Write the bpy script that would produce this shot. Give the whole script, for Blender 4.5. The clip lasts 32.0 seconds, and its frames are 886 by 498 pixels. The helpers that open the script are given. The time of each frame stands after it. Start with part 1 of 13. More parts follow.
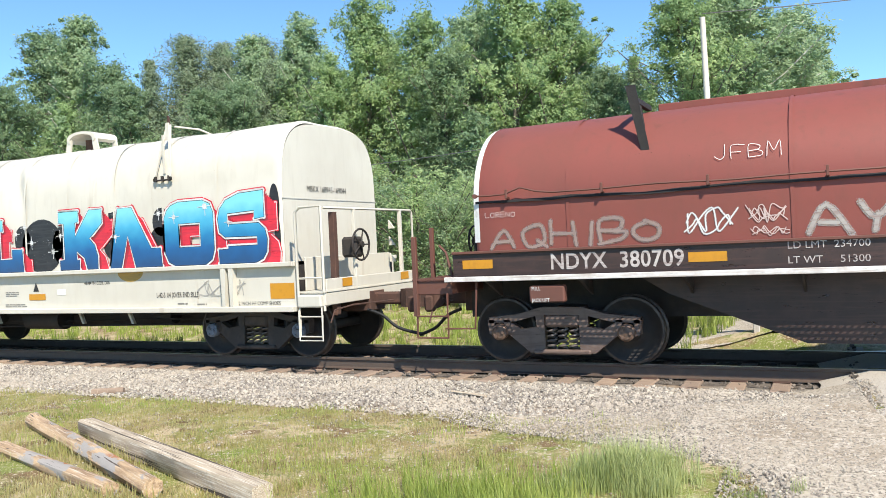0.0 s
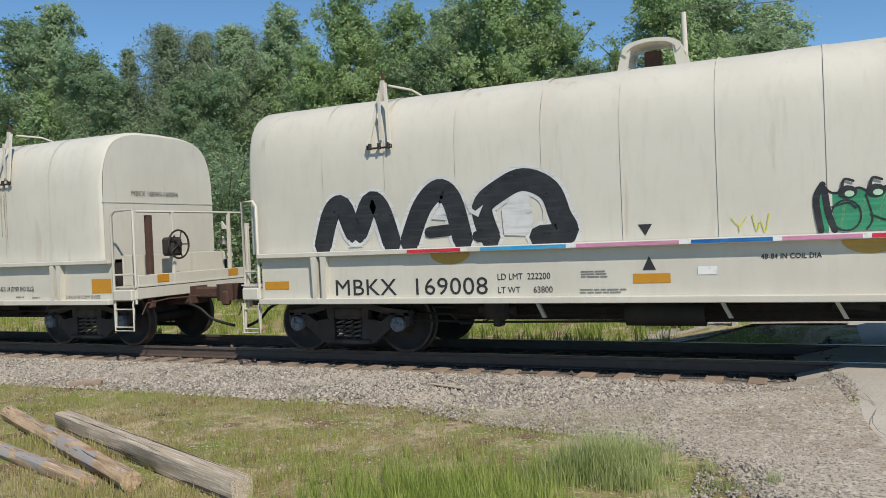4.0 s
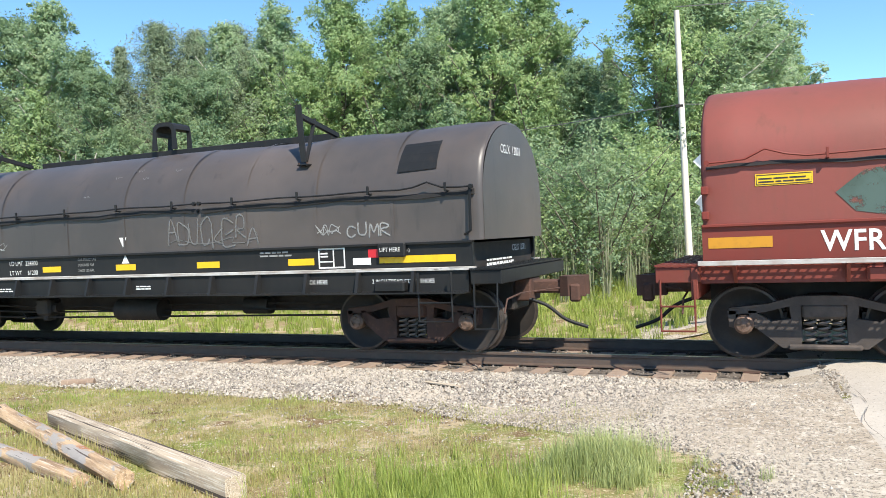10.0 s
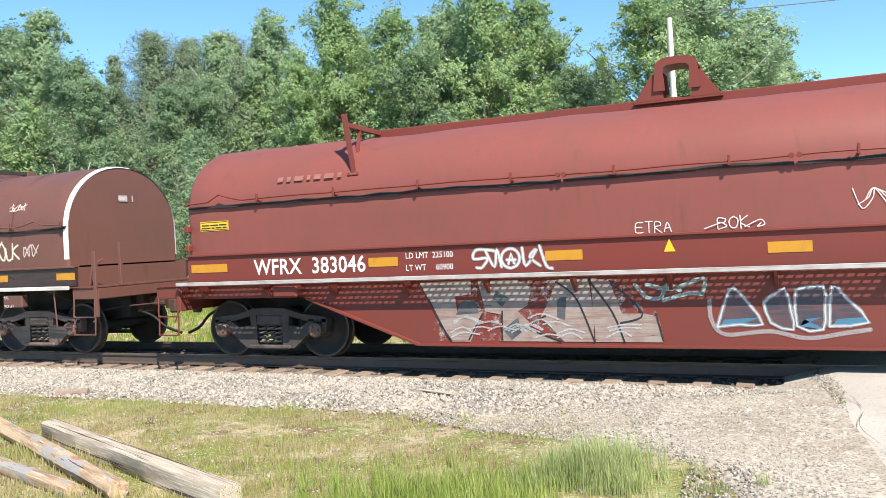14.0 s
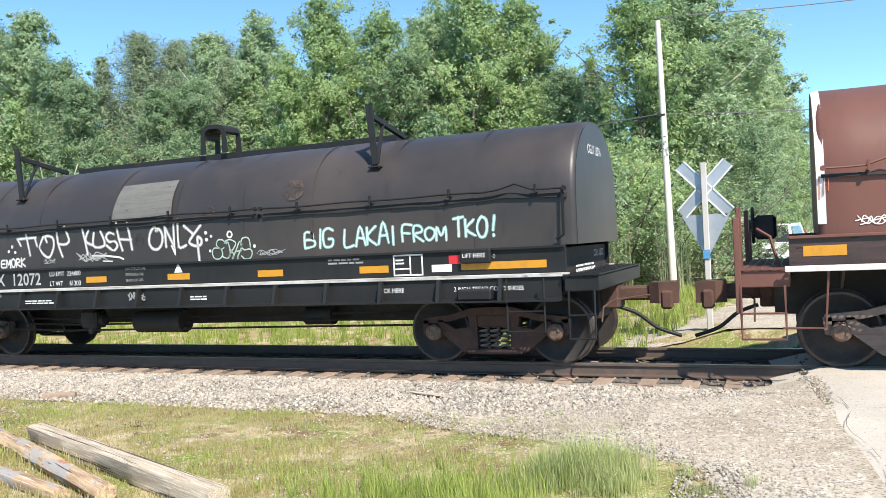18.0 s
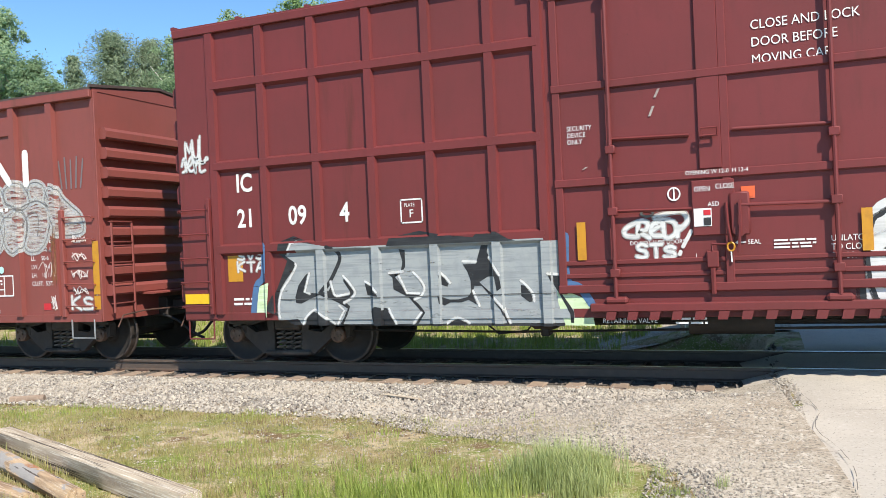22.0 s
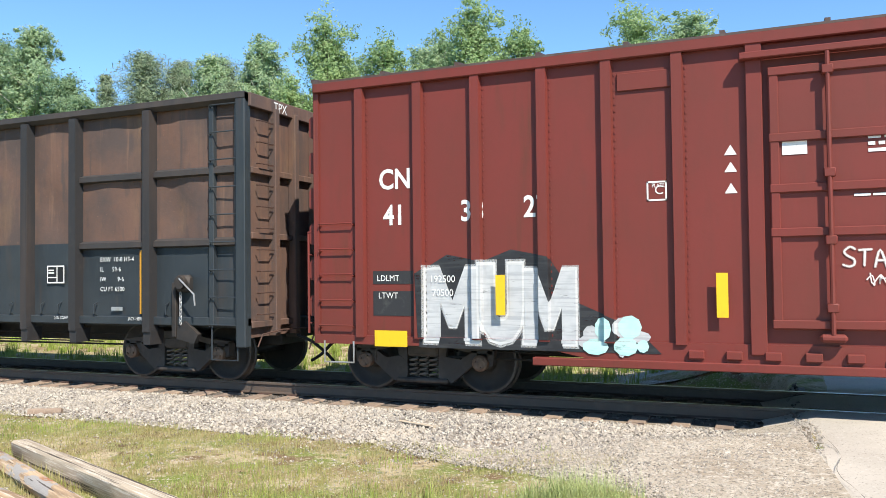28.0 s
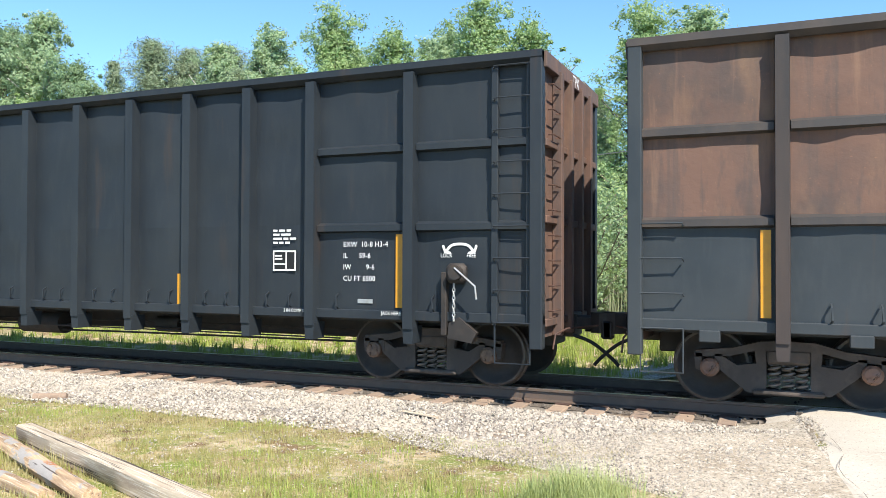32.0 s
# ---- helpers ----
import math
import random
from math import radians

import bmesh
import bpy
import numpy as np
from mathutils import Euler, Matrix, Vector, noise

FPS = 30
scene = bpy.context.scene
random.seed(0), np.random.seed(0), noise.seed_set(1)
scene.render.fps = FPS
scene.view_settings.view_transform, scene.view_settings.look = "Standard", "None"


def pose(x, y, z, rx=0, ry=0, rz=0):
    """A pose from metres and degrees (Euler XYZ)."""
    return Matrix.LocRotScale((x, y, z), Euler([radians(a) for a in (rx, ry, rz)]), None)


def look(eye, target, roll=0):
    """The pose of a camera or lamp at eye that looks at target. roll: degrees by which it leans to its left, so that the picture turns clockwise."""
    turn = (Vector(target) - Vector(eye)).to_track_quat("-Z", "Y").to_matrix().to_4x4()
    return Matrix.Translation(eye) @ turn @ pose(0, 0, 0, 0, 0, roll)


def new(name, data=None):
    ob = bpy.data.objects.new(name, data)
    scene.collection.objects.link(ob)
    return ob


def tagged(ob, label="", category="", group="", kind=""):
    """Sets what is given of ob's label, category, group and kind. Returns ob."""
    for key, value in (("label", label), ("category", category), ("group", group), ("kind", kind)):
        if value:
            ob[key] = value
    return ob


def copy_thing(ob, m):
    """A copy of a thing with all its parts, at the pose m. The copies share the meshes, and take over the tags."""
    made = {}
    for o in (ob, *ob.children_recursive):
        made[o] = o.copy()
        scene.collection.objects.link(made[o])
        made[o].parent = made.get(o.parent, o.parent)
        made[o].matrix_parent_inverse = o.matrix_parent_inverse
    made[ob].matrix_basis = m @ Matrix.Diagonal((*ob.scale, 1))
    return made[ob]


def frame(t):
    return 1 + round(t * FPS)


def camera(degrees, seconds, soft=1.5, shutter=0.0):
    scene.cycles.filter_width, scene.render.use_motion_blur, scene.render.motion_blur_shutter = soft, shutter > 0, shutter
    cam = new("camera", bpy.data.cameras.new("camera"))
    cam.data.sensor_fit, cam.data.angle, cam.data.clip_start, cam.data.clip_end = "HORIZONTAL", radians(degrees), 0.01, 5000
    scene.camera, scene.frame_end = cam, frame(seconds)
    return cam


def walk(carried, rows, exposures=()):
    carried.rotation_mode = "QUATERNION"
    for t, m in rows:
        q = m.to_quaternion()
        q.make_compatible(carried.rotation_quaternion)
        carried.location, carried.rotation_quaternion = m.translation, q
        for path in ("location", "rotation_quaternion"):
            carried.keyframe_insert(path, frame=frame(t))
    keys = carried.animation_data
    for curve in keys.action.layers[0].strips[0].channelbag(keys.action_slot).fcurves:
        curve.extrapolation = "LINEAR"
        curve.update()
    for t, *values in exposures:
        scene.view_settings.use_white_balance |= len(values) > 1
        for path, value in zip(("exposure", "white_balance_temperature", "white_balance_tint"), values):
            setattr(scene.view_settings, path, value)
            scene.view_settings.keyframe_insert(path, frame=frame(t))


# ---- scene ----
cam = camera(57.5, 32.0, 0.5)
EYE = 1.72  # above the rail heads
PATH = [
    (0, pose(0, 0, EYE, 89.66, 2.72, 26.31)),
    (0.5, pose(0, 0, EYE, 89.54, 2.76, 25.97)),
    (1, pose(0, 0, EYE, 89.50, 2.82, 25.76)),
    (1.5, pose(0, 0, EYE, 89.40, 2.71, 25.16)),
    (2, pose(0, 0, EYE, 89.36, 2.62, 24.31)),
    (2.5, pose(0, 0, EYE, 89.29, 2.49, 24.29)),
    (3, pose(0, 0, EYE, 89.16, 2.45, 24.65)),
    (3.5, pose(0, 0, EYE, 89.09, 2.47, 24.87)),
    (5.5, pose(0, 0, EYE, 89.11, 2.36, 25.26)),
    (6, pose(0, 0, EYE, 89.00, 2.35, 25.46)),
    (6.5, pose(0, 0, EYE, 88.96, 2.36, 25.56)),
    (7, pose(0, 0, EYE, 88.80, 2.49, 25.63)),
    (7.5, pose(0, 0, EYE, 88.74, 2.49, 25.68)),
    (8, pose(0, 0, EYE, 88.73, 2.51, 25.66)),
    (8.5, pose(0, 0, EYE, 88.74, 2.47, 24.89)),
    (9, pose(0, 0, EYE, 88.77, 2.40, 24.94)),
    (9.5, pose(0, 0, EYE, 88.85, 2.49, 24.67)),
    (10, pose(0, 0, EYE, 88.92, 2.48, 24.52)),
    (10.5, pose(0, 0, EYE, 89.02, 2.61, 24.71)),
    (11, pose(0, 0, EYE, 89.02, 2.67, 24.76)),
    (11.5, pose(0, 0, EYE, 89.03, 2.69, 24.68)),
    (12, pose(0, 0, EYE, 89.06, 2.70, 24.57)),
    (12.5, pose(0, 0, EYE, 89.21, 2.65, 24.11)),
    (13, pose(0, 0, EYE, 89.33, 2.75, 24.51)),
    (13.5, pose(0, 0, EYE, 89.46, 2.76, 24.29)),
    (14, pose(0, 0, EYE, 89.45, 2.76, 24.15)),
    (14.5, pose(0, 0, EYE, 89.41, 2.79, 24.35)),
    (15, pose(0, 0, EYE, 89.64, 2.70, 23.86)),
    (15.5, pose(0, 0, EYE, 89.75, 2.80, 24.05)),
    (17.5, pose(0, 0, EYE, 89.48, 2.94, 23.91)),
    (18, pose(0, 0, EYE, 89.55, 2.81, 23.40)),
    (18.5, pose(0, 0, EYE, 89.53, 2.89, 23.33)),
    (19, pose(0, 0, EYE, 89.32, 2.97, 23.25)),
    (19.5, pose(0, 0, EYE, 89.27, 2.92, 22.61)),
    (20, pose(0, 0, EYE, 89.20, 2.96, 22.22)),
    (20.5, pose(0, 0, EYE, 89.16, 3.00, 21.98)),
    (21, pose(0, 0, EYE, 89.20, 2.86, 21.69)),
    (21.5, pose(0, 0, EYE, 89.35, 2.75, 21.56)),
    (22, pose(0, 0, EYE, 89.64, 2.58, 21.63)),
    (22.5, pose(0, 0, EYE, 90.03, 2.25, 21.45)),
    (23, pose(0, 0, EYE, 90.47, 2.05, 21.53)),
    (23.5, pose(0, 0, EYE, 90.84, 1.89, 22.01)),
    (24, pose(0, 0, EYE, 90.83, 1.69, 21.43)),
    (24.5, pose(0, 0, EYE, 91.10, 1.50, 22.15)),
    (25, pose(0, 0, EYE, 91.15, 1.44, 22.11)),
    (25.5, pose(0, 0, EYE, 91.27, 1.13, 21.76)),
    (26, pose(0, 0, EYE, 91.28, 1.08, 22.47)),
    (26.5, pose(0, 0, EYE, 91.34, 1.09, 23.11)),
    (28.5, pose(0, 0, EYE, 91.66, 0.48, 23.15)),
    (29, pose(0, 0, EYE, 91.65, 0.40, 23.51)),
    (29.5, pose(0, 0, EYE, 91.61, 0.33, 23.09)),
    (30, pose(0, 0, EYE, 91.55, 0.15, 23.75)),
    (30.5, pose(0, 0, EYE, 91.37, 0.06, 23.10)),
    (31, pose(0, 0, EYE, 91.12, -0.12, 23.19)),
    (31.5, pose(0, 0, EYE, 91.12, -0.24, 23.09)),
    (32, pose(0, 0, EYE, 91.01, -0.22, 23.41)),
]
EXPOSURES = [(0, 0.78), (1, 0.28), (2, 0.1), (3, 0.0), (6, -0.15), (7, -0.1), (8, 0.45), (9, 0.75), (13, 0.95), (18, 0.95), (20, 0.92), (21.7, 0.65), (23, 0.90), (24, 0.82), (25, 0.62), (26, 0.38), (29, 1.05), (32, 1.1)]
walk(cam, PATH, EXPOSURES)

# ---- world and sun ----
SUN = Vector((0.53, -0.49, 0.78)).normalized()   # towards the sun
world = bpy.data.worlds.new("sky")
scene.world = world
world.use_nodes = True
wn = world.node_tree.nodes
sky = wn.new("ShaderNodeTexSky")
sky.sky_type = "NISHITA"
sky.sun_disc = False
sky.sun_elevation = math.asin(SUN.z)
sky.sun_rotation = math.atan2(SUN.x, SUN.y)
sky.air_density, sky.dust_density, sky.ozone_density = 1.0, 0.05, 1.2
sky.altitude = 2200.0
wn["Background"].inputs["Strength"].default_value = 0.142
tint = wn.new("ShaderNodeMix")
tint.data_type, tint.blend_type = "RGBA", "MULTIPLY"
tint.inputs[0].default_value, tint.inputs[7].default_value = 1.0, (0.65, 0.87, 0.97, 1)
world.node_tree.links.new(sky.outputs[0], tint.inputs[6])
world.node_tree.links.new(tint.outputs[2], wn["Background"].inputs["Color"])
sun = new("sun", bpy.data.lights.new("sun", "SUN"))
sun.data.energy, sun.data.angle, sun.data.color = 4.8, radians(0.53), (1.0, 0.93, 0.82)
sun.matrix_world = look((0, 0, 40), Vector((0, 0, 40)) - SUN)

# ---- building tools ----
class Geo:
    """Collects vertices and faces of one mesh."""

    def __init__(self):
        self.v, self.f, self.m, self.k = [], [], [], 0

    def add(self, verts, faces):
        k = len(self.v)
        self.v.extend(tuple(p) for p in verts)
        self.f.extend(tuple(i + k for i in q) for q in faces)
        self.m.extend([self.k] * len(faces))
        return self

    def box(self, x0, x1, y0, y1, z0, z1, b=0.0):
        if b <= 0:
            return self.add([(x0, y0, z0), (x1, y0, z0), (x1, y1, z0), (x0, y1, z0), (x0, y0, z1), (x1, y0, z1), (x1, y1, z1), (x0, y1, z1)],
                            [(3, 2, 1, 0), (4, 5, 6, 7), (0, 1, 5, 4), (1, 2, 6, 5), (2, 3, 7, 6), (3, 0, 4, 7)])
        b = min(b, (x1 - x0) * 0.45, (y1 - y0) * 0.45, (z1 - z0) * 0.45)
        ring = lambda d, z: [(x0 + d, y0, z), (x1 - d, y0, z), (x1, y0 + d, z), (x1, y1 - d, z), (x1 - d, y1, z), (x0 + d, y1, z), (x0, y1 - d, z), (x0, y0 + d, z)]
        top = lambda z: [(x0 + b, y0 + b, z), (x1 - b, y0 + b, z), (x1 - b, y1 - b, z), (x0 + b, y1 - b, z)]
        v = top(z0) + ring(b, z0 + b) + ring(b, z1 - b) + top(z1)
        f = [(3, 2, 1, 0), (20, 21, 22, 23)]
        for i in range(8):
            j = (i + 1) % 8
            f.append((4 + i, 4 + j, 12 + j, 12 + i))
        for i in range(4):
            a, c = 4 + 2 * i, 5 + 2 * i
            n = (i + 1) % 4
            f += [(i, n, c, a), (n, 4 + (2 * i + 2) % 8, c)]
            f += [(a + 8, c + 8, 20 + n, 20 + i), (c + 8, 12 + (2 * i + 2) % 8, 20 + n)]
        return self.add(v, f)

    def cyl(self, p0, p1, r, n=10, r1=None, caps=True):
        p0, p1 = Vector(p0), Vector(p1)
        w = (p1 - p0).normalized()
        u = w.orthogonal().normalized()
        q = w.cross(u)
        r1 = r if r1 is None else r1
        v = [p0 + r * (math.cos(a) * u + math.sin(a) * q) for a in (2 * math.pi * i / n for i in range(n))]
        v += [p1 + r1 * (math.cos(a) * u + math.sin(a) * q) for a in (2 * math.pi * i / n for i in range(n))]
        f = [(i, (i + 1) % n, n + (i + 1) % n, n + i) for i in range(n)]
        if caps:
            f += [tuple(range(n - 1, -1, -1)), tuple(range(n, 2 * n))]
        return self.add(v, f)

    def tube(self, pts, r, n=6, closed=False):
        pts = [Vector(p) for p in pts]
        m = len(pts)
        v = []
        ref = None
        for i, p in enumerate(pts):
            a = pts[i - 1] if (i or closed) else p
            c = pts[(i + 1) % m] if (i < m - 1 or closed) else p
            w = (c - a).normalized()
            if ref is None:
                ref = w.orthogonal().normalized()
            u = (ref - w * ref.dot(w)).normalized()
            ref = u
            q = w.cross(u)
            v += [p + r * (math.cos(2 * math.pi * k / n) * u + math.sin(2 * math.pi * k / n) * q) for k in range(n)]
        f = []
        for i in range(m if closed else m - 1):
            j = (i + 1) % m
            f += [(i * n + k, i * n + (k + 1) % n, j * n + (k + 1) % n, j * n + k) for k in range(n)]
        if not closed:
            f += [tuple(range(n - 1, -1, -1)), tuple((m - 1) * n + k for k in range(n))]
        return self.add(v, f)

    def prism(self, poly, axis, a, b):
        """A polygon, drawn in the two other axes, drawn out along axis from a to b."""
        n = len(poly)
        area = sum(poly[i][0] * poly[(i + 1) % n][1] - poly[(i + 1) % n][0] * poly[i][1] for i in range(n))
        if area < 0:
            poly = poly[::-1]
        put = {"x": lambda p, t: (t, p[0], p[1]), "y": lambda p, t: (p[0], t, p[1]), "z": lambda p, t: (p[0], p[1], t)}[axis]
        v = [put(p, a) for p in poly] + [put(p, b) for p in poly]
        f = [tuple(range(n - 1, -1, -1)), tuple(range(n, 2 * n))] + [(i, (i + 1) % n, n + (i + 1) % n, n + i) for i in range(n)]
        if axis == "y":
            f = [q[::-1] for q in f]
        return self.add(v, f)

    def loft(self, rings, closed=True, caps=True):
        n = len(rings[0])
        v = [p for r in rings for p in r]
        f = []
        for i in range(len(rings) - 1):
            for k in range(n if closed else n - 1):
                f.append((i * n + k, i * n + (k + 1) % n, (i + 1) * n + (k + 1) % n, (i + 1) * n + k))
        if caps:
            f += [tuple(range(n - 1, -1, -1)), tuple((len(rings) - 1) * n + k for k in range(n))]
        return self.add(v, f)

    def lathe(self, prof, n=24, centre=(0, 0, 0)):
        """A profile of (radius, y) turned round the y axis."""
        cx, cy, cz = centre
        rings = [[(cx + r * math.cos(2 * math.pi * i / n), cy + y, cz + r * math.sin(2 * math.pi * i / n)) for i in range(n)] for r, y in prof]
        return self.loft(rings, True, False)

    def turned(self, m, src):
        """The faces of another Geo, moved by the matrix m."""
        return self.add([m @ Vector(p) for p in src.v], src.f)

    def mesh(self, name, smooth=None):
        me = bpy.data.meshes.new(name)
        me.from_pydata(self.v, [], self.f)
        if any(self.m):
            me.polygons.foreach_set("material_index", self.m)
        if smooth:
            me.shade_smooth()
            me.set_sharp_from_angle(angle=radians(smooth))
        return me


def part(name, geo, mat, parent=None, label="", smooth=None):
    me = geo.mesh(name, smooth) if isinstance(geo, Geo) else geo
    if not me.materials:
        for one in mat if isinstance(mat, (list, tuple)) else (mat,):
            me.materials.append(one)
    ob = new(name, me)
    if parent is not None:
        ob.parent = parent
    if label:
        ob["label"] = label
    return ob


def thing(name, label, category, group="", kind=""):
    return tagged(new(name), label, category, group, kind)


# ---- materials ----
def mix(nt, fac, a, b):
    n = nt.nodes.new("ShaderNodeMix")
    n.data_type = "RGBA"
    for sock, val in ((n.inputs[0], fac), (n.inputs[6], a), (n.inputs[7], b)):
        if isinstance(val, bpy.types.NodeSocket):
            nt.links.new(val, sock)
        elif isinstance(val, (int, float)):
            sock.default_value = val
        else:
            sock.default_value = (*val, 1)
    return n.outputs[2]


def see_through(m, scale, lo, hi, stretch=None):
    """Lets the ground show where worn or thinly sprayed paint leaves gaps."""
    nt = m.node_tree
    out = nt.nodes["Material Output"].inputs["Surface"]
    src = out.links[0].from_socket
    gap = nt.nodes.new("ShaderNodeBsdfTransparent")
    ms = nt.nodes.new("ShaderNodeMixShader")
    nt.links.new(noise_fac(nt, scale, lo, hi, detail=8, rough=0.75, stretch=stretch), ms.inputs[0])
    nt.links.new(src, ms.inputs[1])
    nt.links.new(gap.outputs[0], ms.inputs[2])
    nt.links.new(ms.outputs[0], out)
    return m


def noise_fac(nt, scale, lo, hi, detail=5, rough=0.6, stretch=None, kind="Object"):
    tc = nt.nodes.new("ShaderNodeTexCoord")
    src = tc.outputs[kind]
    if stretch:
        mp = nt.nodes.new("ShaderNodeMapping")
        mp.inputs["Scale"].default_value = stretch
        nt.links.new(src, mp.inputs[0])
        src = mp.outputs[0]
    n = nt.nodes.new("ShaderNodeTexNoise")
    n.inputs["Scale"].default_value, n.inputs["Detail"].default_value, n.inputs["Roughness"].default_value = scale, detail, rough
    nt.links.new(src, n.inputs["Vector"])
    r = nt.nodes.new("ShaderNodeMapRange")
    r.inputs["From Min"].default_value, r.inputs["From Max"].default_value = lo, hi
    nt.links.new(n.outputs["Fac"], r.inputs["Value"])
    return r.outputs[0]


def rand_fac(nt, island=False):
    if island:
        return nt.nodes.new("ShaderNodeNewGeometry").outputs["Random Per Island"]
    return nt.nodes.new("ShaderNodeObjectInfo").outputs["Random"]


def material(name, base, layers=(), rough=0.6, metal=0.0, bump=(), vary=None, spec=0.5, trans=0.0, emit=0.0, leaf=0.0):
    """base colour; layers: (colour, scale, lo, hi, stretch); bump: (scale, strength, distance); vary: (colour, per island)."""
    m = bpy.data.materials.new(name)
    m.use_nodes = True
    nt = m.node_tree
    b = nt.nodes["Principled BSDF"]
    col = nt.nodes.new("ShaderNodeRGB").outputs[0]
    col.default_value = (*base, 1)
    if vary:
        col = mix(nt, rand_fac(nt, vary[1]), col, vary[0])
    for colour, scale, lo, hi, stretch in layers:
        col = mix(nt, noise_fac(nt, scale, lo, hi, stretch=stretch), col, colour)
    nt.links.new(col, b.inputs["Base Color"])
    b.inputs["Roughness"].default_value, b.inputs["Metallic"].default_value = rough, metal
    b.inputs["Specular IOR Level"].default_value = spec
    if trans:
        b.inputs["Transmission Weight"].default_value = trans
    if emit:
        nt.links.new(col, b.inputs["Emission Color"])
        b.inputs["Emission Strength"].default_value = emit
    if bump:
        bp = nt.nodes.new("ShaderNodeBump")
        bp.inputs["Strength"].default_value, bp.inputs["Distance"].default_value = bump[1], bump[2]
        nt.links.new(noise_fac(nt, bump[0], 0.0, 1.0, detail=6), bp.inputs["Height"])
        nt.links.new(bp.outputs[0], b.inputs["Normal"])
    if leaf:
        tl = nt.nodes.new("ShaderNodeBsdfTranslucent")
        nt.links.new(col, tl.inputs["Color"])
        ms = nt.nodes.new("ShaderNodeMixShader")
        ms.inputs[0].default_value = leaf
        nt.links.new(b.outputs[0], ms.inputs[1])
        nt.links.new(tl.outputs[0], ms.inputs[2])
        nt.links.new(ms.outputs[0], nt.nodes["Material Output"].inputs["Surface"])
    return m


DOWN = (1.0, 1.0, 0.12)    # streaks that run down
M = {}
def paint(key, base, dirt, rust, rough=0.45, spec=0.5):
    M[key] = material(key, base, [(dirt, 0.55, 0.42, 0.78, None), (rust, 3.0, 0.62, 0.80, DOWN), (dirt, 9.0, 0.50, 0.95, (1, 1, 0.2)), (rust, 26.0, 0.70, 0.76, None)], rough, 0.0, (14.0, 0.12, 0.01), spec=spec)
paint("white_paint", (0.585, 0.555, 0.475), (0.50, 0.465, 0.39), (0.40, 0.32, 0.23))
paint("red_paint", (0.178, 0.036, 0.026), (0.140, 0.042, 0.030), (0.105, 0.045, 0.030), 0.5, 0.3)
paint("maroon_paint", (0.158, 0.032, 0.032), (0.120, 0.030, 0.028), (0.085, 0.026, 0.018), 0.45, 0.3)
paint("box_red", (0.225, 0.060, 0.050), (0.178, 0.056, 0.046), (0.140, 0.054, 0.034), 0.5, 0.35)
paint("brown_paint", (0.142, 0.060, 0.044), (0.105, 0.052, 0.040), (0.085, 0.040, 0.027), 0.5, 0.35)
paint("hood_red", (0.215, 0.063, 0.050), (0.168, 0.062, 0.047), (0.115, 0.050, 0.034), 0.5, 0.3)
M["grey_black"] = material("grey_black", (0.056, 0.050, 0.048), [((0.105, 0.086, 0.076), 0.30, 0.42, 0.70, None), ((0.080, 0.064, 0.056), 1.4, 0.52, 0.80, DOWN), ((0.040, 0.036, 0.035), 4.0, 0.60, 0.78, (1, 1, 0.2))], 0.42, 0.0, (14.0, 0.10, 0.01))
paint("black_paint", (0.013, 0.014, 0.015), (0.024, 0.023, 0.022), (0.036, 0.025, 0.019), 0.5, 0.25)
paint("box_dark", (0.158, 0.031, 0.024), (0.122, 0.032, 0.023), (0.090, 0.034, 0.020), 0.5, 0.3)
M["black_hood"] = material("black_hood", (0.034, 0.031, 0.031), [((0.070, 0.056, 0.049), 0.30, 0.46, 0.70, None), ((0.050, 0.042, 0.038), 1.4, 0.52, 0.80, (1.0, 1.0, 0.12)), ((0.024, 0.023, 0.023), 4.0, 0.60, 0.78, (1, 1, 0.2))], 0.42, 0.0, (14.0, 0.10, 0.01), spec=0.35)
paint("slate_paint", (0.026, 0.033, 0.039), (0.043, 0.049, 0.053), (0.058, 0.041, 0.033), 0.5, 0.28)
paint("night_slate", (0.017, 0.022, 0.028), (0.028, 0.033, 0.037), (0.042, 0.032, 0.027), 0.5, 0.28)
M["rust_panel"] = material("rust_panel", (0.120, 0.066, 0.047), [((0.068, 0.048, 0.042), 0.8, 0.40, 0.62, None), ((0.072, 0.050, 0.043), 5.0, 0.54, 0.66, (1, 1, 0.05)), ((0.165, 0.095, 0.062), 4.0, 0.58, 0.72, (1, 1, 0.07)), ((0.150, 0.090, 0.056), 1.7, 0.56, 0.76, (1, 1, 0.35)), ((0.070, 0.048, 0.042), 7.0, 0.55, 0.75, (1, 1, 0.3)), ((0.19, 0.10, 0.06), 24.0, 0.64, 0.76, None)], 0.8, 0, (9.0, 0.25, 0.02))
M["rust_iron"] = material("rust_iron", (0.085, 0.042, 0.030), [((0.045, 0.028, 0.022), 4.0, 0.40, 0.75, None), ((0.15, 0.075, 0.050), 14.0, 0.55, 0.85, None)], 0.85, 0.1, (40.0, 0.3, 0.01))
M["dark_iron"] = material("dark_iron", (0.030, 0.026, 0.024), [((0.065, 0.048, 0.037), 5.0, 0.45, 0.80, None), ((0.018, 0.016, 0.015), 1.2, 0.45, 0.70, None)], 0.7, 0.2, (40.0, 0.3, 0.01))
M["cast_frame"] = material("cast_side_frame", (0.058, 0.047, 0.041), [((0.110, 0.086, 0.072), 3.0, 0.45, 0.72, None), ((0.035, 0.029, 0.026), 8.0, 0.55, 0.78, None)], 0.8, 0.1, (40.0, 0.3, 0.01))
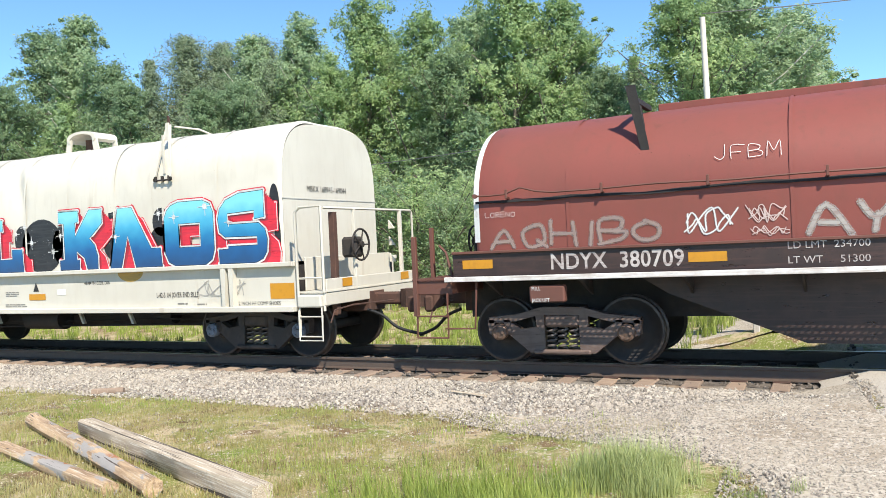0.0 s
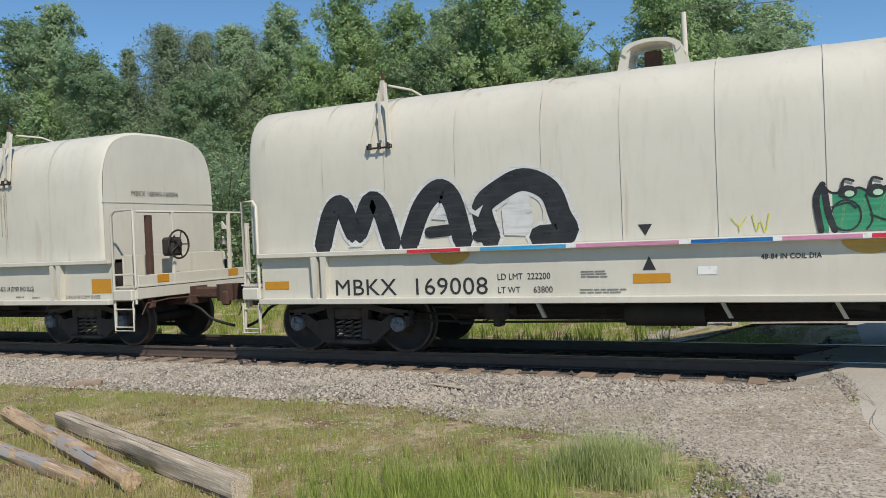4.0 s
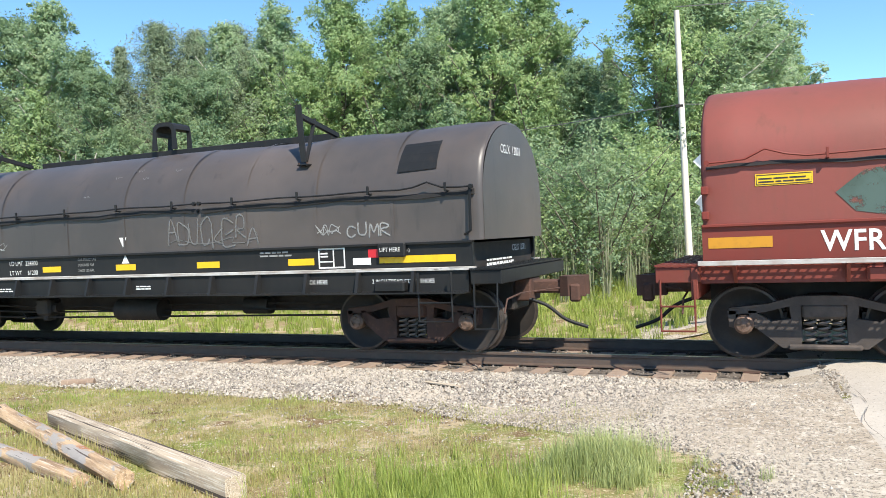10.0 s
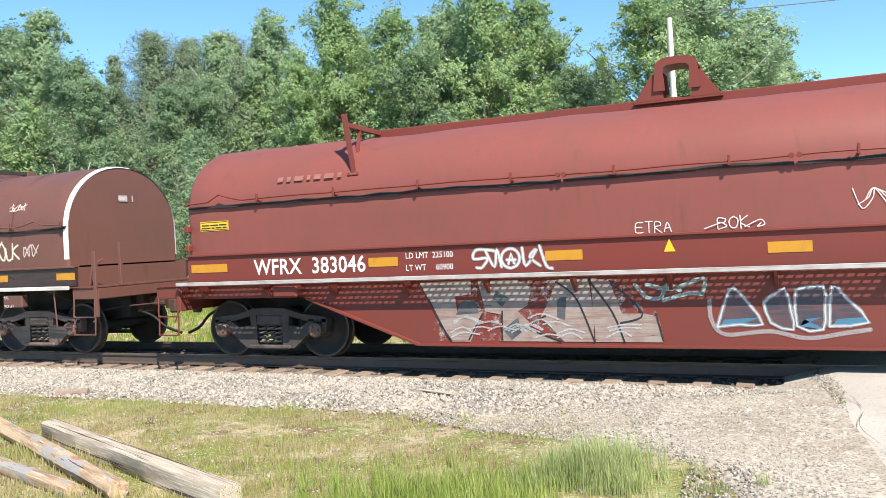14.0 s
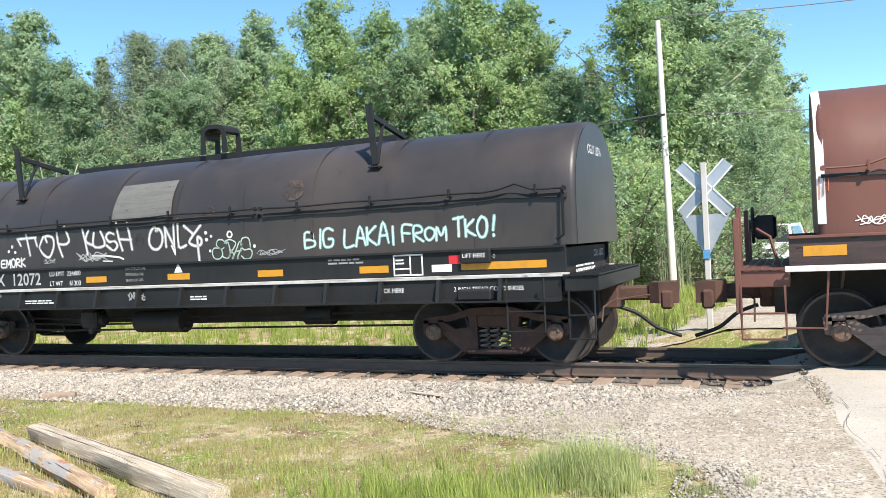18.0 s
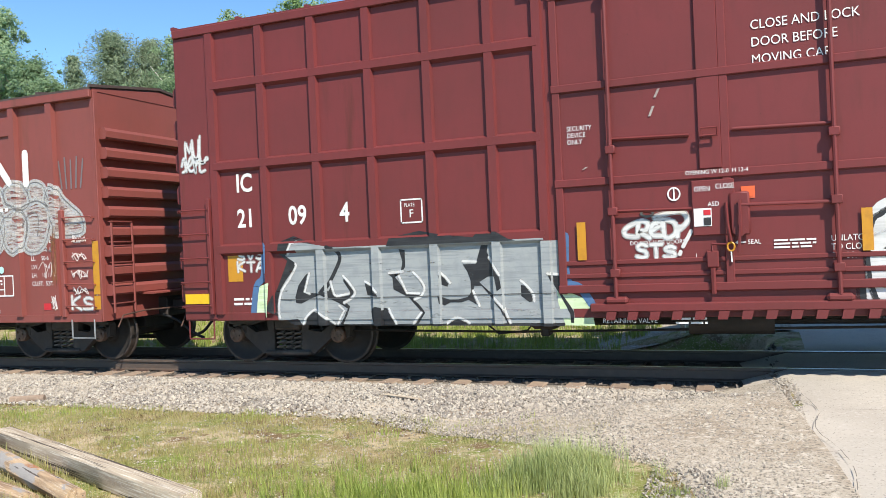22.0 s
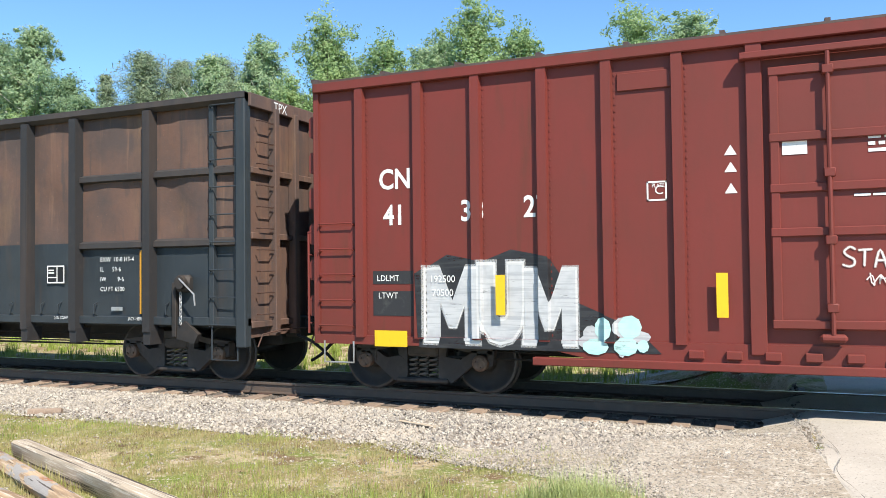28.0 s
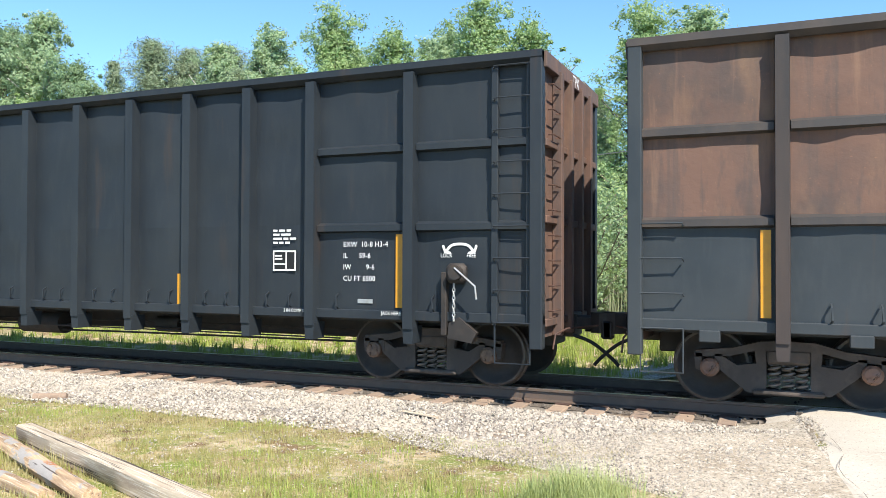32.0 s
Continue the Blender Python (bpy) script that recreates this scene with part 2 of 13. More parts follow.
M["spring_steel"] = material("spring_steel", (0.20, 0.165, 0.14), [((0.11, 0.08, 0.065), 9.0, 0.45, 0.7, None)], 0.6, 0.3)
M["tread"] = material("tread", (0.085, 0.068, 0.058), [((0.045, 0.035, 0.03), 8.0, 0.45, 0.70, None)], 0.5, 0.5)
M["rail_steel"] = material("rail_steel", (0.115, 0.085, 0.068), [((0.17, 0.115, 0.085), 6.0, 0.5, 0.8, None)], 0.65, 0.4, (60.0, 0.2, 0.004))
M["rail_head"] = material("rail_head", (0.40, 0.39, 0.38), [((0.22, 0.20, 0.19), 3.0, 0.5, 0.8, (0.1, 1, 1))], 0.3, 0.9)
M["stencil"] = material("stencil", (0.72, 0.72, 0.70), [((0.42, 0.40, 0.38), 14.0, 0.55, 0.85, None)], 0.6)
M["stencil_black"] = material("stencil_black", (0.022, 0.022, 0.024), [((0.06, 0.06, 0.055), 12.0, 0.55, 0.85, None)], 0.6)
M["reflector_yellow"] = material("reflector_yellow", (0.72, 0.45, 0.012), [((0.50, 0.30, 0.025), 9.0, 0.55, 0.9, None)], 0.4)
M["reflector_orange"] = material("reflector_orange", (0.50, 0.232, 0.014), [((0.33, 0.15, 0.02), 9.0, 0.5, 0.9, None)], 0.45)
M["brass"] = material("bearing_cap", (0.19, 0.12, 0.085), [((0.09, 0.06, 0.045), 12.0, 0.45, 0.7, None)], 0.6, 0.3)
M["blue_cap"] = material("blue_cap", (0.05, 0.22, 0.50), (), 0.5)
M["red_tag"] = material("red_tag", (0.50, 0.02, 0.03), (), 0.5)


from mathutils import geometry
# ---- markings: flat letters and spray strokes on the side of a car ----
def text_geo(body, size, width=1.0, align="LEFT", spacing=1.0, lines=1.0, bold=0.0, shear=0.0):
    cu = bpy.data.curves.new("letters", "FONT")
    cu.body, cu.size, cu.align_x = body, size / 0.72, align
    cu.space_character, cu.space_line, cu.offset, cu.shear = spacing, lines, bold, shear
    cu.resolution_u = 3
    ob = bpy.data.objects.new("letters", cu)
    me = ob.to_mesh()
    g = Geo()
    g.v = [(v.co.x * width, 0.0, v.co.y) for v in me.vertices]
    g.f = [tuple(p.vertices) for p in me.polygons]
    ob.to_mesh_clear()
    bpy.data.objects.remove(ob)
    bpy.data.curves.remove(cu)
    return g


def stroke_geo(lines, w, taper=False):
    """Flat ribbons of width w along polylines of (x, z), with round ends and joints."""
    g = Geo()
    for row, pts in enumerate(lines):
        lay = -0.0001 * (row % 20)
        pts = [Vector((p[0], p[1])) for p in pts]
        n = len(pts)
        left, right = [], []
        for i, p in enumerate(pts):
            a, c = pts[max(i - 1, 0)], pts[min(i + 1, n - 1)]
            d = c - a
            if d.length < 1e-6:
                d = Vector((1, 0))
            d.normalize()
            nrm = Vector((-d.y, d.x)) * (w / 2)
            left.append(p + nrm)
            right.append(p - nrm)
        k = len(g.v)
        g.v += [(q.x, lay, q.y) for pair in zip(left, right) for q in pair]
        g.f += [(k + 2 * i + 1, k + 2 * i + 3, k + 2 * i + 2, k + 2 * i) for i in range(n - 1)]
        for j, p in enumerate(pts[:: 1 if w > 0.05 else max(n - 1, 1)]):
            k = len(g.v)
            g.v += [(p.x + w / 2 * math.cos(a), lay - 0.00004 - 0.00001 * (j % 5), p.y + w / 2 * math.sin(a)) for a in (math.pi / 4 * j for j in range(8))]
            g.f.append(tuple(range(k, k + 8)))
    return g


def smooth_line(pts, k=5):
    """A soft curve through points of (x, z)."""
    out = []
    n = len(pts)
    for i in range(n - 1):
        p0, p1, p2, p3 = (Vector(pts[max(i - 1, 0)]), Vector(pts[i]), Vector(pts[i + 1]), Vector(pts[min(i + 2, n - 1)]))
        for j in range(k):
            t = j / k
            out.append(0.5 * ((2 * p1) + (p2 - p0) * t + (2 * p0 - 5 * p1 + 4 * p2 - p3) * t * t + (3 * p1 - p0 - 3 * p2 + p3) * t ** 3))
    out.append(Vector(pts[-1]))
    return [(p.x, p.y) for p in out]


def clip_x(g, x0, x1):
    """The part of a flat Geo between x0 and x1."""
    bm = bmesh.new()
    vs = [bm.verts.new(p) for p in g.v]
    for q in g.f:
        try:
            bm.faces.new([vs[i] for i in q])
        except ValueError:
            pass
    bmesh.ops.triangulate(bm, faces=[f for f in bm.faces if len(f.verts) > 4])
    for x, s in ((x0, -1), (x1, 1)):
        geom = bm.verts[:] + bm.edges[:] + bm.faces[:]
        bmesh.ops.bisect_plane(bm, geom=geom, plane_co=(x, 0, 0), plane_no=(s, 0, 0), clear_outer=True)
    out = Geo()
    idx = {v: i for i, v in enumerate(bm.verts)}
    out.v = [tuple(v.co) for v in bm.verts]
    out.f = [tuple(idx[v] for v in f.verts) for f in bm.faces]
    bm.free()
    return out


def on_side(g, x, z, y, face=-1, skin=None, ribs=(), rib_y=None, lift=0.0):
    """Lays a flat Geo on the near side of a car: its origin at (x, z), in the plane y or on the skin y = skin(z).
    ribs: stretches of x at which a rib stands proud, at rib_y."""
    def lay(src, depth, x0=0.0, x1=1.0, end=None):
        """At one depth, or sloping from depth at x0 to end at x1."""
        o = Geo()
        at = lambda p: skin(p[2] + z) if skin else depth if end is None else depth + (end - depth) * (p[0] + x - x0) / (x1 - x0)
        o.v = [(p[0] + x, at(p) - 0.006 - lift + p[1], p[2] + z) for p in src.v]
        o.f = src.f
        return o
    if not ribs:
        return lay(g, y)
    xs = [p[0] + x for p in g.v]
    out = Geo()
    edge = min(xs) - 0.01
    stop = max(xs) + 0.01
    flank = 0.016
    def piece(x0, x1, *depths):
        x0, x1 = max(x0, edge), min(x1, stop)
        if x0 < x1:
            q = lay(clip_x(g, x0 - x, x1 - x), *depths)
            out.add(q.v, q.f)
    for a, b in sorted(ribs):
        if b + flank < edge or a - flank > stop:
            continue
        piece(edge, a - flank, y)
        piece(a - flank, a, y, a - flank, a, rib_y)
        piece(a, b, rib_y)
        piece(b, b + flank, rib_y, b, b + flank, y)
        edge = max(edge, b + flank)
    piece(edge, stop, y)
    return out


def bars_geo(w, h, rows, seed, fill=0.85, word=0.12):
    """Writing too small to read: plain bars in rows."""
    rng = random.Random(seed)
    g = Geo()
    step = h / rows
    for r in range(rows):
        x = 0.0
        end = w * rng.uniform(0.7, 1.0)
        while x < end:
            k = min(word * rng.uniform(0.5, 1.5), w - x)
            if k < 0.01:
                break
            z = h - (r + 1) * step
            g.add([(x, 0, z), (x + k, 0, z), (x + k, 0, z + step * 0.5), (x, 0, z + step * 0.5)], [(0, 1, 2, 3)])
            x += k + step * 0.45
    return g


def patch_geo(w, h):
    return Geo().add([(0, 0, 0), (w, 0, 0), (w, 0, h), (0, 0, h)], [(0, 1, 2, 3)])
M["galvanised"] = material("galvanised_steel", (0.42, 0.43, 0.43), [((0.30, 0.28, 0.26), 4.0, 0.45, 0.7, None)], 0.5, 0.6)
M["galv_plate"] = M["galvanised"]
M["plank_grey"] = material("plank_grey", (0.36, 0.35, 0.32), [((0.24, 0.22, 0.20), 4.0, 0.45, 0.7, None)], 0.7, 0.2)
M["roof_dark"] = material("roof_steel", (0.075, 0.050, 0.043), [((0.13, 0.115, 0.105), 2.0, 0.54, 0.74, None), ((0.10, 0.045, 0.03), 5.0, 0.5, 0.8, None)], 0.6, 0.2)
M["chord_dark"] = material("chord_steel", (0.034, 0.030, 0.029), [((0.060, 0.045, 0.037), 2.0, 0.45, 0.75, DOWN)], 0.65, 0, (30.0, 0.2, 0.008))
M["post_worn"] = material("worn_post", (0.027, 0.026, 0.027), [((0.062, 0.045, 0.038), 1.3, 0.50, 0.74, DOWN), ((0.045, 0.037, 0.034), 6.0, 0.55, 0.85, None)], 0.6, 0, (30.0, 0.2, 0.008), spec=0.3)

# ---- ground, track and road ----
TRACK_Y, GAUGE = 11.53, 1.435
ROAD_X0, ROAD_X1 = 0.15, 6.4


def ground_z(x, y):
    """Height of the bare ground, with the rail heads at 0."""
    z = -0.14 - 0.05 * min(max((y - 6.5) / 1.5, 0), 1)
    if y > 14:
        z += 0.16 * min((y - 14) / 3.0, 1)
    z -= 0.07 * min(max((y - 8.0) / 0.6, 0), 1) * min(max((14.9 - y) / 0.4, 0), 1)
    if y > 13.0:
        ease = lambda q: min(max(q, 0), 1) ** 2 * (3 - 2 * min(max(q, 0), 1))
        z -= 0.32 * ease((y - 13.0) / 1.0) * (1 - ease((y - 15.5) / 6.5))
    near = min(max((y - 8.6) / 0.8, 0), 1) * min(max((15.2 - y) / 0.8, 0), 1)
    d = max(ROAD_X0 - 1.6 + 1.5 * near - x, x - ROAD_X1 - 1.0 + 0.9 * near, 0.0)
    k = max(0.0, 1 - d / (1.6 - 1.3 * near))
    return z * (1 - k) + road_z(y) * k - 0.03 * k


def road_edge(y):
    """The near road widens towards the crossing."""
    return ROAD_X0 if y > 12.6 else 0.30 - 0.63 * min(max((y - 5.5) / 5, 0), 1) ** 1.3


def road_z(y):
    if y < 9.5:
        return -0.02 - 0.10 * min((9.5 - y) / 7.0, 1.0)
    if y > 13.6:
        return -0.02 - 0.03 * min((y - 13.6) / 8.0, 1.0)
    return -0.02


M["soil"] = material("soil_grass", (0.275, 0.212, 0.112), [((0.18, 0.205, 0.052), 0.9, 0.44, 0.56, None), ((0.42, 0.335, 0.215), 1.5, 0.50, 0.60, None), ((0.12, 0.15, 0.035), 7.0, 0.54, 0.68, None), ((0.17, 0.11, 0.06), 2.2, 0.55, 0.63, None), ((0.46, 0.40, 0.27), 30.0, 0.54, 0.66, None), ((0.09, 0.10, 0.03), 55.0, 0.56, 0.68, None)], 0.95, 0, (45.0, 0.6, 0.02), spec=0.2)
# stone and bed colours darkened to deepen the shade under the train
M["stone_dark"] = material("shade_dark_stone", (0.21, 0.18, 0.15), [((0.12, 0.102, 0.088), 1.0, 0.42, 0.70, None)], 0.9, 0, (90.0, 0.5, 0.006), vary=((0.05, 0.042, 0.036), True), spec=0.2)
M["bed_shade"] = material("shade_dark_track_bed", (0.16, 0.135, 0.112), [((0.095, 0.08, 0.068), 9.0, 0.42, 0.66, None), ((0.14, 0.115, 0.095), 40.0, 0.55, 0.75, None)], 0.95, 0, (70.0, 0.9, 0.02), spec=0.2)
M["gravel"] = material("gravel_bed", (0.20, 0.178, 0.15), [((0.25, 0.222, 0.188), 22.0, 0.42, 0.66, None), ((0.46, 0.40, 0.325), 60.0, 0.52, 0.80, None), ((0.30, 0.225, 0.155), 0.8, 0.45, 0.7, None)], 0.95, 0, (70.0, 0.9, 0.02), spec=0.2)
M["stone"] = material("ballast_stone", (0.47, 0.425, 0.352), [((0.39, 0.342, 0.278), 1.0, 0.42, 0.70, None), ((0.30, 0.265, 0.23), 14.0, 0.55, 0.75, None)], 0.9, 0, (90.0, 0.5, 0.006), vary=((0.15, 0.13, 0.115), True), spec=0.25)
M["sand"] = material("sandy_shoulder", (0.41, 0.358, 0.285), [((0.31, 0.255, 0.19), 0.9, 0.42, 0.62, None), ((0.54, 0.48, 0.40), 12.0, 0.5, 0.68, None), ((0.16, 0.138, 0.11), 34.0, 0.52, 0.62, None), ((0.62, 0.57, 0.50), 60.0, 0.60, 0.72, None)], 0.95, 0, (60.0, 0.7, 0.012), spec=0.2)
M["asphalt"] = material("asphalt", (0.47, 0.425, 0.36), [((0.39, 0.35, 0.295), 0.7, 0.40, 0.70, None), ((0.52, 0.48, 0.43), 26.0, 0.55, 0.72, None), ((0.20, 0.185, 0.165), 42.0, 0.58, 0.70, None)], 0.9, 0, (120.0, 0.5, 0.006), spec=0.25)
M["tie"] = material("tie_wood", (0.34, 0.25, 0.18), [((0.20, 0.14, 0.10), 5.0, 0.40, 0.70, (0.4, 3, 1)), ((0.36, 0.27, 0.19), 9.0, 0.55, 0.8, (4, 0.3, 1))], 0.9, 0, (25.0, 0.6, 0.015), vary=((0.24, 0.18, 0.14), False))
M["old_wood"] = material("grey_weathered_wood", (0.42, 0.345, 0.25), [((0.32, 0.255, 0.185), 3.0, 0.42, 0.62, (0.5, 9, 9)), ((0.62, 0.56, 0.46), 6.0, 0.50, 0.68, (0.4, 14, 14)), ((0.10, 0.08, 0.06), 4.0, 0.60, 0.66, (0.25, 16, 16)), ((0.065, 0.05, 0.038), 1.6, 0.60, 0.625, (0.18, 11, 11))], 0.9, 0, (20.0, 0.6, 0.012))
M["log_wood"] = material("split_log_wood", (0.46, 0.32, 0.19), [((0.26, 0.17, 0.10), 2.5, 0.42, 0.60, (0.6, 8, 8)), ((0.58, 0.48, 0.37), 5.0, 0.52, 0.70, (0.5, 12, 12)), ((0.32, 0.14, 0.06), 1.6, 0.60, 0.70, None), ((0.31, 0.285, 0.26), 2.6, 0.53, 0.56, (0.8, 2, 2)), ((0.08, 0.06, 0.05), 5.0, 0.62, 0.66, (0.4, 9, 9))], 0.9, 0, (18.0, 0.7, 0.02))

# the ground sheet: fine near the camera, wide cells out to the horizon
def axis_steps(lo, hi, fine_lo, fine_hi, fine):
    a = list(np.arange(fine_lo, fine_hi + 1e-6, fine))
    s, x = fine, fine_hi
    while x < hi:
        s *= 1.5
        x += s
        a.append(x)
    s, x = fine, fine_lo
    while x > lo:
        s *= 1.5
        x -= s
        a.insert(0, x)
    return a

gx = axis_steps(-2500, 2500, -16, 8, 0.2)
gy = axis_steps(-1500, 3500, 1.5, 18, 0.2)
g = Geo()
for y in gy:
    for x in gx:
        fine = 0.022 * noise.noise((x * 1.7, y * 1.7, 0)) + 0.012 * noise.noise((x * 5.0, y * 5.0, 3))
        g.v.append((x, y, ground_z(x, y) + (fine * (0.25 if x > -4.6 and y > 5.5 else 1) if -20 < x < 12 and 0 < y < 22 else 0)))
nx = len(gx)
g.f = [(j * nx + i, j * nx + i + 1, (j + 1) * nx + i + 1, (j + 1) * nx + i) for j in range(len(gy) - 1) for i in range(nx - 1)]
g.m = [0] * len(g.f)
ground = part("ground", g, M["soil"], smooth=60)
tagged(ground, "dry sparse grass and bare soil beside the track", "ground", kind="structure")

# ballast bed, with a ragged edge towards the grass
def strip(name, xs, edge0, edge1, zf, mat, label, category, cells=8):
    g = Geo()
    for x in xs:
        a, b = edge0(x), edge1(x)
        for k in range(cells + 1):
            y = a + (b - a) * k / cells
            g.v.append((x, y, zf(x, y)))
    n = cells + 1
    g.f = [(i * n + k, (i + 1) * n + k, (i + 1) * n + k + 1, i * n + k + 1) for i in range(len(xs) - 1) for k in range(cells)]
    g.m = [0] * len(g.f)
    return tagged(part(name, g, mat, smooth=60), label, category, kind="structure")

def ragged(x, s, a):
    return a * noise.noise((x * s, 7.7, 0)) + a * 0.5 * noise.noise((x * s * 3.1, 2.2, 0))

def bed_z(x, y):
    k = 1.0 if 9.9 < y < 13.2 else 0.0
    return max(-0.175 - 0.5 * max(0.0, y - 13.25) + 0.012 * noise.noise((x * 2, y * 2, 5)) - 0.03 * k - (0.05 if y < 7.9 or y > 15.0 else 0), ground_z(x, y) + (0.006 if x > -3.2 and 8 < y < 13.2 else -0.05))

xs = sorted(list(np.arange(-30, 0.35, 0.2)) + list(np.arange(-400, -30, 10)))
ballast = strip("ballast_bed", xs, lambda x: 7.55 + ragged(x, 0.6, 0.35), lambda x: 13.9 + ragged(x, 0.5, 0.2), bed_z, M["gravel"], "pale crushed stone ballast under the track", "ballast", 16)
strip("ballast_bed_beyond_road", [6.2 + 0.4 * i for i in range(20)] + [14.5 + 20 * i for i in range(20)], lambda x: 7.8, lambda x: 13.9, bed_z, M["gravel"], "pale crushed stone ballast under the track", "ballast", 16)

# darker strip under the cars: the train's shade put into the bed's colour
strip("track_bed", [x for x in xs if x < 0.1], lambda x: 10.45 + ragged(x, 2.0, 0.10), lambda x: 13.6 + ragged(x, 1.0, 0.15), lambda x, y: bed_z(x, y) + 0.008, M["bed_shade"], "ballast between the rails, darkened for the train's shade", "ballast", 10)

# sandy shoulder between grass and road
g = Geo()
ys = list(np.arange(0.5, 10.3, 0.2)) + list(np.arange(13.3, 40, 0.5))
def shoulder(name, ys):
    g = Geo()
    for y in ys:
        a = road_edge(y) - (1.0 if y < 12 else 1.6) + 0.35 * noise.noise((y * 0.7, 1.3, 0)) + 0.15 * noise.noise((y * 2.3, 4.3, 0))
        if y > 12:
            a -= 2.6 * max(0.0, 1 - (y - 15.0) / 5.0)
        if y < 12:
            a -= 3.2 * min(1.0, max(0.0, (y - 6.4) / 1.3))
        for k in range(7):
            x = a + (road_edge(y) + 0.25 - a) * k / 6
            g.v.append((x, y, ground_z(x, y) + 0.012 * (k / 6) + 0.006 * noise.noise((x * 3, y * 3, 1)) + (0.022 if k > 1 else (0.010 if k else -0.04))))
    g.f = [(i * 7 + k, i * 7 + k + 1, (i + 1) * 7 + k + 1, (i + 1) * 7 + k) for i in range(len(ys) - 1) for k in range(6)]
    g.m = [0] * len(g.f)
    return tagged(part(name, g, M["sand"], smooth=60), "sandy gravel shoulder along the road", "shoulder", kind="structure")
shoulder("shoulder_near", list(np.arange(-60, 0.5, 1.5)) + list(np.arange(0.5, 10.2, 0.2)))
shoulder("shoulder_far", list(np.arange(15.0, 60, 0.5)))

# the road, one strip on each side of the track and the crossing between the rails
def road_strip(name, ys, label):
    g = Geo()
    cols = 12
    for y in ys:
        for k in range(cols + 1):
            x = road_edge(y) + (ROAD_X1 - road_edge(y)) * k / cols
            if k == 0:
                x += 0.10 * noise.noise((y * 1.9, 0.5, 0)) + 0.06 * noise.noise((y * 6.0, 2.5, 0))
            g.v.append((x, y, road_z(y) + 0.015 - ((0.15 if 8.5 < y < 15 else 0.05) if k in (0, cols) else 0) + 0.006 * noise.noise((x, y, 9))))
    n = cols + 1
    g.f = [(i * n + k, i * n + k + 1, (i + 1) * n + k + 1, (i + 1) * n + k) for i in range(len(ys) - 1) for k in range(cols)]
    g.m = [0] * len(g.f)
    return tagged(part(name, g, M["asphalt"], smooth=60), label, "road", kind="structure")
R_IN, R_OUT = TRACK_Y - GAUGE / 2, TRACK_Y + GAUGE / 2
road_strip("road_near", list(np.arange(-30, 2, 4)) + list(np.arange(2, R_IN - 0.06, 0.25)) + [R_IN - 0.10], "pale worn asphalt road leading to the crossing")
road_strip("road_crossing", [R_IN + 0.10, R_IN + 0.4, TRACK_Y, R_OUT - 0.4, R_OUT - 0.10], "asphalt infill between the rails")
road_strip("road_far", [R_OUT + 0.10] + list(np.arange(R_OUT + 0.4, 40, 0.5)) + list(np.arange(40, 900, 12)), "pale worn asphalt road leading away between trees")
# cracks in the near road
M["crack"] = see_through(material("crack_tar", (0.13, 0.115, 0.10), (), 0.95), 4.0, 0.48, 0.56)
for name, pts in (("road_crack", [(0.30, 9.2), (0.42, 8.4), (0.36, 7.7), (0.50, 7.0), (0.55, 6.4), (0.50, 5.6), (0.62, 4.6)]), ("road_crack", [(0.42, 8.4), (0.9, 8.5), (1.6, 8.3), (2.5, 8.45)]), ("road_crack", [(0.5, 7.0), (0.35, 6.9), (0.2, 6.95)])):
    pts = smooth_line(pts, 8)
    pts = [(x + 0.015 * noise.noise((x * 14, y * 14, 3)), y) for x, y in pts]
    s = stroke_geo([pts], 0.006)
    s.v = [(p[0], p[2], road_z(p[2]) + 0.021 - p[1]) for p in s.v]
    tagged(part(name, s, M["crack"]), "dark crack in the asphalt road", "crack", kind="structure")

# rails and ties
def rail(y):
    prof = [(-0.07, -0.172), (0.07, -0.172), (0.07, -0.160), (0.012, -0.145), (0.010, -0.045), (0.036, -0.035), (0.036, -0.006), (0.030, -0.001), (-0.030, -0.001), (-0.036, -0.006), (-0.036, -0.035), (-0.010, -0.045), (-0.012, -0.145), (-0.07, -0.160)]
    g = Geo().prism([(y + a, b) for a, b in prof], "x", -400, 300)
    ob = tagged(part("rail", g, M["rail_steel"]), "rusty steel rail with a bright worn head", "rail", "track rails")
    part("rail_head", Geo().box(-400, 300, y - 0.028, y + 0.028, -0.002, 0.001), M["rail_head"], ob, "bright worn running surface")
    return ob
rail(R_IN - 0.036)
rail(R_OUT + 0.036)
tie_mesh = []
for k in range(4):
    rng = random.Random(k)
    g = Geo().box(-0.11, 0.11, -1.36, 1.36, -0.18, 0.0, 0.012)
    g.v = [(x + 0.008 * rng.uniform(-1, 1), y + 0.02 * rng.uniform(-1, 1), z + 0.006 * rng.uniform(-1, 1)) for x, y, z in g.v]
    me = g.mesh("tie")
    me.materials.append(M["tie"])
    tie_mesh.append(me)
rng = random.Random(5)
plate = Geo().box(-0.1, 0.1, -0.16, 0.16, 0, 0.014, 0.004).mesh("tie_plate")
plate.materials.append(M["rust_iron"])
TIE_N = 74
for i in range(TIE_N):
    x = -32.0 + 0.53 * i + rng.uniform(-0.03, 0.03)
    if -0.40 < x < ROAD_X1 + 0.05:
        continue
    ob = new("tie", tie_mesh[i % 4])
    ob.location, ob.rotation_euler = (x, TRACK_Y + rng.uniform(-0.07, 0.07), -0.172 + rng.uniform(-0.006, 0.0)), (0, 0, rng.uniform(-0.02, 0.02))
    tagged(ob, "weathered wooden railway tie bedded in ballast", "railway tie", "ties under the track")
    for y in (R_IN - 0.036, R_OUT + 0.036):
        p = new("tie_plate", plate)
        p.parent, p.location = ob, (0, y - ob.location.y, 0.0)

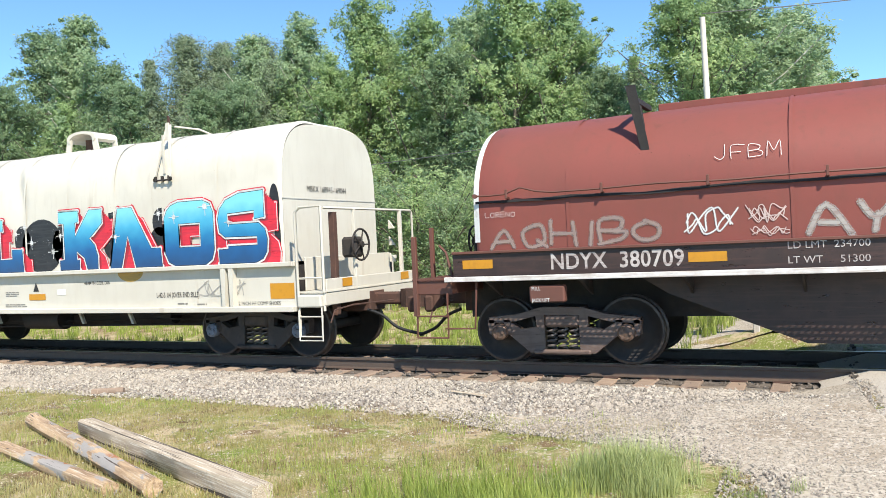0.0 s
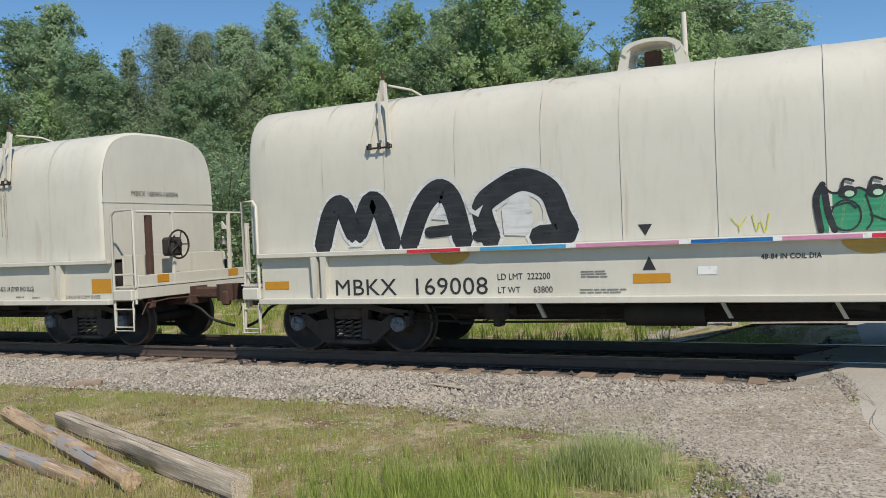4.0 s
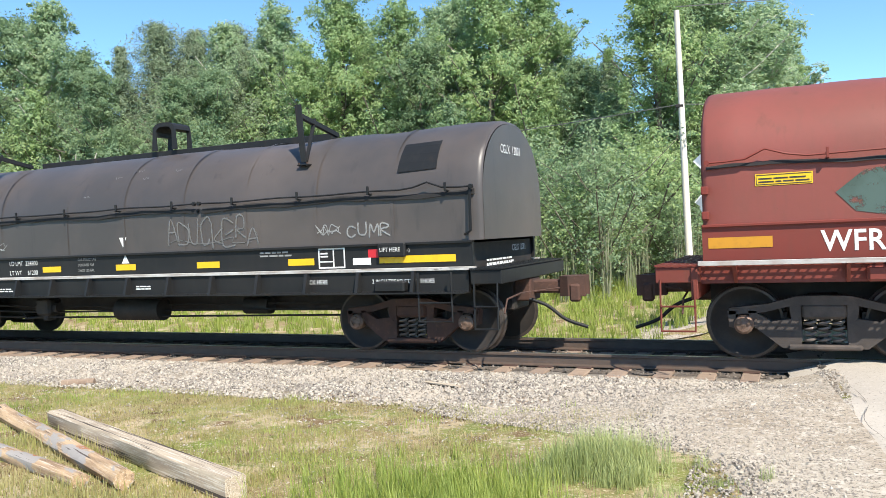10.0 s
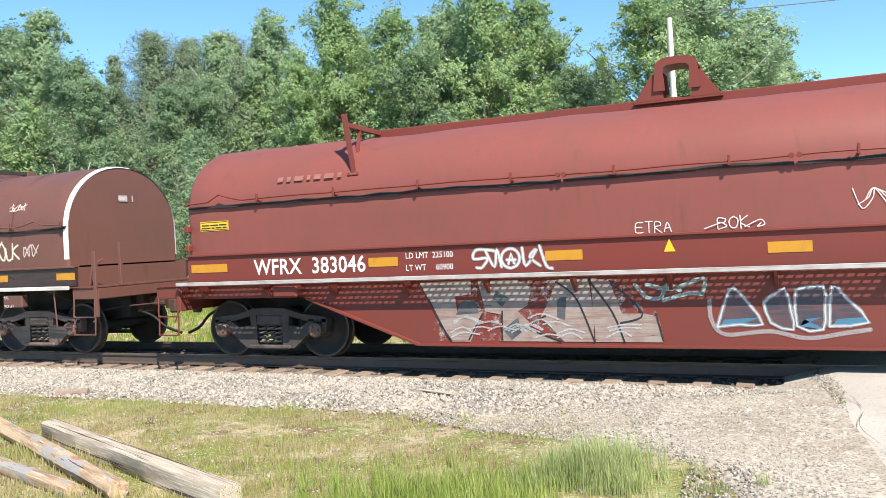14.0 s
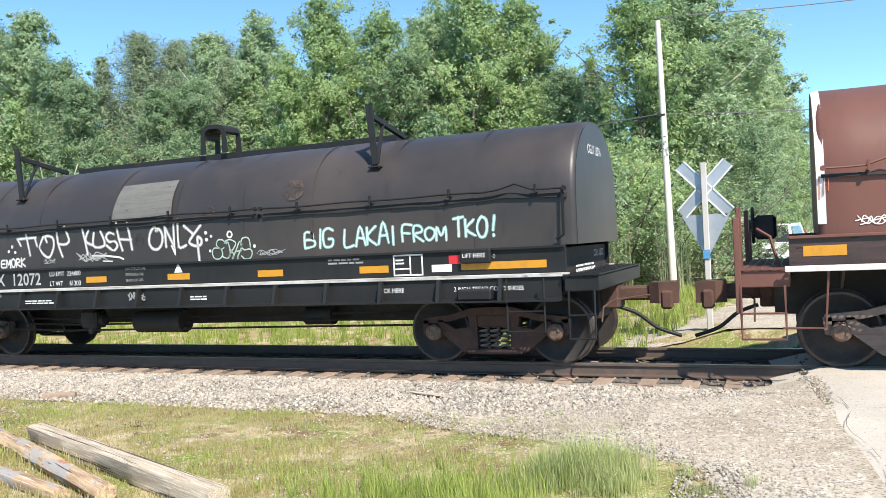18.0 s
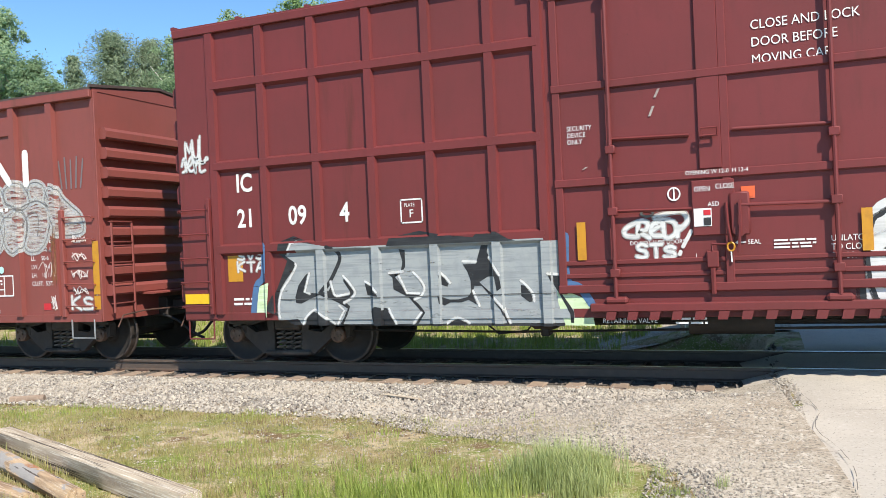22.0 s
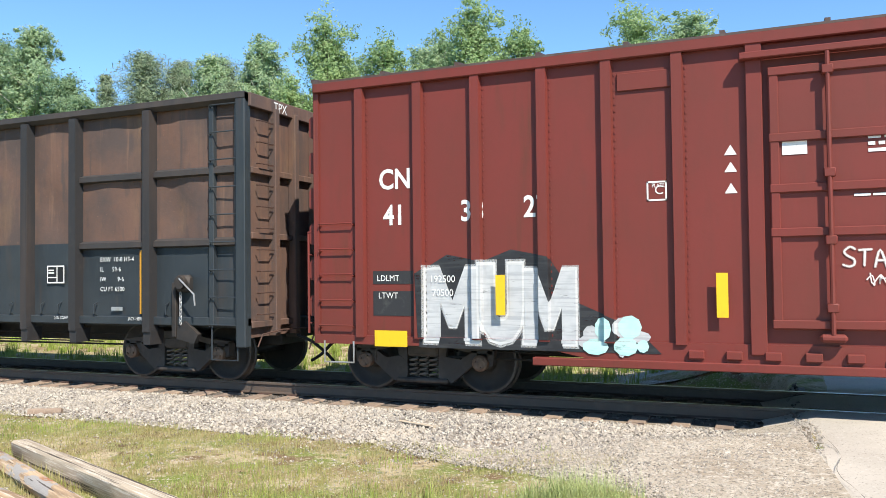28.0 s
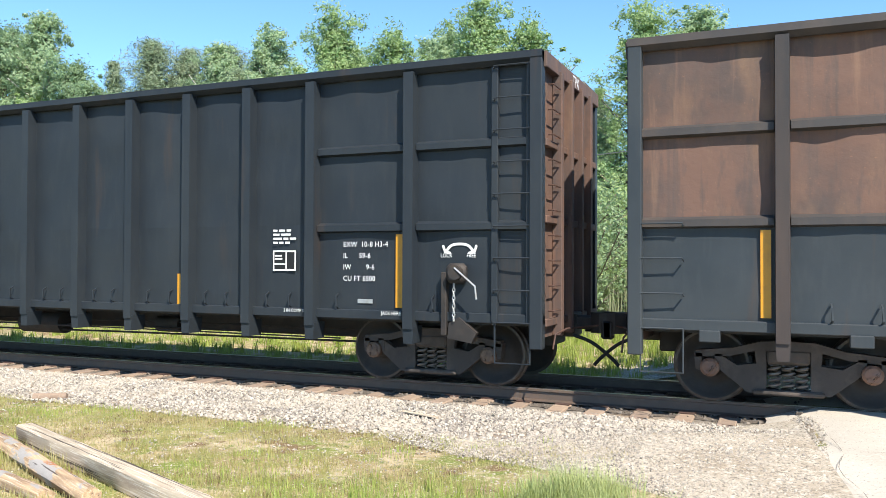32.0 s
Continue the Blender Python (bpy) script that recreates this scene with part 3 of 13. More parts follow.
# loose ballast stones
def stones(name, n, area, zf, size, seed, label, mat="stone"):
    rng = np.random.default_rng(seed)
    base = np.array([(1, 0, 0), (-1, 0, 0), (0, 1, 0), (0, -1, 0), (0, 0, 1), (0, 0, -1)], float)
    tri = np.array([(0, 2, 4), (2, 1, 4), (1, 3, 4), (3, 0, 4), (2, 0, 5), (1, 2, 5), (3, 1, 5), (0, 3, 5)])
    P = area(rng, n)
    n = len(P)
    S = size * rng.uniform(0.55, 1.35, (n, 1, 1)) * np.array([1.0, 0.8, 0.75]) * rng.uniform(0.75, 1.25, (n, 1, 3))
    V = base[None] * S + rng.normal(0, 0.22, (n, 6, 3)) * S
    a = rng.uniform(0, 6.283, n)
    c, s = np.cos(a)[:, None], np.sin(a)[:, None]
    b = rng.uniform(-1.0, 1.0, n)
    cb, sb = np.cos(b)[:, None], np.sin(b)[:, None]
    X, Y, Z = V[..., 0], V[..., 1], V[..., 2]
    X, Z = X * cb - Z * sb, X * sb + Z * cb
    X, Y = X * c - Y * s, X * s + Y * c
    zz = np.array([zf(x, y) for x, y in P])
    V = np.stack([X + P[:, :1], Y + P[:, 1:2], Z + zz[:, None] + size * rng.uniform(0.0, 0.35, (n, 1))], -1).reshape(-1, 3)
    F = (tri[None] + 6 * np.arange(n)[:, None, None]).reshape(-1, 3)
    me = bpy.data.meshes.new(name)
    me.from_pydata(V.tolist(), [], F.tolist())
    me.materials.append(M[mat])
    return tagged(new(name, me), label, "gravel", kind="stuff")

def near_bed(rng, n):
    y = 7.2 + 3.0 * rng.uniform(0, 1, n) ** 0.62
    x = rng.uniform(-17, 0.1, n)
    return np.stack([x, y], 1)
def far_bed(rng, n):
    return np.stack([rng.uniform(-20, 0.1, n), rng.uniform(10.4, 13.9, n)], 1)
def scatter(rng, n):
    y = rng.uniform(3.5, 10.2, n)
    x = rng.uniform(-4.2, 0.3, n)
    keep = x > -0.85 - 3.2 * np.clip((y - 6.4) / 1.3, 0, 1)
    return np.stack([x, y], 1)[keep]
def lawn(rng, n):
    return np.stack([rng.uniform(-12, -1.5, n), 4.0 + 4.2 * rng.uniform(0, 1, n) ** 0.6], 1)
stones("ballast_stones", 40000, near_bed, lambda x, y: bed_z(x, y), 0.026, 1, "pale grey and pinkish crushed stones beside the track")
stones("ballast_stones_beyond", 7000, far_bed, lambda x, y: bed_z(x, y), 0.03, 2, "crushed stones between and behind the rails, darkened for the train's shade", "stone_dark")
stones("shoulder_stones", 32000, scatter, lambda x, y: ground_z(x, y) + 0.026, 0.013, 3, "small loose stones on the sandy shoulder")
stones("lawn_stones", 5000, lawn, lambda x, y: ground_z(x, y) - 0.004, 0.015, 4, "small stones scattered in thin grass")

# timbers lying in the grass
def timber(name, a, b, w, h, z, mat, label, seed, split=False):
    rng = random.Random(seed)
    a, b = Vector(a), Vector(b)
    L = (b - a).length
    g = Geo()
    rings = []
    n = 14
    for i in range(n + 1):
        x = L * i / n
        d = lambda k: 0.012 * noise.noise((x * 1.5, k * 3.0, seed))
        if split:
            m = 9
            ring = []
            for k in range(m):
                t = 2 * math.pi * k / m
                r = 1 + 0.22 * noise.noise((x * 0.8, k * 1.7, seed)) + 0.10 * noise.noise((x * 3, k * 2.3, seed + 4))
                ring.append((x, w / 2 * r * math.cos(t), h / 2 + h / 2 * r * math.sin(t)))
        else:
            c = 0.02
            ring = [(x, p + d(j), q + d(j + 9)) for j, (p, q) in enumerate([(-w / 2 + c, 0), (w / 2 - c, 0), (w / 2, c), (w / 2, h - c), (w / 2 - c, h), (-w / 2 + c, h), (-w / 2, h - c), (-w / 2, c)])]
        rings.append(ring)
    g.loft(rings)
    ob = part(name, g, mat, smooth=40)
    ob.matrix_world = Matrix.Translation((a.x, a.y, z)) @ Matrix.Rotation(math.atan2(b.y - a.y, b.x - a.x), 4, "Z")
    return tagged(ob, label, "timber")
timber("timber_beam", (-3.82, 4.60), (-7.28, 5.97), 0.17, 0.19, -0.14, M["old_wood"], "long grey weathered square timber lying in grass", 3)
timber("split_log", (-4.86, 4.56), (-8.36, 6.14), 0.17, 0.17, -0.145, M["log_wood"], "split weathered log with torn bark lying in grass", 11, True)
timber("split_log", (-5.26, 4.50), (-7.6, 5.22), 0.17, 0.12, -0.15, M["log_wood"], "thin split log lying in dry grass", 23, True)
timber("wood_scrap", (-2.4, 7.75), (-1.75, 8.2), 0.09, 0.04, -0.19, M["log_wood"], "broken piece of wood lying on gravel", 31, True)
timber("wood_scrap", (-4.5, 9.15), (-3.95, 8.95), 0.06, 0.035, -0.165, M["old_wood"], "grey wood splinter on the ballast", 37, True)
timber("wood_scrap", (-3.3, 8.0), (-2.85, 7.85), 0.05, 0.03, -0.18, M["old_wood"], "small grey stick on gravel", 41, True)
timber("wood_scrap", (-1.2, 7.9), (-0.75, 7.95), 0.06, 0.03, -0.12, M["old_wood"], "small grey stick on gravel", 43, True)
timber("wood_scrap", (-9.6, 8.0), (-9.2, 8.2), 0.10, 0.10, -0.19, M["tie"], "dark block of wood on the ballast edge", 47, True)

# ---- freight cars: common parts ----
# A car's own space: x along the track to the front, y = -1.6 the side towards the camera, z from the rail heads.
CACHE = {}
WHEELSETS = []      # (object, car's middle) for the turning of the wheels
WHEEL_R = 0.455


def shared(key, make, mats, smooth=None):
    if key not in CACHE:
        me = make().mesh(key.split(":")[0], smooth)
        for m in mats if isinstance(mats, (list, tuple)) else (mats,):
            me.materials.append(m)
        CACHE[key] = me
    return CACHE[key]


def wheelset_geo():
    g = Geo()
    for s in (-1, 1):
        r = WHEEL_R
        prof = [(0.02, 0.86), (0.10, 0.86), (0.13, 0.84), (0.15, 0.79), (0.22, 0.755), (0.30, 0.765), (0.375, 0.80), (r - 0.055, 0.825), (r - 0.035, 0.832)]
        g.lathe([(a, s * y) for a, y in prof], 32)
        g.k = 1
        g.lathe([(a, s * y) for a, y in [(r - 0.035, 0.832), (r - 0.004, 0.828), (r, 0.80), (r + 0.002, 0.735), (r + 0.026, 0.722), (r + 0.026, 0.700), (r - 0.02, 0.695)]], 32)
        g.k = 0
        g.lathe([(a, s * y) for a, y in [(r - 0.02, 0.695), (r - 0.06, 0.70), (0.16, 0.70), (0.09, 0.66)]], 32)
    g.cyl((0, -1.02, 0), (0, 1.02, 0), 0.085, 12)
    g.k = 2
    for s in (-1, 1):
        g.lathe([(0.115, s * 1.00), (0.115, s * 1.10), (0.085, s * 1.125), (0.045, s * 1.125), (0.02, s * 1.135), (0.001, s * 1.135)], 14)
        for k in range(3):
            a = 2.094 * k
            g.cyl((0.068 * math.cos(a), s * 1.115, 0.068 * math.sin(a)), (0.068 * math.cos(a), s * 1.148, 0.068 * math.sin(a)), 0.022, 6)
    return g


def side_frame_geo(s):
    """A cast side frame with its spring window; s: -1 the camera's side."""
    g = Geo()
    y0, y1 = sorted((s * 0.90, s * 1.04))
    top = [(0, 0.80), (0.30, 0.79), (0.62, 0.70), (1.06, 0.655), (1.06, 0.57), (0.66, 0.60), (0.34, 0.68), (0, 0.69)]
    for m in (1, -1):
        g.prism([(m * a, b) for a, b in top], "y", y0, y1)
        g.prism([(m * a, b) for a, b in [(0.76, 0.60), (0.82, 0.46), (0.46, 0.168), (0.25, 0.168), (0.25, 0.44), (0.36, 0.52), (0.58, 0.49)]], "y", y0 + 0.01, y1 - 0.01)
        g.prism([(m * a, b) for a, b in [(0.74, 0.62), (0.84, 0.62), (0.80, 0.42), (0.74, 0.44)]], "y", y0, y1)
        g.prism([(m * a, b) for a, b in [(0.98, 0.62), (1.08, 0.62), (1.06, 0.42), (0.99, 0.40)]], "y", y0, y1)
        g.prism([(m * a, b) for a, b in [(0.25, 0.74), (0.38, 0.74), (0.33, 0.25), (0.24, 0.25)]], "y", y0 + 0.015, y1 - 0.015)
        g.box(m * 0.90 - 0.12, m * 0.90 + 0.12, y0 + 0.02, y1 - 0.02, 0.575, 0.64, 0.01)
    g.box(-0.40, 0.40, y0 - 0.03, y1 + 0.03, 0.150, 0.215, 0.02)
    g.box(-0.24, 0.24, y0 - 0.01, y1 + 0.01, 0.52, 0.70, 0.03)
    return g


def spring_geo(s):
    g = Geo()
    for x in (0.0,):
        pts = [(x + 0.062 * math.cos(t), s * 0.97 + 0.062 * math.sin(t), 0.22 + 0.0107 * t) for t in np.arange(0, 6.283 * 4.5, 0.7)]
        g.tube(pts, 0.017, 5)
    return g


def truck(car, x, side=None, cap=None, key="a"):
    """A two axle truck under a car."""
    side = side or M["cast_frame"]
    g = Geo().box(-0.20, 0.20, -0.95, 0.95, 0.50, 0.78, 0.03)
    g.cyl((0, 0, 0.78), (0, 0, 0.86), 0.32, 16)
    for m in (-1, 1):
        g.box(m * 0.52 - 0.05, m * 0.52 + 0.05, -0.85, 0.85, 0.30, 0.40, 0.02)
        g.box(m * 0.44 - 0.03, m * 0.44 + 0.03, -0.82, -0.64, 0.30, 0.58)
    bol = new("truck", shared("truck", lambda: g, M["dark_iron"], 30))
    bol.parent, bol.location = car, (x, 0, 0)
    for s in (-1, 1):
        f = new("side_frame", shared(f"side_frame:{s}{key}", lambda: side_frame_geo(s), side, 35))
        f.parent = bol
        for sx in (-0.155, 0.0, 0.155):
            f = new("spring", shared(f"spring:{s}", lambda: spring_geo(s), M["spring_steel"], 60))
            f.parent, f.location = bol, (sx, 0, 0)
    for m in (-1, 1):
        w = new("wheelset", shared(f"wheelset:{key}", wheelset_geo, [M["dark_iron"], M["tread"], cap or M["brass"]], 40))
        w.parent, w.location = bol, (m * 0.89, 0, WHEEL_R)
        WHEELSETS.append((w, car))
    return bol


def coupler(car, x, s, mat=None, reach=0.75):
    """Coupler, draft gear pocket and air hose at the end x; s: +1 the front end."""
    g = Geo()
    d = lambda a, b: (min(x + s * a, x + s * b), max(x + s * a, x + s * b))
    g.box(*d(-0.5, 0.08), -0.24, 0.24, 0.68, 1.02, 0.02)
    g.box(*d(0.0, reach - 0.22), -0.09, 0.09, 0.78, 0.98, 0.03)
    g.prism([(x + s * (reach - 0.26), -0.12), (x + s * (reach - 0.12), -0.20), (x + s * (reach + 0.14), -0.17), (x + s * (reach + 0.06), -0.02), (x + s * (reach - 0.04), 0.02), (x + s * (reach - 0.02), 0.14), (x + s * (reach + 0.10), 0.20), (x + s * (reach - 0.1), 0.20), (x + s * (reach - 0.24), 0.12)], "z", 0.74, 1.03)
    g.box(*d(reach - 0.10, reach + 0.06), -0.22, -0.10, 0.66, 0.92, 0.03)
    c = part("coupler", g, mat or M["rust_iron"], car, "rusty knuckle coupler", 30)
    rod = Geo().tube([(x + s * 0.10, -1.42, 0.62), (x + s * 0.10, -1.30, 0.80), (x + s * 0.12, -0.8, 0.84), (x + s * 0.30, -0.22, 0.84), (x + s * 0.5, -0.16, 0.86)], 0.013, 5)
    part("cut_lever", rod, M["rust_iron"], car)
    hose = smooth_line([(0.10, 0.72), (0.35, 0.62), (0.60, 0.42), (reach + 0.16, 0.30)], 5)
    part("air_hose", Geo().tube([(x + s * a, -0.38 + 0.2 * a, z) for a, z in hose], 0.026, 7), M["black_paint"], car, "black rubber air hose", 60)
    return c


def ladder(car, x0, x1, y, zs, mat, name="grab_iron", out=0.07, r=0.011):
    """Grab irons, one part each, from x0 to x1 at the heights zs, standing off the side."""
    for z in zs:
        g = Geo().tube([(x0, y, z - 0.03), (x0, y - out, z - 0.02), (x0, y - out, z), (x1, y - out, z), (x1, y - out, z - 0.02), (x1, y, z - 0.03)], r, 5)
        part(name, g, mat, car, smooth=60)


def end_ladder(car, x, s, y0, y1, zs, mat):
    for z in zs:
        g = Geo().tube([(x, y0, z), (x + s * 0.07, y0, z), (x + s * 0.07, y1, z), (x, y1, z)], 0.011, 5)
        part("end_rung", g, mat, car, smooth=60)


def stirrup(car, x0, x1, y, z0, z1, mat):
    g = Geo().tube([(x0, y, z1), (x0, y, z0), (x1, y, z0), (x1, y, z1)], 0.014, 5)
    part("step_stirrup", g, mat, car, smooth=60)


def brake_wheel(car, x, y, z, s, mat, r=0.27):
    g = Geo()
    g.tube([(x, y + r * math.cos(a), z + r * math.sin(a)) for a in (6.283 * k / 20 for k in range(20))], 0.018, 6, True)
    for k in range(5):
        a = 6.283 * k / 5
        g.cyl((x, y, z), (x, y + r * math.cos(a), z + r * math.sin(a)), 0.012, 5)
    g.cyl((x - s * 0.02, y, z), (x + s * 0.04, y, z), 0.05, 10)
    w = part("brake_wheel", g, mat, car, "dark hand brake wheel", 60)
    part("brake_gear_box", Geo().box(min(x - s * 0.30, x - s * 0.02), max(x - s * 0.30, x - s * 0.02), y - 0.13, y + 0.13, z - 0.20, z + 0.13, 0.04), mat, car)
    return w


def grating(car, x0, x1, y0, y1, z, mat, pitch=0.075, name="walkway"):
    """An open steel running board that lets sun through."""
    g = Geo()
    n = int((x1 - x0) / pitch)
    for i in range(n + 1):
        x = x0 + (x1 - x0) * i / n
        g.box(x - 0.009, x + 0.009, y0, y1, z - 0.018, z)
    k = max(3, int((y1 - y0) / 0.045))
    for i in range(k + 1):
        y = y0 + (y1 - y0) * i / k
        g.box(x0, x1, y - 0.008, y + 0.008, z - 0.019, z - 0.001)
    return part(name, g, mat, car)


def mark(car, geo, mat, name="marking", label=""):
    if not geo.f:
        return None
    return part(name, geo, mat, car, label)


def lettering(car, body, x, z, size, y, mat=None, width=1.0, label="", spacing=1.0, bold=0.0, lines=1.0, **kw):
    g = text_geo(body, size, width, spacing=spacing, bold=bold, lines=lines)
    return mark(car, on_side(g, x, z, y, **kw), mat or M["stencil"], "lettering", label or "white stencilled lettering")


def fitted(car, body, x0, x1, z0, z1, y, mat=None, label="", **kw):
    """One line of stencilled writing that fills a box."""
    g = text_geo(body, z1 - z0, spacing=1.04, bold=0.0 if "M" in body else 0.022 * (z1 - z0))
    a, b = min(p[0] for p in g.v), max(p[0] for p in g.v)
    g.v = [((p[0] - a) * (x1 - x0) / (b - a), 0.0, p[2]) for p in g.v]
    return mark(car, on_side(g, x0, z0, y, **kw), mat or M["stencil"], "lettering", label or "white stencilled lettering")


def reflector(car, x, z, w, h, y, mat="reflector_orange", **kw):
    return mark(car, on_side(patch_geo(w, h), x, z, y, **kw), M[mat], "reflector_strip", "")


def warning_placard(car, x, z, w, h, y):
    """A yellow placard with a black rim and small print."""
    reflector(car, x, z, w, h, y, "reflector_yellow")
    t = 0.010
    g = stroke_geo([[(0.015, 0.015), (w - 0.015, 0.015), (w - 0.015, h - 0.015), (0.015, h - 0.015), (0.015, 0.015)]], t)
    mark(car, on_side(g, x, z, y, lift=0.003), M["stencil_black"], "placard_rim")
    return small_print(car, x + 0.035, z + 0.035, w - 0.07, h - 0.065, 2, y, M["stencil_black"], 5, lift=0.003)


def small_print(car, x, z, w, h, rows, y, mat=None, seed=1, **kw):
    return mark(car, on_side(bars_geo(w, h, rows, seed), x, z, y, **kw), mat or M["stencil"], "small_print", "")


def data_plate(car, x, z, w, h, y, ground=None, **kw):
    """Lube plate: a white frame, divided, on its ground colour."""
    g = Geo()
    def fr(x0, x1, z0, z1):
        g.add([(x0, 0, z0), (x1, 0, z0), (x1, 0, z1), (x0, 0, z1)], [(0, 1, 2, 3)])
    t = 0.022
    fr(0, w, 0, t), fr(0, w, h - t, h), fr(0, t, t, h - t), fr(w - t, w, t, h - t), fr(w * 0.55, w * 0.55 + t, t, h - t), fr(t, w * 0.55, h * 0.30, h * 0.30 + t * 0.8)
    b = bars_geo(w * 0.4, h * 0.3, 2, 3)
    g.add([(p[0] + w * 0.08, 0, p[2] + h * 0.55) for p in b.v], b.f)
    mark(car, on_side(patch_geo(w, h), x, z, y, **kw), ground or M["black_paint"], "plate_ground")
    return mark(car, on_side(g, x, z, y, lift=0.003, **kw), M["stencil"], "data_plate", "white framed consolidated data stencil")


def triangle(car, x, z, w, h, y, mat, up=True, **kw):
    g = Geo().add([(0, 0, 0), (w, 0, 0), (w / 2, 0, h)] if up else [(0, 0, h), (w / 2, 0, 0), (w, 0, h)], [(0, 1, 2)])
    return mark(car, on_side(g, x, z, y, **kw), mat, "triangle_mark")


# ---- spray letters: strokes on a grid 0..1 wide, 0..1 high ----
GLYPH = {
    "A": [[(0, 0), (0.5, 1), (1, 0)], [(0.22, 0.38), (0.78, 0.38)]], "B": [[(0, 0), (0, 1), (0.7, 0.95), (0.8, 0.75), (0.6, 0.55), (0, 0.52)], [(0.6, 0.53), (0.95, 0.35), (0.85, 0.08), (0, 0)]],
    "C": [[(0.95, 0.85), (0.6, 1), (0.15, 0.85), (0, 0.5), (0.15, 0.12), (0.55, 0), (0.95, 0.15)]], "D": [[(0, 0), (0, 1), (0.6, 0.92), (0.95, 0.55), (0.75, 0.12), (0, 0)]],
    "E": [[(0.95, 1), (0, 1), (0, 0), (0.95, 0)], [(0, 0.52), (0.75, 0.52)]], "F": [[(0.95, 1), (0, 1), (0, 0)], [(0, 0.52), (0.7, 0.52)]],
    "G": [[(0.95, 0.85), (0.55, 1), (0.1, 0.8), (0, 0.4), (0.25, 0), (0.8, 0.02), (0.95, 0.4), (0.55, 0.42)]], "H": [[(0, 0), (0, 1)], [(0.9, 0), (0.9, 1)], [(0, 0.5), (0.9, 0.5)]],
    "I": [[(0.3, 0), (0.35, 1)]], "J": [[(0.8, 1), (0.75, 0.2), (0.45, 0), (0.05, 0.2)]], "K": [[(0, 0), (0, 1)], [(0.9, 1), (0.05, 0.48), (0.95, 0)]],
    "L": [[(0.05, 1), (0, 0), (0.9, 0.03)]], "M": [[(0, 0), (0.1, 1), (0.5, 0.35), (0.9, 1), (1, 0)]], "N": [[(0, 0), (0.05, 1), (0.85, 0), (0.9, 1)]],
    "O": [[(0.5, 1), (0.1, 0.8), (0, 0.45), (0.2, 0.05), (0.6, 0), (0.95, 0.35), (0.9, 0.8), (0.5, 1)]], "P": [[(0, 0), (0.05, 1), (0.75, 0.95), (0.85, 0.65), (0.05, 0.48)]],
    "Q": [[(0.5, 1), (0.05, 0.6), (0.3, 0), (0.9, 0.3), (0.8, 0.9), (0.5, 1)], [(0.6, 0.3), (1, -0.05)]], "R": [[(0, 0), (0.05, 1), (0.75, 0.95), (0.8, 0.65), (0.05, 0.5), (0.95, 0)]],
    "S": [[(0.9, 0.88), (0.5, 1), (0.1, 0.8), (0.3, 0.55), (0.8, 0.42), (0.85, 0.12), (0.4, 0), (0, 0.12)]], "T": [[(0, 0.97), (1, 1)], [(0.5, 1), (0.48, 0)]],
    "U": [[(0, 1), (0.05, 0.25), (0.4, 0), (0.85, 0.25), (0.9, 1)]], "V": [[(0, 1), (0.45, 0), (0.95, 1)]], "W": [[(0, 1), (0.25, 0), (0.5, 0.6), (0.75, 0), (1, 1)]],
    "X": [[(0, 0), (0.9, 1)], [(0, 1), (0.95, 0)]], "Y": [[(0, 1), (0.45, 0.5), (0.95, 1)], [(0.45, 0.5), (0.4, 0)]], "Z": [[(0, 1), (0.95, 0.97), (0.05, 0.03), (1, 0)]],
    "!": [[(0.5, 1), (0.4, 0.3)], [(0.38, 0.06), (0.38, 0.02)]], "1": [[(0.4, 0), (0.5, 1), (0.2, 0.8)]], "2": [[(0.05, 0.8), (0.5, 1), (0.85, 0.7), (0.05, 0), (0.95, 0.02)]],
    "3": [[(0.05, 0.95), (0.8, 0.9), (0.35, 0.55), (0.85, 0.3), (0.4, 0), (0, 0.1)]], "0": [[(0.45, 1), (0, 0.5), (0.4, 0), (0.85, 0.5), (0.45, 1)]], " ": [],
}


def tag_geo(word, h, w, thick, seed=0, wild=0.10, gap=0.25, soft=True, slope=0.0):
    """A sprayed word in one go: letters of height h and width w."""
    R = random.Random(seed)
    lines, x = [], 0.0
    for ch in word:
        k = R.uniform(0.85, 1.15)
        dz = R.uniform(-wild, wild) * h * 0.6
        for st in GLYPH.get(ch, []):
            pts = [(x + w * (a + R.uniform(-wild, wild) * 0.5), dz + slope * x + h * k * (b + R.uniform(-wild, wild) * 0.5)) for a, b in st]
            lines.append(smooth_line(pts, 4) if soft and len(pts) > 2 else pts)
        x += w * (1 + gap) * (0.5 if ch in "I! " else 1)
    return stroke_geo(lines, thick)


def scribble_geo(w, h, thick, seed, n=3):
    """A tag that cannot be read: looping strokes."""
    R = random.Random(seed)
    lines = []
    for k in range(n):
        m = R.randint(6, 11)
        pts = [(w * (i + 0.5) / m + R.uniform(-0.09, 0.09) * w, h * (0.5 + 0.5 * math.sin(i * R.uniform(1.6, 2.6) + k * 2) * R.uniform(0.5, 1))) for i in range(m)]
        lines.append(smooth_line(pts, 5))
    return stroke_geo(lines, thick)


def poly_geo(polys):
    """Filled polygons of (x, z), cut into triangles."""
    g = Geo()
    for row, poly in enumerate(polys):
        y = -0.0001 * (row % 20)
        tri = geometry.tessellate_polygon([[Vector((p[0], p[1], 0)) for p in poly]])
        g.add([(p[0], y, p[1]) for p in poly], [tuple(t) for t in tri])
    return g


def shifted(g, dx, dz):
    o = Geo()
    o.v, o.f, o.m = [(p[0] + dx, p[1], p[2] + dz) for p in g.v], list(g.f), list(g.m)
    return o


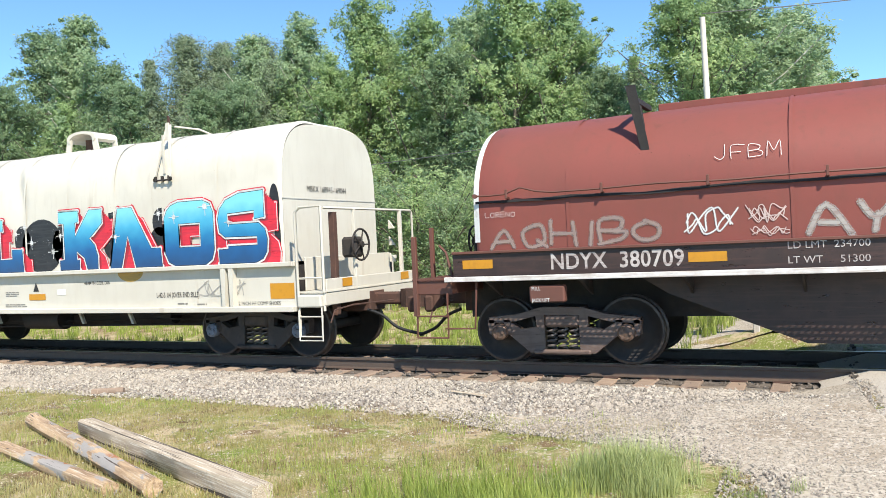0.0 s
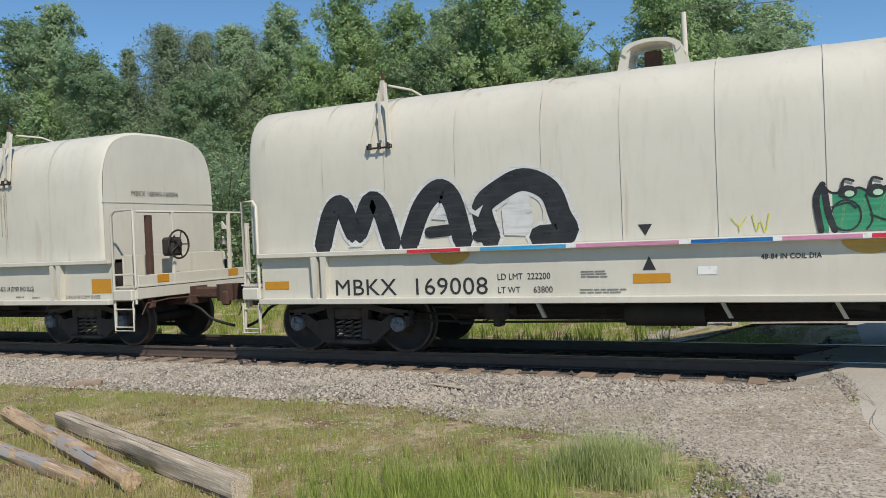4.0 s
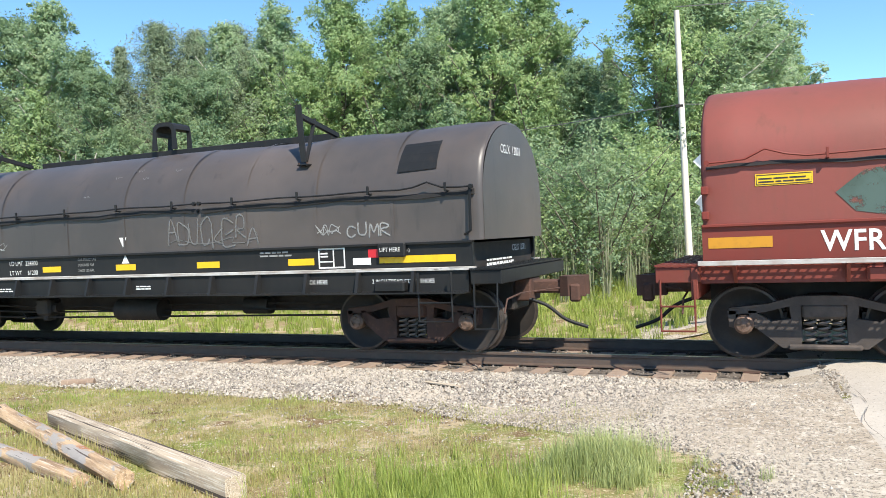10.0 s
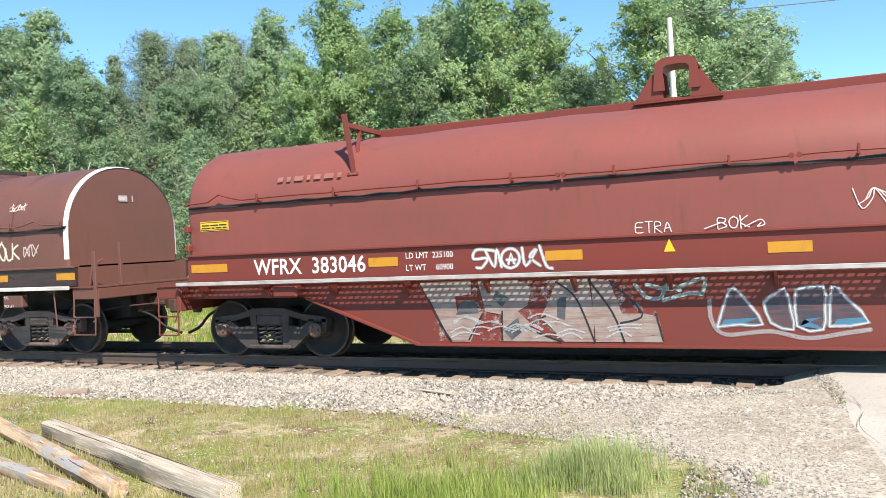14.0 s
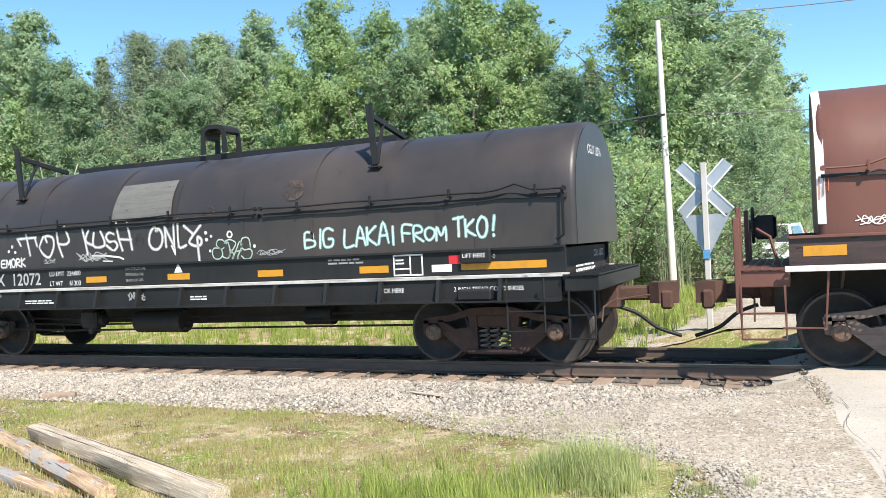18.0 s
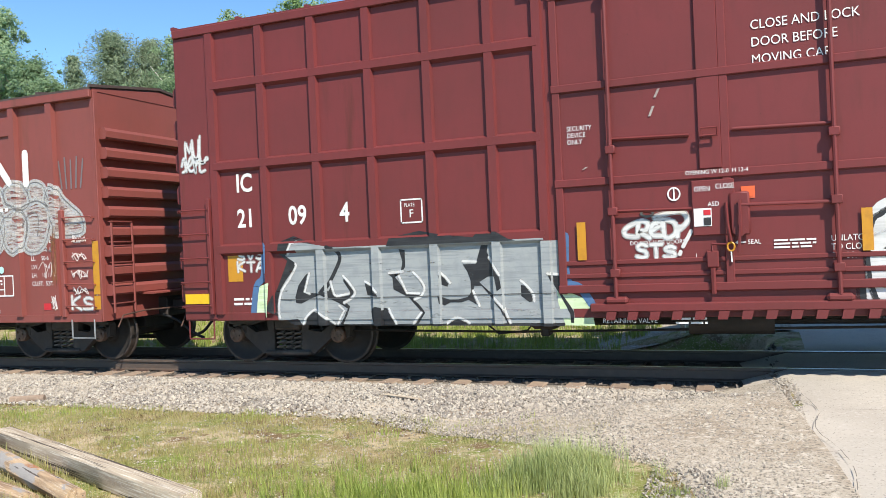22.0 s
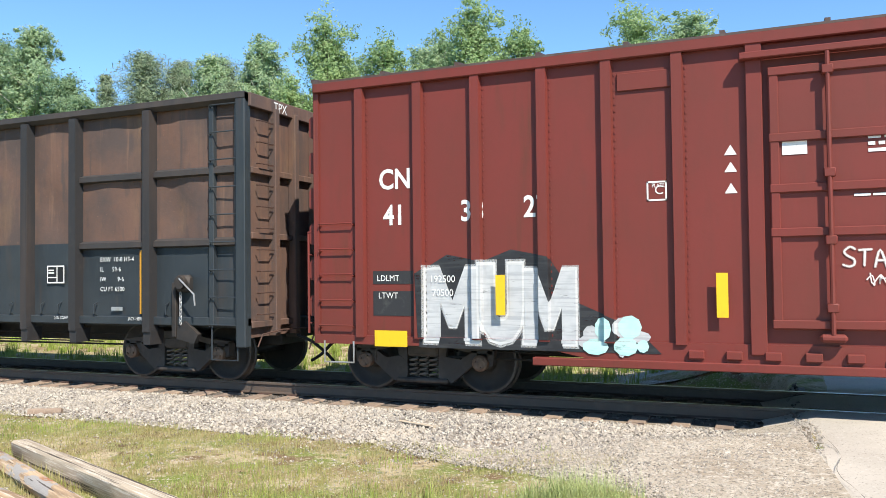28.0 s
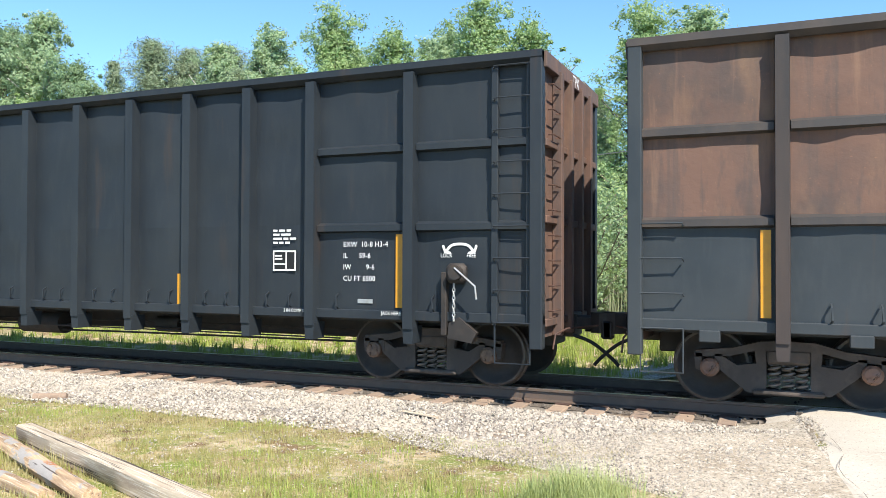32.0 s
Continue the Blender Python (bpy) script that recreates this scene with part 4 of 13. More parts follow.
def cells_geo(g, zs):
    """Cuts a flat Geo at the heights zs, so that it can follow a bent skin or take bands of colour."""
    bm = bmesh.new()
    vs = [bm.verts.new(p) for p in g.v]
    for q in g.f:
        try:
            bm.faces.new([vs[i] for i in q])
        except ValueError:
            pass
    for z in zs:
        bmesh.ops.bisect_plane(bm, geom=bm.verts[:] + bm.edges[:] + bm.faces[:], plane_co=(0, 0, z), plane_no=(0, 0, 1))
    o = Geo()
    idx = {v: i for i, v in enumerate(bm.verts)}
    o.v = [tuple(v.co) for v in bm.verts]
    o.f = [tuple(idx[v] for v in f.verts) for f in bm.faces]
    bm.free()
    return o


MIST = {}
def spray(key, base, second=None, rough=0.5):
    if key not in M:
        second = second or tuple(0.75 * k + 0.02 for k in base)
        M[key] = see_through(material(key, base, [(second, 5.0, 0.45, 0.75, None), (second, 3.0, 0.50, 0.62, (0.5, 1, 9))], rough), 3.0, 0.60, 0.74, (1, 1, 5))
        MIST[M[key]] = see_through(material(key + "_mist", base, (), rough), 130.0, 0.30, 0.66)
    return M[key]

WHITE_SPRAY = spray("white_spray", (0.60, 0.60, 0.585), (0.48, 0.48, 0.465))
BLACK_SPRAY = spray("black_spray", (0.015, 0.015, 0.017))
SILVER = spray("silver_spray", (0.48, 0.49, 0.49), (0.36, 0.37, 0.38))
BLUE = spray("blue_spray", (0.012, 0.10, 0.30), (0.02, 0.16, 0.42))
MIDBLUE = spray("midblue_spray", (0.03, 0.28, 0.54), (0.05, 0.36, 0.60))
HOTRED = spray("red_spray", (0.60, 0.025, 0.045), (0.46, 0.02, 0.04))
GREEN = spray("green_spray", (0.035, 0.22, 0.10), (0.06, 0.32, 0.17))
CREAM = spray("cream_spray", (0.72, 0.58, 0.38), (0.80, 0.72, 0.56))
SOOT = spray("soot_spray", (0.055, 0.058, 0.060), (0.11, 0.11, 0.11))
LEMON = spray("lemon_spray", (0.62, 0.62, 0.03))
PINK = spray("pink_spray", (0.60, 0.25, 0.38))
MINT = spray("mint_spray", (0.45, 0.68, 0.64), (0.36, 0.58, 0.54))
FADED = spray("faded_spray", (0.36, 0.33, 0.30), (0.26, 0.20, 0.18))
TAN = spray("tan_spray", (0.58, 0.42, 0.30), (0.66, 0.52, 0.40))


# ---- coil cars ----
def hood_skin(hw, z0, zs, top, n=2.6):
    """Half width against height of a hood: upright to zs, then round to the top."""
    def y(z):
        if z <= zs:
            return -hw
        t = min(1.0, (z - zs) / (top - zs))
        return -hw * (1 - t ** n) ** (1 / n)
    return y


def hood_ring(x, hw, z0, zs, top, n, shrink=0.0, drop=0.0, steps=11):
    pts = []
    for i in range(steps + 1):
        a = math.pi / 2 * i / steps
        c, s = max(0.0, math.cos(a)) ** (2 / n), math.sin(a) ** (2 / n)
        pts.append((x, -(hw - shrink) * c, zs + (top - drop - zs) * s))
    side = [(x, -(hw - shrink), z0 + (zs - z0) * k / 4) for k in range(4)]
    half = side + pts
    return half + [(p[0], -p[1], p[2]) for p in reversed(half[:-1])]


def hood(car, x0, x1, hw, z0, zs, top, n, mat, label, seams, dents=0.0, seed=0, end_mat=None, crease=None):
    xs = [(x0, 0.05, 0.05), (x0 + 0.02, 0.02, 0.02), (x0 + 0.07, 0.0, 0.0)]
    k = int((x1 - x0 - 0.14) / (0.09 if crease else 0.35))
    xs += [(x0 + 0.07 + (x1 - x0 - 0.14) * i / k, 0.0, 0.0) for i in range(1, k)]
    xs += [(x1 - 0.07, 0.0, 0.0), (x1 - 0.02, 0.02, 0.02), (x1, 0.05, 0.05)]
    g = Geo()
    rings = []
    for x, a, b in xs:
        ring = hood_ring(x, hw, z0, zs, top, n, a, b, 26 if crease else 11)
        if dents:
            out = []
            for p in ring:
                d = dents * noise.noise((x * 0.9, p[1] * 1.3, p[2] * 1.2 + seed)) + dents * 0.5 * noise.noise((x * 2.3, p[1] * 2.0, p[2] * 2.4 + seed))
                d *= min(1.0, max(0.0, (p[2] - zs - 0.05) / 0.5))
                if crease and p[1] < 0:
                    # a sharp-edged buckle: steep on one flank, shallow on the other
                    u, v = (x - crease[0] - 0.35 * (3.4 - p[2])) / crease[2], (p[2] - crease[1]) / 0.62
                    d -= crease[3] * max(0.0, 1 - v * v) * (max(0.0, 1 - u * 3.2) if u > 0 else max(0.0, 1 + u))
                q = Vector((0, p[1], p[2] - zs if p[2] > zs else 0)).normalized() * d
                out.append((p[0], p[1] + q.y, p[2] + q.z))
            ring = out
        rings.append(ring)
    g.loft(rings, False, False)
    ob = part("hood", g, mat, car, label, 35)
    for x, s in ((x0, -1), (x1, 1)):
        ring = hood_ring(x + s * 0.004, hw, z0, zs, top, n, 0.05, 0.05)
        part("hood_end_plate", Geo().add(ring, [tuple(range(len(ring)))]), end_mat or mat, ob)
    for x in seams:
        a = hood_ring(x, hw + 0.010, z0, zs, top + 0.010, n)
        b = hood_ring(x + 0.045, hw + 0.010, z0, zs, top + 0.010, n)
        part("seam_band", Geo().loft([a, b], False, False), mat, ob, smooth=35)
    return ob


def lifting_eye(car, x, z, mat, base=0.0, w=0.42, r=0.30, leg=0.30, arch=0.18, t=0.085):
    """The arched lug on top of a hood by which it is lifted."""
    g = Geo()
    n = 12
    out, inn = [], []
    for i in range(n + 1):
        a = math.pi * i / n
        ca, sa = math.copysign(abs(math.cos(a)) ** 0.62, math.cos(a)), math.sin(a) ** 0.62
        out.append((x + r * ca * 0.92, z + leg + arch * sa))
        inn.append((x + (r - t) * ca * 0.92, z + leg + (arch - t * 0.85) * sa))
    out = [(x + r, z)] + out + [(x - r, z)]
    inn = [(x + r - t * 1.3, z)] + inn + [(x - r + t * 1.3, z)]
    for y0 in (-w / 2, w / 2 - 0.03):
        for i in range(len(out) - 1):
            g.prism([out[i], out[i + 1], inn[i + 1], inn[i]], "y", y0, y0 + 0.03)
    for i in range(2, n + 1):
        g.prism([out[i], out[i + 1], inn[i + 1], inn[i]], "y", -w / 2 + 0.03, w / 2 - 0.03)
    ob = part("lifting_eye", g, mat, car, "", 30)
    if base:
        # a flared foot of two gusset plates on a short saddle
        for y0 in (-0.20, 0.17):
            for m in (-1, 1):
                g = Geo()
                g.prism([(x + m * (r - 0.14), z - 0.12), (x + m * (r + base), z - 0.12), (x + m * (r + base * 0.8), z - 0.06), (x + m * (r + 0.02), z + leg * 0.9), (x + m * (r - 0.06), z + leg * 0.9)][::m], "y", y0, y0 + 0.03)
                part("eye_gusset", g, mat, ob)
        part("eye_saddle", Geo().box(x - r - base, x + r + base, -0.20, 0.20, z - 0.15, z - 0.11, 0.006), mat, ob)
    return ob


def stacking_bracket(car, x, z0, z1, y0, top, mat, lean=0.10, s=1, wide=0.045):
    """A flat post on the hood's flank, an arm back to the ridge and a brace under it."""
    xt = x - s * lean
    g = Geo().prism([(x - wide * 0.8, z0), (x + wide * 0.8, z0), (xt + wide, z1), (xt - wide, z1)], "y", y0 - 0.03, y0 - 0.008)
    g.prism([(x - 0.012, z0), (x + 0.012, z0), (xt + 0.012, z1 - 0.05), (xt - 0.012, z1 - 0.05)], "y", y0 - 0.008, y0 + 0.05)
    b = part("stacking_bracket", g, mat, car, "", 30)
    part("bracket_foot", Geo().box(x - 0.10, x + 0.10, y0 - 0.06, y0 + 0.10, z0 - 0.05, z0 - 0.03, 0.006), mat, b)
    for q in (-0.075, 0.075):
        part("bracket_bolt", Geo().cyl((x + q, y0 - 0.04, z0 - 0.06), (x + q, y0 - 0.04, z0 - 0.005), 0.014, 6), M["rust_iron"], b)
    za = z1 - 0.12
    part("bracket_arm", Geo().loft([[(xt - 0.035, y, z - 0.07), (xt + 0.035, y, z - 0.07), (xt + 0.035, y, z), (xt - 0.035, y, z)] for y, z in ((y0 - 0.01, za), (-0.08, top + 0.03))]), mat, b)
    part("bracket_brace", Geo().loft([[(q - 0.03, y, z - 0.02), (q + 0.03, y, z - 0.02), (q + 0.03, y, z + 0.02), (q - 0.03, y, z + 0.02)] for q, y, z in ((x, y0 + 0.05, z0 + 0.02), (xt, y0 + 0.42, za - 0.06))]), mat, b)
    return b


def hood_rail(car, spans, hw, z, mat, posts=(), sag=0.0, hump=0.0):
    """Rod rails along the hood's flank, on short stand-offs, kinked up before the hood's ends."""
    lo, hi = spans[0][0], spans[-1][1]
    r = None
    for x0, x1 in spans:
        k = max(8, int((x1 - x0) / 0.22))
        row = []
        for i in range(k + 1):
            x = x0 + (x1 - x0) * i / k
            up = hump * max(0.0, 1 - abs(min(x - lo, hi - x) - 0.7) / 0.28)
            row.append((x, -hw - 0.085, z + up + sag * noise.noise((x * 0.9, lo, 1))))
        r = part("hood_rail", Geo().tube(row, 0.013, 5), mat, car, "", 60)
        for x in (x0 + 0.02, x1 - 0.02):
            part("rail_eye", Geo().cyl((x, -hw - 0.105, z + sag * noise.noise((x * 0.9, lo, 1))), (x, -hw - 0.06, z + sag * noise.noise((x * 0.9, lo, 1))), 0.032, 8), mat, r)
    for x in posts:
        zz = z + sag * noise.noise((x * 0.9, lo, 1))
        g = Geo().box(x - 0.016, x + 0.016, -hw - 0.10, -hw + 0.03, zz - 0.05, zz - 0.025, 0.004)
        g.box(x - 0.016, x + 0.016, -hw - 0.105, -hw - 0.075, zz - 0.05, zz + 0.075, 0.004)
        part("rail_post", g, mat, r)
    return r


# near-black, to paint in the shade line under the hood's overhanging edge
M["flap_shade"] = material("black_flap_and_shade", (0.012, 0.011, 0.011), [((0.028, 0.024, 0.022), 5.0, 0.5, 0.8, None)], 0.8)
def drip_lip(car, spans, hw, z, seed, tall=0.05, wave=0.04):
    """The wavy strip over the joint of the upper and lower hood: a flap, with the overhang's shade put in as black."""
    for x0, x1 in spans:
        n = int((x1 - x0) / 0.12)
        rings = []
        for i in range(n + 1):
            x = x0 + (x1 - x0) * i / n
            d = wave * noise.noise((x * 0.8, seed, 0)) + wave * 0.4 * noise.noise((x * 3.1, seed, 5))
            h = tall * (0.8 + 0.35 * noise.noise((x * 1.9, seed, 3)))
            out = 0.030 + 0.014 * noise.noise((x * 2.3, seed, 9))
            rings.append([(x, -hw - 0.004, z + d + h * 0.7), (x, -hw - out, z + d + h * 0.4), (x, -hw - out - 0.006, z + d - h * 0.5), (x, -hw - 0.004, z + d - h * 0.5)])
        part("drip_lip", Geo().loft(rings), M["flap_shade"], car, "wavy black strip standing for flap and shade at the hood joint", 40)


def under_gear(car, x0, x1, seed, drop=0.45):
    """Centre sill, brake tank, valve and pipes under the floor."""
    part("centre_sill", Geo().box(x0, x1, -0.36, 0.36, drop, 1.0, 0.02), M["dark_iron"], car)
    R = random.Random(seed)
    m = (x0 + x1) / 2
    x = m + R.uniform(-0.8, 0.8)
    part("air_reservoir", Geo().cyl((x - 0.5, -0.85, 0.62), (x + 0.5, -0.85, 0.62), 0.19, 14), M["dark_iron"], car, smooth=40)
    x = m - 2.3 + R.uniform(-0.3, 0.3)
    g = Geo().box(x - 0.18, x + 0.18, -1.05, -0.75, 0.52, 0.84, 0.04)
    g.cyl((x - 0.28, -0.9, 0.66), (x + 0.28, -0.9, 0.66), 0.09, 10)
    g.box(x - 0.06, x + 0.06, -1.0, -0.8, 0.42, 0.55, 0.02)
    part("control_valve", g, M["dark_iron"], car)
    g = Geo()
    for k in range(3):
        z = 0.70 - 0.09 * k
        g.tube([(x0 + 1.5, -0.7 - 0.12 * k, z), (m - 2.6, -0.75 - 0.1 * k, z - 0.04), (m + 1.4, -0.7 - 0.1 * k, z), (x1 - 1.6, -0.6, z)], 0.018, 5)
    g.tube([(m - 3.0, -0.95, 0.60), (m - 2.8, -1.0, 0.46), (m - 2.4, -1.0, 0.50), (m - 2.3, -0.95, 0.62)], 0.014, 5)
    part("brake_pipe", g, M["dark_iron"], car, smooth=60)
    part("brake_cylinder", Geo().cyl((m + 2.0, -0.6, 0.66), (m + 2.5, -0.6, 0.66), 0.14, 12), M["dark_iron"], car, smooth=40)


def end_platform(car, x, s, mat, z=1.20, depth=0.55, rails=True, rail_mat=None, tall=1.05):
    """Walkway, steps and handrails at the end x of a coil car."""
    rm = rail_mat or mat
    a, b = min(x, x + s * depth), max(x, x + s * depth)
    grating(car, a, b, -1.5, 1.5, z + 0.02, mat, 0.09, "end_walkway")
    part("end_sill", Geo().box(a, b, -1.48, 1.48, z - 0.20, z - 0.01, 0.01), mat, car)
    if rails:
        xo = x + s * (depth - 0.04)
        for y in (-1.48, 1.48):
            part("end_post", Geo().box(xo - 0.035, xo + 0.035, y - 0.03, y + 0.03, z - 0.5, z + tall * 0.62, 0.006), rm, car)
        part("end_post", Geo().box(xo - 0.03, xo + 0.03, -0.95, -0.89, z, z + tall * 0.75, 0.006), rm, car)
        part("end_post", Geo().box(xo - 0.03, xo + 0.03, 0.89, 0.95, z, z + tall * 0.75, 0.006), rm, car)
    g = Geo()
    xi, xo = x + s * 0.06, x + s * (depth - 0.06)
    for zz in (0.42, 0.72):
        g.tube([(xi, -1.5, zz + 0.32), (xi, -1.52, zz), (xo, -1.52, zz), (xo, -1.5, zz + 0.32)], 0.016, 5)
    part("sill_step", g, rm, car, smooth=60)


def white_coil_car(number, label, art, ends):
    """A white coil car with a one piece hood and a deep channel side sill."""
    car = thing("coil_car", label, "coil car", "freight cars of the train")
    W, hl = M["white_paint"], 5.87
    # side sills: web between two flanges
    for s in (-1, 1):
        ya, yb = sorted((s * 1.44, s * 1.50))
        part("sill_web", Geo().box(-hl, hl, ya, yb, 0.88, 1.50), W, car)
        ya, yb = sorted((s * 1.44, s * 1.605))
        part("sill_bottom_flange", Geo().box(-hl, hl, ya, yb, 0.80, 0.885, 0.008), W, car)
        part("sill_top_flange", Geo().box(-hl - 0.02, hl + 0.02, ya, yb, 1.495, 1.565, 0.008), W, car)
        for x in (-4.86, -4.70, 4.52, 4.68):
            g = Geo().prism([(x - 0.03, 0.885), (x + 0.03, 0.885), (x + 0.05, 1.495), (x - 0.05, 1.495)], "y", *sorted((s * 1.50, s * 1.60)))
            part("sill_stake", g, W, car)
        for x in (-1.6, 0.75, 2.0):
            part("pipe_hanger", Geo().prism([(x, 0.80), (x + 0.05, 0.80), (x + 0.16, 0.58), (x + 0.11, 0.58)], "y", *sorted((s * 1.2, s * 1.26))), W, car)
    part("floor_frame", Geo().box(-hl, hl, -1.44, 1.44, 1.0, 1.50), M["dark_iron"], car)
    under_gear(car, -hl + 0.3, hl - 0.3, number % 97)
    hw, zs, top, n = 1.43, 2.30, 3.85, 3.9
    skin = hood_skin(hw, 1.56, zs, top, n)
    hd = hood(car, -6.12, 5.60, hw, 1.56, zs, top, n, W, "smooth white one piece hood with a few dents", [-4.74, -3.70, -2.60, -1.37, -0.34, 0.80, 1.98, 3.13, 4.30], 0.035 if art == "blocks" else 0.012, number % 50, None, (-0.62, 3.18, 0.55, 0.10) if art == "blocks" else None)
    for x in (-3.74, 3.22):
        f = lambda z: skin(z) - 0.035
        leg = lambda m, t: (x + m * (0.022 + 0.15 * t), -1.27 - 0.21 * t, 3.96 - 0.90 * t)
        g = Geo()
        for m in (-1, 1):
            rings = []
            for t in (0, 0.25, 0.5, 0.75, 1.0):
                a, y, z = leg(m, t)
                rings.append([(a - 0.024, y - 0.02, z), (a + 0.024, y - 0.02, z), (a + 0.024, y + 0.01, z), (a - 0.024, y + 0.01, z)])
            g.loft(rings)
        g.prism([(x - 0.045, 3.70), (x + 0.045, 3.70), (x + 0.03, 3.99), (x - 0.03, 3.99)], "y", -1.325, -1.290)
        a, y, z = leg(0, 0.55)
        g.prism([(x - 0.02, z - 0.34), (x + 0.02, z - 0.34), (x + 0.02, z + 0.30), (x - 0.02, z + 0.30)], "y", y - 0.05, y - 0.03)
        b = part("stacking_bracket", g, W, car, "white A-shaped bracket plate", 30)
        part("bracket_tip", Geo().prism([(x - 0.022, 3.92), (x + 0.03, 3.92), (x + 0.012, 4.10), (x - 0.022, 4.12)], "y", -1.290, -1.260), M["rust_iron"], b, "dark rusty tip")
        part("bracket_arm", Geo().tube([(x + 0.02, -1.17, 3.94), (x + 0.18, -0.75, 3.92), (x + 0.30, -0.40, 3.80)], 0.018, 5), W, b)
        yb, zb = -1.475, 3.03
        part("bracket_bar", Geo().tube([(x - 0.19, yb, zb + 0.02), (x - 0.20, yb, zb - 0.02), (x + 0.20, yb, zb - 0.02), (x + 0.19, yb, zb + 0.02)], 0.016, 5), M["dark_iron"], b, "dark bar under the bracket")
        for q in (-0.15, 0.0, 0.15):
            part("bracket_bolt", Geo().box(x + q - 0.018, x + q + 0.018, yb - 0.03, yb + 0.02, zb - 0.04, zb + 0.05, 0.005), M["dark_iron"], b)
    # the lifting lug: a half barrel on four tapered legs
    g = Geo()
    for m in (-1, 1):
        for y in (-0.26, 0.22):
            g.prism([(-0.12 + m * 0.42 - 0.075, 3.80), (-0.12 + m * 0.42 + 0.075, 3.80), (-0.12 + m * 0.34 + 0.06, 4.18), (-0.12 + m * 0.34 - 0.06, 4.18)], "y", y, y + 0.035)
    eye = part("lifting_eye", g, W, car, "white lifting lug on tapered legs")
    arc = [(-0.12 + 0.40 * math.cos(math.pi * k / 10), 4.13 + 0.17 * math.sin(math.pi * k / 10) ** 0.7) for k in range(11)]
    g = Geo()
    for p, q in zip(arc, arc[1:]):
        g.prism([p, q, (-0.12 + (q[0] + 0.12) * 0.84, q[1] - 0.05), (-0.12 + (p[0] + 0.12) * 0.84, p[1] - 0.05)], "y", -0.28, 0.28)
    part("eye_barrel", g, W, eye, "", 40)
    part("eye_post", Geo().box(-0.25, -0.02, -0.06, 0.06, 3.80, 4.16, 0.01), M["rust_iron"], eye, "dark rusty middle post")
    part("eye_saddle", Geo().box(-0.66, 0.42, -0.32, 0.32, 3.83, 3.87, 0.008), W, eye)
    # ends
    end_platform(car, hl, 1, W, 1.08, 0.52, False)
    end_platform(car, -hl, -1, W, 1.08, 0.40, False)
    for x, s in ((hl, 1), (-hl, -1)):
        d = 0.48 if s > 0 else 0.36
        g = Geo()
        g.tube([(x + s * 0.05, -1.52, 0.86), (x + s * 0.05, -1.52, 2.30), (x + s * 0.12, -1.50, 2.38), (x + s * d, -1.46, 2.38), (x + s * d, -1.46, 0.80)], 0.024, 6)
        g.tube([(x + s * 0.05, -1.52, 1.28), (x + s * 0.05, -1.50, 1.30), (x + s * d, -1.46, 1.30)], 0.016, 5)
        part("corner_handrail", g, W, car, "", 60)
        g = Geo()
        g.tube([(x + s * d, -1.40, 2.36), (x + s * d, 1.35, 2.36), (x + s * d, 1.40, 2.30), (x + s * d, 1.40, 1.1)], 0.022, 6)
        if s > 0:
            part("end_handrail", g, W, car, "", 60)
            for y in (-0.55, 0.95):
                part("end_upright", Geo().box(x + d - 0.03, x + d + 0.03, y - 0.03, y + 0.03, 1.05, 2.36, 0.006), W, car)
            part("end_plate", Geo().box(x + 0.02, x + 0.05, -1.3, 1.3, 1.10, 1.62, 0.006), W, car)
            reflector_x(car, x + d + 0.03, -1.0, 1.14, 0.28, 0.13, "reflector_orange")
            reflector_x(car, x + d + 0.03, 0.85, 1.14, 0.28, 0.13, "reflector_orange")
            part("end_board", Geo().box(x + d - 0.02, x + d + 0.025, -1.42, 1.42, 1.06, 1.28, 0.006), W, car)
            brake_wheel(car, x + d + 0.10, -0.52, 1.78, 1, M["dark_iron"], 0.25)
            part("brake_post", Geo().box(x + d - 0.10, x + d, -1.12, -1.02, 0.70, 2.30, 0.008), M["rust_iron"], car)
            for z in (1.45, 1.75, 2.05):
                part("side_bracket", Geo().prism([(x + 0.10, z), (x + 0.22, z), (x + 0.10, z + 0.16)], "y", 1.2, 1.24), W, car)
        else:
            for y in (-1.38, -0.75, 0.75, 1.38):
                part("end_upright", Geo().box(x - d - 0.03, x - d + 0.03, y - 0.035, y + 0.035, 0.75, 2.05, 0.006), W, car)
        g = Geo().box(min(x + s * 0.05, x + s * d), max(x + s * 0.05, x + s * d), -1.56, -1.30, 0.86, 1.05, 0.02)
        part("step_box", g, W, car)
        stirrup(car, x + s * 0.06, x + s * d, -1.54, 0.36, 0.82, W)
        coupler(car, x + s * 0.45, s, None, 0.85 if s > 0 else 0.75)
    truck(car, -4.67, None, spray("grey_cap", (0.18, 0.20, 0.24)), "w")
    truck(car, 4.67, None, None, "w")
    # markings
    yw = -1.50
    K = M["stencil_black"]
    fitted(car, "MBKX  " + str(number), -4.55, -2.16, 0.92, 1.16, yw, K, "black stencilled reporting marks")
    lettering(car, "LD LMT  222200\nLT WT      63800", -2.02, 1.11, 0.085, yw, K, 0.9, "black stencilled weights", 1.0, 0, 1.5)
    small_print(car, -0.88, 1.12, 0.38, 0.10, 3, yw, spray("print_grey", (0.20, 0.19, 0.17)), number)
    small_print(car, -0.90, 0.92, 0.62, 0.07, 2, yw, M["print_grey"], number + 3)
    triangle(car, -0.10, 1.20, 0.16, 0.17, yw, K)
    for x, w, z, h in ((-0.22, 0.45, 1.04, 0.115), (5.38, 0.46, 1.00, 0.24), (-5.82, 0.44, 1.02, 0.12)):
        reflector(car, x, z, w, h, yw)
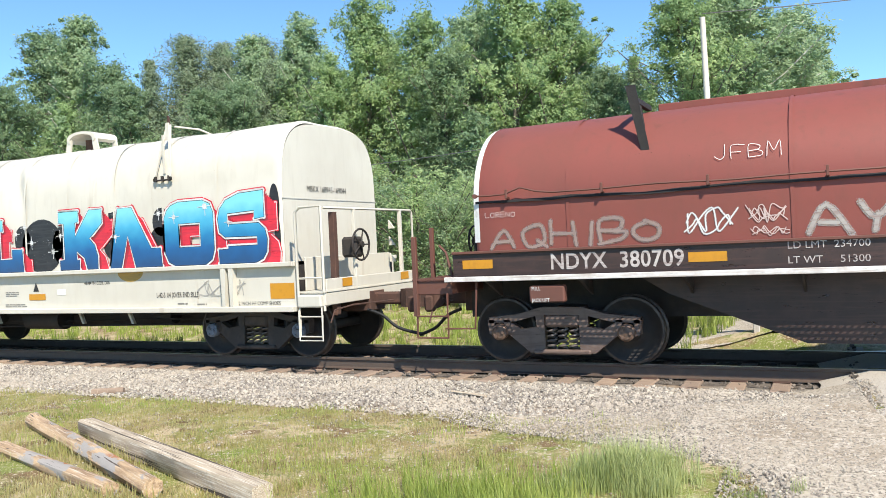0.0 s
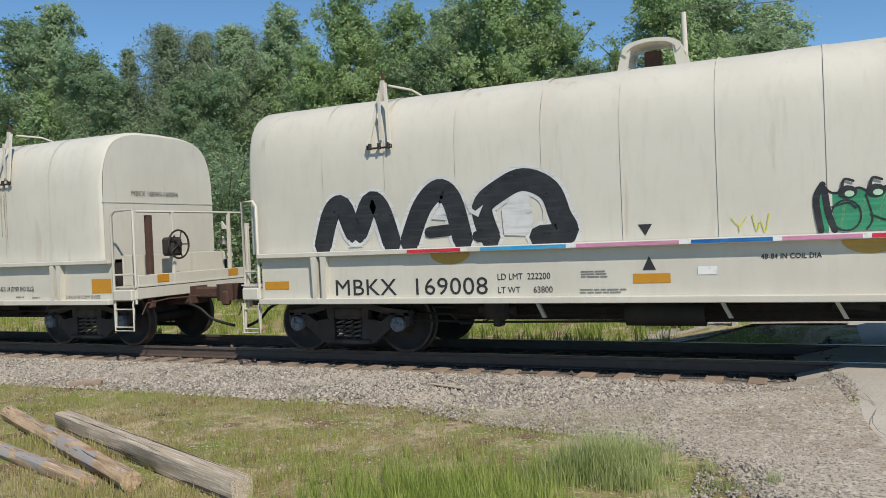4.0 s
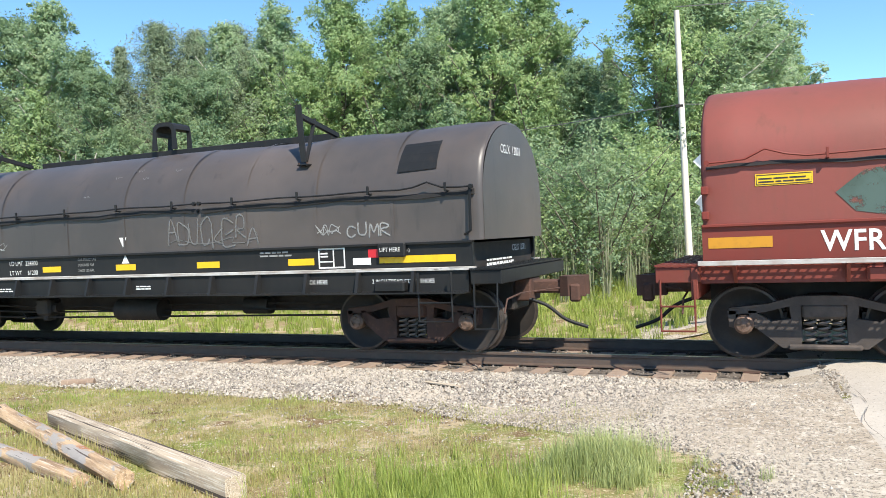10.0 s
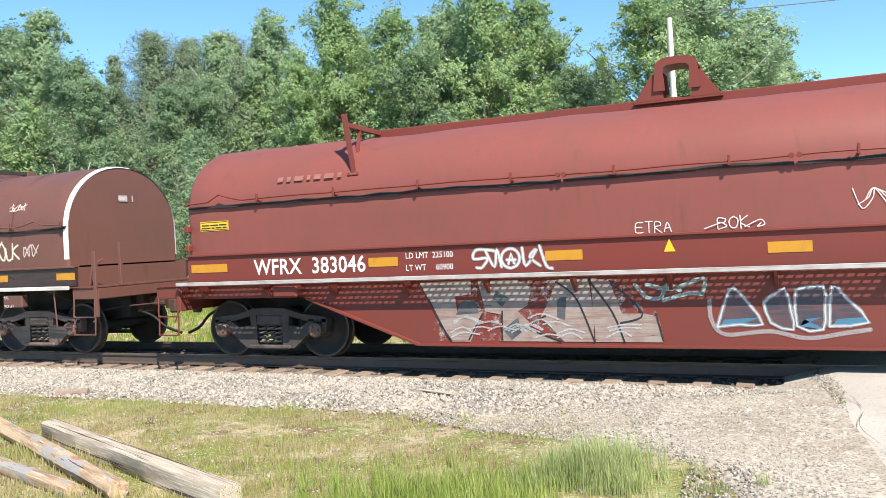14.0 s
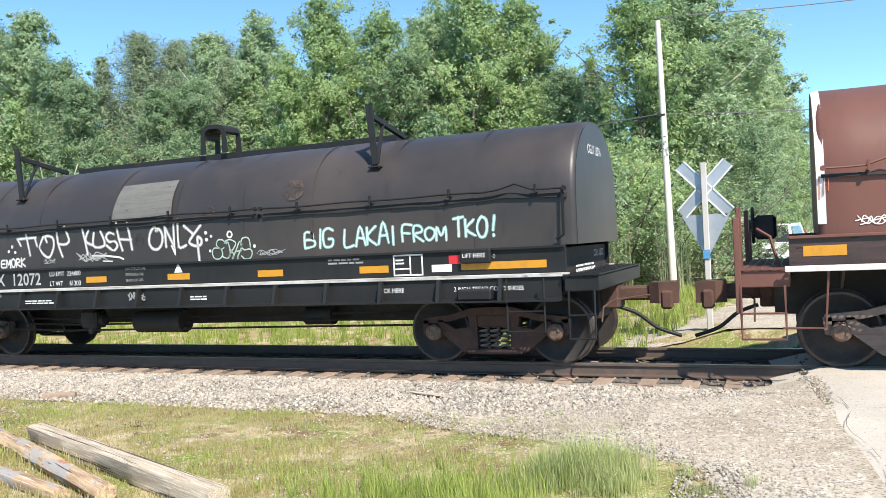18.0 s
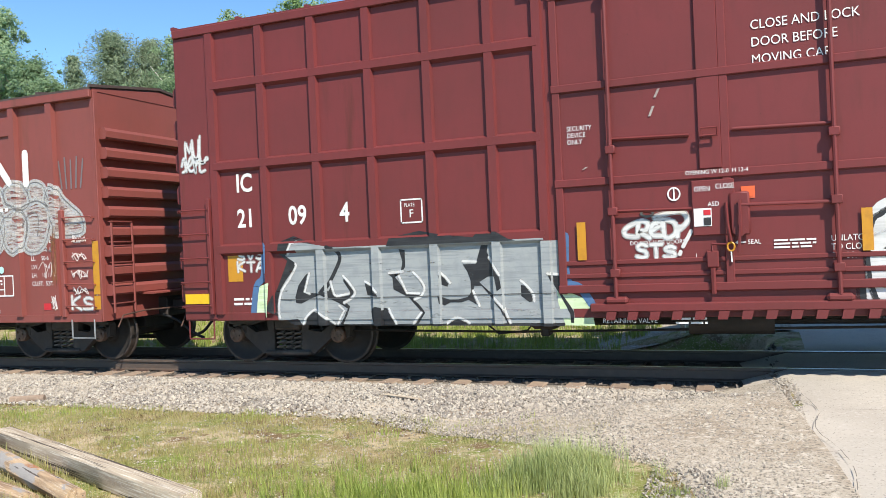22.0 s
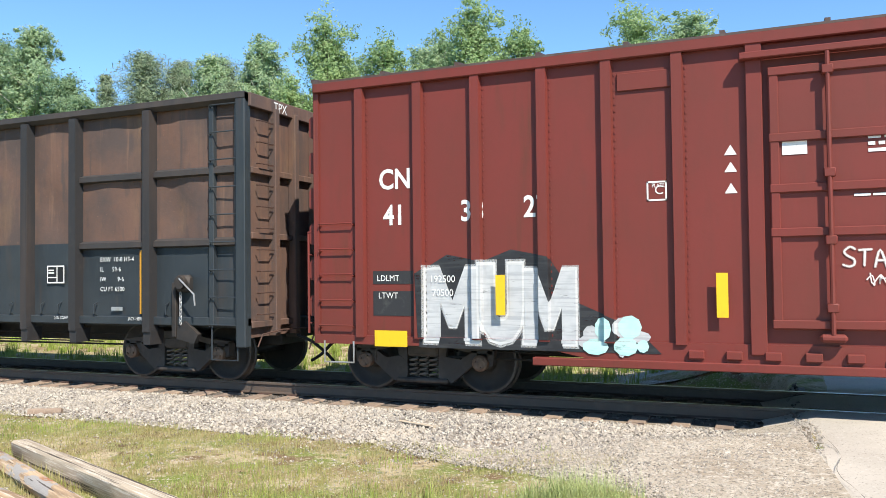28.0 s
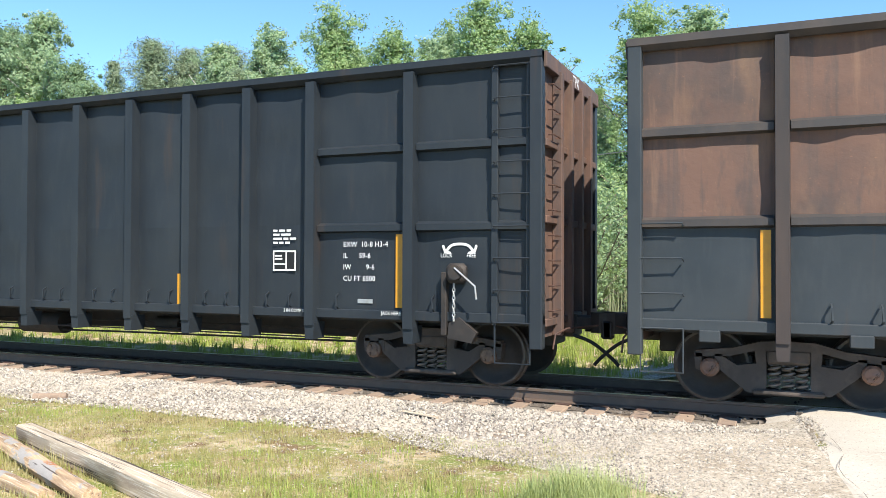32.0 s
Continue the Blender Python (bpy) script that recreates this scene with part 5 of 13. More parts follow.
    for x in (-2.70, 2.40):
        g = Geo().cyl((x + 0.28, 0, 0), (x + 0.28, 0.001, 0), 0.26, 20)
        mark(car, on_side(poly_geo([[(0.30 * math.cos(a), 0.16 * math.sin(a)) for a in (math.pi + math.pi * k / 10 for k in range(11))]]), x, 1.49, yw), spray("ochre_badge", (0.50, 0.30, 0.05)), "sill_badge", "ochre patch under the top flange")
    fitted(car, "L-42-5 1/4 (OVER END SILLS)", 2.99, 3.93, 1.05, 1.135, yw, K, "black stencilled length")
    fitted(car, "48-84 IN COIL DIA", 1.26, 1.90, 1.30, 1.36, yw, K, "black stencilled coil size")
    lettering(car, "2 INCH HF COMP SHOES", 4.74, 0.905, 0.06, yw, K, 0.9, "black stencilled shoe type", 1.0)
    small_print(car, 3.45, 0.93, 0.22, 0.05, 1, yw, M["print_grey"], 5)
    small_print(car, 3.88, 0.92, 0.2, 0.04, 1, yw, M["print_grey"], 6)
    reflector(car, 0.55, 1.13, 0.22, 0.10, yw, "stencil")
    ye = hl - 0.27
    g = text_geo("MBKX 168945-169044", 0.10, 0.9)
    g.v = [(5.612, -0.75 + p[0], 2.68 + p[2]) for p in g.v]
    mark(car, g, K, "end_lettering", "black numbers on the hood end")
    mark(car, Geo().box(5.603, 5.612, -1.40, 1.40, 2.55, 2.565), spray("seam_grey", (0.45, 0.44, 0.40)), "hood_end_seam")
    return car, skin


def reflector_x(car, x, y, z, w, h, mat):
    """A strip on an end plate, facing along the track."""
    g = Geo().add([(x + 0.004, y, z), (x + 0.004, y + w, z), (x + 0.004, y + w, z + h), (x + 0.004, y, z + h)], [(0, 1, 2, 3)])
    return mark(car, g, M[mat], "end_reflector")


def text_x(car, body, x, y, z, size, mat, width=0.9, lines=1.2):
    g = text_geo(body, size, width, lines=lines)
    g.v = [(x + 0.006, y + p[0], z + p[2]) for p in g.v]
    return mark(car, g, mat, "end_lettering", "stencilled writing on the end")


def red_coil_car(number, label, weights, rail, brackets, shift):
    """A long red coil car: fishbelly side, open running boards, railed hood."""
    car = thing("coil_car", label, "coil car", "freight cars of the train")
    P, hl = M["red_paint"], 7.60
    yp = -1.33
    belly = [(-hl, 1.20), (-hl, 0.98), (-5.3, 0.98), (-3.45, 0.30), (3.45, 0.30), (5.3, 0.98), (hl, 0.98), (hl, 1.20)]
    for s in (-1, 1):
        ya, yb = sorted((s * 1.30, s * 1.33))
        part("belly_plate", Geo().prism(belly, "y", ya, yb), P, car, "fishbelly side plate")
        ya, yb = sorted((s * 1.30, s * 1.42))
        part("belly_flange", Geo().prism([(-5.3, 0.98), (-3.45, 0.30), (3.45, 0.30), (5.3, 0.98), (5.3, 0.955), (3.47, 0.275), (-3.47, 0.275), (-5.3, 0.955)], "y", ya, yb), P, car)
        ya, yb = sorted((s * 1.27, s * 1.33))
        part("side_panel", Geo().box(-hl + 0.03, hl - 0.03, ya, yb, 1.255, 1.68), P, car)
        part("panel_cap", Geo().box(-hl + 0.03, hl - 0.03, *sorted((s * 1.27, s * 1.37)), 1.655, 1.69, 0.006), P, car)
        part("walkway_edge", Geo().box(-hl, hl, *sorted((s * 1.575, s * 1.605)), 1.205, 1.262, 0.005), spray("edge_grey", (0.42, 0.40, 0.38), (0.30, 0.24, 0.21)), car, "worn grey edge of the running board")
        for i in range(13):
            x = -hl + 0.4 + (2 * hl - 0.8) * i / 12
            part("walkway_bracket", Geo().prism([(s * 1.33, 1.20), (s * 1.58, 1.20), (s * 1.33, 0.98)], "x", x - 0.02, x + 0.02), P, car)
    grating(car, -hl, hl, -1.575, -1.33, 1.245, P, 0.105)
    part("floor_frame", Geo().box(-hl + 0.1, hl - 0.1, -1.27, 1.27, 0.98, 1.6), P, car)
    part("belly_floor", Geo().box(-3.4, 3.4, -1.29, 1.29, 0.31, 0.36), M["dark_iron"], car)
    part("centre_sill", Geo().box(-hl, hl, -0.36, 0.36, 0.62, 1.0), M["dark_iron"], car)
    hw, zs, top, n = 1.30, 2.30, 3.42, 2.2
    hood(car, -7.56, 7.56, hw, 1.69, zs, top, n, M["hood_red"], "faded red steel hood with shallow dents", [], 0.03, number % 31)
    part("ridge_beam", Geo().box(-4.7, 4.6, -0.11, 0.11, top - 0.03, top + 0.12, 0.01), M["red_paint"], car, "dark red ridge beam")
    for x, z0, z1, lean in brackets:
        stacking_bracket(car, x, z0, z1, -1.16, top + 0.08, M["red_paint"], lean, 1)
    lifting_eye(car, 0.02, top + 0.20, M["red_paint"], 0.28, 0.46, 0.31, 0.26, 0.19, 0.12)
    skin = hood_skin(hw, 1.69, zs, top, n)
    spans, rz = rail
    hood_rail(car, spans, hw, rz, P, [-6.17 + 1.37 * i + shift for i in range(10)], 0.025, 0.13)
    drip_lip(car, spans, hw, rz - 0.075, number % 13, 0.045)
    for x, s in ((hl, 1), (-hl, -1)):
        end_platform(car, x, s, P, 1.20, 0.52, s > 0, P, 1.0)
        part("end_board", Geo().box(min(x + s * 0.02, x + s * 0.10), max(x + s * 0.02, x + s * 0.10), -1.5, 1.5, 0.80, 1.18, 0.01), P, car)
        part("jack_pad", Geo().box(x - s * 2.0 - 0.22, x - s * 2.0 + 0.22, -1.52, -1.33, 0.99, 1.17, 0.03), P, car)
        coupler(car, x + s * 0.12, s)
        for z in (1.75, 2.05):
            part("hood_tab", Geo().box(min(x - s * 0.12, x - s * 0.04), max(x - s * 0.12, x - s * 0.04), -1.40, -1.30, z, z + 0.10, 0.01), M["red_paint"], car)
    brake_wheel(car, hl + 0.40, -0.35, 1.9, 1, M["red_paint"], 0.24)
    truck(car, -6.26, None, None, "r")
    truck(car, 6.26, None, None, "r")
    fitted(car, "WFRX  " + str(number), -6.27, -4.29, 1.34, 1.58, yp, None, "white stencilled reporting marks")
    lettering(car, weights, -3.64, 1.50, 0.085, yp, None, 0.9, "", 1.0, 0, 1.45)
    for x, w in ((-7.5, 0.72), (-4.24, 0.48), (-1.59, 0.5), (1.12, 0.48), (3.77 + shift, 0.5), (6.64, 0.92)):
        reflector(car, x, 1.40, w, 0.13, yp)
    triangle(car, -0.07, 1.46, 0.14, 0.16, yp, M["reflector_yellow"])
    lettering(car, "L   52 FT 6 IN\nIL  48 FT 0 IN", 5.93, 1.52, 0.105, yp, None, 0.78, "", 1.0, 0, 1.5)
    reflector(car, 4.48 + shift * 2, 1.42, 0.24, 0.11, yp, "galv_plate" if "galv_plate" in M else "stencil")
    lettering(car, "U.S. PATENT\nCAN. PATENT\nU.S. & OTHER PATENTS", 5.08, 1.545, 0.050, yp, None, 0.80, "", 1.0, 0, 1.6)
    lettering(car, "2 INCH HF COMP SHOES", 6.3, 1.29, 0.055, yp, None, 0.9)
    data_plate(car, 2.37, 0.56, 0.42, 0.32, yp)
    reflector(car, 4.35, 1.03, 0.28, 0.06, yp, "stencil")
    small_print(car, 3.85, 0.86, 0.7, 0.09, 2, yp, spray("pale_print", (0.42, 0.38, 0.36)), 8)
    text_x(car, "FOR USE ON\n   THRU", 7.57, -0.75, 2.78, 0.10, M["stencil"], 0.9, 1.5)
    mark(car, Geo().add([(7.576, 0.0, 2.80), (7.576, 0.75, 2.80), (7.576, 0.75, 2.87), (7.576, 0.0, 2.87)], [(0, 1, 2, 3)]), M["stencil"], "end_small_print")
    text_x(car, "WFRX", 7.71, -0.55, 1.02, 0.10, M["stencil"])
    part("end_shelf", Geo().box(7.56, 7.68, -1.15, 1.15, 2.22, 2.28, 0.01), M["maroon_paint"], car)
    return car, skin


def black_coil_car(number, label, paint_key, yellow):
    car = thing("coil_car", label, "coil car", "freight cars of the train")
    P, B, hl = M[paint_key], M["black_paint"], 6.65
    yp = -1.36
    for s in (-1, 1):
        part("side_panel", Geo().box(-6.45, 6.45, *sorted((s * 1.30, s * 1.36)), 1.27, 1.60), B, car)
        part("panel_cap", Geo().box(-6.45, 6.45, *sorted((s * 1.28, s * 1.40)), 1.585, 1.62, 0.005), B, car)
        part("side_sill", Geo().box(-6.4, 6.4, *sorted((s * 1.36, s * 1.42)), 0.93, 1.215), B, car)
        part("sill_lip", Geo().box(-6.4, 6.4, *sorted((s * 1.36, s * 1.44)), 0.905, 0.935, 0.004), B, car)
        part("walkway_edge", Geo().box(-6.5, 6.5, *sorted((s * 1.36, s * 1.455)), 1.215, 1.262, 0.004), spray("edge_pale", (0.50, 0.49, 0.47), (0.30, 0.26, 0.23)), car, "worn pale edge of the running board")
        for i in range(14):
            x = -5.98 + 0.89 * i
            part("walkway_bracket", Geo().prism([(s * 1.42, 1.21), (s * 1.49, 1.21), (s * 1.57, 0.925), (s * 1.42, 0.925)], "x", x - 0.025, x + 0.025), B, car)
    grating(car, -6.4, 6.4, -1.60, -1.44, 0.925, B, 0.055)
    part("floor_frame", Geo().box(-6.4, 6.4, -1.30, 1.30, 0.98, 1.58), M["dark_iron"], car)
    under_gear(car, -hl, hl, number % 89, 0.55)
    hw, zs, top, n = 1.32, 2.22, 3.36, 2.15
    hd = hood(car, -6.60, 6.60, hw, 1.62, zs, top, n, P, "dull black steel hood with rust stains", [-5.4, -4.2, -3.0, -1.3, 0.05, 1.35, 2.6, 3.9, 5.2], 0.03, number % 29)
    part("ridge_beam", Geo().box(-3.3, 3.5, -0.10, 0.10, top - 0.03, top + 0.10, 0.01), B, car)
    for x in (-3.55, 3.66):
        stacking_bracket(car, x, 2.90, 3.78, -1.16, top + 0.06, B, 0.06, 1, 0.055)
    lifting_eye(car, 0.0, top + 0.10, B, 0.0, 0.42, 0.29, 0.26, 0.24)
    skin = hood_skin(hw, 1.62, zs, top, n)
    hood_rail(car, [(-6.55, 1.70), (1.76, 6.5)], hw, 2.36, B, [-6.1 + 12.2 * i / 10 for i in range(11)], 0.03, 0.10)
    drip_lip(car, [(-6.55, 1.70), (1.78, 6.5)], hw, 2.27, number % 11, 0.075)
    part("hood_corner_bar", Geo().tube([(6.45, -1.38, 2.34), (6.45, -1.40, 1.75), (6.35, -1.38, 1.70)], 0.02, 5), B, car, smooth=60)
    for x, s in ((6.45, 1), (-6.45, -1)):
        end_platform(car, x, s, B, 1.22, 0.45, False)
        part("jack_pad", Geo().box(x - s * 1.22 - 0.24, x - s * 1.22 + 0.24, -1.55, -1.36, 0.93, 1.08, 0.02), B, car)
        part("lift_lug", Geo().box(x - s * 1.22 - 0.22, x - s * 1.22 + 0.22, -1.44, -1.36, 1.42, 1.62, 0.02), B, car)
        g = Geo()
        xi, xo = x - s * 0.75, x - s * 0.25
        for z in (0.52, 0.78):
            g.tube([(xi, -1.56, 1.2), (xi, -1.56, z), (xo, -1.56, z), (xo, -1.56, 1.2)], 0.016, 5)
        part("side_steps", g, B, car, smooth=60)
        coupler(car, x + s * 0.35, s)
        part("hood_hinge", Geo().tube([(x - s * 0.12, -1.25, 1.75), (x - s * 0.02, -1.28, 2.05), (x - s * 0.12, -1.22, 2.25)], 0.03, 5), B, car)
    brake_wheel(car, -6.9, -0.4, 1.9, -1, M["dark_iron"], 0.24)
    rt = M["rust_iron"]
    truck(car, -5.3, None, M["blue_cap"] if yellow else None, "b" if yellow else "c")
    truck(car, 5.3, rt, None, "d")
    fitted(car, "CGLX  " + str(number), *((-4.79, -3.16) if yellow else (-4.61, -2.95)), 1.33, 1.545, yp, spray("dull_stencil", (0.42, 0.42, 0.42), (0.30, 0.30, 0.30)), "white stencilled reporting marks")
    lettering(car, "LD LMT  224800\nLT WT     61200", -2.74, 1.47, 0.085, yp, None, 0.9, "", 1.0, 0, 1.45)
    Y = "reflector_yellow" if yellow else "reflector_orange"
    for x, w in ((-6.42, 0.88), (-1.88, 0.46), (-0.11, 0.45), (1.65, 0.46), (3.42, 0.47), (5.0, 1.2)):
        reflector(car, x, 1.335, w, 0.10, yp, Y)
    triangle(car, 0.03, 1.45, 0.17, 0.15, yp, M["stencil"])
    lettering(car, "CAR STRUCTURE\nDESIGNED FOR\n286000 LBS GRL", -1.0, 1.52, 0.045, yp, spray("dim_stencil", (0.30, 0.30, 0.29)), 0.9, "", 1.0, 0, 1.5)
    small_print(car, 2.9, 1.48, 0.6, 0.10, 2, yp, spray("dim_stencil", (0.30, 0.30, 0.29)), 4)
    data_plate(car, 3.97, 1.28, 0.46, 0.30, yp - 0.001)
    lettering(car, "LIFT HERE", 5.05, 1.50, 0.06, -1.44, None, 0.9)
    lettering(car, "LIFT HERE", -5.38, 1.50, 0.06, -1.44, None, 0.9)
    lettering(car, "JACK HERE", 3.75, 1.05, 0.065, -1.42, None, 0.9)
    lettering(car, "2 INCH TREAD COND SHOES", 4.9, 1.05, 0.06, -1.42, None, 0.9)
    lettering(car, "EMPTY LOAD\n3/16\" ADJ\nBLOCK", -4.25, 1.13, 0.05, -1.42, None, 0.9, "", 1.0, 0, 1.5)
    small_print(car, -3.29, 1.0, 0.69, 0.08, 2, -1.42, None, 6)
    small_print(car, 0.38, 1.01, 0.34, 0.08, 2, -1.42, None, 7)
    lettering(car, "L-42-0", 5.3, 1.48, 0.06, yp, spray("dim_stencil", (0.30, 0.30, 0.29)), 0.9)
    reflector(car, 4.7 + 0.12, 1.42, 0.24, 0.12, yp, "red_tag")
    reflector(car, 4.56, 1.32, 0.30, 0.10, yp, "stencil")
    text_x(car, "CGLX 12016" if not yellow else "CGLX  12001", 6.61, -0.55, 2.86, 0.13, M["stencil"], 0.85)
    text_x(car, "CGLX " + str(number), 6.46, 0.2, 1.42, 0.10, M["stencil"], 0.85)
    for z in (1.30, 1.22):
        g = bars_geo(1.2, 0.16, 3, 9)
        mark(car, Geo().add([(6.47, -0.9 + p[0], z + p[2] - 0.1) for p in g.v], g.f), M["stencil"], "end_small_print")
    triangle(car, -0.05, 1.72, 0.17, 0.17, hw * -1, M["stencil"], False)
    return car, skin


def brown_coil_car(number, label, paint_key):
    car = thing("coil_car", label, "coil car", "freight cars of the train")
    P, S, hl = M[paint_key], M["brown_paint"], 7.05
    yp = -1.40
    for s in (-1, 1):
        part("side_panel", Geo().box(-hl, hl, *sorted((s * 1.34, s * 1.40)), 1.25, 1.585), spray("dark_sill", (0.034, 0.021, 0.018), (0.055, 0.030, 0.025)), car, "dark side sill panel")
        part("panel_cap", Geo().box(-hl, hl, *sorted((s * 1.30, s * 1.44)), 1.565, 1.60, 0.005), S, car)
        part("walkway_edge", Geo().box(-hl - 0.05, hl + 0.05, *sorted((s * 1.575, s * 1.605)), 1.195, 1.262, 0.005), spray("edge_white", (0.62, 0.60, 0.57), (0.42, 0.36, 0.32)), car, "white edge of the running board")
        belly = [(-4.6, 1.2), (-4.2, 0.95), (-2.6, 0.33), (2.6, 0.33), (4.2, 0.95), (4.6, 1.2)]
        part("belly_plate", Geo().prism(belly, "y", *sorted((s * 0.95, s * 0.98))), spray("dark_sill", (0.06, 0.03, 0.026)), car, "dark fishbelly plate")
        for i in range(11):
            x = -6.5 + 1.3 * i
            part("walkway_bracket", Geo().prism([(s * 0.99, 1.19), (s * 1.57, 1.19), (s * 0.99, 0.95)], "x", x - 0.015, x + 0.015), M["dark_iron"], car)
    grating(car, -hl, hl, -1.575, -1.12, 1.235, S)
    part("floor_frame", Geo().box(-hl, hl, -1.34, 1.34, 1.24, 1.57), S, car)
    part("centre_sill", Geo().box(-hl - 0.2, hl + 0.2, -0.38, 0.38, 0.60, 1.2), M["dark_iron"], car)
    hw, zs, top, n = 1.34, 2.18, 3.42, 2.1
    hd = hood(car, -6.72, 6.83, hw, 1.60, zs, top, n, P, "dull reddish steel hood with stains", [-5.4, -2.7, 2.7, 5.4], 0.02, number % 23)
    for x, s in ((-6.73, -1), (6.84, 1)):
        a = hood_ring(x - s * 0.09, hw + 0.008, 1.72, zs, top + 0.008, n)
        b = hood_ring(x, hw - 0.02, 1.72, zs, top - 0.02, n)
        part("white_end_band", Geo().loft([a, b] if s > 0 else [b, a], False, False), M["stencil"], hd, "worn white band at the hood's end", 35)
    part("ridge_beam", Geo().box(-4.4, 4.4, -0.10, 0.10, top - 0.03, top + 0.10, 0.01), P, car)
    for x in (-4.37, 4.5):
        stacking_bracket(car, x, 2.76, 3.63, -1.16, top + 0.06, M["dark_iron"], 0.16, 1, 0.065)
    lifting_eye(car, 0.0, top + 0.16, P, 0.24, 0.46, 0.30, 0.26, 0.20)
    skin = hood_skin(hw, 1.6, zs, top, n)
    hood_rail(car, [(-6.68, 0.10), (0.16, 6.8)], hw, 2.34, S, [-6.2 + 13 * i / 10 for i in range(11)], 0.03, 0.10)
    drip_lip(car, [(-6.68, 6.80)], hw, 2.26, number % 17, 0.04)
    for x, s in ((hl, 1), (-hl, -1)):
        end_platform(car, x, s, S, 1.22, 0.60, True, S, 1.0)
        part("jack_pad", Geo().box(x - s * 1.40 - 0.24, x - s * 1.40 + 0.24, -1.56, -1.42, 0.90, 1.12, 0.02), S, car)
        lettering(car, "PULL\nJACK LIFT", x - s * 1.40 - 0.20, 1.06, 0.05, -1.56, None, 0.8, "", 1.0, 0, 2.2)
        coupler(car, x + s * 0.3, s)
        part("pin_lifter", Geo().tube([(x + s * 0.1, -1.2, 1.2), (x + s * 0.2, -1.2, 1.6), (x + s * 0.35, -1.1, 1.7)], 0.02, 5), S, car)
        part("release_lever", Geo().tube([(x - s * 0.4, -1.52, 1.2), (x - s * 0.35, -1.52, 0.55), (x + s * 0.1, -1.52, 0.55)], 0.015, 5), S, car)
    brake_wheel(car, -hl - 0.45, 0.4, 1.75, -1, M["dark_iron"], 0.24)
    sand = spray("dusty_iron", (0.15, 0.105, 0.085), (0.09, 0.06, 0.05))
    truck(car, -5.64, sand, None, "n")
    truck(car, 5.64, sand, None, "n")
    fitted(car, "NDYX  " + str(number), -5.62, -3.92, 1.325, 1.535, yp, spray("worn_stencil", (0.50, 0.46, 0.43), (0.30, 0.24, 0.22)), "worn stencilled reporting marks")
    lettering(car, "LD LMT  234700\nLT WT     51300", -2.76, 1.48, 0.085, yp, spray("worn_stencil", (0.5, 0.46, 0.43)), 1.05, "", 1.0, 0, 1.45)
    for x, w in ((-6.9, 0.45), (-3.87, 0.45), (-0.51, 0.47), (2.16, 0.47), (4.91, 0.46), (6.60, 0.45)):
        reflector(car, x, 1.36, w, 0.12, yp)
    return car, skin


# ---- boxcars and high-sided gondolas ----
def roof(car, hl, hw, z0, z1, mat):
    """A low gabled steel roof with raised seams."""
    g = Geo().prism([(-hw, z0), (hw, z0), (hw, z0 + 0.03), (0, z1), (-hw, z0 + 0.03)], "x", -hl, hl)
    r = part("roof", g, mat, car, "low gabled steel roof")
    g = Geo()
    n = int(hl * 2 / 1.1)
    for i in range(n + 1):
        x = -hl + 2 * hl * i / n
        g.prism([(-hw + 0.02, z0 + 0.03), (0, z1), (hw - 0.02, z0 + 0.03), (hw - 0.02, z0 + 0.075), (0, z1 + 0.045), (-hw + 0.02, z0 + 0.075)], "x", x - 0.03, x + 0.03)
    part("roof_seams", g, mat, r)
    return r


def box_end(car, x, s, hw, z0, z1, mat, bands, name="end_wall"):
    """A pressed steel end: deep horizontal ribs with shade between."""
    g = Geo()
    xa, xb = min(x, x - s * 0.06), max(x, x - s * 0.06)
    g.box(xa, xb, -hw, hw, z0, z1)
    e = part(name, g, mat, car)
    tall = 0.29 * (bands[1] - bands[0])
    for z in bands:
        prof = [(x, z - tall), (x + s * 0.14, z - tall), (x + s * 0.16, z - tall + 0.03), (x + s * 0.16, z + tall - 0.05), (x + s * 0.13, z + tall), (x, z + tall)]
        g = Geo().prism([(a, b) for a, b in prof], "y", -hw + 0.10, hw - 0.10)
        part("end_rib", g, mat, e)
    for y in (-hw, hw - 0.09):
        part("corner_post", Geo().box(min(x, x + s * 0.03), max(x, x + s * 0.03), y, y + 0.09, z0, z1, 0.006), mat, e)
    return e


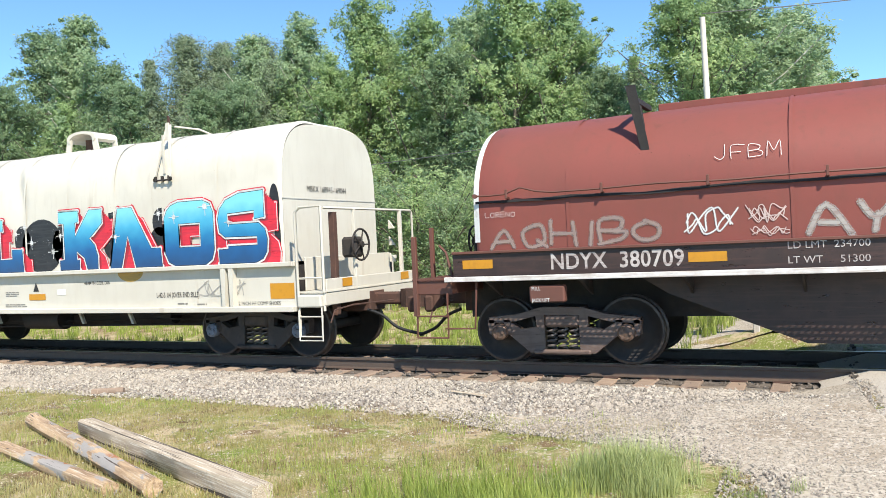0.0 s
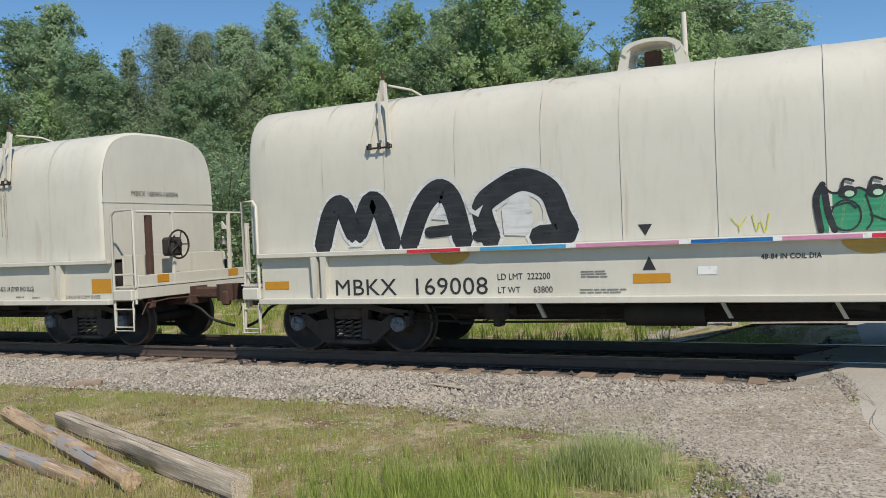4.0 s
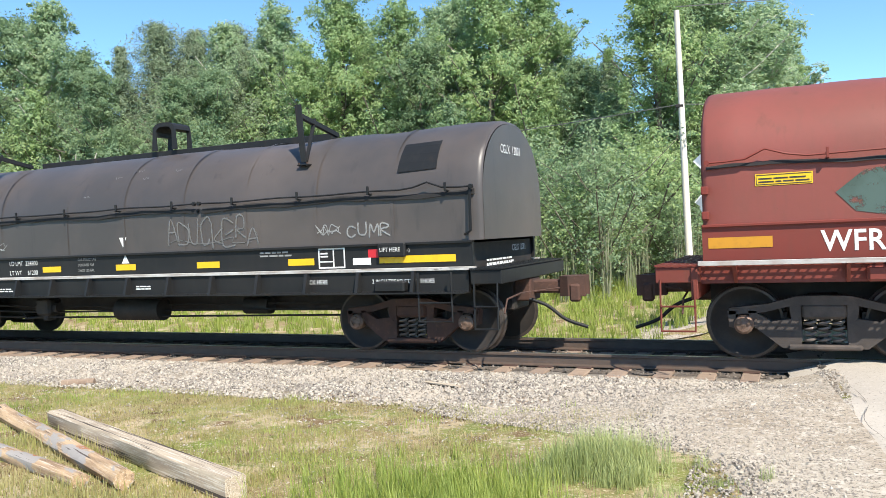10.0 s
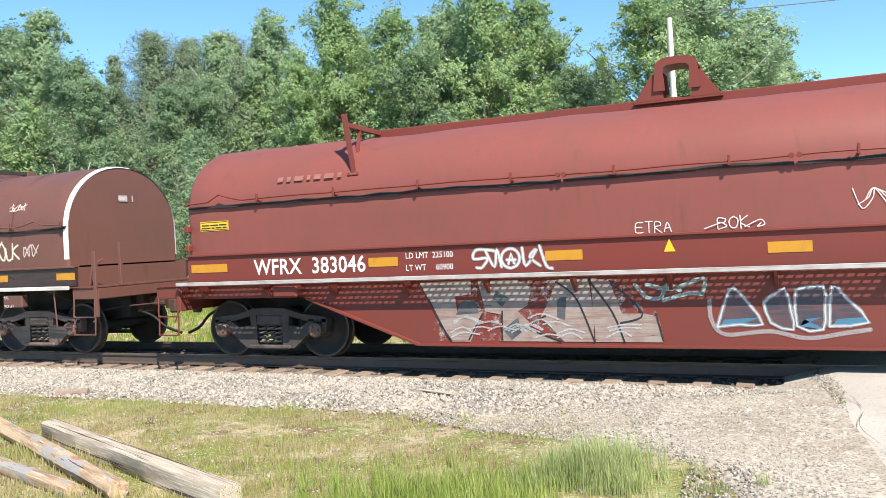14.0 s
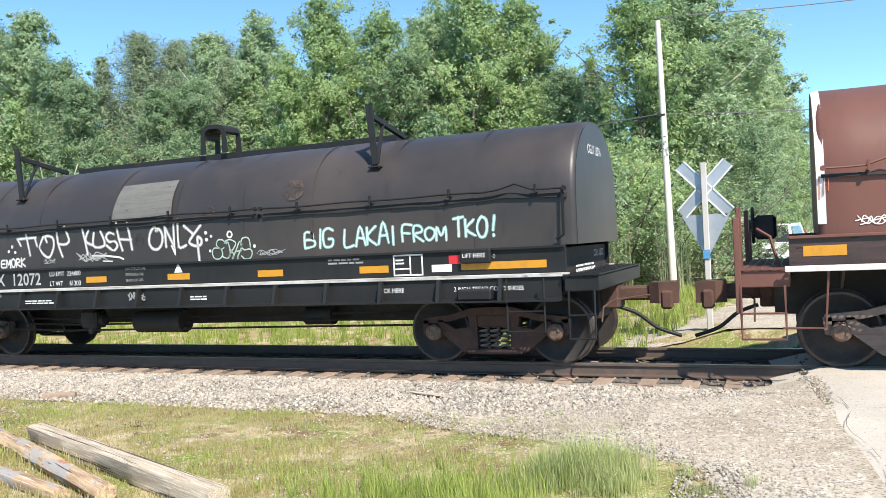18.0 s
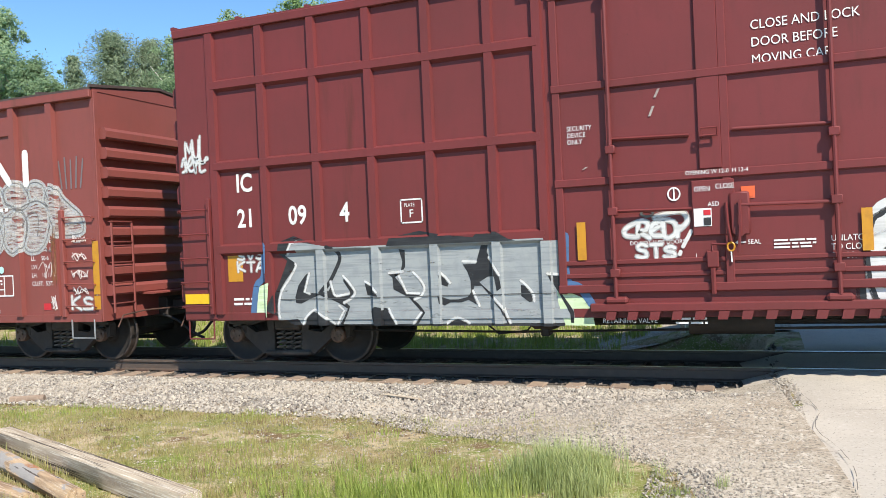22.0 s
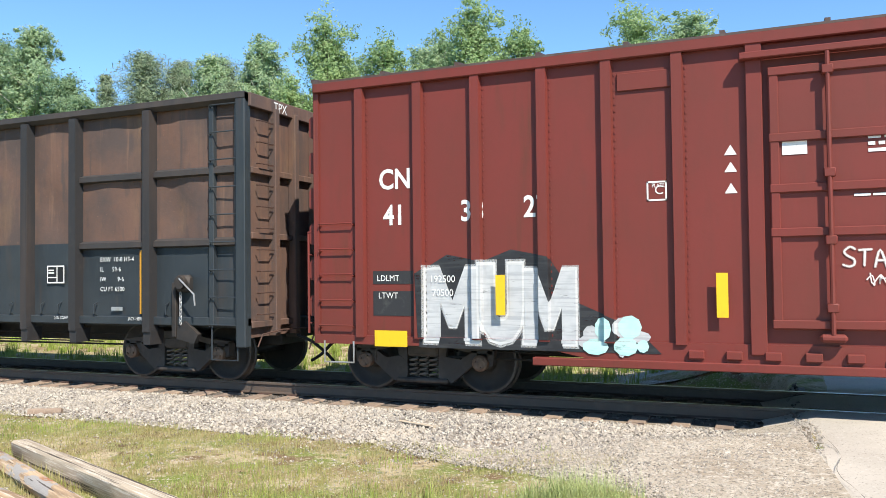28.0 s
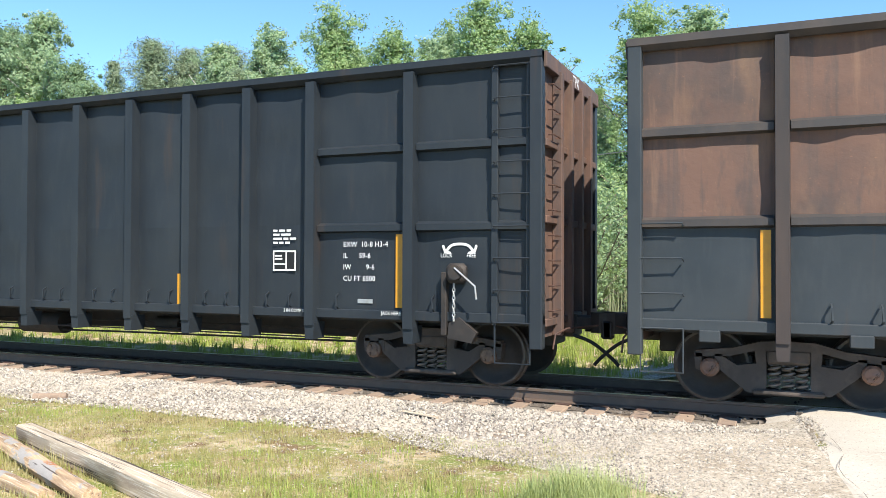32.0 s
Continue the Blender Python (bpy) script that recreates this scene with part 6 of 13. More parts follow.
def plug_door(car, x0, x1, z0, z1, y, mat, rods, beams):
    """A sliding plug door: panels, bars, locking rods, rails and rollers."""
    d = part("door", Geo().box(x0, x1, y - 0.05, y + 0.02, z0, z1, 0.012), mat, car, "plug door")
    for z in [z0 + 0.06] + beams + [z1 - 0.06]:
        part("door_bar", Geo().box(x0, x1, y - 0.095, y - 0.05, z - 0.05, z + 0.05, 0.01), mat, d)
    for x in (x0 + 0.06, (x0 + x1) / 2, x1 - 0.06):
        part("door_stile", Geo().box(x - 0.05, x + 0.05, y - 0.085, y - 0.05, z0, z1, 0.01), mat, d)
    for x in rods:
        r = Geo().cyl((x, y - 0.135, z0 - 0.05), (x, y - 0.135, z1 + 0.10), 0.026, 8)
        for z in (z0 + 0.25, z0 + 1.0, z0 + 1.75, z1 - 0.1):
            r.box(x - 0.06, x + 0.06, y - 0.165, y - 0.08, z - 0.05, z + 0.05, 0.01)
        part("locking_rod", r, mat, d, smooth=40)
        part("door_roller", Geo().box(x - 0.14, x + 0.14, y - 0.17, y - 0.02, z0 - 0.13, z0 - 0.04, 0.03), mat, d)
    m = (x0 + x1) / 2
    g = Geo().box(m + 0.02, m + 0.24, y - 0.13, y - 0.08, z0 + 0.65, z0 + 1.15, 0.02)
    g.cyl((m + 0.12, y - 0.15, z0 + 0.70), (m + 0.12, y - 0.08, z0 + 0.70), 0.07, 10)
    g.tube([(m + 0.13, y - 0.16, z0 + 1.05), (m + 0.13, y - 0.18, z0 + 0.75), (m + 0.10, y - 0.17, z0 + 0.45)], 0.018, 5)
    part("door_lock", g, mat, d, smooth=40)
    part("door_rail_top", Geo().box(x0 - 0.3, x1 + 0.25, y - 0.16, y - 0.02, z1 + 0.10, z1 + 0.18, 0.01), mat, car)
    return d


def box_under(car, hl, z, mat, seed, gap=(-3.4, 3.4)):
    under_gear(car, -hl, hl, seed, 0.50)
    part("floor_frame", Geo().box(-hl + 0.1, hl - 0.1, -1.45, 1.45, z + 0.1, z + 0.35), M["dark_iron"], car)
    x = gap[1] - 1.4
    g = Geo().prism([(x, z), (x + 1.5, z), (x + 1.25, z - 0.27), (x + 0.25, z - 0.27)], "y", -0.9, -0.4)
    part("brake_tank", g, M["dark_iron"], car)


def tall_boxcar(label):
    """A tall maroon boxcar with a grid of posts and bands."""
    car = thing("boxcar", label, "boxcar", "freight cars of the train")
    P, hl = M["maroon_paint"], 7.60
    y, yr, z0, z1 = -1.545, -1.60, 0.74, 5.06
    for s in (-1, 1):
        part("side_sheet", Geo().box(-hl, hl, *sorted((s * 1.50, s * 1.545)), z0, z1), P, car)
        part("top_chord", Geo().box(-hl, hl, *sorted((s * 1.46, s * 1.61)), z1 - 0.06, z1 + 0.06, 0.01), P, car)
        part("side_sill", Geo().box(-hl, hl, *sorted((s * 1.46, s * 1.56)), z0 - 0.02, z0 + 0.10, 0.008), P, car)
    posts = [-6.95, -6.08, -5.21, -4.34, -3.47, -2.60, -1.95] + [2.47, 3.34, 4.21, 5.10, 5.98, 6.86]
    ribs = []
    for x in posts:
        w = 0.055 if x not in (6.86, -6.95) else 0.06
        part("side_post", Geo().prism([(x - w - 0.02, y), (x + w + 0.02, y), (x + w, yr), (x - w, yr)], "z", z0 + 0.08, z1 - 0.06), P, car)
        part("side_post_far", Geo().prism([(x - w - 0.02, -y), (x + w + 0.02, -y), (x + w, -yr), (x - w, -yr)], "z", z0 + 0.08, z1 - 0.06), P, car)
        ribs.append((x - w, x + w))
    for a, b in ((-6.95, -1.95), (2.47, 6.86)):
        for z in (1.78, 3.02, 4.22):
            part("side_band", Geo().prism([(y, z - 0.10), (yr - 0.004, z - 0.055), (yr - 0.004, z + 0.05), (y, z + 0.08)], "x", a, b), P, car)
    for x0, x1 in ((-hl, -7.02), (6.93, hl)):
        part("corner_sheet", Geo().box(x0, x1, y - 0.028, y, z0, z1 - 0.06, 0.006), P, car)
    roof(car, hl, 1.60, z1 + 0.05, 5.22, P)
    bands = [1.15 + 0.50 * i for i in range(7)]
    box_end(car, hl, 1, 1.54, z0, z1 - 0.02, P, bands)
    box_end(car, -hl, -1, 1.54, z0, z1 - 0.02, P, bands)
    part("white_end_band", Geo().box(hl + 0.115, hl + 0.125, -1.42, 1.42, 4.52, 5.06), M["stencil"], car, "white excess height band")
    part("white_end_band", Geo().box(hl - 0.05, hl + 0.12, -1.580, -1.42, 4.52, 5.06), M["stencil"], car, "white corner of the excess height band")
    text_x(car, "EXCESS HEIGHT CAR", hl + 0.125, -1.30, 4.80, 0.11, M["stencil_black"])
    text_x(car, "IC 21094", hl + 0.125, 0.50, 4.62, 0.11, M["stencil_black"])
    for k, z in enumerate((3.55, 3.05, 2.55)):
        g = bars_geo(0.75, 0.25, 3, k)
        mark(car, Geo().add([(hl + 0.115, -0.2 + p[0], z + p[2]) for p in g.v], g.f), M["stencil"], "end_small_print")
    plug_door(car, -1.80, 2.28, 1.02, 4.80, -1.505, P, (-1.08, 1.38), [2.40, 3.58])
    part("door_rail_bottom", Geo().box(-1.40, 2.9, -1.66, -1.48, 0.80, 0.90, 0.01), P, car)
    ladder(car, 7.02, 7.55, -1.57, [1.05 + 0.33 * i for i in range(6)], P)
    ladder(car, -7.6, -7.06, -1.57, [0.95 + 0.36 * i for i in range(5)], P)
    for q in (7.04, 7.54):
        part("ladder_stile", Geo().box(q - 0.03, q + 0.03, -1.635, -1.575, 0.82, 2.85, 0.008), P, car)
    part("ladder_stile", Geo().box(-7.10, -7.04, -1.635, -1.575, 0.82, 2.55, 0.008), P, car)
    for q in (-1.46, -0.98, 0.98, 1.46):
        part("end_ladder_stile", Geo().box(hl + 0.20, hl + 0.25, q - 0.022, q + 0.022, 0.85, 2.22, 0.008), P, car)
    for q in (-1.45, 1.0):
        end_ladder(car, hl + 0.16, 1, q, q + 0.45, [0.92 + 0.42 * i for i in range(4)], P)
    part("end_handrail", Geo().tube([(hl + 0.10, -1.45, 2.62), (hl + 0.24, -1.42, 2.64), (hl + 0.24, 1.42, 2.64), (hl + 0.10, 1.45, 2.62)], 0.016, 6), P, car, "", 60)
    part("end_platform", Geo().box(hl + 0.15, hl + 0.50, -0.92, 0.95, 1.17, 1.22, 0.008), M["plank_grey"], car, "pale grey crossover board")
    for q in (-0.7, 0.7):
        part("platform_bracket", Geo().prism([(hl, 1.17), (hl + 0.48, 1.17), (hl, 0.86)], "y", q - 0.02, q + 0.02), P, car)
    brake_wheel(car, hl + 0.44, -0.55, 2.12, 1, M["dark_iron"], 0.28)
    chain = Geo()
    for i in range(12):
        chain.tube([(hl + 0.30 + 0.016 * math.cos(a) * (i % 2), -0.62 + 0.016 * math.cos(a) * ((i + 1) % 2), 1.82 - 0.055 * i + 0.036 * math.sin(a)) for a in (6.283 * k / 8 for k in range(8))], 0.007, 4, True)
    part("brake_chain", chain, M["dark_iron"], car)
    stirrup(car, 7.1, 7.55, -1.55, 0.45, 0.78, M["galvanised"])
    stirrup(car, -7.55, -7.1, -1.55, 0.45, 0.78, P)
    box_under(car, hl - 0.2, 0.75, P, 5)
    for x, s in ((hl, 1), (-hl, -1)):
        coupler(car, x + s * 0.12, s, None, 0.85)
    truck(car, -6.15, None, None, "k")
    truck(car, 6.15, None, None, "k")
    return car, y, yr, ribs


def red_boxcar(label, doors, posts, variant):
    """A fifty foot red boxcar with outside posts and a plug door."""
    car = thing("boxcar", label, "boxcar", "freight cars of the train")
    P, hl = M["box_red"] if variant == "cn" else M["box_dark"], 7.84
    y, yr, z0, z1 = -1.52, -1.60, 0.72, 4.32
    for s in (-1, 1):
        part("side_sheet", Geo().box(-hl, hl, *sorted((s * 1.48, s * 1.52)), z0, z1), P, car)
        part("top_chord", Geo().box(-hl, hl, *sorted((s * 1.48, s * 1.615)), z1 - 0.01, z1 + 0.13, 0.012), P, car)
        part("side_sill", Geo().prism([(-hl, 0.72), (-4.4, 0.72), (-3.6, 0.56), (3.0, 0.56), (3.8, 0.72), (hl, 0.72), (hl, 0.84), (-hl, 0.84)], "y", *sorted((s * 1.50, s * 1.56))), P, car)
    ribs = []
    for x in posts:
        part("side_post", Geo().prism([(x - 0.075, y), (x + 0.075, y), (x + 0.062, yr), (x - 0.062, yr)], "z", z0 + 0.1, z1), P, car)
        if variant != "cn":
            g = Geo()
            for i in range(38):
                g.box(x + 0.085, x + 0.103, y - 0.008, y, z0 + 0.16 + 0.09 * i, z0 + 0.19 + 0.09 * i)
            part("rivet_strip", g, P, car)
        part("side_post_far", Geo().prism([(x - 0.085, -y), (x + 0.085, -y), (x + 0.055, -yr), (x - 0.055, -yr)], "z", z0 + 0.1, z1), P, car)
        ribs.append((x - 0.062, x + 0.062))
    roof(car, hl, 1.615, z1 + 0.12, 4.66, M["roof_dark"])
    if variant == "cn":
        bands = [1.22 + 0.315 * i for i in range(9)]
    else:
        bands = [1.25 + 0.52 * i for i in range(6)]
    for x, s in ((hl, 1), (-hl, -1)):
        box_end(car, x, s, 1.55, z0, z1 + 0.10, P, bands)
        part("gable", Geo().prism([(-1.55, z1 + 0.10), (1.55, z1 + 0.10), (1.55, z1 + 0.14), (0, 4.63), (-1.55, z1 + 0.14)], "x", *sorted((x - s * 0.06, x + s * 0.01))), P, car)
        coupler(car, x + s * 0.10, s, M["dark_iron"], 0.66)
        stirrup(car, x - s * 0.62, x - s * 0.15, -1.56, 0.46, 0.76, M["galvanised"])
        part("end_platform", Geo().box(min(x + s * 0.06, x + s * 0.38), max(x + s * 0.06, x + s * 0.38), -0.75, 0.75, 1.10, 1.14, 0.006), P, car)
        for yy in (-1.45, -1.0, 1.0, 1.45):
            part("end_ladder_rail", Geo().tube([(x + s * 0.18, yy, 0.85), (x + s * 0.18, yy, 2.30)], 0.02, 5), P, car, "", 60)
        end_ladder(car, x + s * 0.12, s, -1.45, -1.0, [1.0 + 0.33 * i for i in range(5)], P)
        end_ladder(car, x + s * 0.12, s, 1.0, 1.45, [1.0 + 0.33 * i for i in range(5)], P)
    door_paint = P if variant != "cn" else material("rusting_door_red", (0.235, 0.075, 0.055), [((0.125, 0.055, 0.036), 3.0, 0.46, 0.60, None), ((0.30, 0.20, 0.15), 7.0, 0.60, 0.70, None), ((0.085, 0.045, 0.032), 9.0, 0.56, 0.70, (1, 1, 0.4))], 0.75)
    plug_door(car, *doors, 1.02, 4.02, -1.54, door_paint, (doors[0] + 0.62, doors[1] - 0.62), [2.12, 2.62, 3.20])
    for x in (doors[0] - 0.16, doors[1] + 0.10):
        part("door_post", Geo().box(x - 0.08, x + 0.10, -1.60, -1.50, z0, z1, 0.01), P, car)
    ladder(car, hl - 0.72, hl - 0.10, y, [0.98 + 0.36 * i for i in range(5)], P)
    ladder(car, -hl + 0.08, -hl + 0.62, y, [0.98 + 0.36 * i for i in range(5)], P)
    part("ladder_stile", Geo().box(hl - 0.80, hl - 0.72, y - 0.07, y, 0.80, 2.55, 0.01), P, car)
    box_under(car, hl - 0.2, 0.72, P, len(posts))
    truck(car, -6.4, None, None, "k")
    truck(car, 6.42, None, None, "k")
    return car, y, yr, ribs


def chip_gondola(label, base, upper, seed):
    """A high open gondola for wood chips: upright posts, a heavy top chord."""
    car = thing("gondola", label, "gondola car", "freight cars of the train")
    P, hl = base, 9.15
    y, yr, z0, z1 = -1.46, -1.62, 0.98, 4.32
    zc = 2.27
    posts = [-7.40, -5.85, -4.69, -3.53, -2.38, -1.23, -0.10, 1.09, 2.25, 3.42, 4.56, 5.68, 7.26]
    # side sheets bulge slightly between the posts
    for s in (-1, 1):
        def sheet(name, za, zb, mat, xa=-hl, xb=hl, push=0.0):
            n = int((xb - xa) / 0.19)
            rings = []
            for i in range(n + 1):
                x = xa + (xb - xa) * i / n
                near = min(abs(x - q) for q in posts + [-hl, hl])
                row = []
                for k in range(9):
                    z = za + (zb - za) * k / 8
                    b = 0.030 * min(near / 0.5, 1) * (0.4 + noise.noise((x * 0.9, z * 1.1, seed + s))) + 0.024 * noise.noise((x * 2.6, z * 2.2, seed))
                    if za >= zc:
                        b -= 0.075 * max(0.0, noise.noise((x * 1.5, z * 1.3, seed + 9)) - 0.05) * min(near / 0.3, 1)
                    row.append((x, s * (1.455 + min(b, 0.026) * (1 if near > 0.06 else 0) + push), z))
                rings.append(row if s < 0 else row[::-1])
            part(name, Geo().loft(rings, False, False), mat, car, smooth=50)
        sheet("side_sheet_lower", z0, zc, P)
        sheet("side_sheet_upper", zc, z1 + 0.05, upper)
        part("top_chord", Geo().prism([(s * 1.40, z1 + 0.02), (s * 1.53, z1 - 0.0), (s * 1.61, z1 + 0.06), (s * 1.61, z1 + 0.15), (s * 1.40, z1 + 0.15)], "x", -hl, hl), P if upper is P else M["chord_dark"], car)
        part("bottom_chord", Geo().box(-hl, hl, *sorted((s * 1.44, s * 1.53)), 0.93, 1.06, 0.01), P, car)
        for i, x in enumerate(posts):
            w = 0.084
            g = Geo().prism([(x - w, s * 1.44), (x + w, s * 1.44), (x + w * 0.88, s * 1.62), (x - w * 0.88, s * 1.62)], "z", 0.82, z1 + 0.02)
            g.prism([(x - w, 0.86), (x + w, 0.86), (x + w * 0.8, 0.62), (x - w * 0.8, 0.62)], "y", *sorted((s * 1.30, s * 1.595)))
            part("side_post", g, P if upper is P else M["post_worn"], car, "upright side post")
    part("body_floor", Geo().box(-hl, hl, -1.44, 1.44, 0.90, 0.98), M["dark_iron"], car)
    for a, b in ((-hl, -5.85), (5.68, hl)):
        for z in (2.22, 3.32):
            for x0, x1 in zip([q for q in [a, -7.40, -5.85] if a <= q] if a < 0 else [5.68, 7.26], [-7.40, -5.85] if a < 0 else [7.26, hl]):
                part("end_bay_beam", Geo().prism([(-1.455, z - 0.075), (-1.545, z - 0.05), (-1.545, z + 0.035), (-1.455, z + 0.075)], "x", x0 + 0.09, x1 - 0.09), P if upper is P else M["chord_dark"], car)
    for x, s in ((hl, 1), (-hl, -1)):
        part("corner_post", Geo().box(min(x, x - s * 0.17), max(x, x - s * 0.17), -1.60, -1.44, 0.62, z1 + 0.15, 0.012), P, car)
        part("corner_post", Geo().box(min(x, x - s * 0.17), max(x, x - s * 0.17), 1.44, 1.60, 0.62, z1 + 0.15, 0.012), P, car)
        e = part("end_wall", Geo().box(min(x - s * 0.10, x - s * 0.06), max(x - s * 0.10, x - s * 0.06), -1.44, 1.44, 0.75, z1 + 0.1), M["rust_panel"], car, "rusty end wall")
        for yy in (-0.85, -0.3, 0.3, 0.85):
            part("end_post", Geo().box(min(x - s * 0.06, x + s * 0.08), max(x - s * 0.06, x + s * 0.08), yy - 0.06, yy + 0.06, 0.75, z1, 0.01), M["rust_panel"], e)
        part("end_top_beam", Geo().box(min(x - s * 0.10, x + s * 0.04), max(x - s * 0.10, x + s * 0.04), -1.5, 1.5, z1 - 0.06, z1 + 0.15, 0.01), M["rust_panel"], e)
        for z in (0.95, 2.3, 3.3):
            part("end_beam", Geo().box(min(x - s * 0.06, x + s * 0.02), max(x - s * 0.06, x + s * 0.02), -1.44, 1.44, z - 0.05, z + 0.05, 0.01), M["rust_panel"], e)
        end_ladder(car, x + s * 0.0, s, -1.30, -0.95, [1.1 + 0.33 * i for i in range(10)], M["rust_iron"])
        coupler(car, x + s * 0.0, s, M["dark_iron"], 0.55)
    for x in (8.49, 8.97):
        part("ladder_stile", Geo().box(x - 0.045, x + 0.045, -1.553, -1.46, 0.95, z1, 0.008), P, car)
    ladder(car, 8.49, 9.0, -1.50, [0.95 + 0.42 * i for i in range(9)], P, "ladder_rung", 0.09)
    ladder(car, -9.05, -8.50, -1.50, [0.95 + 0.42 * i for i in range(4)], P, "ladder_rung", 0.09)
    stirrup(car, 8.5, 8.98, -1.55, 0.42, 0.95, P)
    stirrup(car, -9.0, -8.5, -1.55, 0.42, 0.95, P)
    under_gear(car, -hl + 0.2, hl - 0.2, seed, 0.55)
    part("train_line_pipe", Geo().tube([(-6.0, -1.25, 0.62), (6.0, -1.25, 0.62)], 0.012, 5), M["dark_iron"], car)
    # hand brake on the side
    bx = 7.98
    g = Geo().box(bx - 0.16, bx + 0.12, -1.62, -1.46, 1.45, 1.72, 0.05)
    g.cyl((bx, -1.60, 1.60), (bx, -1.68, 1.60), 0.10, 12)
    b = part("hand_brake", g, M["dark_iron"], car, "black side mounted hand brake", 40)
    part("brake_lever", Geo().tube([(bx, -1.68, 1.66), (bx + 0.30, -1.70, 1.42), (bx + 0.32, -1.70, 1.25)], 0.014, 5), M["galvanised"], b, "grey brake lever")
    part("brake_mast", Geo().box(bx - 0.24, bx - 0.16, -1.58, -1.46, 0.75, 1.6, 0.01), M["dark_iron"], b)
    chain = Geo()
    for i in range(9):
        z = 1.42 - 0.055 * i
        chain.tube([(bx - 0.04 + 0.018 * math.cos(a) * (i % 2), -1.60 + 0.018 * math.cos(a) * ((i + 1) % 2), z + 0.036 * math.sin(a)) for a in (6.283 * k / 8 for k in range(8))], 0.008, 4, True)
    part("brake_chain", chain, M["galvanised"], b)
    part("bell_crank", Geo().prism([(bx - 0.14, 0.72), (bx + 0.20, 0.66), (bx + 0.28, 0.80), (bx + 0.02, 1.0), (bx - 0.12, 0.92)], "y", -1.58, -1.50), M["dark_iron"], b)
    truck(car, -7.35, None, spray("orange_cap", (0.17, 0.085, 0.055)), "g")
    truck(car, 7.35, None, None, "k")
    ribs = [(x - 0.08, x + 0.08) for x in posts]
    for x in (7.02, -7.64):
        reflector(car, x, 1.10, 0.115, 1.02, -1.488)
    for x in (-3.53 - 0.25, -1.23 - 0.22, 1.09 - 0.2, 3.42 - 0.25):
        reflector(car, x, 1.02, 0.085, 0.52, -1.488)
    data_plate(car, 4.98, 1.60, 0.40, 0.30, -1.488)
    lettering(car, "EXW  10-8 H3-4\nIL      59-6\nIW        9-6\nCU FT 6500", 6.18, 1.95, 0.075, -1.488, None, 0.95, "", 1.05, 0, 1.55)
    lettering(car, "JACK HERE", 6.82, 1.0, 0.05, -1.535, None, 0.9)
    lettering(car, "2 IN COMP SHOES", 5.2, 1.0, 0.05, -1.535, None, 0.9)
    for x in (-6.9, -6.4, -5.5, -5.1, -4.4, -4.0, -3.2, -2.8, -2.0, -1.6, -0.9, -0.5, 0.3, 0.7, 1.45, 1.85, 2.6, 3.05, 3.75, 4.15, 4.9, 5.3, 6.1, 7.6):
        part("tie_hook", Geo().tube([(x, -1.48, 1.28), (x, -1.555, 1.24), (x + 0.01, -1.555, 1.10), (x, -1.48, 1.06)], 0.013, 4), P, car)
    reflector(car, 6.42, 1.15, 0.24, 0.06, -1.488, "galv_plate")
    return car, y, yr, ribs


# ---- the train, from its front to its rear: each car's middle along the track ----
TRAIN = []
def joins(car, mid):
    TRAIN.append((car, mid))
    return car

car, skin = brown_coil_car(380709, "dull red coil car with a white edged sill and chalky tags", "hood_red")
joins(car, 107.49)
ART = {"A": (car, skin)}
car, skin = white_coil_car(168975, "white coil car with large blue and red block graffiti", "blocks", 0)
joins(car, 91.95)
ART["B"] = (car, skin)
car, skin = white_coil_car(169008, "white coil car with small black and green graffiti", "", 0)
joins(car, 76.85)
ART["C"] = (car, skin)
car, skin = white_coil_car(168970, "white coil car with thin black scrawled tags", "", 0)
joins(car, 61.98)
ART["D"] = (car, skin)
car, skin = red_coil_car(382925, "red coil car with silver block letters and a painted belly", "LD LMT  225000\nLT WT     61000", ([(-7.5, -0.15), (0.0, 7.5)], 2.44), [(-4.82, 2.98, 3.74, 0.16), (4.68, 2.85, 3.74, 0.10)], 0.0)
joins(car, 45.61)
ART["E"] = (car, skin)
car, skin = black_coil_car(12001, "dull black coil car with yellow reflectors and faint tags", "grey_black", True)
joins(car, 28.59)
ART["F"] = (car, skin)
car, skin = red_coil_car(383046, "red coil car with pale graffiti on its belly", "LD LMT  225100\nLT WT     60900", ([(-7.5, -1.34), (-1.30, 1.44), (1.48, 7.5)], 2.51), [(-4.50, 2.80, 3.67, 0.12), (4.51, 2.80, 3.67, 0.12)], 0.06)
joins(car, 11.74)
ART["G"] = (car, skin)
car, skin = brown_coil_car(381276, "brown coil car with a white hood band and many tags", "brown_paint")
joins(car, -5.32)
ART["H"] = (car, skin)
car, skin = black_coil_car(12072, "black coil car with large white handwritten tags", "black_hood", False)
joins(car, -21.47)
ART["I"] = (car, skin)
car, y, yr, ribs = tall_boxcar("tall maroon boxcar with a white band on its end")
joins(car, -37.69)
ART["J"] = (car, y, yr, ribs)
car, y, yr, ribs = red_boxcar("red boxcar covered with pale and black graffiti", (-1.42, 1.72), [-7.05, -6.15, -5.35, -4.45, -3.60, -2.77, -1.95, 2.6, 3.55, 4.37, 5.20, 6.10, 6.94], "cn")
joins(car, -54.80)
ART["K"] = (car, y, yr, ribs)
car, y, yr, ribs = red_boxcar("red boxcar with a plain door and low graffiti", (-1.76, 1.90), [-7.10, -6.20, -5.36, -4.45, -3.62, -2.77, 2.70, 3.55, 4.41, 5.31, 6.16, 7.04], "new")
joins(car, -71.87)
ART["L"] = (car, y, yr, ribs)
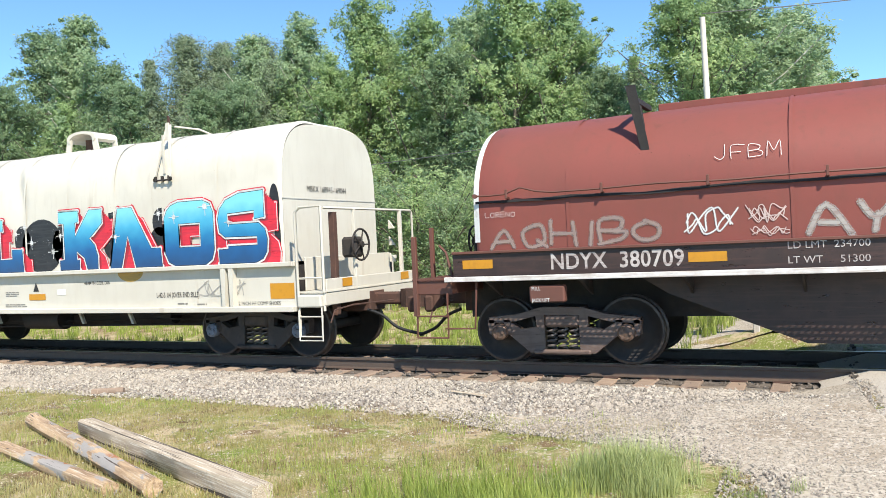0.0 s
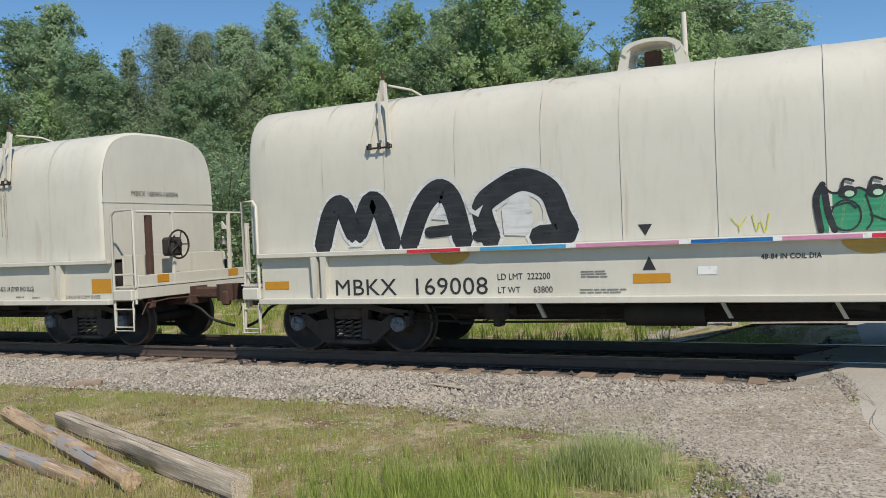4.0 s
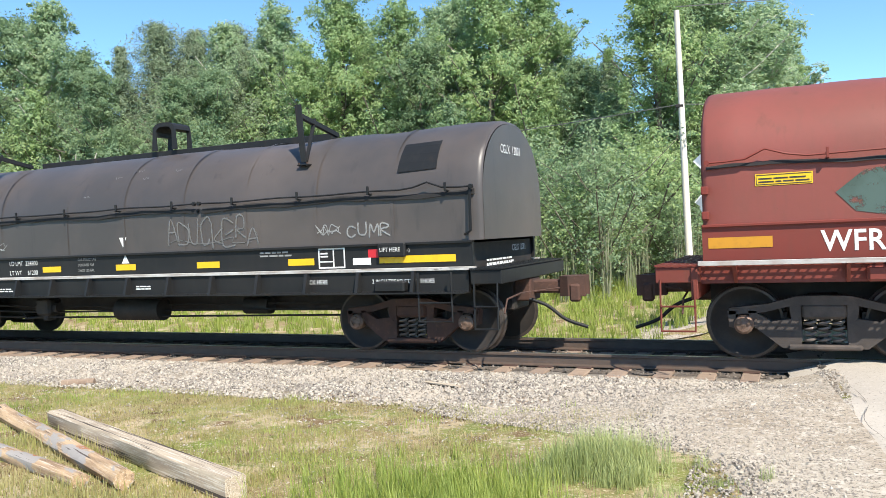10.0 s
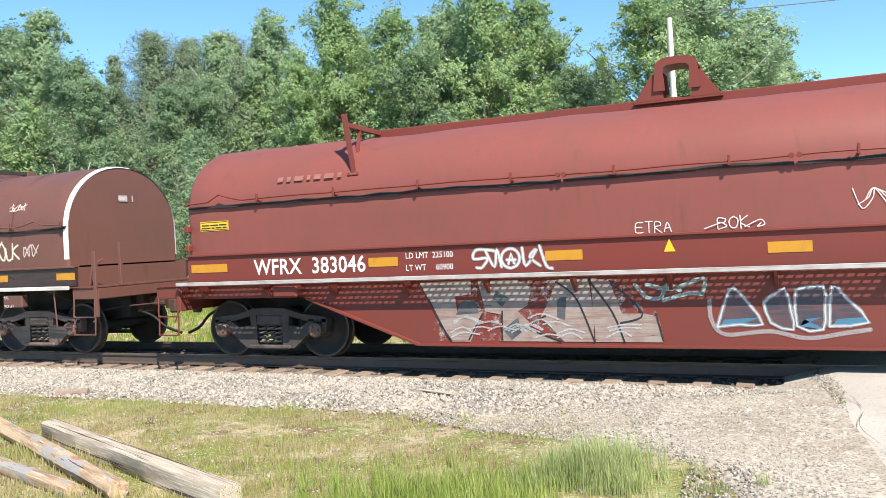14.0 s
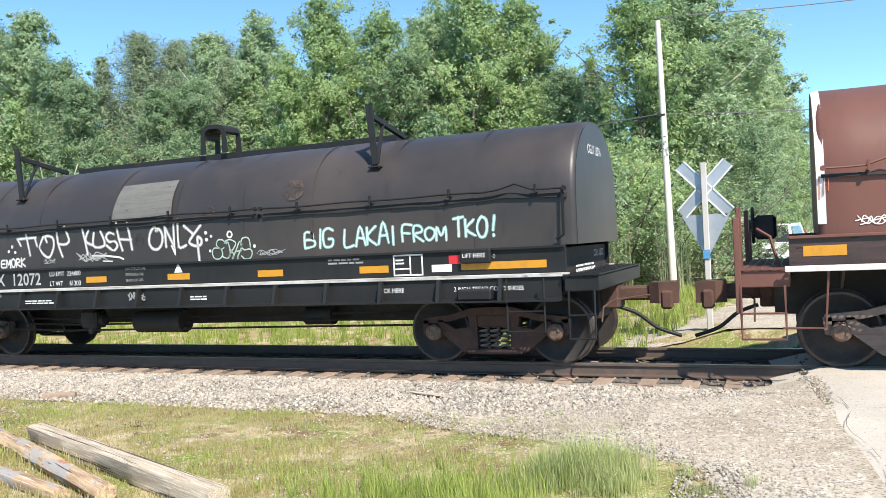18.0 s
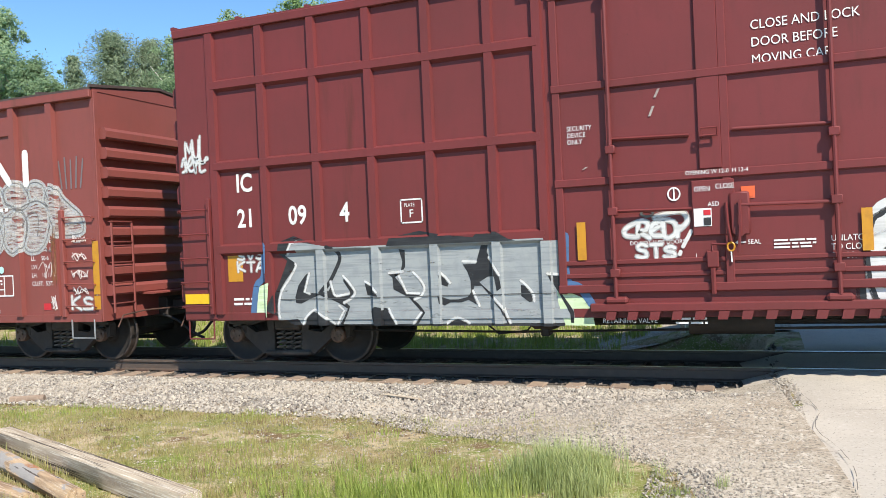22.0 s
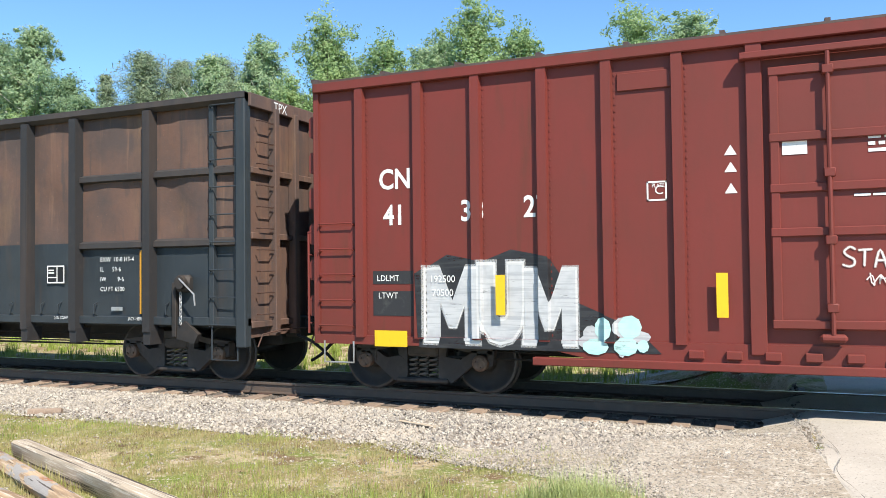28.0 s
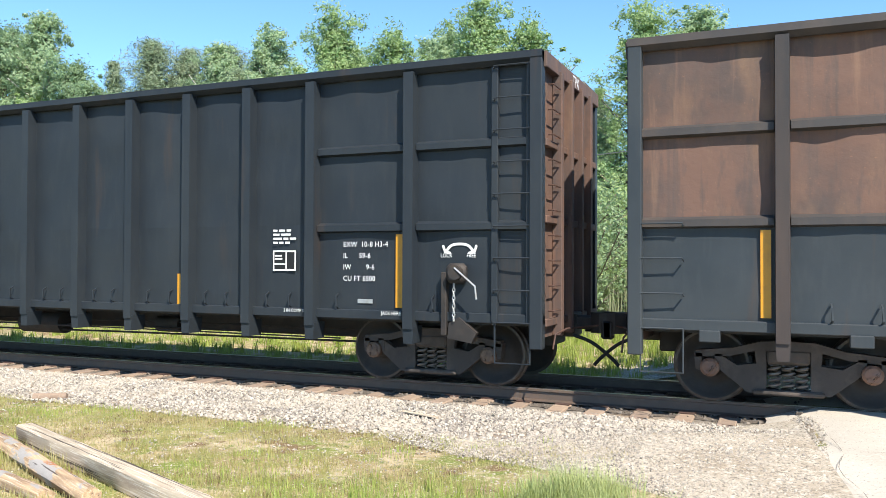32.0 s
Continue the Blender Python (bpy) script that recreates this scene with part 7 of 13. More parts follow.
car, y, yr, ribs = chip_gondola("rusty brown high gondola with a slate lower side", M["slate_paint"], M["rust_panel"], 3)
joins(car, -90.06)
ART["M"] = (car, y, yr, ribs)
car, y, yr, ribs = chip_gondola("slate blue high gondola with orange reflectors", M["night_slate"], M["night_slate"], 8)
joins(car, -109.44)
ART["N"] = (car, y, yr, ribs)


# ---- graffiti and further markings, car by car ----
class Wall:
    """The near side of one car, to lay paint on."""

    def __init__(self, car, y=None, skin=None, ribs=(), rib_y=None, sill=None):
        self.car, self.y, self.skin, self.ribs, self.rib_y, self.sill = car, y, skin, ribs, rib_y, sill

    def put(self, g, mat, name="graffiti", label="", lift=0.0, x=0.0, z=0.0):
        if self.skin:
            zs = [p[2] + z for p in g.v]
            top = max(zs)
            if top > 2.0:
                g = cells_geo(g, [k * 0.12 - z for k in range(int(2.0 / 0.12), int(top / 0.12) + 1)])
        low = None
        if self.sill and min(p[2] for p in g.v) + z < self.sill[1]:
            low = on_side(band_cut(g, -9.0, self.sill[1] - z), x, z, self.sill[0], lift=lift)
            g = band_cut(g, self.sill[1] - z, 99.0)
        o = on_side(g, x, z, self.y, skin=self.skin, ribs=self.ribs, rib_y=self.rib_y, lift=lift) if g.v else Geo()
        if low:
            o.add(low.v, low.f)
        return mark(self.car, o, mat, name, label)


def fit_letter(ch, x0, x1, z0, z1, bold=0.03, extra=0.0):
    """One heavy letter that fills a box; extra widens it for an outline."""
    if ch == "M":
        k = 1 + 1.6 * extra
        pts = [(0, 0), (0, 1), (0.28, 1), (0.5, 0.56), (0.72, 1), (1, 1), (1, 0), (0.73, 0), (0.73, 0.52), (0.57, 0.2), (0.43, 0.2), (0.27, 0.52), (0.27, 0)]
        return poly_geo([[(x0 + (x1 - x0) * (0.5 + (a - 0.5) * k), z0 + (z1 - z0) * (0.5 + (b - 0.5) * k)) for a, b in pts]])
    if ch in "WN":
        bold, extra = bold * 0.45, extra * 0.7
    base = text_geo(ch, 1.0, bold=bold)
    ax, bx = min(p[0] for p in base.v), max(p[0] for p in base.v)
    az, bz = min(p[2] for p in base.v), max(p[2] for p in base.v)
    g = base if not extra else text_geo(ch, 1.0, bold=bold + extra)
    o = Geo()
    sx, sz = (x1 - x0) / (bx - ax), (z1 - z0) / (bz - az)
    o.v = [(x0 + (p[0] - ax) * sx, 0.0, z0 + (p[2] - az) * sz) for p in g.v]
    o.f = list(g.f)
    return o


def band_cut(g, z0, z1):
    """The part of a flat Geo between two heights."""
    t = Geo()
    t.v, t.f = [(p[2], p[1], p[0]) for p in g.v], list(g.f)
    c = clip_x(t, z0, z1)
    o = Geo()
    o.v, o.f = [(p[2], p[1], p[0]) for p in c.v], [q[::-1] for q in c.f]
    return o


def block_word(wall, letters, bold, fills, outlines, shadow=None, label=""):
    """letters: (letter, x0, x1, z0, z1). fills: (paint, low, high). outlines: (paint, width). shadow: (paint, dx, dz)."""
    lift = 0.002
    if shadow:
        edge, grow = outlines[0]
        for i, L in enumerate(letters):
            wall.put(shifted(fit_letter(*L, bold=bold, extra=grow + 0.02), shadow[1], shadow[2]), edge, "graffiti_shade", "", lift + 0.0004 * i)
        lift += 0.005
        for i, L in enumerate(letters):
            g = fit_letter(*L, bold=bold, extra=0.02)
            for k in range(1, 5):
                wall.put(shifted(g, shadow[1] * k / 4, shadow[2] * k / 4), shadow[0], "graffiti_shade", "", lift + 0.0012 * i - 0.0002 * k)
        lift += 0.012
    if outlines and outlines[0][0] in MIST:
        for i, L in enumerate(letters):
            wall.put(fit_letter(*L, bold=bold, extra=outlines[0][1] + 0.035), MIST[outlines[0][0]], "overspray", "", lift - 0.0015 + 0.0001 * i)
    for paint_, grow in outlines:
        for i, L in enumerate(letters):
            wall.put(fit_letter(*L, bold=bold, extra=grow), paint_, "graffiti_outline", "", lift + 0.0004 * i)
        lift += 0.005
    for i, L in enumerate(letters):
        g = fit_letter(*L, bold=bold)
        for paint_, lo, hi in fills:
            wall.put(band_cut(g, lo, hi) if lo > -9 else g, paint_, "graffiti_letter", label, lift + 0.0004 * i)


# heavy letters on a unit square: an outline, then the holes in it
SLAB = {
    "T": [[(0, 1), (1, 1), (1, 0.5), (0.83, 0.5), (0.83, 0.66), (0.66, 0.66), (0.66, 0.2), (0.74, 0.2), (0.74, 0), (0.30, 0), (0.30, 0.2), (0.36, 0.2), (0.36, 0.66), (0.17, 0.66), (0.17, 0.46), (0, 0.46)]],
    "O": [[(0, 0.2), (0, 0.76), (0.06, 0.88), (0.16, 0.96), (0.3, 1), (0.8, 1), (0.94, 0.94), (1, 0.8), (1, 0.22), (0.95, 0.08), (0.82, 0), (0.2, 0), (0.07, 0.06)], [(0.29, 0.28), (0.29, 0.66), (0.74, 0.66), (0.74, 0.28)]],
    "A": [[(0, 0), (0.18, 1), (0.45, 1), (0.80, 0.30), (0.97, 0.30), (1, 0), (0.50, 0), (0.36, 0.54), (0.21, 0)]],
    "L": [[(0, 1), (0.46, 1), (0.46, 0.80), (0.37, 0.79), (0.37, 0.24), (0.70, 0.24), (0.70, 0.42), (0.97, 0.42), (1, 0), (0.10, 0), (0.15, 0.20), (0.15, 0.79), (0.02, 0.80)]],
    "K": [[(0, 1), (0.46, 1), (0.46, 0.82), (0.38, 0.80), (0.38, 0.56), (0.72, 1), (1, 1), (1, 0.77), (0.78, 0.58), (0.70, 0.52), (0.82, 0.40), (0.88, 0.22), (0.88, 0), (0.64, 0), (0.58, 0.20), (0.40, 0.32), (0.40, 0.16), (0.46, 0.16), (0.46, 0), (0, 0), (0, 0.16), (0.12, 0.18), (0.12, 0.80), (0, 0.82)]],
    "S": [[(0.95, 1), (0.45, 0.98), (0.18, 0.90), (0.05, 0.78), (0, 0.64), (0.03, 0.45), (0.14, 0.38), (0.80, 0.37), (0.80, 0.24), (0.2, 0.24), (0.2, 0.20), (0, 0.20), (0, 0), (0.75, 0), (0.90, 0.05), (0.98, 0.15), (1, 0.32), (0.96, 0.46), (0.84, 0.55), (0.20, 0.55), (0.20, 0.71), (0.76, 0.73), (0.76, 0.61), (0.95, 0.63)]],
}
WEDGE = {
    "C": [[(1, 0.95), (0.35, 1), (0.05, 0.8), (0, 0.3), (0.2, 0.05), (0.95, 0), (1, 0.28), (0.55, 0.3), (0.42, 0.45), (0.45, 0.66), (0.6, 0.74), (1, 0.68)]],
    "A": [[(0, 0), (0.22, 0.9), (0.4, 1), (0.75, 0.98), (0.88, 0.5), (1, 0), (0.68, 0), (0.62, 0.2), (0.36, 0.2), (0.3, 0)], [(0.40, 0.44), (0.46, 0.72), (0.58, 0.72), (0.60, 0.44)]],
    "E": [[(0, 0.02), (0.08, 1), (0.95, 0.98), (1, 0.78), (0.5, 0.76), (0.48, 0.64), (0.85, 0.62), (0.85, 0.42), (0.45, 0.40), (0.44, 0.26), (1, 0.26), (0.96, 0)]],
    "D": [[(0, 0), (0.05, 1), (0.6, 0.98), (0.95, 0.75), (1, 0.35), (0.8, 0.08), (0.55, 0)], [(0.36, 0.28), (0.38, 0.72), (0.58, 0.68), (0.66, 0.48), (0.58, 0.28)]],
    "Z": [[(0, 0.86), (0.45, 1), (1, 0.9), (0.92, 0.66), (0.52, 0.3), (1, 0.34), (0.9, 0.04), (0.3, 0), (0, 0.12), (0.08, 0.36), (0.5, 0.68), (0.1, 0.64)]],
    "M": [[(0.04, 0), (0, 0.9), (0.2, 1), (0.5, 0.6), (0.76, 1.06), (0.96, 0.9), (1, -0.04), (0.74, 0.02), (0.70, 0.5), (0.52, 0.16), (0.32, 0.5), (0.30, 0.04)]],
    "T": [[(0, 0.7), (0.05, 0.98), (0.95, 1.04), (1, 0.74), (0.68, 0.72), (0.74, 0.02), (0.36, -0.06), (0.36, 0.70)]],
    "H": [[(0, 0.04), (0.06, 0.96), (0.36, 1), (0.36, 0.64), (0.64, 0.62), (0.68, 1.04), (0.98, 0.94), (1, 0), (0.68, 0.04), (0.66, 0.36), (0.34, 0.36), (0.30, -0.04)]],
    "S": [[(0.96, 1), (0.2, 0.96), (0, 0.72), (0.1, 0.46), (0.62, 0.38), (0.6, 0.28), (0.02, 0.3), (0, 0.02), (0.8, 0), (1, 0.22), (0.9, 0.5), (0.42, 0.6), (0.44, 0.7), (1, 0.72)]],
}
PLAIN = {
    "G": [[(1, 1), (0.15, 1), (0, 0.85), (0, 0.15), (0.15, 0), (0.92, 0), (1, 0.1), (1, 0.5), (0.55, 0.5), (0.55, 0.34), (0.70, 0.34), (0.70, 0.22), (0.32, 0.22), (0.32, 0.76), (1, 0.76)]],
    "R": [[(0, 0), (0, 1), (0.85, 1), (1, 0.88), (1, 0.55), (0.85, 0.42), (1, 0), (0.68, 0), (0.52, 0.36), (0.34, 0.36), (0.34, 0)], [(0.34, 0.60), (0.34, 0.80), (0.68, 0.80), (0.68, 0.60)]],
    "U": [[(0, 1), (0, 0.12), (0.14, 0), (0.86, 0), (1, 0.12), (1, 1), (0.68, 1), (0.68, 0.26), (0.32, 0.26), (0.32, 1)]],
    "V": [[(0, 1), (0.34, 0), (0.66, 0), (1, 1), (0.66, 1), (0.5, 0.42), (0.34, 1)]],
    "E": [[(0, 0), (0, 1), (1, 1), (1, 0.78), (0.36, 0.78), (0.36, 0.62), (0.9, 0.62), (0.9, 0.40), (0.36, 0.40), (0.36, 0.22), (1, 0.22), (1, 0)]],
    "Y": [[(0.36, 0), (0.36, 0.42), (0, 1), (0.34, 1), (0.5, 0.66), (0.66, 1), (1, 1), (0.66, 0.42), (0.66, 0)]],
    "H": [[(0, 0), (0, 1), (0.32, 1), (0.32, 0.62), (0.68, 0.62), (0.68, 1), (1, 1), (1, 0), (0.68, 0), (0.68, 0.38), (0.32, 0.38), (0.32, 0)]],
    "M": [[(0, 0), (0, 1), (0.26, 1), (0.5, 0.62), (0.74, 1), (1, 1), (1, 0), (0.70, 0), (0.70, 0.48), (0.5, 0.18), (0.30, 0.48), (0.30, 0)]],
    "S": [[(1, 1), (0, 1), (0, 0.40), (0.66, 0.40), (0.66, 0.24), (0, 0.24), (0, 0), (1, 0), (1, 0.62), (0.34, 0.62), (0.34, 0.78), (1, 0.78)]],
    "K": [[(0, 0), (0, 1), (0.34, 1), (0.34, 0.62), (0.66, 1), (1, 1), (0.62, 0.52), (1, 0), (0.64, 0), (0.34, 0.40), (0.34, 0)]],
}
def placed(loops, x0, x1, z0, z1, slant=0.0):
    return [[(x0 + (x1 - x0) * a - slant * (1 - b), z0 + (z1 - z0) * b) for a, b in loop] for loop in loops]


def loops_geo(loops):
    """A filled outline with holes."""
    flat = [p for loop in loops for p in loop]
    tri = geometry.tessellate_polygon([[Vector((a, b, 0)) for a, b in loop] for loop in loops])
    return Geo().add([(a, 0.0, b) for a, b in flat], [tuple(t) for t in tri])


def contour(loops, w):
    return stroke_geo([loop + loop[:2] for loop in loops], w)


def deep_word(wall, letters, fill, edge, block, block_dark, rim, dx, dz, label):
    """Block letters with a thrown side: (letter, x0, x1, z0, z1)."""
    shapes = [placed(SLAB[ch], x0, x1, z0, z1) for ch, x0, x1, z0, z1 in letters]
    for i, L in enumerate(shapes):
        base = 0.002 + 0.0022 * i
        moved = [[(a + dx, b + dz) for a, b in loop] for loop in L]
        for paint_, w, lift in ((rim, 0.115, 0.0), (edge, 0.06, 0.0006)):
            wall.put(contour(L, w), paint_, "graffiti_outline", "", base + lift)
            wall.put(contour(moved, w * 0.6), paint_, "graffiti_outline", "", base + lift + 0.0002)
        for k in range(7, 0, -1):
            g = loops_geo([[(a + dx * k / 7, b + dz * k / 7) for a, b in loop] for loop in L])
            wall.put(g, block if k > 2 else block_dark, "graffiti_side", "", base + 0.0010 + 0.00008 * (8 - k))
    for i, L in enumerate(shapes):
        base = 0.0245 + 0.0010 * i
        wall.put(contour(L, 0.078), edge, "graffiti_outline", "", base)
        wall.put(contour(L, 0.020), BLACK_SPRAY, "graffiti_outline", "", base + 0.0004)
        wall.put(loops_geo(L), fill, "graffiti_letter", label, base + 0.0007)


def ellipse(cx, cz, rx, rz, n=22, a0=0.0):
    return [(cx + rx * math.cos(6.2832 * k / n + a0), cz + rz * math.sin(6.2832 * k / n + a0)) for k in range(n)]


def tag(wall, word, x, z, h, w, thick, mat, seed=0, wild=0.10, gap=0.25, slope=0.0, lift=0.004):
    lift += 0.014 if wall.skin and z + h > 2.4 else 0
    if thick > 0.013 and mat in MIST:
        wall.put(tag_geo(word, h, w, thick * 1.9, seed, wild, gap, True, slope), MIST[mat], "overspray", "", lift - 0.0015, x, z)
    return wall.put(tag_geo(word, h, w, thick, seed, wild, gap, True, slope), mat, "sprayed_tag", "", lift, x, z)


def scrawl(wall, x, z, w, h, thick, mat, seed, n=3, lift=0.004):
    if thick > 0.013 and mat in MIST:
        wall.put(scribble_geo(w, h, thick * 1.9, seed, n), MIST[mat], "overspray", "", lift - 0.0015, x, z)
    return wall.put(scribble_geo(w, h, thick, seed, n), mat, "sprayed_scrawl", "", lift, x, z)


def speckle(wall, x0, x1, z0, z1, n, r, mats, seed, lift=0.004):
    R = random.Random(seed)
    for mat in mats:
        wall.put(poly_geo([ellipse(R.uniform(x0, x1), R.uniform(z0, z1), R.uniform(0.4, 1.3) * r, R.uniform(0.4, 1.1) * r, 9) for _ in range(n)]), mat, "spray_spots", "", lift)
        lift += 0.003


ALL = -99
def ragged_patch(wd, h, seed):
    """A stain with a wandering outline."""
    R = random.Random(seed)
    n = 9
    pts = [(wd * k / n, h * R.uniform(0.0, 0.35)) for k in range(n + 1)] + [(wd * (1 - k / n), h * R.uniform(0.72, 1.0)) for k in range(n + 1)]
    return poly_geo([pts])


# B: blue block letters on white
fade = bpy.data.materials.new("blue_fade")
fade.use_nodes = True
fn, fl = fade.node_tree.nodes, fade.node_tree.links
ftc, fsep, framp = fn.new("ShaderNodeTexCoord"), fn.new("ShaderNodeSeparateXYZ"), fn.new("ShaderNodeValToRGB")
fno, fadd, frange = fn.new("ShaderNodeTexNoise"), fn.new("ShaderNodeMath"), fn.new("ShaderNodeMapRange")
fno.inputs["Scale"].default_value, fno.inputs["Detail"].default_value = 4.0, 4.0
fadd.operation, fadd.inputs[1].default_value = "MULTIPLY_ADD", 0.22
frange.inputs["From Min"].default_value, frange.inputs["From Max"].default_value = 1.66, 2.74
fl.new(ftc.outputs["Object"], fsep.inputs[0])
fl.new(ftc.outputs["Object"], fno.inputs["Vector"])
fl.new(fno.outputs["Fac"], fadd.inputs[0])
fl.new(fsep.outputs["Z"], fadd.inputs[2])
fl.new(fadd.outputs[0], frange.inputs["Value"])
fl.new(frange.outputs[0], framp.inputs[0])
ends = framp.color_ramp.elements
ends[0].position, ends[0].color = 0.05, (0.012, 0.055, 0.15, 1)
ends[1].position, ends[1].color = 0.90, (0.19, 0.57, 0.67, 1)
for at, c in ((0.30, (0.012, 0.10, 0.27, 1)), (0.48, (0.02, 0.20, 0.40, 1)), (0.68, (0.06, 0.36, 0.55, 1))):
    ends.new(at).color = c
fl.new(framp.outputs[0], fn["Principled BSDF"].inputs["Base Color"])
fn["Principled BSDF"].inputs["Roughness"].default_value = 0.42
car, skin = ART["B"]
w = Wall(car, None, skin)
for x, z, a, b in ((0.12, 2.03, 0.56, 0.50), (0.62, 2.02, 0.22, 0.34), (-1.45, 2.18, 0.30, 0.30), (-1.18, 1.95, 0.34, 0.36), (-0.42, 2.15, 0.22, 0.28), (2.0, 2.52, 0.14, 0.17), (2.0, 2.05, 0.30, 0.36), (3.10, 2.32, 0.20, 0.24), (3.05, 1.9, 0.26, 0.34), (-5.95, 1.72, 0.26, 0.16), (-2.55, 1.95, 0.22, 0.36), (-3.55, 1.72, 0.34, 0.18), (-4.8, 1.72, 0.24, 0.2), (5.48, 2.45, 0.10, 0.34), (5.52, 1.95, 0.06, 0.36)):
    w.put(poly_geo([ellipse(x, z, a, b)]), BLACK_SPRAY, "graffiti_cloud", "black sprayed cloud behind the letters")
row = [("T", -6.04, -4.86, 1.575, 2.57), ("O", -4.72, -3.84, 1.575, 2.58), ("T", -3.78, -2.74, 1.575, 2.59), ("A", -2.44, -1.26, 1.575, 2.58), ("L", -1.42, -0.38, 1.575, 2.56), ("K", 0.62, 1.72, 1.575, 2.62), ("A", 1.90, 3.12, 1.575, 2.60), ("O", 3.20, 4.26, 1.575, 2.62), ("S", 4.36, 5.34, 1.575, 2.70)]
deep_word(w, row, fade, WHITE_SPRAY, HOTRED, spray("shade_red", (0.36, 0.018, 0.035)), HOTRED, 0.24, -0.21, "blue graffiti block letter with a red side")
stars = []
for x, z, r in ((-5.95, 1.72, 0.09), (-3.92, 2.42, 0.13), (-1.58, 2.28, 0.13), (-1.38, 2.02, 0.13), (-0.55, 2.28, 0.11), (-0.30, 2.40, 0.12), (-0.12, 2.10, 0.12), (0.45, 1.92, 0.13), (0.66, 2.20, 0.10), (2.05, 2.12, 0.11), (3.08, 2.46, 0.11), (3.42, 2.38, 0.11), (4.10, 2.52, 0.15), (4.58, 2.24, 0.08)):
    for a in (0.05, 1.621):
        stars.append([(x - r * math.cos(a), z - r * math.sin(a)), (x + r * math.cos(a), z + r * math.sin(a))])
    for a in (0.835, 2.406):
        stars.append([(x - 0.4 * r * math.cos(a), z - 0.4 * r * math.sin(a)), (x + 0.4 * r * math.cos(a), z + 0.4 * r * math.sin(a))])
    w.put(poly_geo([ellipse(x, z, 0.32 * r, 0.32 * r, 10)]), WHITE_SPRAY, "graffiti_star", "", 0.038)
w.put(stroke_geo(stars, 0.012), WHITE_SPRAY, "graffiti_star_rays", "", 0.037)
R = random.Random(8)
dots = [ellipse(R.gauss(0.1, 0.3), R.gauss(2.05, 0.22), 0.006, 0.006, 6) for _ in range(26)] + [ellipse(R.gauss(2.0, 0.12), R.gauss(2.05, 0.18), 0.006, 0.006, 6) for _ in range(12)]
w.put(poly_geo(dots), WHITE_SPRAY, "spray_spots", "", 0.004)
w2 = Wall(car, -1.50)
scrawl(w2, 2.95 + 0.95, 1.02, 1.05, 0.30, 0.012, spray("faint_grey", (0.36, 0.35, 0.32)), 5, 4)

# C: black and green letters
car, skin = ART["C"]
w = Wall(car, None, skin)
def brush(lines, thick, paint_, lift, label=""):
    for k, pts in enumerate(lines):
        w.put(stroke_geo([smooth_line(pts, 5)], thick), paint_, "graffiti_stroke", label if k == 0 else "", lift + 0.0003 * k)
fat = [[(-4.78, 1.66), (-4.62, 2.12), (-4.42, 2.22), (-4.20, 1.80), (-3.96, 2.24), (-3.78, 2.14), (-3.62, 1.66)], [(-3.34, 1.66), (-3.12, 2.14), (-2.86, 2.36), (-2.66, 2.20), (-2.52, 1.66)], [(-2.12, 1.68), (-2.22, 2.08), (-1.96, 2.30), (-1.62, 2.42), (-1.28, 2.26), (-1.14, 1.92), (-1.06, 1.70), (-1.42, 1.66)]]
brush(fat, 0.40, WHITE_SPRAY, 0.002, "white outline of large letters")
brush(fat, 0.30, BLACK_SPRAY, 0.005, "large black rounded graffiti letters")
brush([[(-3.02, 1.78), (-2.72, 1.80)], [(-2.30, 1.70), (-2.12, 1.68)]], 0.16, BLACK_SPRAY, 0.007)
for k, pts in enumerate(([(-1.92, 1.70), (-1.94, 2.04), (-1.74, 2.24), (-1.54, 2.20), (-1.50, 1.86), (-1.62, 1.68)], [(-2.98, 1.96), (-2.84, 2.14), (-2.74, 1.94)], [(-2.48, 2.18), (-2.40, 2.02), (-2.28, 1.96), (-2.20, 2.12), (-2.32, 2.04)], [(-4.34, 1.62), (-4.22, 1.72), (-4.08, 1.62)])):
    w.put(poly_geo([pts]), WHITE_SPRAY, "graffiti_gap", "", 0.009 + 0.0003 * k)
PINE = spray("pine_spray", (0.025, 0.20, 0.095), (0.04, 0.27, 0.14))
body = [(1.90, 1.585), (1.86, 1.95), (1.93, 2.12), (2.02, 2.02), (2.18, 2.03), (2.30, 2.06), (2.42, 2.00), (2.56, 2.06), (2.72, 2.07), (2.86, 2.10), (3.02, 2.06), (3.20, 2.01), (3.45, 2.01), (3.69, 2.07), (3.90, 2.04), (4.13, 2.05), (4.12, 1.89), (3.86, 1.86), (4.0, 1.585)]
w.put(poly_geo([body]), PINE, "graffiti_letters", "green creature-like graffiti letters", 0.003)
w.put(stroke_geo([[(2.1 + 0.19 * k, 1.62 + 0.03 * (k % 3)), (2.16 + 0.19 * k, 1.96 - 0.04 * (k % 2))] for k in range(9)], 0.035), MIST[spray("lime_mist", (0.14, 0.38, 0.20))], "spray_swipe", "", 0.0045)
brush([body[2:]], 0.026, BLACK_SPRAY, 0.006)
brush([[(1.93, 2.12), (1.86, 1.95), (1.90, 1.60)], [(1.95, 2.04), (1.98, 1.80), (2.04, 1.60)]], 0.07, BLACK_SPRAY, 0.0065)
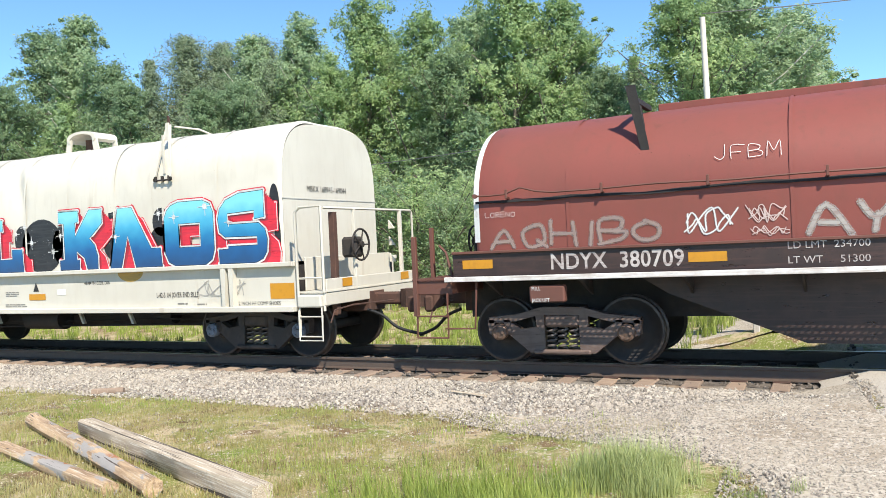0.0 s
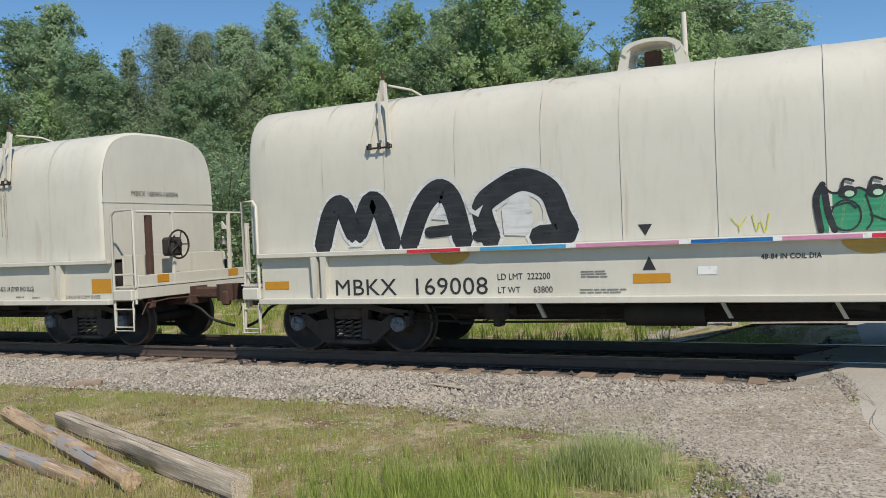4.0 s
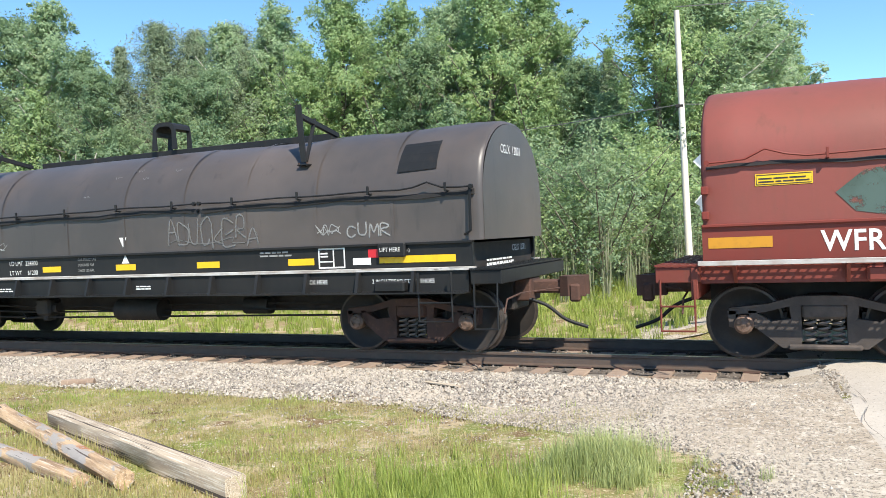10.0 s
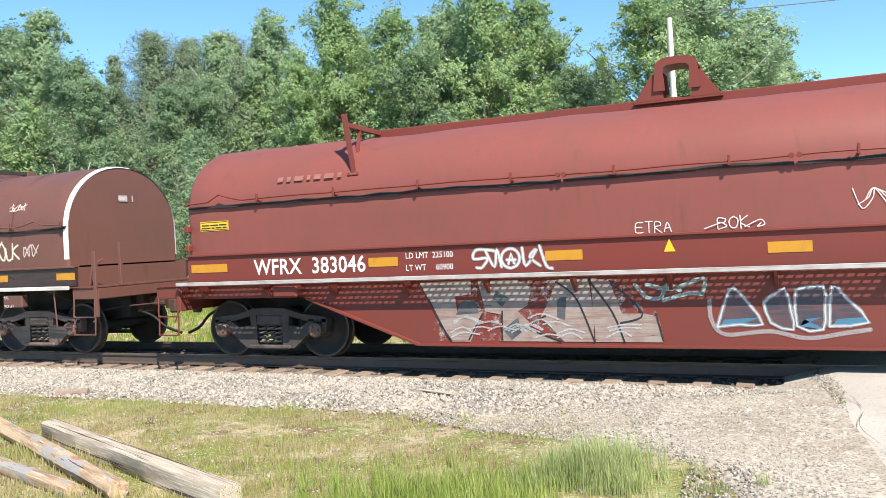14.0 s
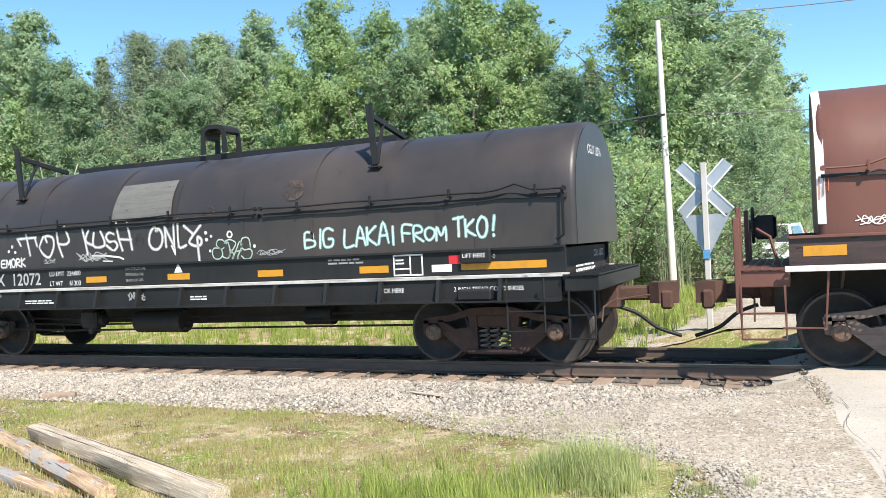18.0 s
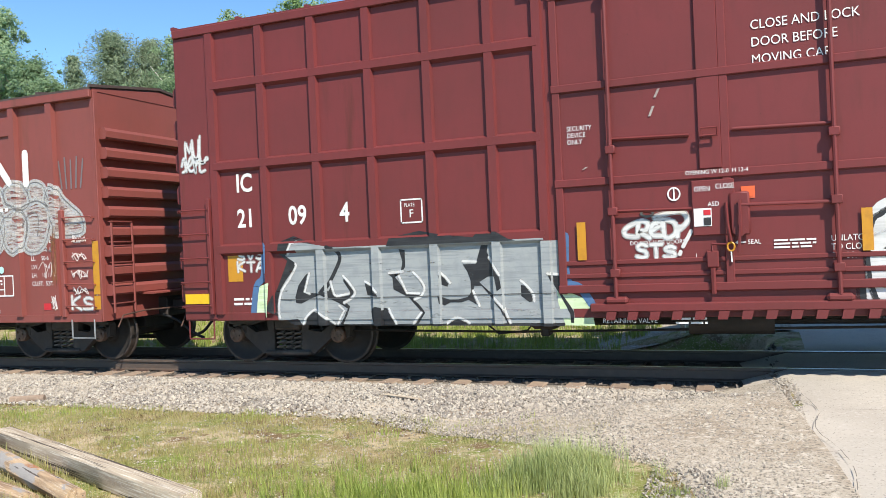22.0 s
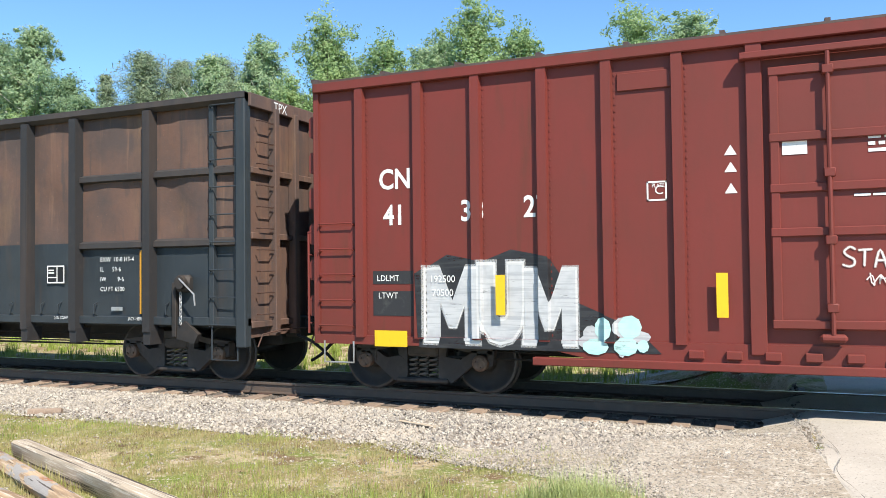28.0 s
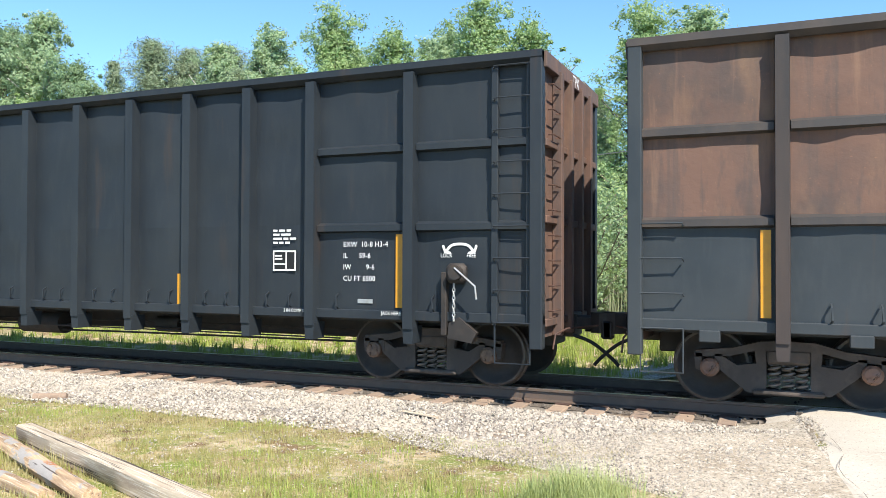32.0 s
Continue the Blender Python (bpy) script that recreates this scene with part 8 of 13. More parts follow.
brush([ellipse(2.16, 1.76, 0.15, 0.17, 14) + [(2.31, 1.76)], [(2.36, 1.98), (2.42, 1.72), (2.36, 1.60)], [(2.40, 1.76), (2.60, 1.68), (2.80, 1.72), (2.86, 1.62)], [(2.84, 1.98), (2.78, 1.80), (2.86, 1.62)], [(3.24, 2.0), (3.32, 1.80), (3.22, 1.60)], [(3.30, 1.76), (3.48, 1.82), (3.62, 1.68)], [(3.66, 2.06), (3.66, 1.82), (3.76, 1.60)], [(2.02, 1.86), (2.18, 1.90), (2.26, 1.84)], [(2.90, 1.72), (3.05, 1.68), (3.2, 1.74)]], 0.020, BLACK_SPRAY, 0.007)
for x in (2.18, 2.46, 2.90):
    w.put(poly_geo([ellipse(x, 2.02, 0.10, 0.075, 12)]), BLACK_SPRAY, "graffiti_eye", "", 0.009)
    w.put(poly_geo([ellipse(x + 0.02, 2.00, 0.05, 0.035, 10)]), spray("lime_pale", (0.42, 0.62, 0.42)), "graffiti_eye", "", 0.011)
    brush([[(x - 0.06, 2.04), (x - 0.03, 2.16), (x + 0.06, 2.14)]], 0.03, BLACK_SPRAY, 0.012)
tag(w, "SANLUBITA", 4.58, 2.52, 0.17, 0.095, 0.014, spray("faint_black", (0.10, 0.10, 0.10)), 2, 0.2, 0.12)
tag(w, "RULZ", 5.20, 2.38, 0.20, 0.09, 0.010, M["faint_black"], 6, 0.25, 0.1)
for k in range(4):
    scrawl(w, 4.60 + 0.05 * k, 2.46 - 0.075 * k, 0.62 - 0.06 * k, 0.07, 0.009, M["faint_black"], 2 + k, 4)
w.put(stroke_geo([[(4.95, 2.20), (4.80 + 0.06 * k, 2.06 + 0.02 * abs(k - 3))] for k in range(7)], 0.010), M["faint_black"], "sprayed_scrawl", "", 0.018)
tag(w, "YW", 0.95, 1.62, 0.18, 0.18, 0.012, LEMON, 3)
warning_placard(car, 4.77, 1.84, 0.58, 0.15, -1.43)
lettering(car, "CAUTION", 4.93, 1.95, 0.04, -1.434, M["stencil_black"], 1.0)
small_print(car, 4.82, 1.855, 0.48, 0.06, 2, -1.434, M["stencil_black"], 2)
reflector(car, 4.92, 1.70, 0.18, 0.10, -1.43, "stencil")
triangle(car, -0.15, 1.62, 0.17, 0.14, -1.43, M["stencil_black"], False)
for k, (x, ww, m) in enumerate(((-3.3, 0.9, HOTRED), (-2.2, 1.3, MIDBLUE), (-0.9, 1.4, PINK), (0.5, 1.0, BLUE), (1.5, 0.9, PINK), (2.4, 1.2, HOTRED))):
    reflector(car, x, 1.505, ww, 0.05, -1.605, "stencil")
    mark(car, on_side(patch_geo(ww * 0.9, 0.045), x, 1.507, -1.605, lift=0.003), m, "sill_paint", "graffiti colour run over the top flange")
# D: thin black scrawl
car, skin = ART["D"]
w = Wall(car, None, skin)
L = [smooth_line([(-5.62, 2.42), (-5.45, 2.10), (-5.50, 2.40), (-5.15, 2.48), (-5.02, 2.38)], 5), smooth_line([(-5.7, 2.22), (-5.4, 2.30), (-5.1, 2.25)], 4), smooth_line([(-5.0, 2.02), (-5.12, 1.72), (-4.9, 1.66), (-4.85, 2.0), (-4.7, 2.1), (-4.62, 1.7)], 5),
     smooth_line([(-4.45, 1.70), (-4.25, 1.95), (-4.05, 1.78), (-3.75, 1.86), (-3.85, 1.95)], 5), smooth_line([(-3.75, 1.86), (-3.85, 1.75)], 2), smooth_line([(-3.40, 1.66), (-3.60, 1.78), (-3.50, 2.10), (-3.05, 2.16), (-2.88, 1.86)], 6),
     smooth_line([(-2.66, 1.98), (-2.45, 2.12), (-2.30, 1.95), (-2.50, 1.64), (-2.05, 1.66)], 6), smooth_line([(-2.0, 2.08), (-2.15, 1.75), (-1.9, 1.62), (-1.72, 1.95), (-1.95, 2.14)], 6), smooth_line([(-1.62, 2.0), (-1.45, 2.14), (-1.35, 1.9), (-1.55, 1.65), (-1.2, 1.68), (-1.25, 2.28), (-1.45, 1.82), (-1.05, 1.88)], 6), [(-0.95, 1.94), (-0.93, 1.90)]]
w.put(stroke_geo(L, 0.028), spray("thin_black", (0.06, 0.06, 0.065)), "sprayed_tag", "long thin black handwritten tag", 0.004)
warning_placard(car, -5.64, 1.84, 0.56, 0.15, -1.43)
small_print(car, -5.60, 1.86, 0.48, 0.10, 2, -1.434, M["stencil_black"], 2)
triangle(car, -0.15, 1.66, 0.24, 0.20, -1.43, M["stencil_black"], False)
for x, ww, m in ((-3.1, 0.4, MIDBLUE), (-2.5, 0.35, BLACK_SPRAY), (-2.1, 0.18, LEMON), (-1.8, 1.2, SOOT), (-0.3, 0.7, BLACK_SPRAY), (0.4, 0.6, GREEN)):
    mark(car, on_side(patch_geo(ww, 0.05), x, 1.507, -1.605), m, "sill_paint", "graffiti colour run over the top flange")
rs = see_through(material("rust_run", (0.44, 0.36, 0.24), [((0.34, 0.24, 0.13), 6.0, 0.5, 0.7, None)], 0.8), 6.0, 0.36, 0.62, (3, 1, 0.5))
for x, z, h, t in ((3.06, 2.05, 0.92, 0.05), (3.15, 1.60, 1.38, 0.04), (3.21, 1.85, 1.10, 0.03), (-3.80, 1.70, 1.25, 0.03)):
    w.put(poly_geo([[(x, z + h), (x + t, z + h), (x + t * 0.6, z), (x + t * 0.3, z)]]), rs, "rust_run", "", 0.003)

# A: chalky tags
car, skin = ART["A"]
w = Wall(car, None, skin)
tag(w, "AQHIBO", -6.47, 1.62, 0.28, 0.35, 0.036, spray("dim_faded", (0.27, 0.20, 0.175)), 3, 0.16, 0.22)
scrawl(w, -3.94, 1.66, 0.65, 0.36, 0.014, WHITE_SPRAY, 3, 3)
scrawl(w, -3.19, 1.78, 0.46, 0.25, 0.012, spray("chalk", (0.55, 0.42, 0.38)), 6, 4)
scrawl(w, -3.15, 1.64, 0.42, 0.12, 0.010, M["chalk"], 8, 3)
tag(w, "AYHO", -2.50, 1.64, 0.34, 0.40, 0.045, FADED, 9, 0.16)
tag(w, "JFBM", -3.54, 2.58, 0.16, 0.16, 0.007, spray("chalk_white", (0.72, 0.66, 0.62)), 2, 0.05)
tag(w, "LORENO", -6.55, 2.05, 0.06, 0.06, 0.008, M["chalk"], 2)
# E: silver letters on green
car, skin = ART["E"]
w = Wall(car, None, skin)
w.put(poly_geo([[(-6.1, 2.0), (-5.8, 2.24), (-5.3, 2.30), (-5.1, 1.72), (-5.5, 1.71), (-5.9, 1.78)], [(-1.2, 1.75), (-0.95, 2.28), (-0.3, 2.32), (0.5, 2.27), (1.2, 2.32), (1.2, 1.80), (0.5, 1.72), (-0.4, 1.74)], [(4.7, 2.32), (5.3, 2.28), (5.74, 2.12), (5.62, 1.92), (5.3, 1.86), (5.0, 1.72), (4.6, 1.72)]]), see_through(material("thin_green", (0.045, 0.075, 0.06), [((0.06, 0.10, 0.085), 2.0, 0.45, 0.6, None)], 0.6), 2.2, 0.50, 0.58), "graffiti_ground", "dark green sprayed ground", 0.0)
for i, (ch, x0, x1, z0, z1) in enumerate([("G", -5.42, -4.50, 1.70, 2.30), ("R", -4.42, -3.60, 1.70, 2.30), ("U", -3.45, -2.72, 1.70, 2.31), ("V", -2.55, -1.75, 1.70, 2.31), ("E", -1.80, -0.96, 1.70, 2.32), ("M", 1.16, 2.00, 1.70, 2.32), ("E", 2.12, 2.86, 1.70, 2.32), ("S", 2.90, 3.60, 1.70, 2.32), ("E", 3.68, 4.30, 1.70, 2.32), ("K", 4.36, 5.22, 1.70, 2.32)]):
    L = placed(PLAIN[ch], x0, x1, z0, z1, 0.12)
    w.put(loops_geo(L), spray("steel_fill", (0.34, 0.35, 0.35), (0.27, 0.28, 0.285)), "graffiti_letter", "silver graffiti block letter", 0.004 + 0.0002 * i)
    w.put(contour(L, 0.062), MIST[WHITE_SPRAY], "overspray", "", 0.007 + 0.0002 * i)
    w.put(contour(L, 0.042), WHITE_SPRAY, "graffiti_outline", "rough white outline", 0.010 + 0.0002 * i)
for ch, x0, x1, z0, z1 in (("Y", -0.40, 0.08, 1.84, 2.25), ("H", 0.16, 0.71, 1.84, 2.25)):
    w.put(loops_geo(placed(PLAIN[ch], x0, x1, z0, z1, 0.08)), SILVER, "graffiti_letter", "silver graffiti letter", 0.005)
w = Wall(car, -1.33)
for k, pts in enumerate(([(-4.5, 1.14), (-4.45, 0.80), (-3.6, 0.48), (-3.2, 0.44), (-2.4, 0.40), (-2.2, 1.14)], [(-2.3, 1.14), (-2.4, 0.40), (-1.0, 0.40), (0.2, 0.42), (0.5, 0.62), (0.3, 0.8), (-0.2, 1.14)])):
    w.put(poly_geo([pts]), see_through(material("belly_ground", (0.05, 0.11, 0.11), [((0.12, 0.13, 0.12), 3.0, 0.45, 0.55, None), ((0.22, 0.10, 0.12), 2.0, 0.56, 0.62, None)], 0.6), 2.6, 0.55, 0.62), "graffiti_ground", "dark teal sprayed ground", 0.001 * k)
WILD = [spray("dull_teal", (0.05, 0.24, 0.27)), spray("bright_lemon", (0.62, 0.60, 0.10), (0.50, 0.46, 0.08)), spray("dull_olive", (0.10, 0.16, 0.07)), spray("bone_spray", (0.52, 0.47, 0.42))]
R = random.Random(21)
def wild(x0, x1, z0, z1, n, mats, lift):
    """Looping wild-style strokes: arrows, bars and hooks."""
    for i in range(n):
        x, z = R.uniform(x0, x1), R.uniform(z0, z1)
        l = R.uniform(0.25, 0.55)
        kind = i % 4
        if kind == 0:
            pts = [(x, z), (x + l * 0.5, z + 0.16), (x + l, z + 0.02), (x + l * 0.7, z - 0.12)]
        elif kind == 1:
            pts = [(x, z - 0.1), (x + l, z), (x + l * 0.9, z + 0.18)]
        elif kind == 2:
            pts = [(x, z + 0.15), (x + 0.05, z - 0.12), (x + l * 0.8, z - 0.08)]
        else:
            pts = [(x, z), (x + l * 1.3, z + R.uniform(-0.06, 0.06))]
        pts = [(a, min(z1, max(z0, b))) for a, b in pts]
        w.put(stroke_geo([smooth_line(pts, 5) if len(pts) > 2 else pts], R.uniform(0.035, 0.075)), mats[i % len(mats)], "graffiti_stroke", "", lift + 0.0003 * i)
wild(-4.30, -3.40, 0.78, 1.12, 12, WILD, 0.003)
wild(-3.40, 0.15, 0.44, 1.12, 46, WILD, 0.003)
wild(-3.30, 0.05, 0.46, 1.10, 16, [WILD[1], WILD[3], spray("dull_plum", (0.30, 0.13, 0.22))], 0.018)
for k in range(15):
    x, z = R.uniform(-4.2, 0.1), R.uniform(0.80, 1.1) if k % 3 == 0 else R.uniform(0.5, 1.05)
    if x < -3.4:
        z = max(z, 0.82)
    w.put(stroke_geo([smooth_line([(x, z), (x + 0.15, z + 0.1), (x + 0.32, z - 0.02), (x + 0.44, z + 0.06)], 5)], 0.018), BLACK_SPRAY if k % 3 else WHITE_SPRAY, "graffiti_line", "", 0.025 + 0.0003 * k)
speckle(w, -3.2, 0.4, 0.42, 0.72, 10, 0.045, [WILD[1], WILD[3], M["dull_plum"]], 4, 0.031)
tag(w, "HIO", 1.30, 0.62, 0.42, 0.20, 0.05, spray("faint_teal", (0.05, 0.15, 0.17)), 4)
scrawl(w, 2.62, 1.36, 0.5, 0.18, 0.010, M["chalk"], 4, 4)
w = Wall(car, None, skin)
warning_placard(car, -6.95, 2.12, 0.62, 0.14, -1.30)
w.put(poly_geo([[(0, 0), (0.40, 0.02), (0.50, 0.26), (0.10, 0.24)]]), spray("primer_patch", (0.262, 0.100, 0.080), (0.24, 0.088, 0.069)), "primer_patch", "paler repainted patch", 0.018, -1.04, 2.94)
w.put(stroke_geo([[(-0.92, 3.04), (-0.70, 3.06)]], 0.018), SOOT, "primer_scratch", "", 0.021)
ROSE_PALE = spray("pale_rose", (0.285, 0.125, 0.100), (0.235, 0.085, 0.066))
def web_words(x0, x1, z):
    w.put(bars_geo(x1 - x0, 0.15, 1, 9, 1, 0.115), ROSE_PALE, "faded_lettering", "faded pale bars of lettering", 0.018, x0, z)
web_words(4.0, 5.33, 2.62)
# G: pale belly pieces and small tags
car, skin = ART["G"]
w = Wall(car, -1.33)
DUSTY = spray("dusty_silver", (0.31, 0.25, 0.215), (0.24, 0.15, 0.12))
w.put(poly_geo([[(-3.42, 1.16), (-0.62, 1.14), (-0.18, 0.70), (-0.10, 0.34), (-3.40, 0.34), (-3.2, 0.66)]]), see_through(material("thin_silver", (0.34, 0.25, 0.23), (), 0.6), 7.0, 0.36, 0.5), "graffiti_ground", "thin dusty silver ground", 0.0)
shapes = [[(-3.43, 1.15), (-2.66, 1.17), (-2.66, 0.98), (-2.90, 0.95), (-2.88, 0.74), (-2.49, 0.74), (-2.70, 0.33), (-2.99, 0.33)], [(-2.56, 1.16), (-2.0, 1.16), (-1.80, 1.05), (-1.86, 0.82), (-2.0, 0.74), (-1.85, 0.60), (-1.84, 0.48), (-1.41, 0.34), (-2.22, 0.34), (-2.24, 0.70), (-2.46, 0.74)],
          [(-1.46, 1.15), (-1.03, 1.16), (-0.98, 0.70), (-0.99, 0.34), (-1.38, 0.34), (-1.69, 0.66), (-1.55, 0.90)], [(-1.0, 1.16), (-0.76, 1.12), (-0.62, 0.70), (-0.34, 0.70), (-0.18, 0.66), (-0.12, 0.34), (-0.97, 0.34)]]
for k, pts in enumerate(shapes):
    w.put(poly_geo([pts]), DUSTY, "graffiti_letter", "dusty silver graffiti letter", 0.003 + 0.0003 * k)
for k, pts in enumerate(([(-2.9, 0.70), (-2.8, 0.90), (-2.6, 0.88), (-2.56, 0.72)], [(-2.12, 0.92), (-2.30, 1.02), (-2.35, 0.92), (-2.22, 0.80)], [(-2.22, 0.50), (-2.0, 0.66), (-1.96, 0.46), (-2.1, 0.36)], [(-1.46, 0.92), (-1.33, 0.92), (-1.36, 0.62), (-1.46, 0.66)])):
    w.put(poly_geo([pts]), SOOT, "graffiti_gap", "", 0.005 + 0.0003 * k)
for pts in ([(-3.3, 0.92), (-3.1, 0.52), (-2.98, 0.34)], [(-2.72, 0.36), (-2.50, 0.72)], [(-2.24, 0.36), (-2.22, 0.74)], [(-1.62, 0.68), (-1.84, 0.52), (-1.42, 0.34)], [(-1.46, 1.12), (-1.2, 0.9), (-0.98, 0.34)], [(-1.03, 1.14), (-0.74, 0.72), (-0.60, 0.34)], [(-0.76, 1.12), (-0.36, 0.70), (-0.64, 0.58)], [(-0.20, 0.70), (-0.12, 0.36)]):
    w.put(stroke_geo([smooth_line(pts, 5)], 0.022), BLACK_SPRAY, "graffiti_line", "", 0.008)
R = random.Random(12)
for k in range(22):
    x, z = R.uniform(-3.0, -0.6), R.uniform(0.38, 0.66)
    w.put(stroke_geo([smooth_line([(x, z), (x + 0.18, z + R.uniform(0.03, 0.09)), (x + R.uniform(0.3, 0.42), z + R.uniform(-0.03, 0.04))], 4)], 0.022), MIST[WHITE_SPRAY], "spray_swipe", "", 0.0095)
for pts in ([(-0.44, 1.06), (-0.30, 0.90), (-0.13, 0.90), (-0.05, 1.05), (0.1, 0.98)], [(-0.30, 1.06), (0.0, 1.0), (0.38, 1.12), (0.36, 0.93)], [(-0.1, 0.86), (0.2, 0.94), (0.36, 0.93)]):
    w.put(stroke_geo([smooth_line(pts, 4)], 0.05), MIST[MINT], "spray_swipe", "", 0.004)
for k, pts in enumerate(([(0.52, 0.53), (0.64, 0.90), (0.72, 1.0), (0.89, 0.80), (1.03, 0.56), (0.77, 0.56)], [(1.05, 0.82), (1.28, 0.98), (1.34, 0.72), (1.36, 0.50), (1.12, 0.58)], [(1.40, 0.96), (1.69, 1.0), (1.70, 0.74), (1.67, 0.50), (1.40, 0.54)], [(1.74, 0.54), (2.14, 0.58), (1.92, 0.86), (1.78, 1.0)])):
    w.put(poly_geo([pts]), spray("night_spray", (0.045, 0.045, 0.060), (0.12, 0.055, 0.055)), "graffiti_letter", "dark blue graffiti letter", 0.001 + 0.0003 * k)
    w.put(poly_geo([[(x + 0.03, z) for x, z in pts if z < 0.60] + [(max(q[0] for q in pts) - 0.04, 0.64), (min(q[0] for q in pts) + 0.08, 0.62)]]), spray("ink_blue", (0.05, 0.17, 0.27)), "graffiti_letter", "", 0.003)
    line = smooth_line(pts + [pts[0]], 2)
    w.put(stroke_geo([line], 0.045), MIST[SILVER], "overspray", "", 0.005)
    w.put(stroke_geo([line], 0.016), spray("ice_spray", (0.48, 0.52, 0.54)), "graffiti_outline", "pale blue outline", 0.0065)
w.put(stroke_geo([smooth_line([(0.44, 0.85), (0.46, 0.60), (0.62, 0.44), (1.1, 0.48), (1.5, 0.40), (1.9, 0.46), (2.15, 0.50)], 5)], 0.05), MIST[SILVER], "overspray", "", 0.002)
scrawl(w, 2.75, 0.55, 0.6, 0.28, 0.012, M["chalk"], 5, 4)
L = [smooth_line([(-2.30, 1.56), (-2.55, 1.58), (-2.60, 1.46), (-2.40, 1.46), (-2.48, 1.34), (-2.56, 1.34)], 5), smooth_line([(-2.42, 1.56), (-2.30, 1.34), (-2.26, 1.58), (-2.20, 1.34)], 4), ellipse(-2.07, 1.45, 0.13, 0.13, 16) + [(-1.94, 1.45)], [(-2.10, 1.38), (-2.06, 1.52), (-2.02, 1.38)], [(-2.12, 1.43), (-2.0, 1.43)], smooth_line([(-1.90, 1.58), (-1.86, 1.34), (-1.70, 1.56), (-1.80, 1.46), (-1.66, 1.34)], 4), smooth_line([(-1.66, 1.60), (-1.58, 1.34), (-1.50, 1.30)], 4)]
Wall(car, -1.33).put(stroke_geo(L, 0.05), MIST[WHITE_SPRAY], "overspray", "", 0.003)
Wall(car, -1.33).put(stroke_geo(L, 0.026), WHITE_SPRAY, "sprayed_tag", "looping white handwritten tag", 0.0045)
w = Wall(car, -1.345)
w.put(patch_geo(0.36, 0.40), WHITE_SPRAY, "stencil_square", "white stencilled square", 0.0, 2.46, 1.30)
w.put(stroke_geo([smooth_line([(0.08, 0.20), (0.14, 0.30), (0.26, 0.30), (0.26, 0.20), (0.14, 0.18), (0.10, 0.08), (0.26, 0.08)], 4)], 0.035), M["red_paint"], "stencil_figure", "", 0.004, 2.46, 1.30)
w = Wall(car, None, skin)
scrawl(w, 2.05, 1.82, 0.80, 0.30, 0.010, M["chalk_white"], 7, 3)
tag(w, "ETRA", -0.40, 1.71, 0.13, 0.09, 0.012, M["chalk_white"], 3)
tag(w, "BOK", 0.58, 1.70, 0.14, 0.10, 0.013, M["chalk_white"], 8, 0.15)
w.put(stroke_geo([smooth_line([(0.42, 1.72), (0.60, 1.78)], 2), smooth_line([(0.88, 1.72), (1.05, 1.80), (1.10, 1.74), (1.02, 1.72), (1.06, 1.76)], 4)], 0.012), M["chalk_white"], "sprayed_tag", "", 0.018)
L = [ellipse(5.83, 1.88, 0.13, 0.11) + [(5.96, 1.88)], [(5.71, 1.95), (5.69, 2.06), (5.77, 1.98)], [(5.95, 1.95), (5.99, 2.06), (5.89, 1.98)], ellipse(5.79, 1.90, 0.02, 0.02, 6), ellipse(5.88, 1.90, 0.02, 0.02, 6), [(5.77, 1.83), (5.83, 1.81), (5.89, 1.83)]]
w.put(stroke_geo(L, 0.012), M["chalk_white"], "chalk_drawing", "small chalk drawing", 0.004)
scrawl(w, 6.78, 1.80, 0.38, 0.24, 0.011, M["chalk_white"], 9, 4)
tag(w, "RT23", 7.20, 1.80, 0.09, 0.06, 0.008, M["chalk_white"], 4)
tag(w, "DUST", 6.60, 1.72, 0.08, 0.055, 0.008, M["chalk_white"], 4)
w.put(poly_geo([[(0, 0), (1.15, 0.02), (1.12, 0.40), (0.0, 0.38)]]), spray("primer_light", (0.23, 0.085, 0.065), (0.21, 0.075, 0.056)), "primer_patch", "paler repainted patch", 0.018, 3.15, 2.66)
web_words(-5.82, -4.53, 2.74)
warning_placard(car, -7.30, 2.06, 0.56, 0.15, -1.30)
g = tag_geo("CASH MONEY AP", 0.22, 0.125, 0.022, 5, 0.2, 0.15)
mark(car, Geo().add([(7.578 - p[1], -0.95 + p[0], 2.60 + p[2]) for p in g.v], g.f), WHITE_SPRAY, "sprayed_tag", "white handwritten tag on the hood end")
# F: faint tags
car, skin = ART["F"]
w = Wall(car, None, skin)
DIMW = spray("dim_white", (0.34, 0.34, 0.33), (0.22, 0.22, 0.21))
tag(w, "ADUCKERA", 1.04, 1.72, 0.34, 0.20, 0.022, spray("ash_spray", (0.15, 0.145, 0.14), (0.10, 0.097, 0.093)), 6, 0.30, 0.16)
scrawl(w, 1.0, 1.70, 1.95, 0.12, 0.012, M["ash_spray"], 4, 1)
tag(w, "CUMR", 4.46, 1.74, 0.17, 0.15, 0.018, spray("faint_silver", (0.27, 0.27, 0.265), (0.16, 0.16, 0.155)), 4)
scrawl(w, 3.92, 1.76, 0.44, 0.18, 0.012, DIMW, 6, 3)
scrawl(w, -3.84, 1.74, 1.0, 0.15, 0.012, DIMW, 9, 4)
scrawl(w, -4.56, 1.77, 0.42, 0.12, 0.010, DIMW, 12, 3)
w.put(poly_geo([[(0, 0), (0.62, 0.02), (0.60, 0.44), (0.02, 0.42)]]), M["black_paint"], "black_patch", "darker repainted patch", 0.018, 5.3, 2.62)
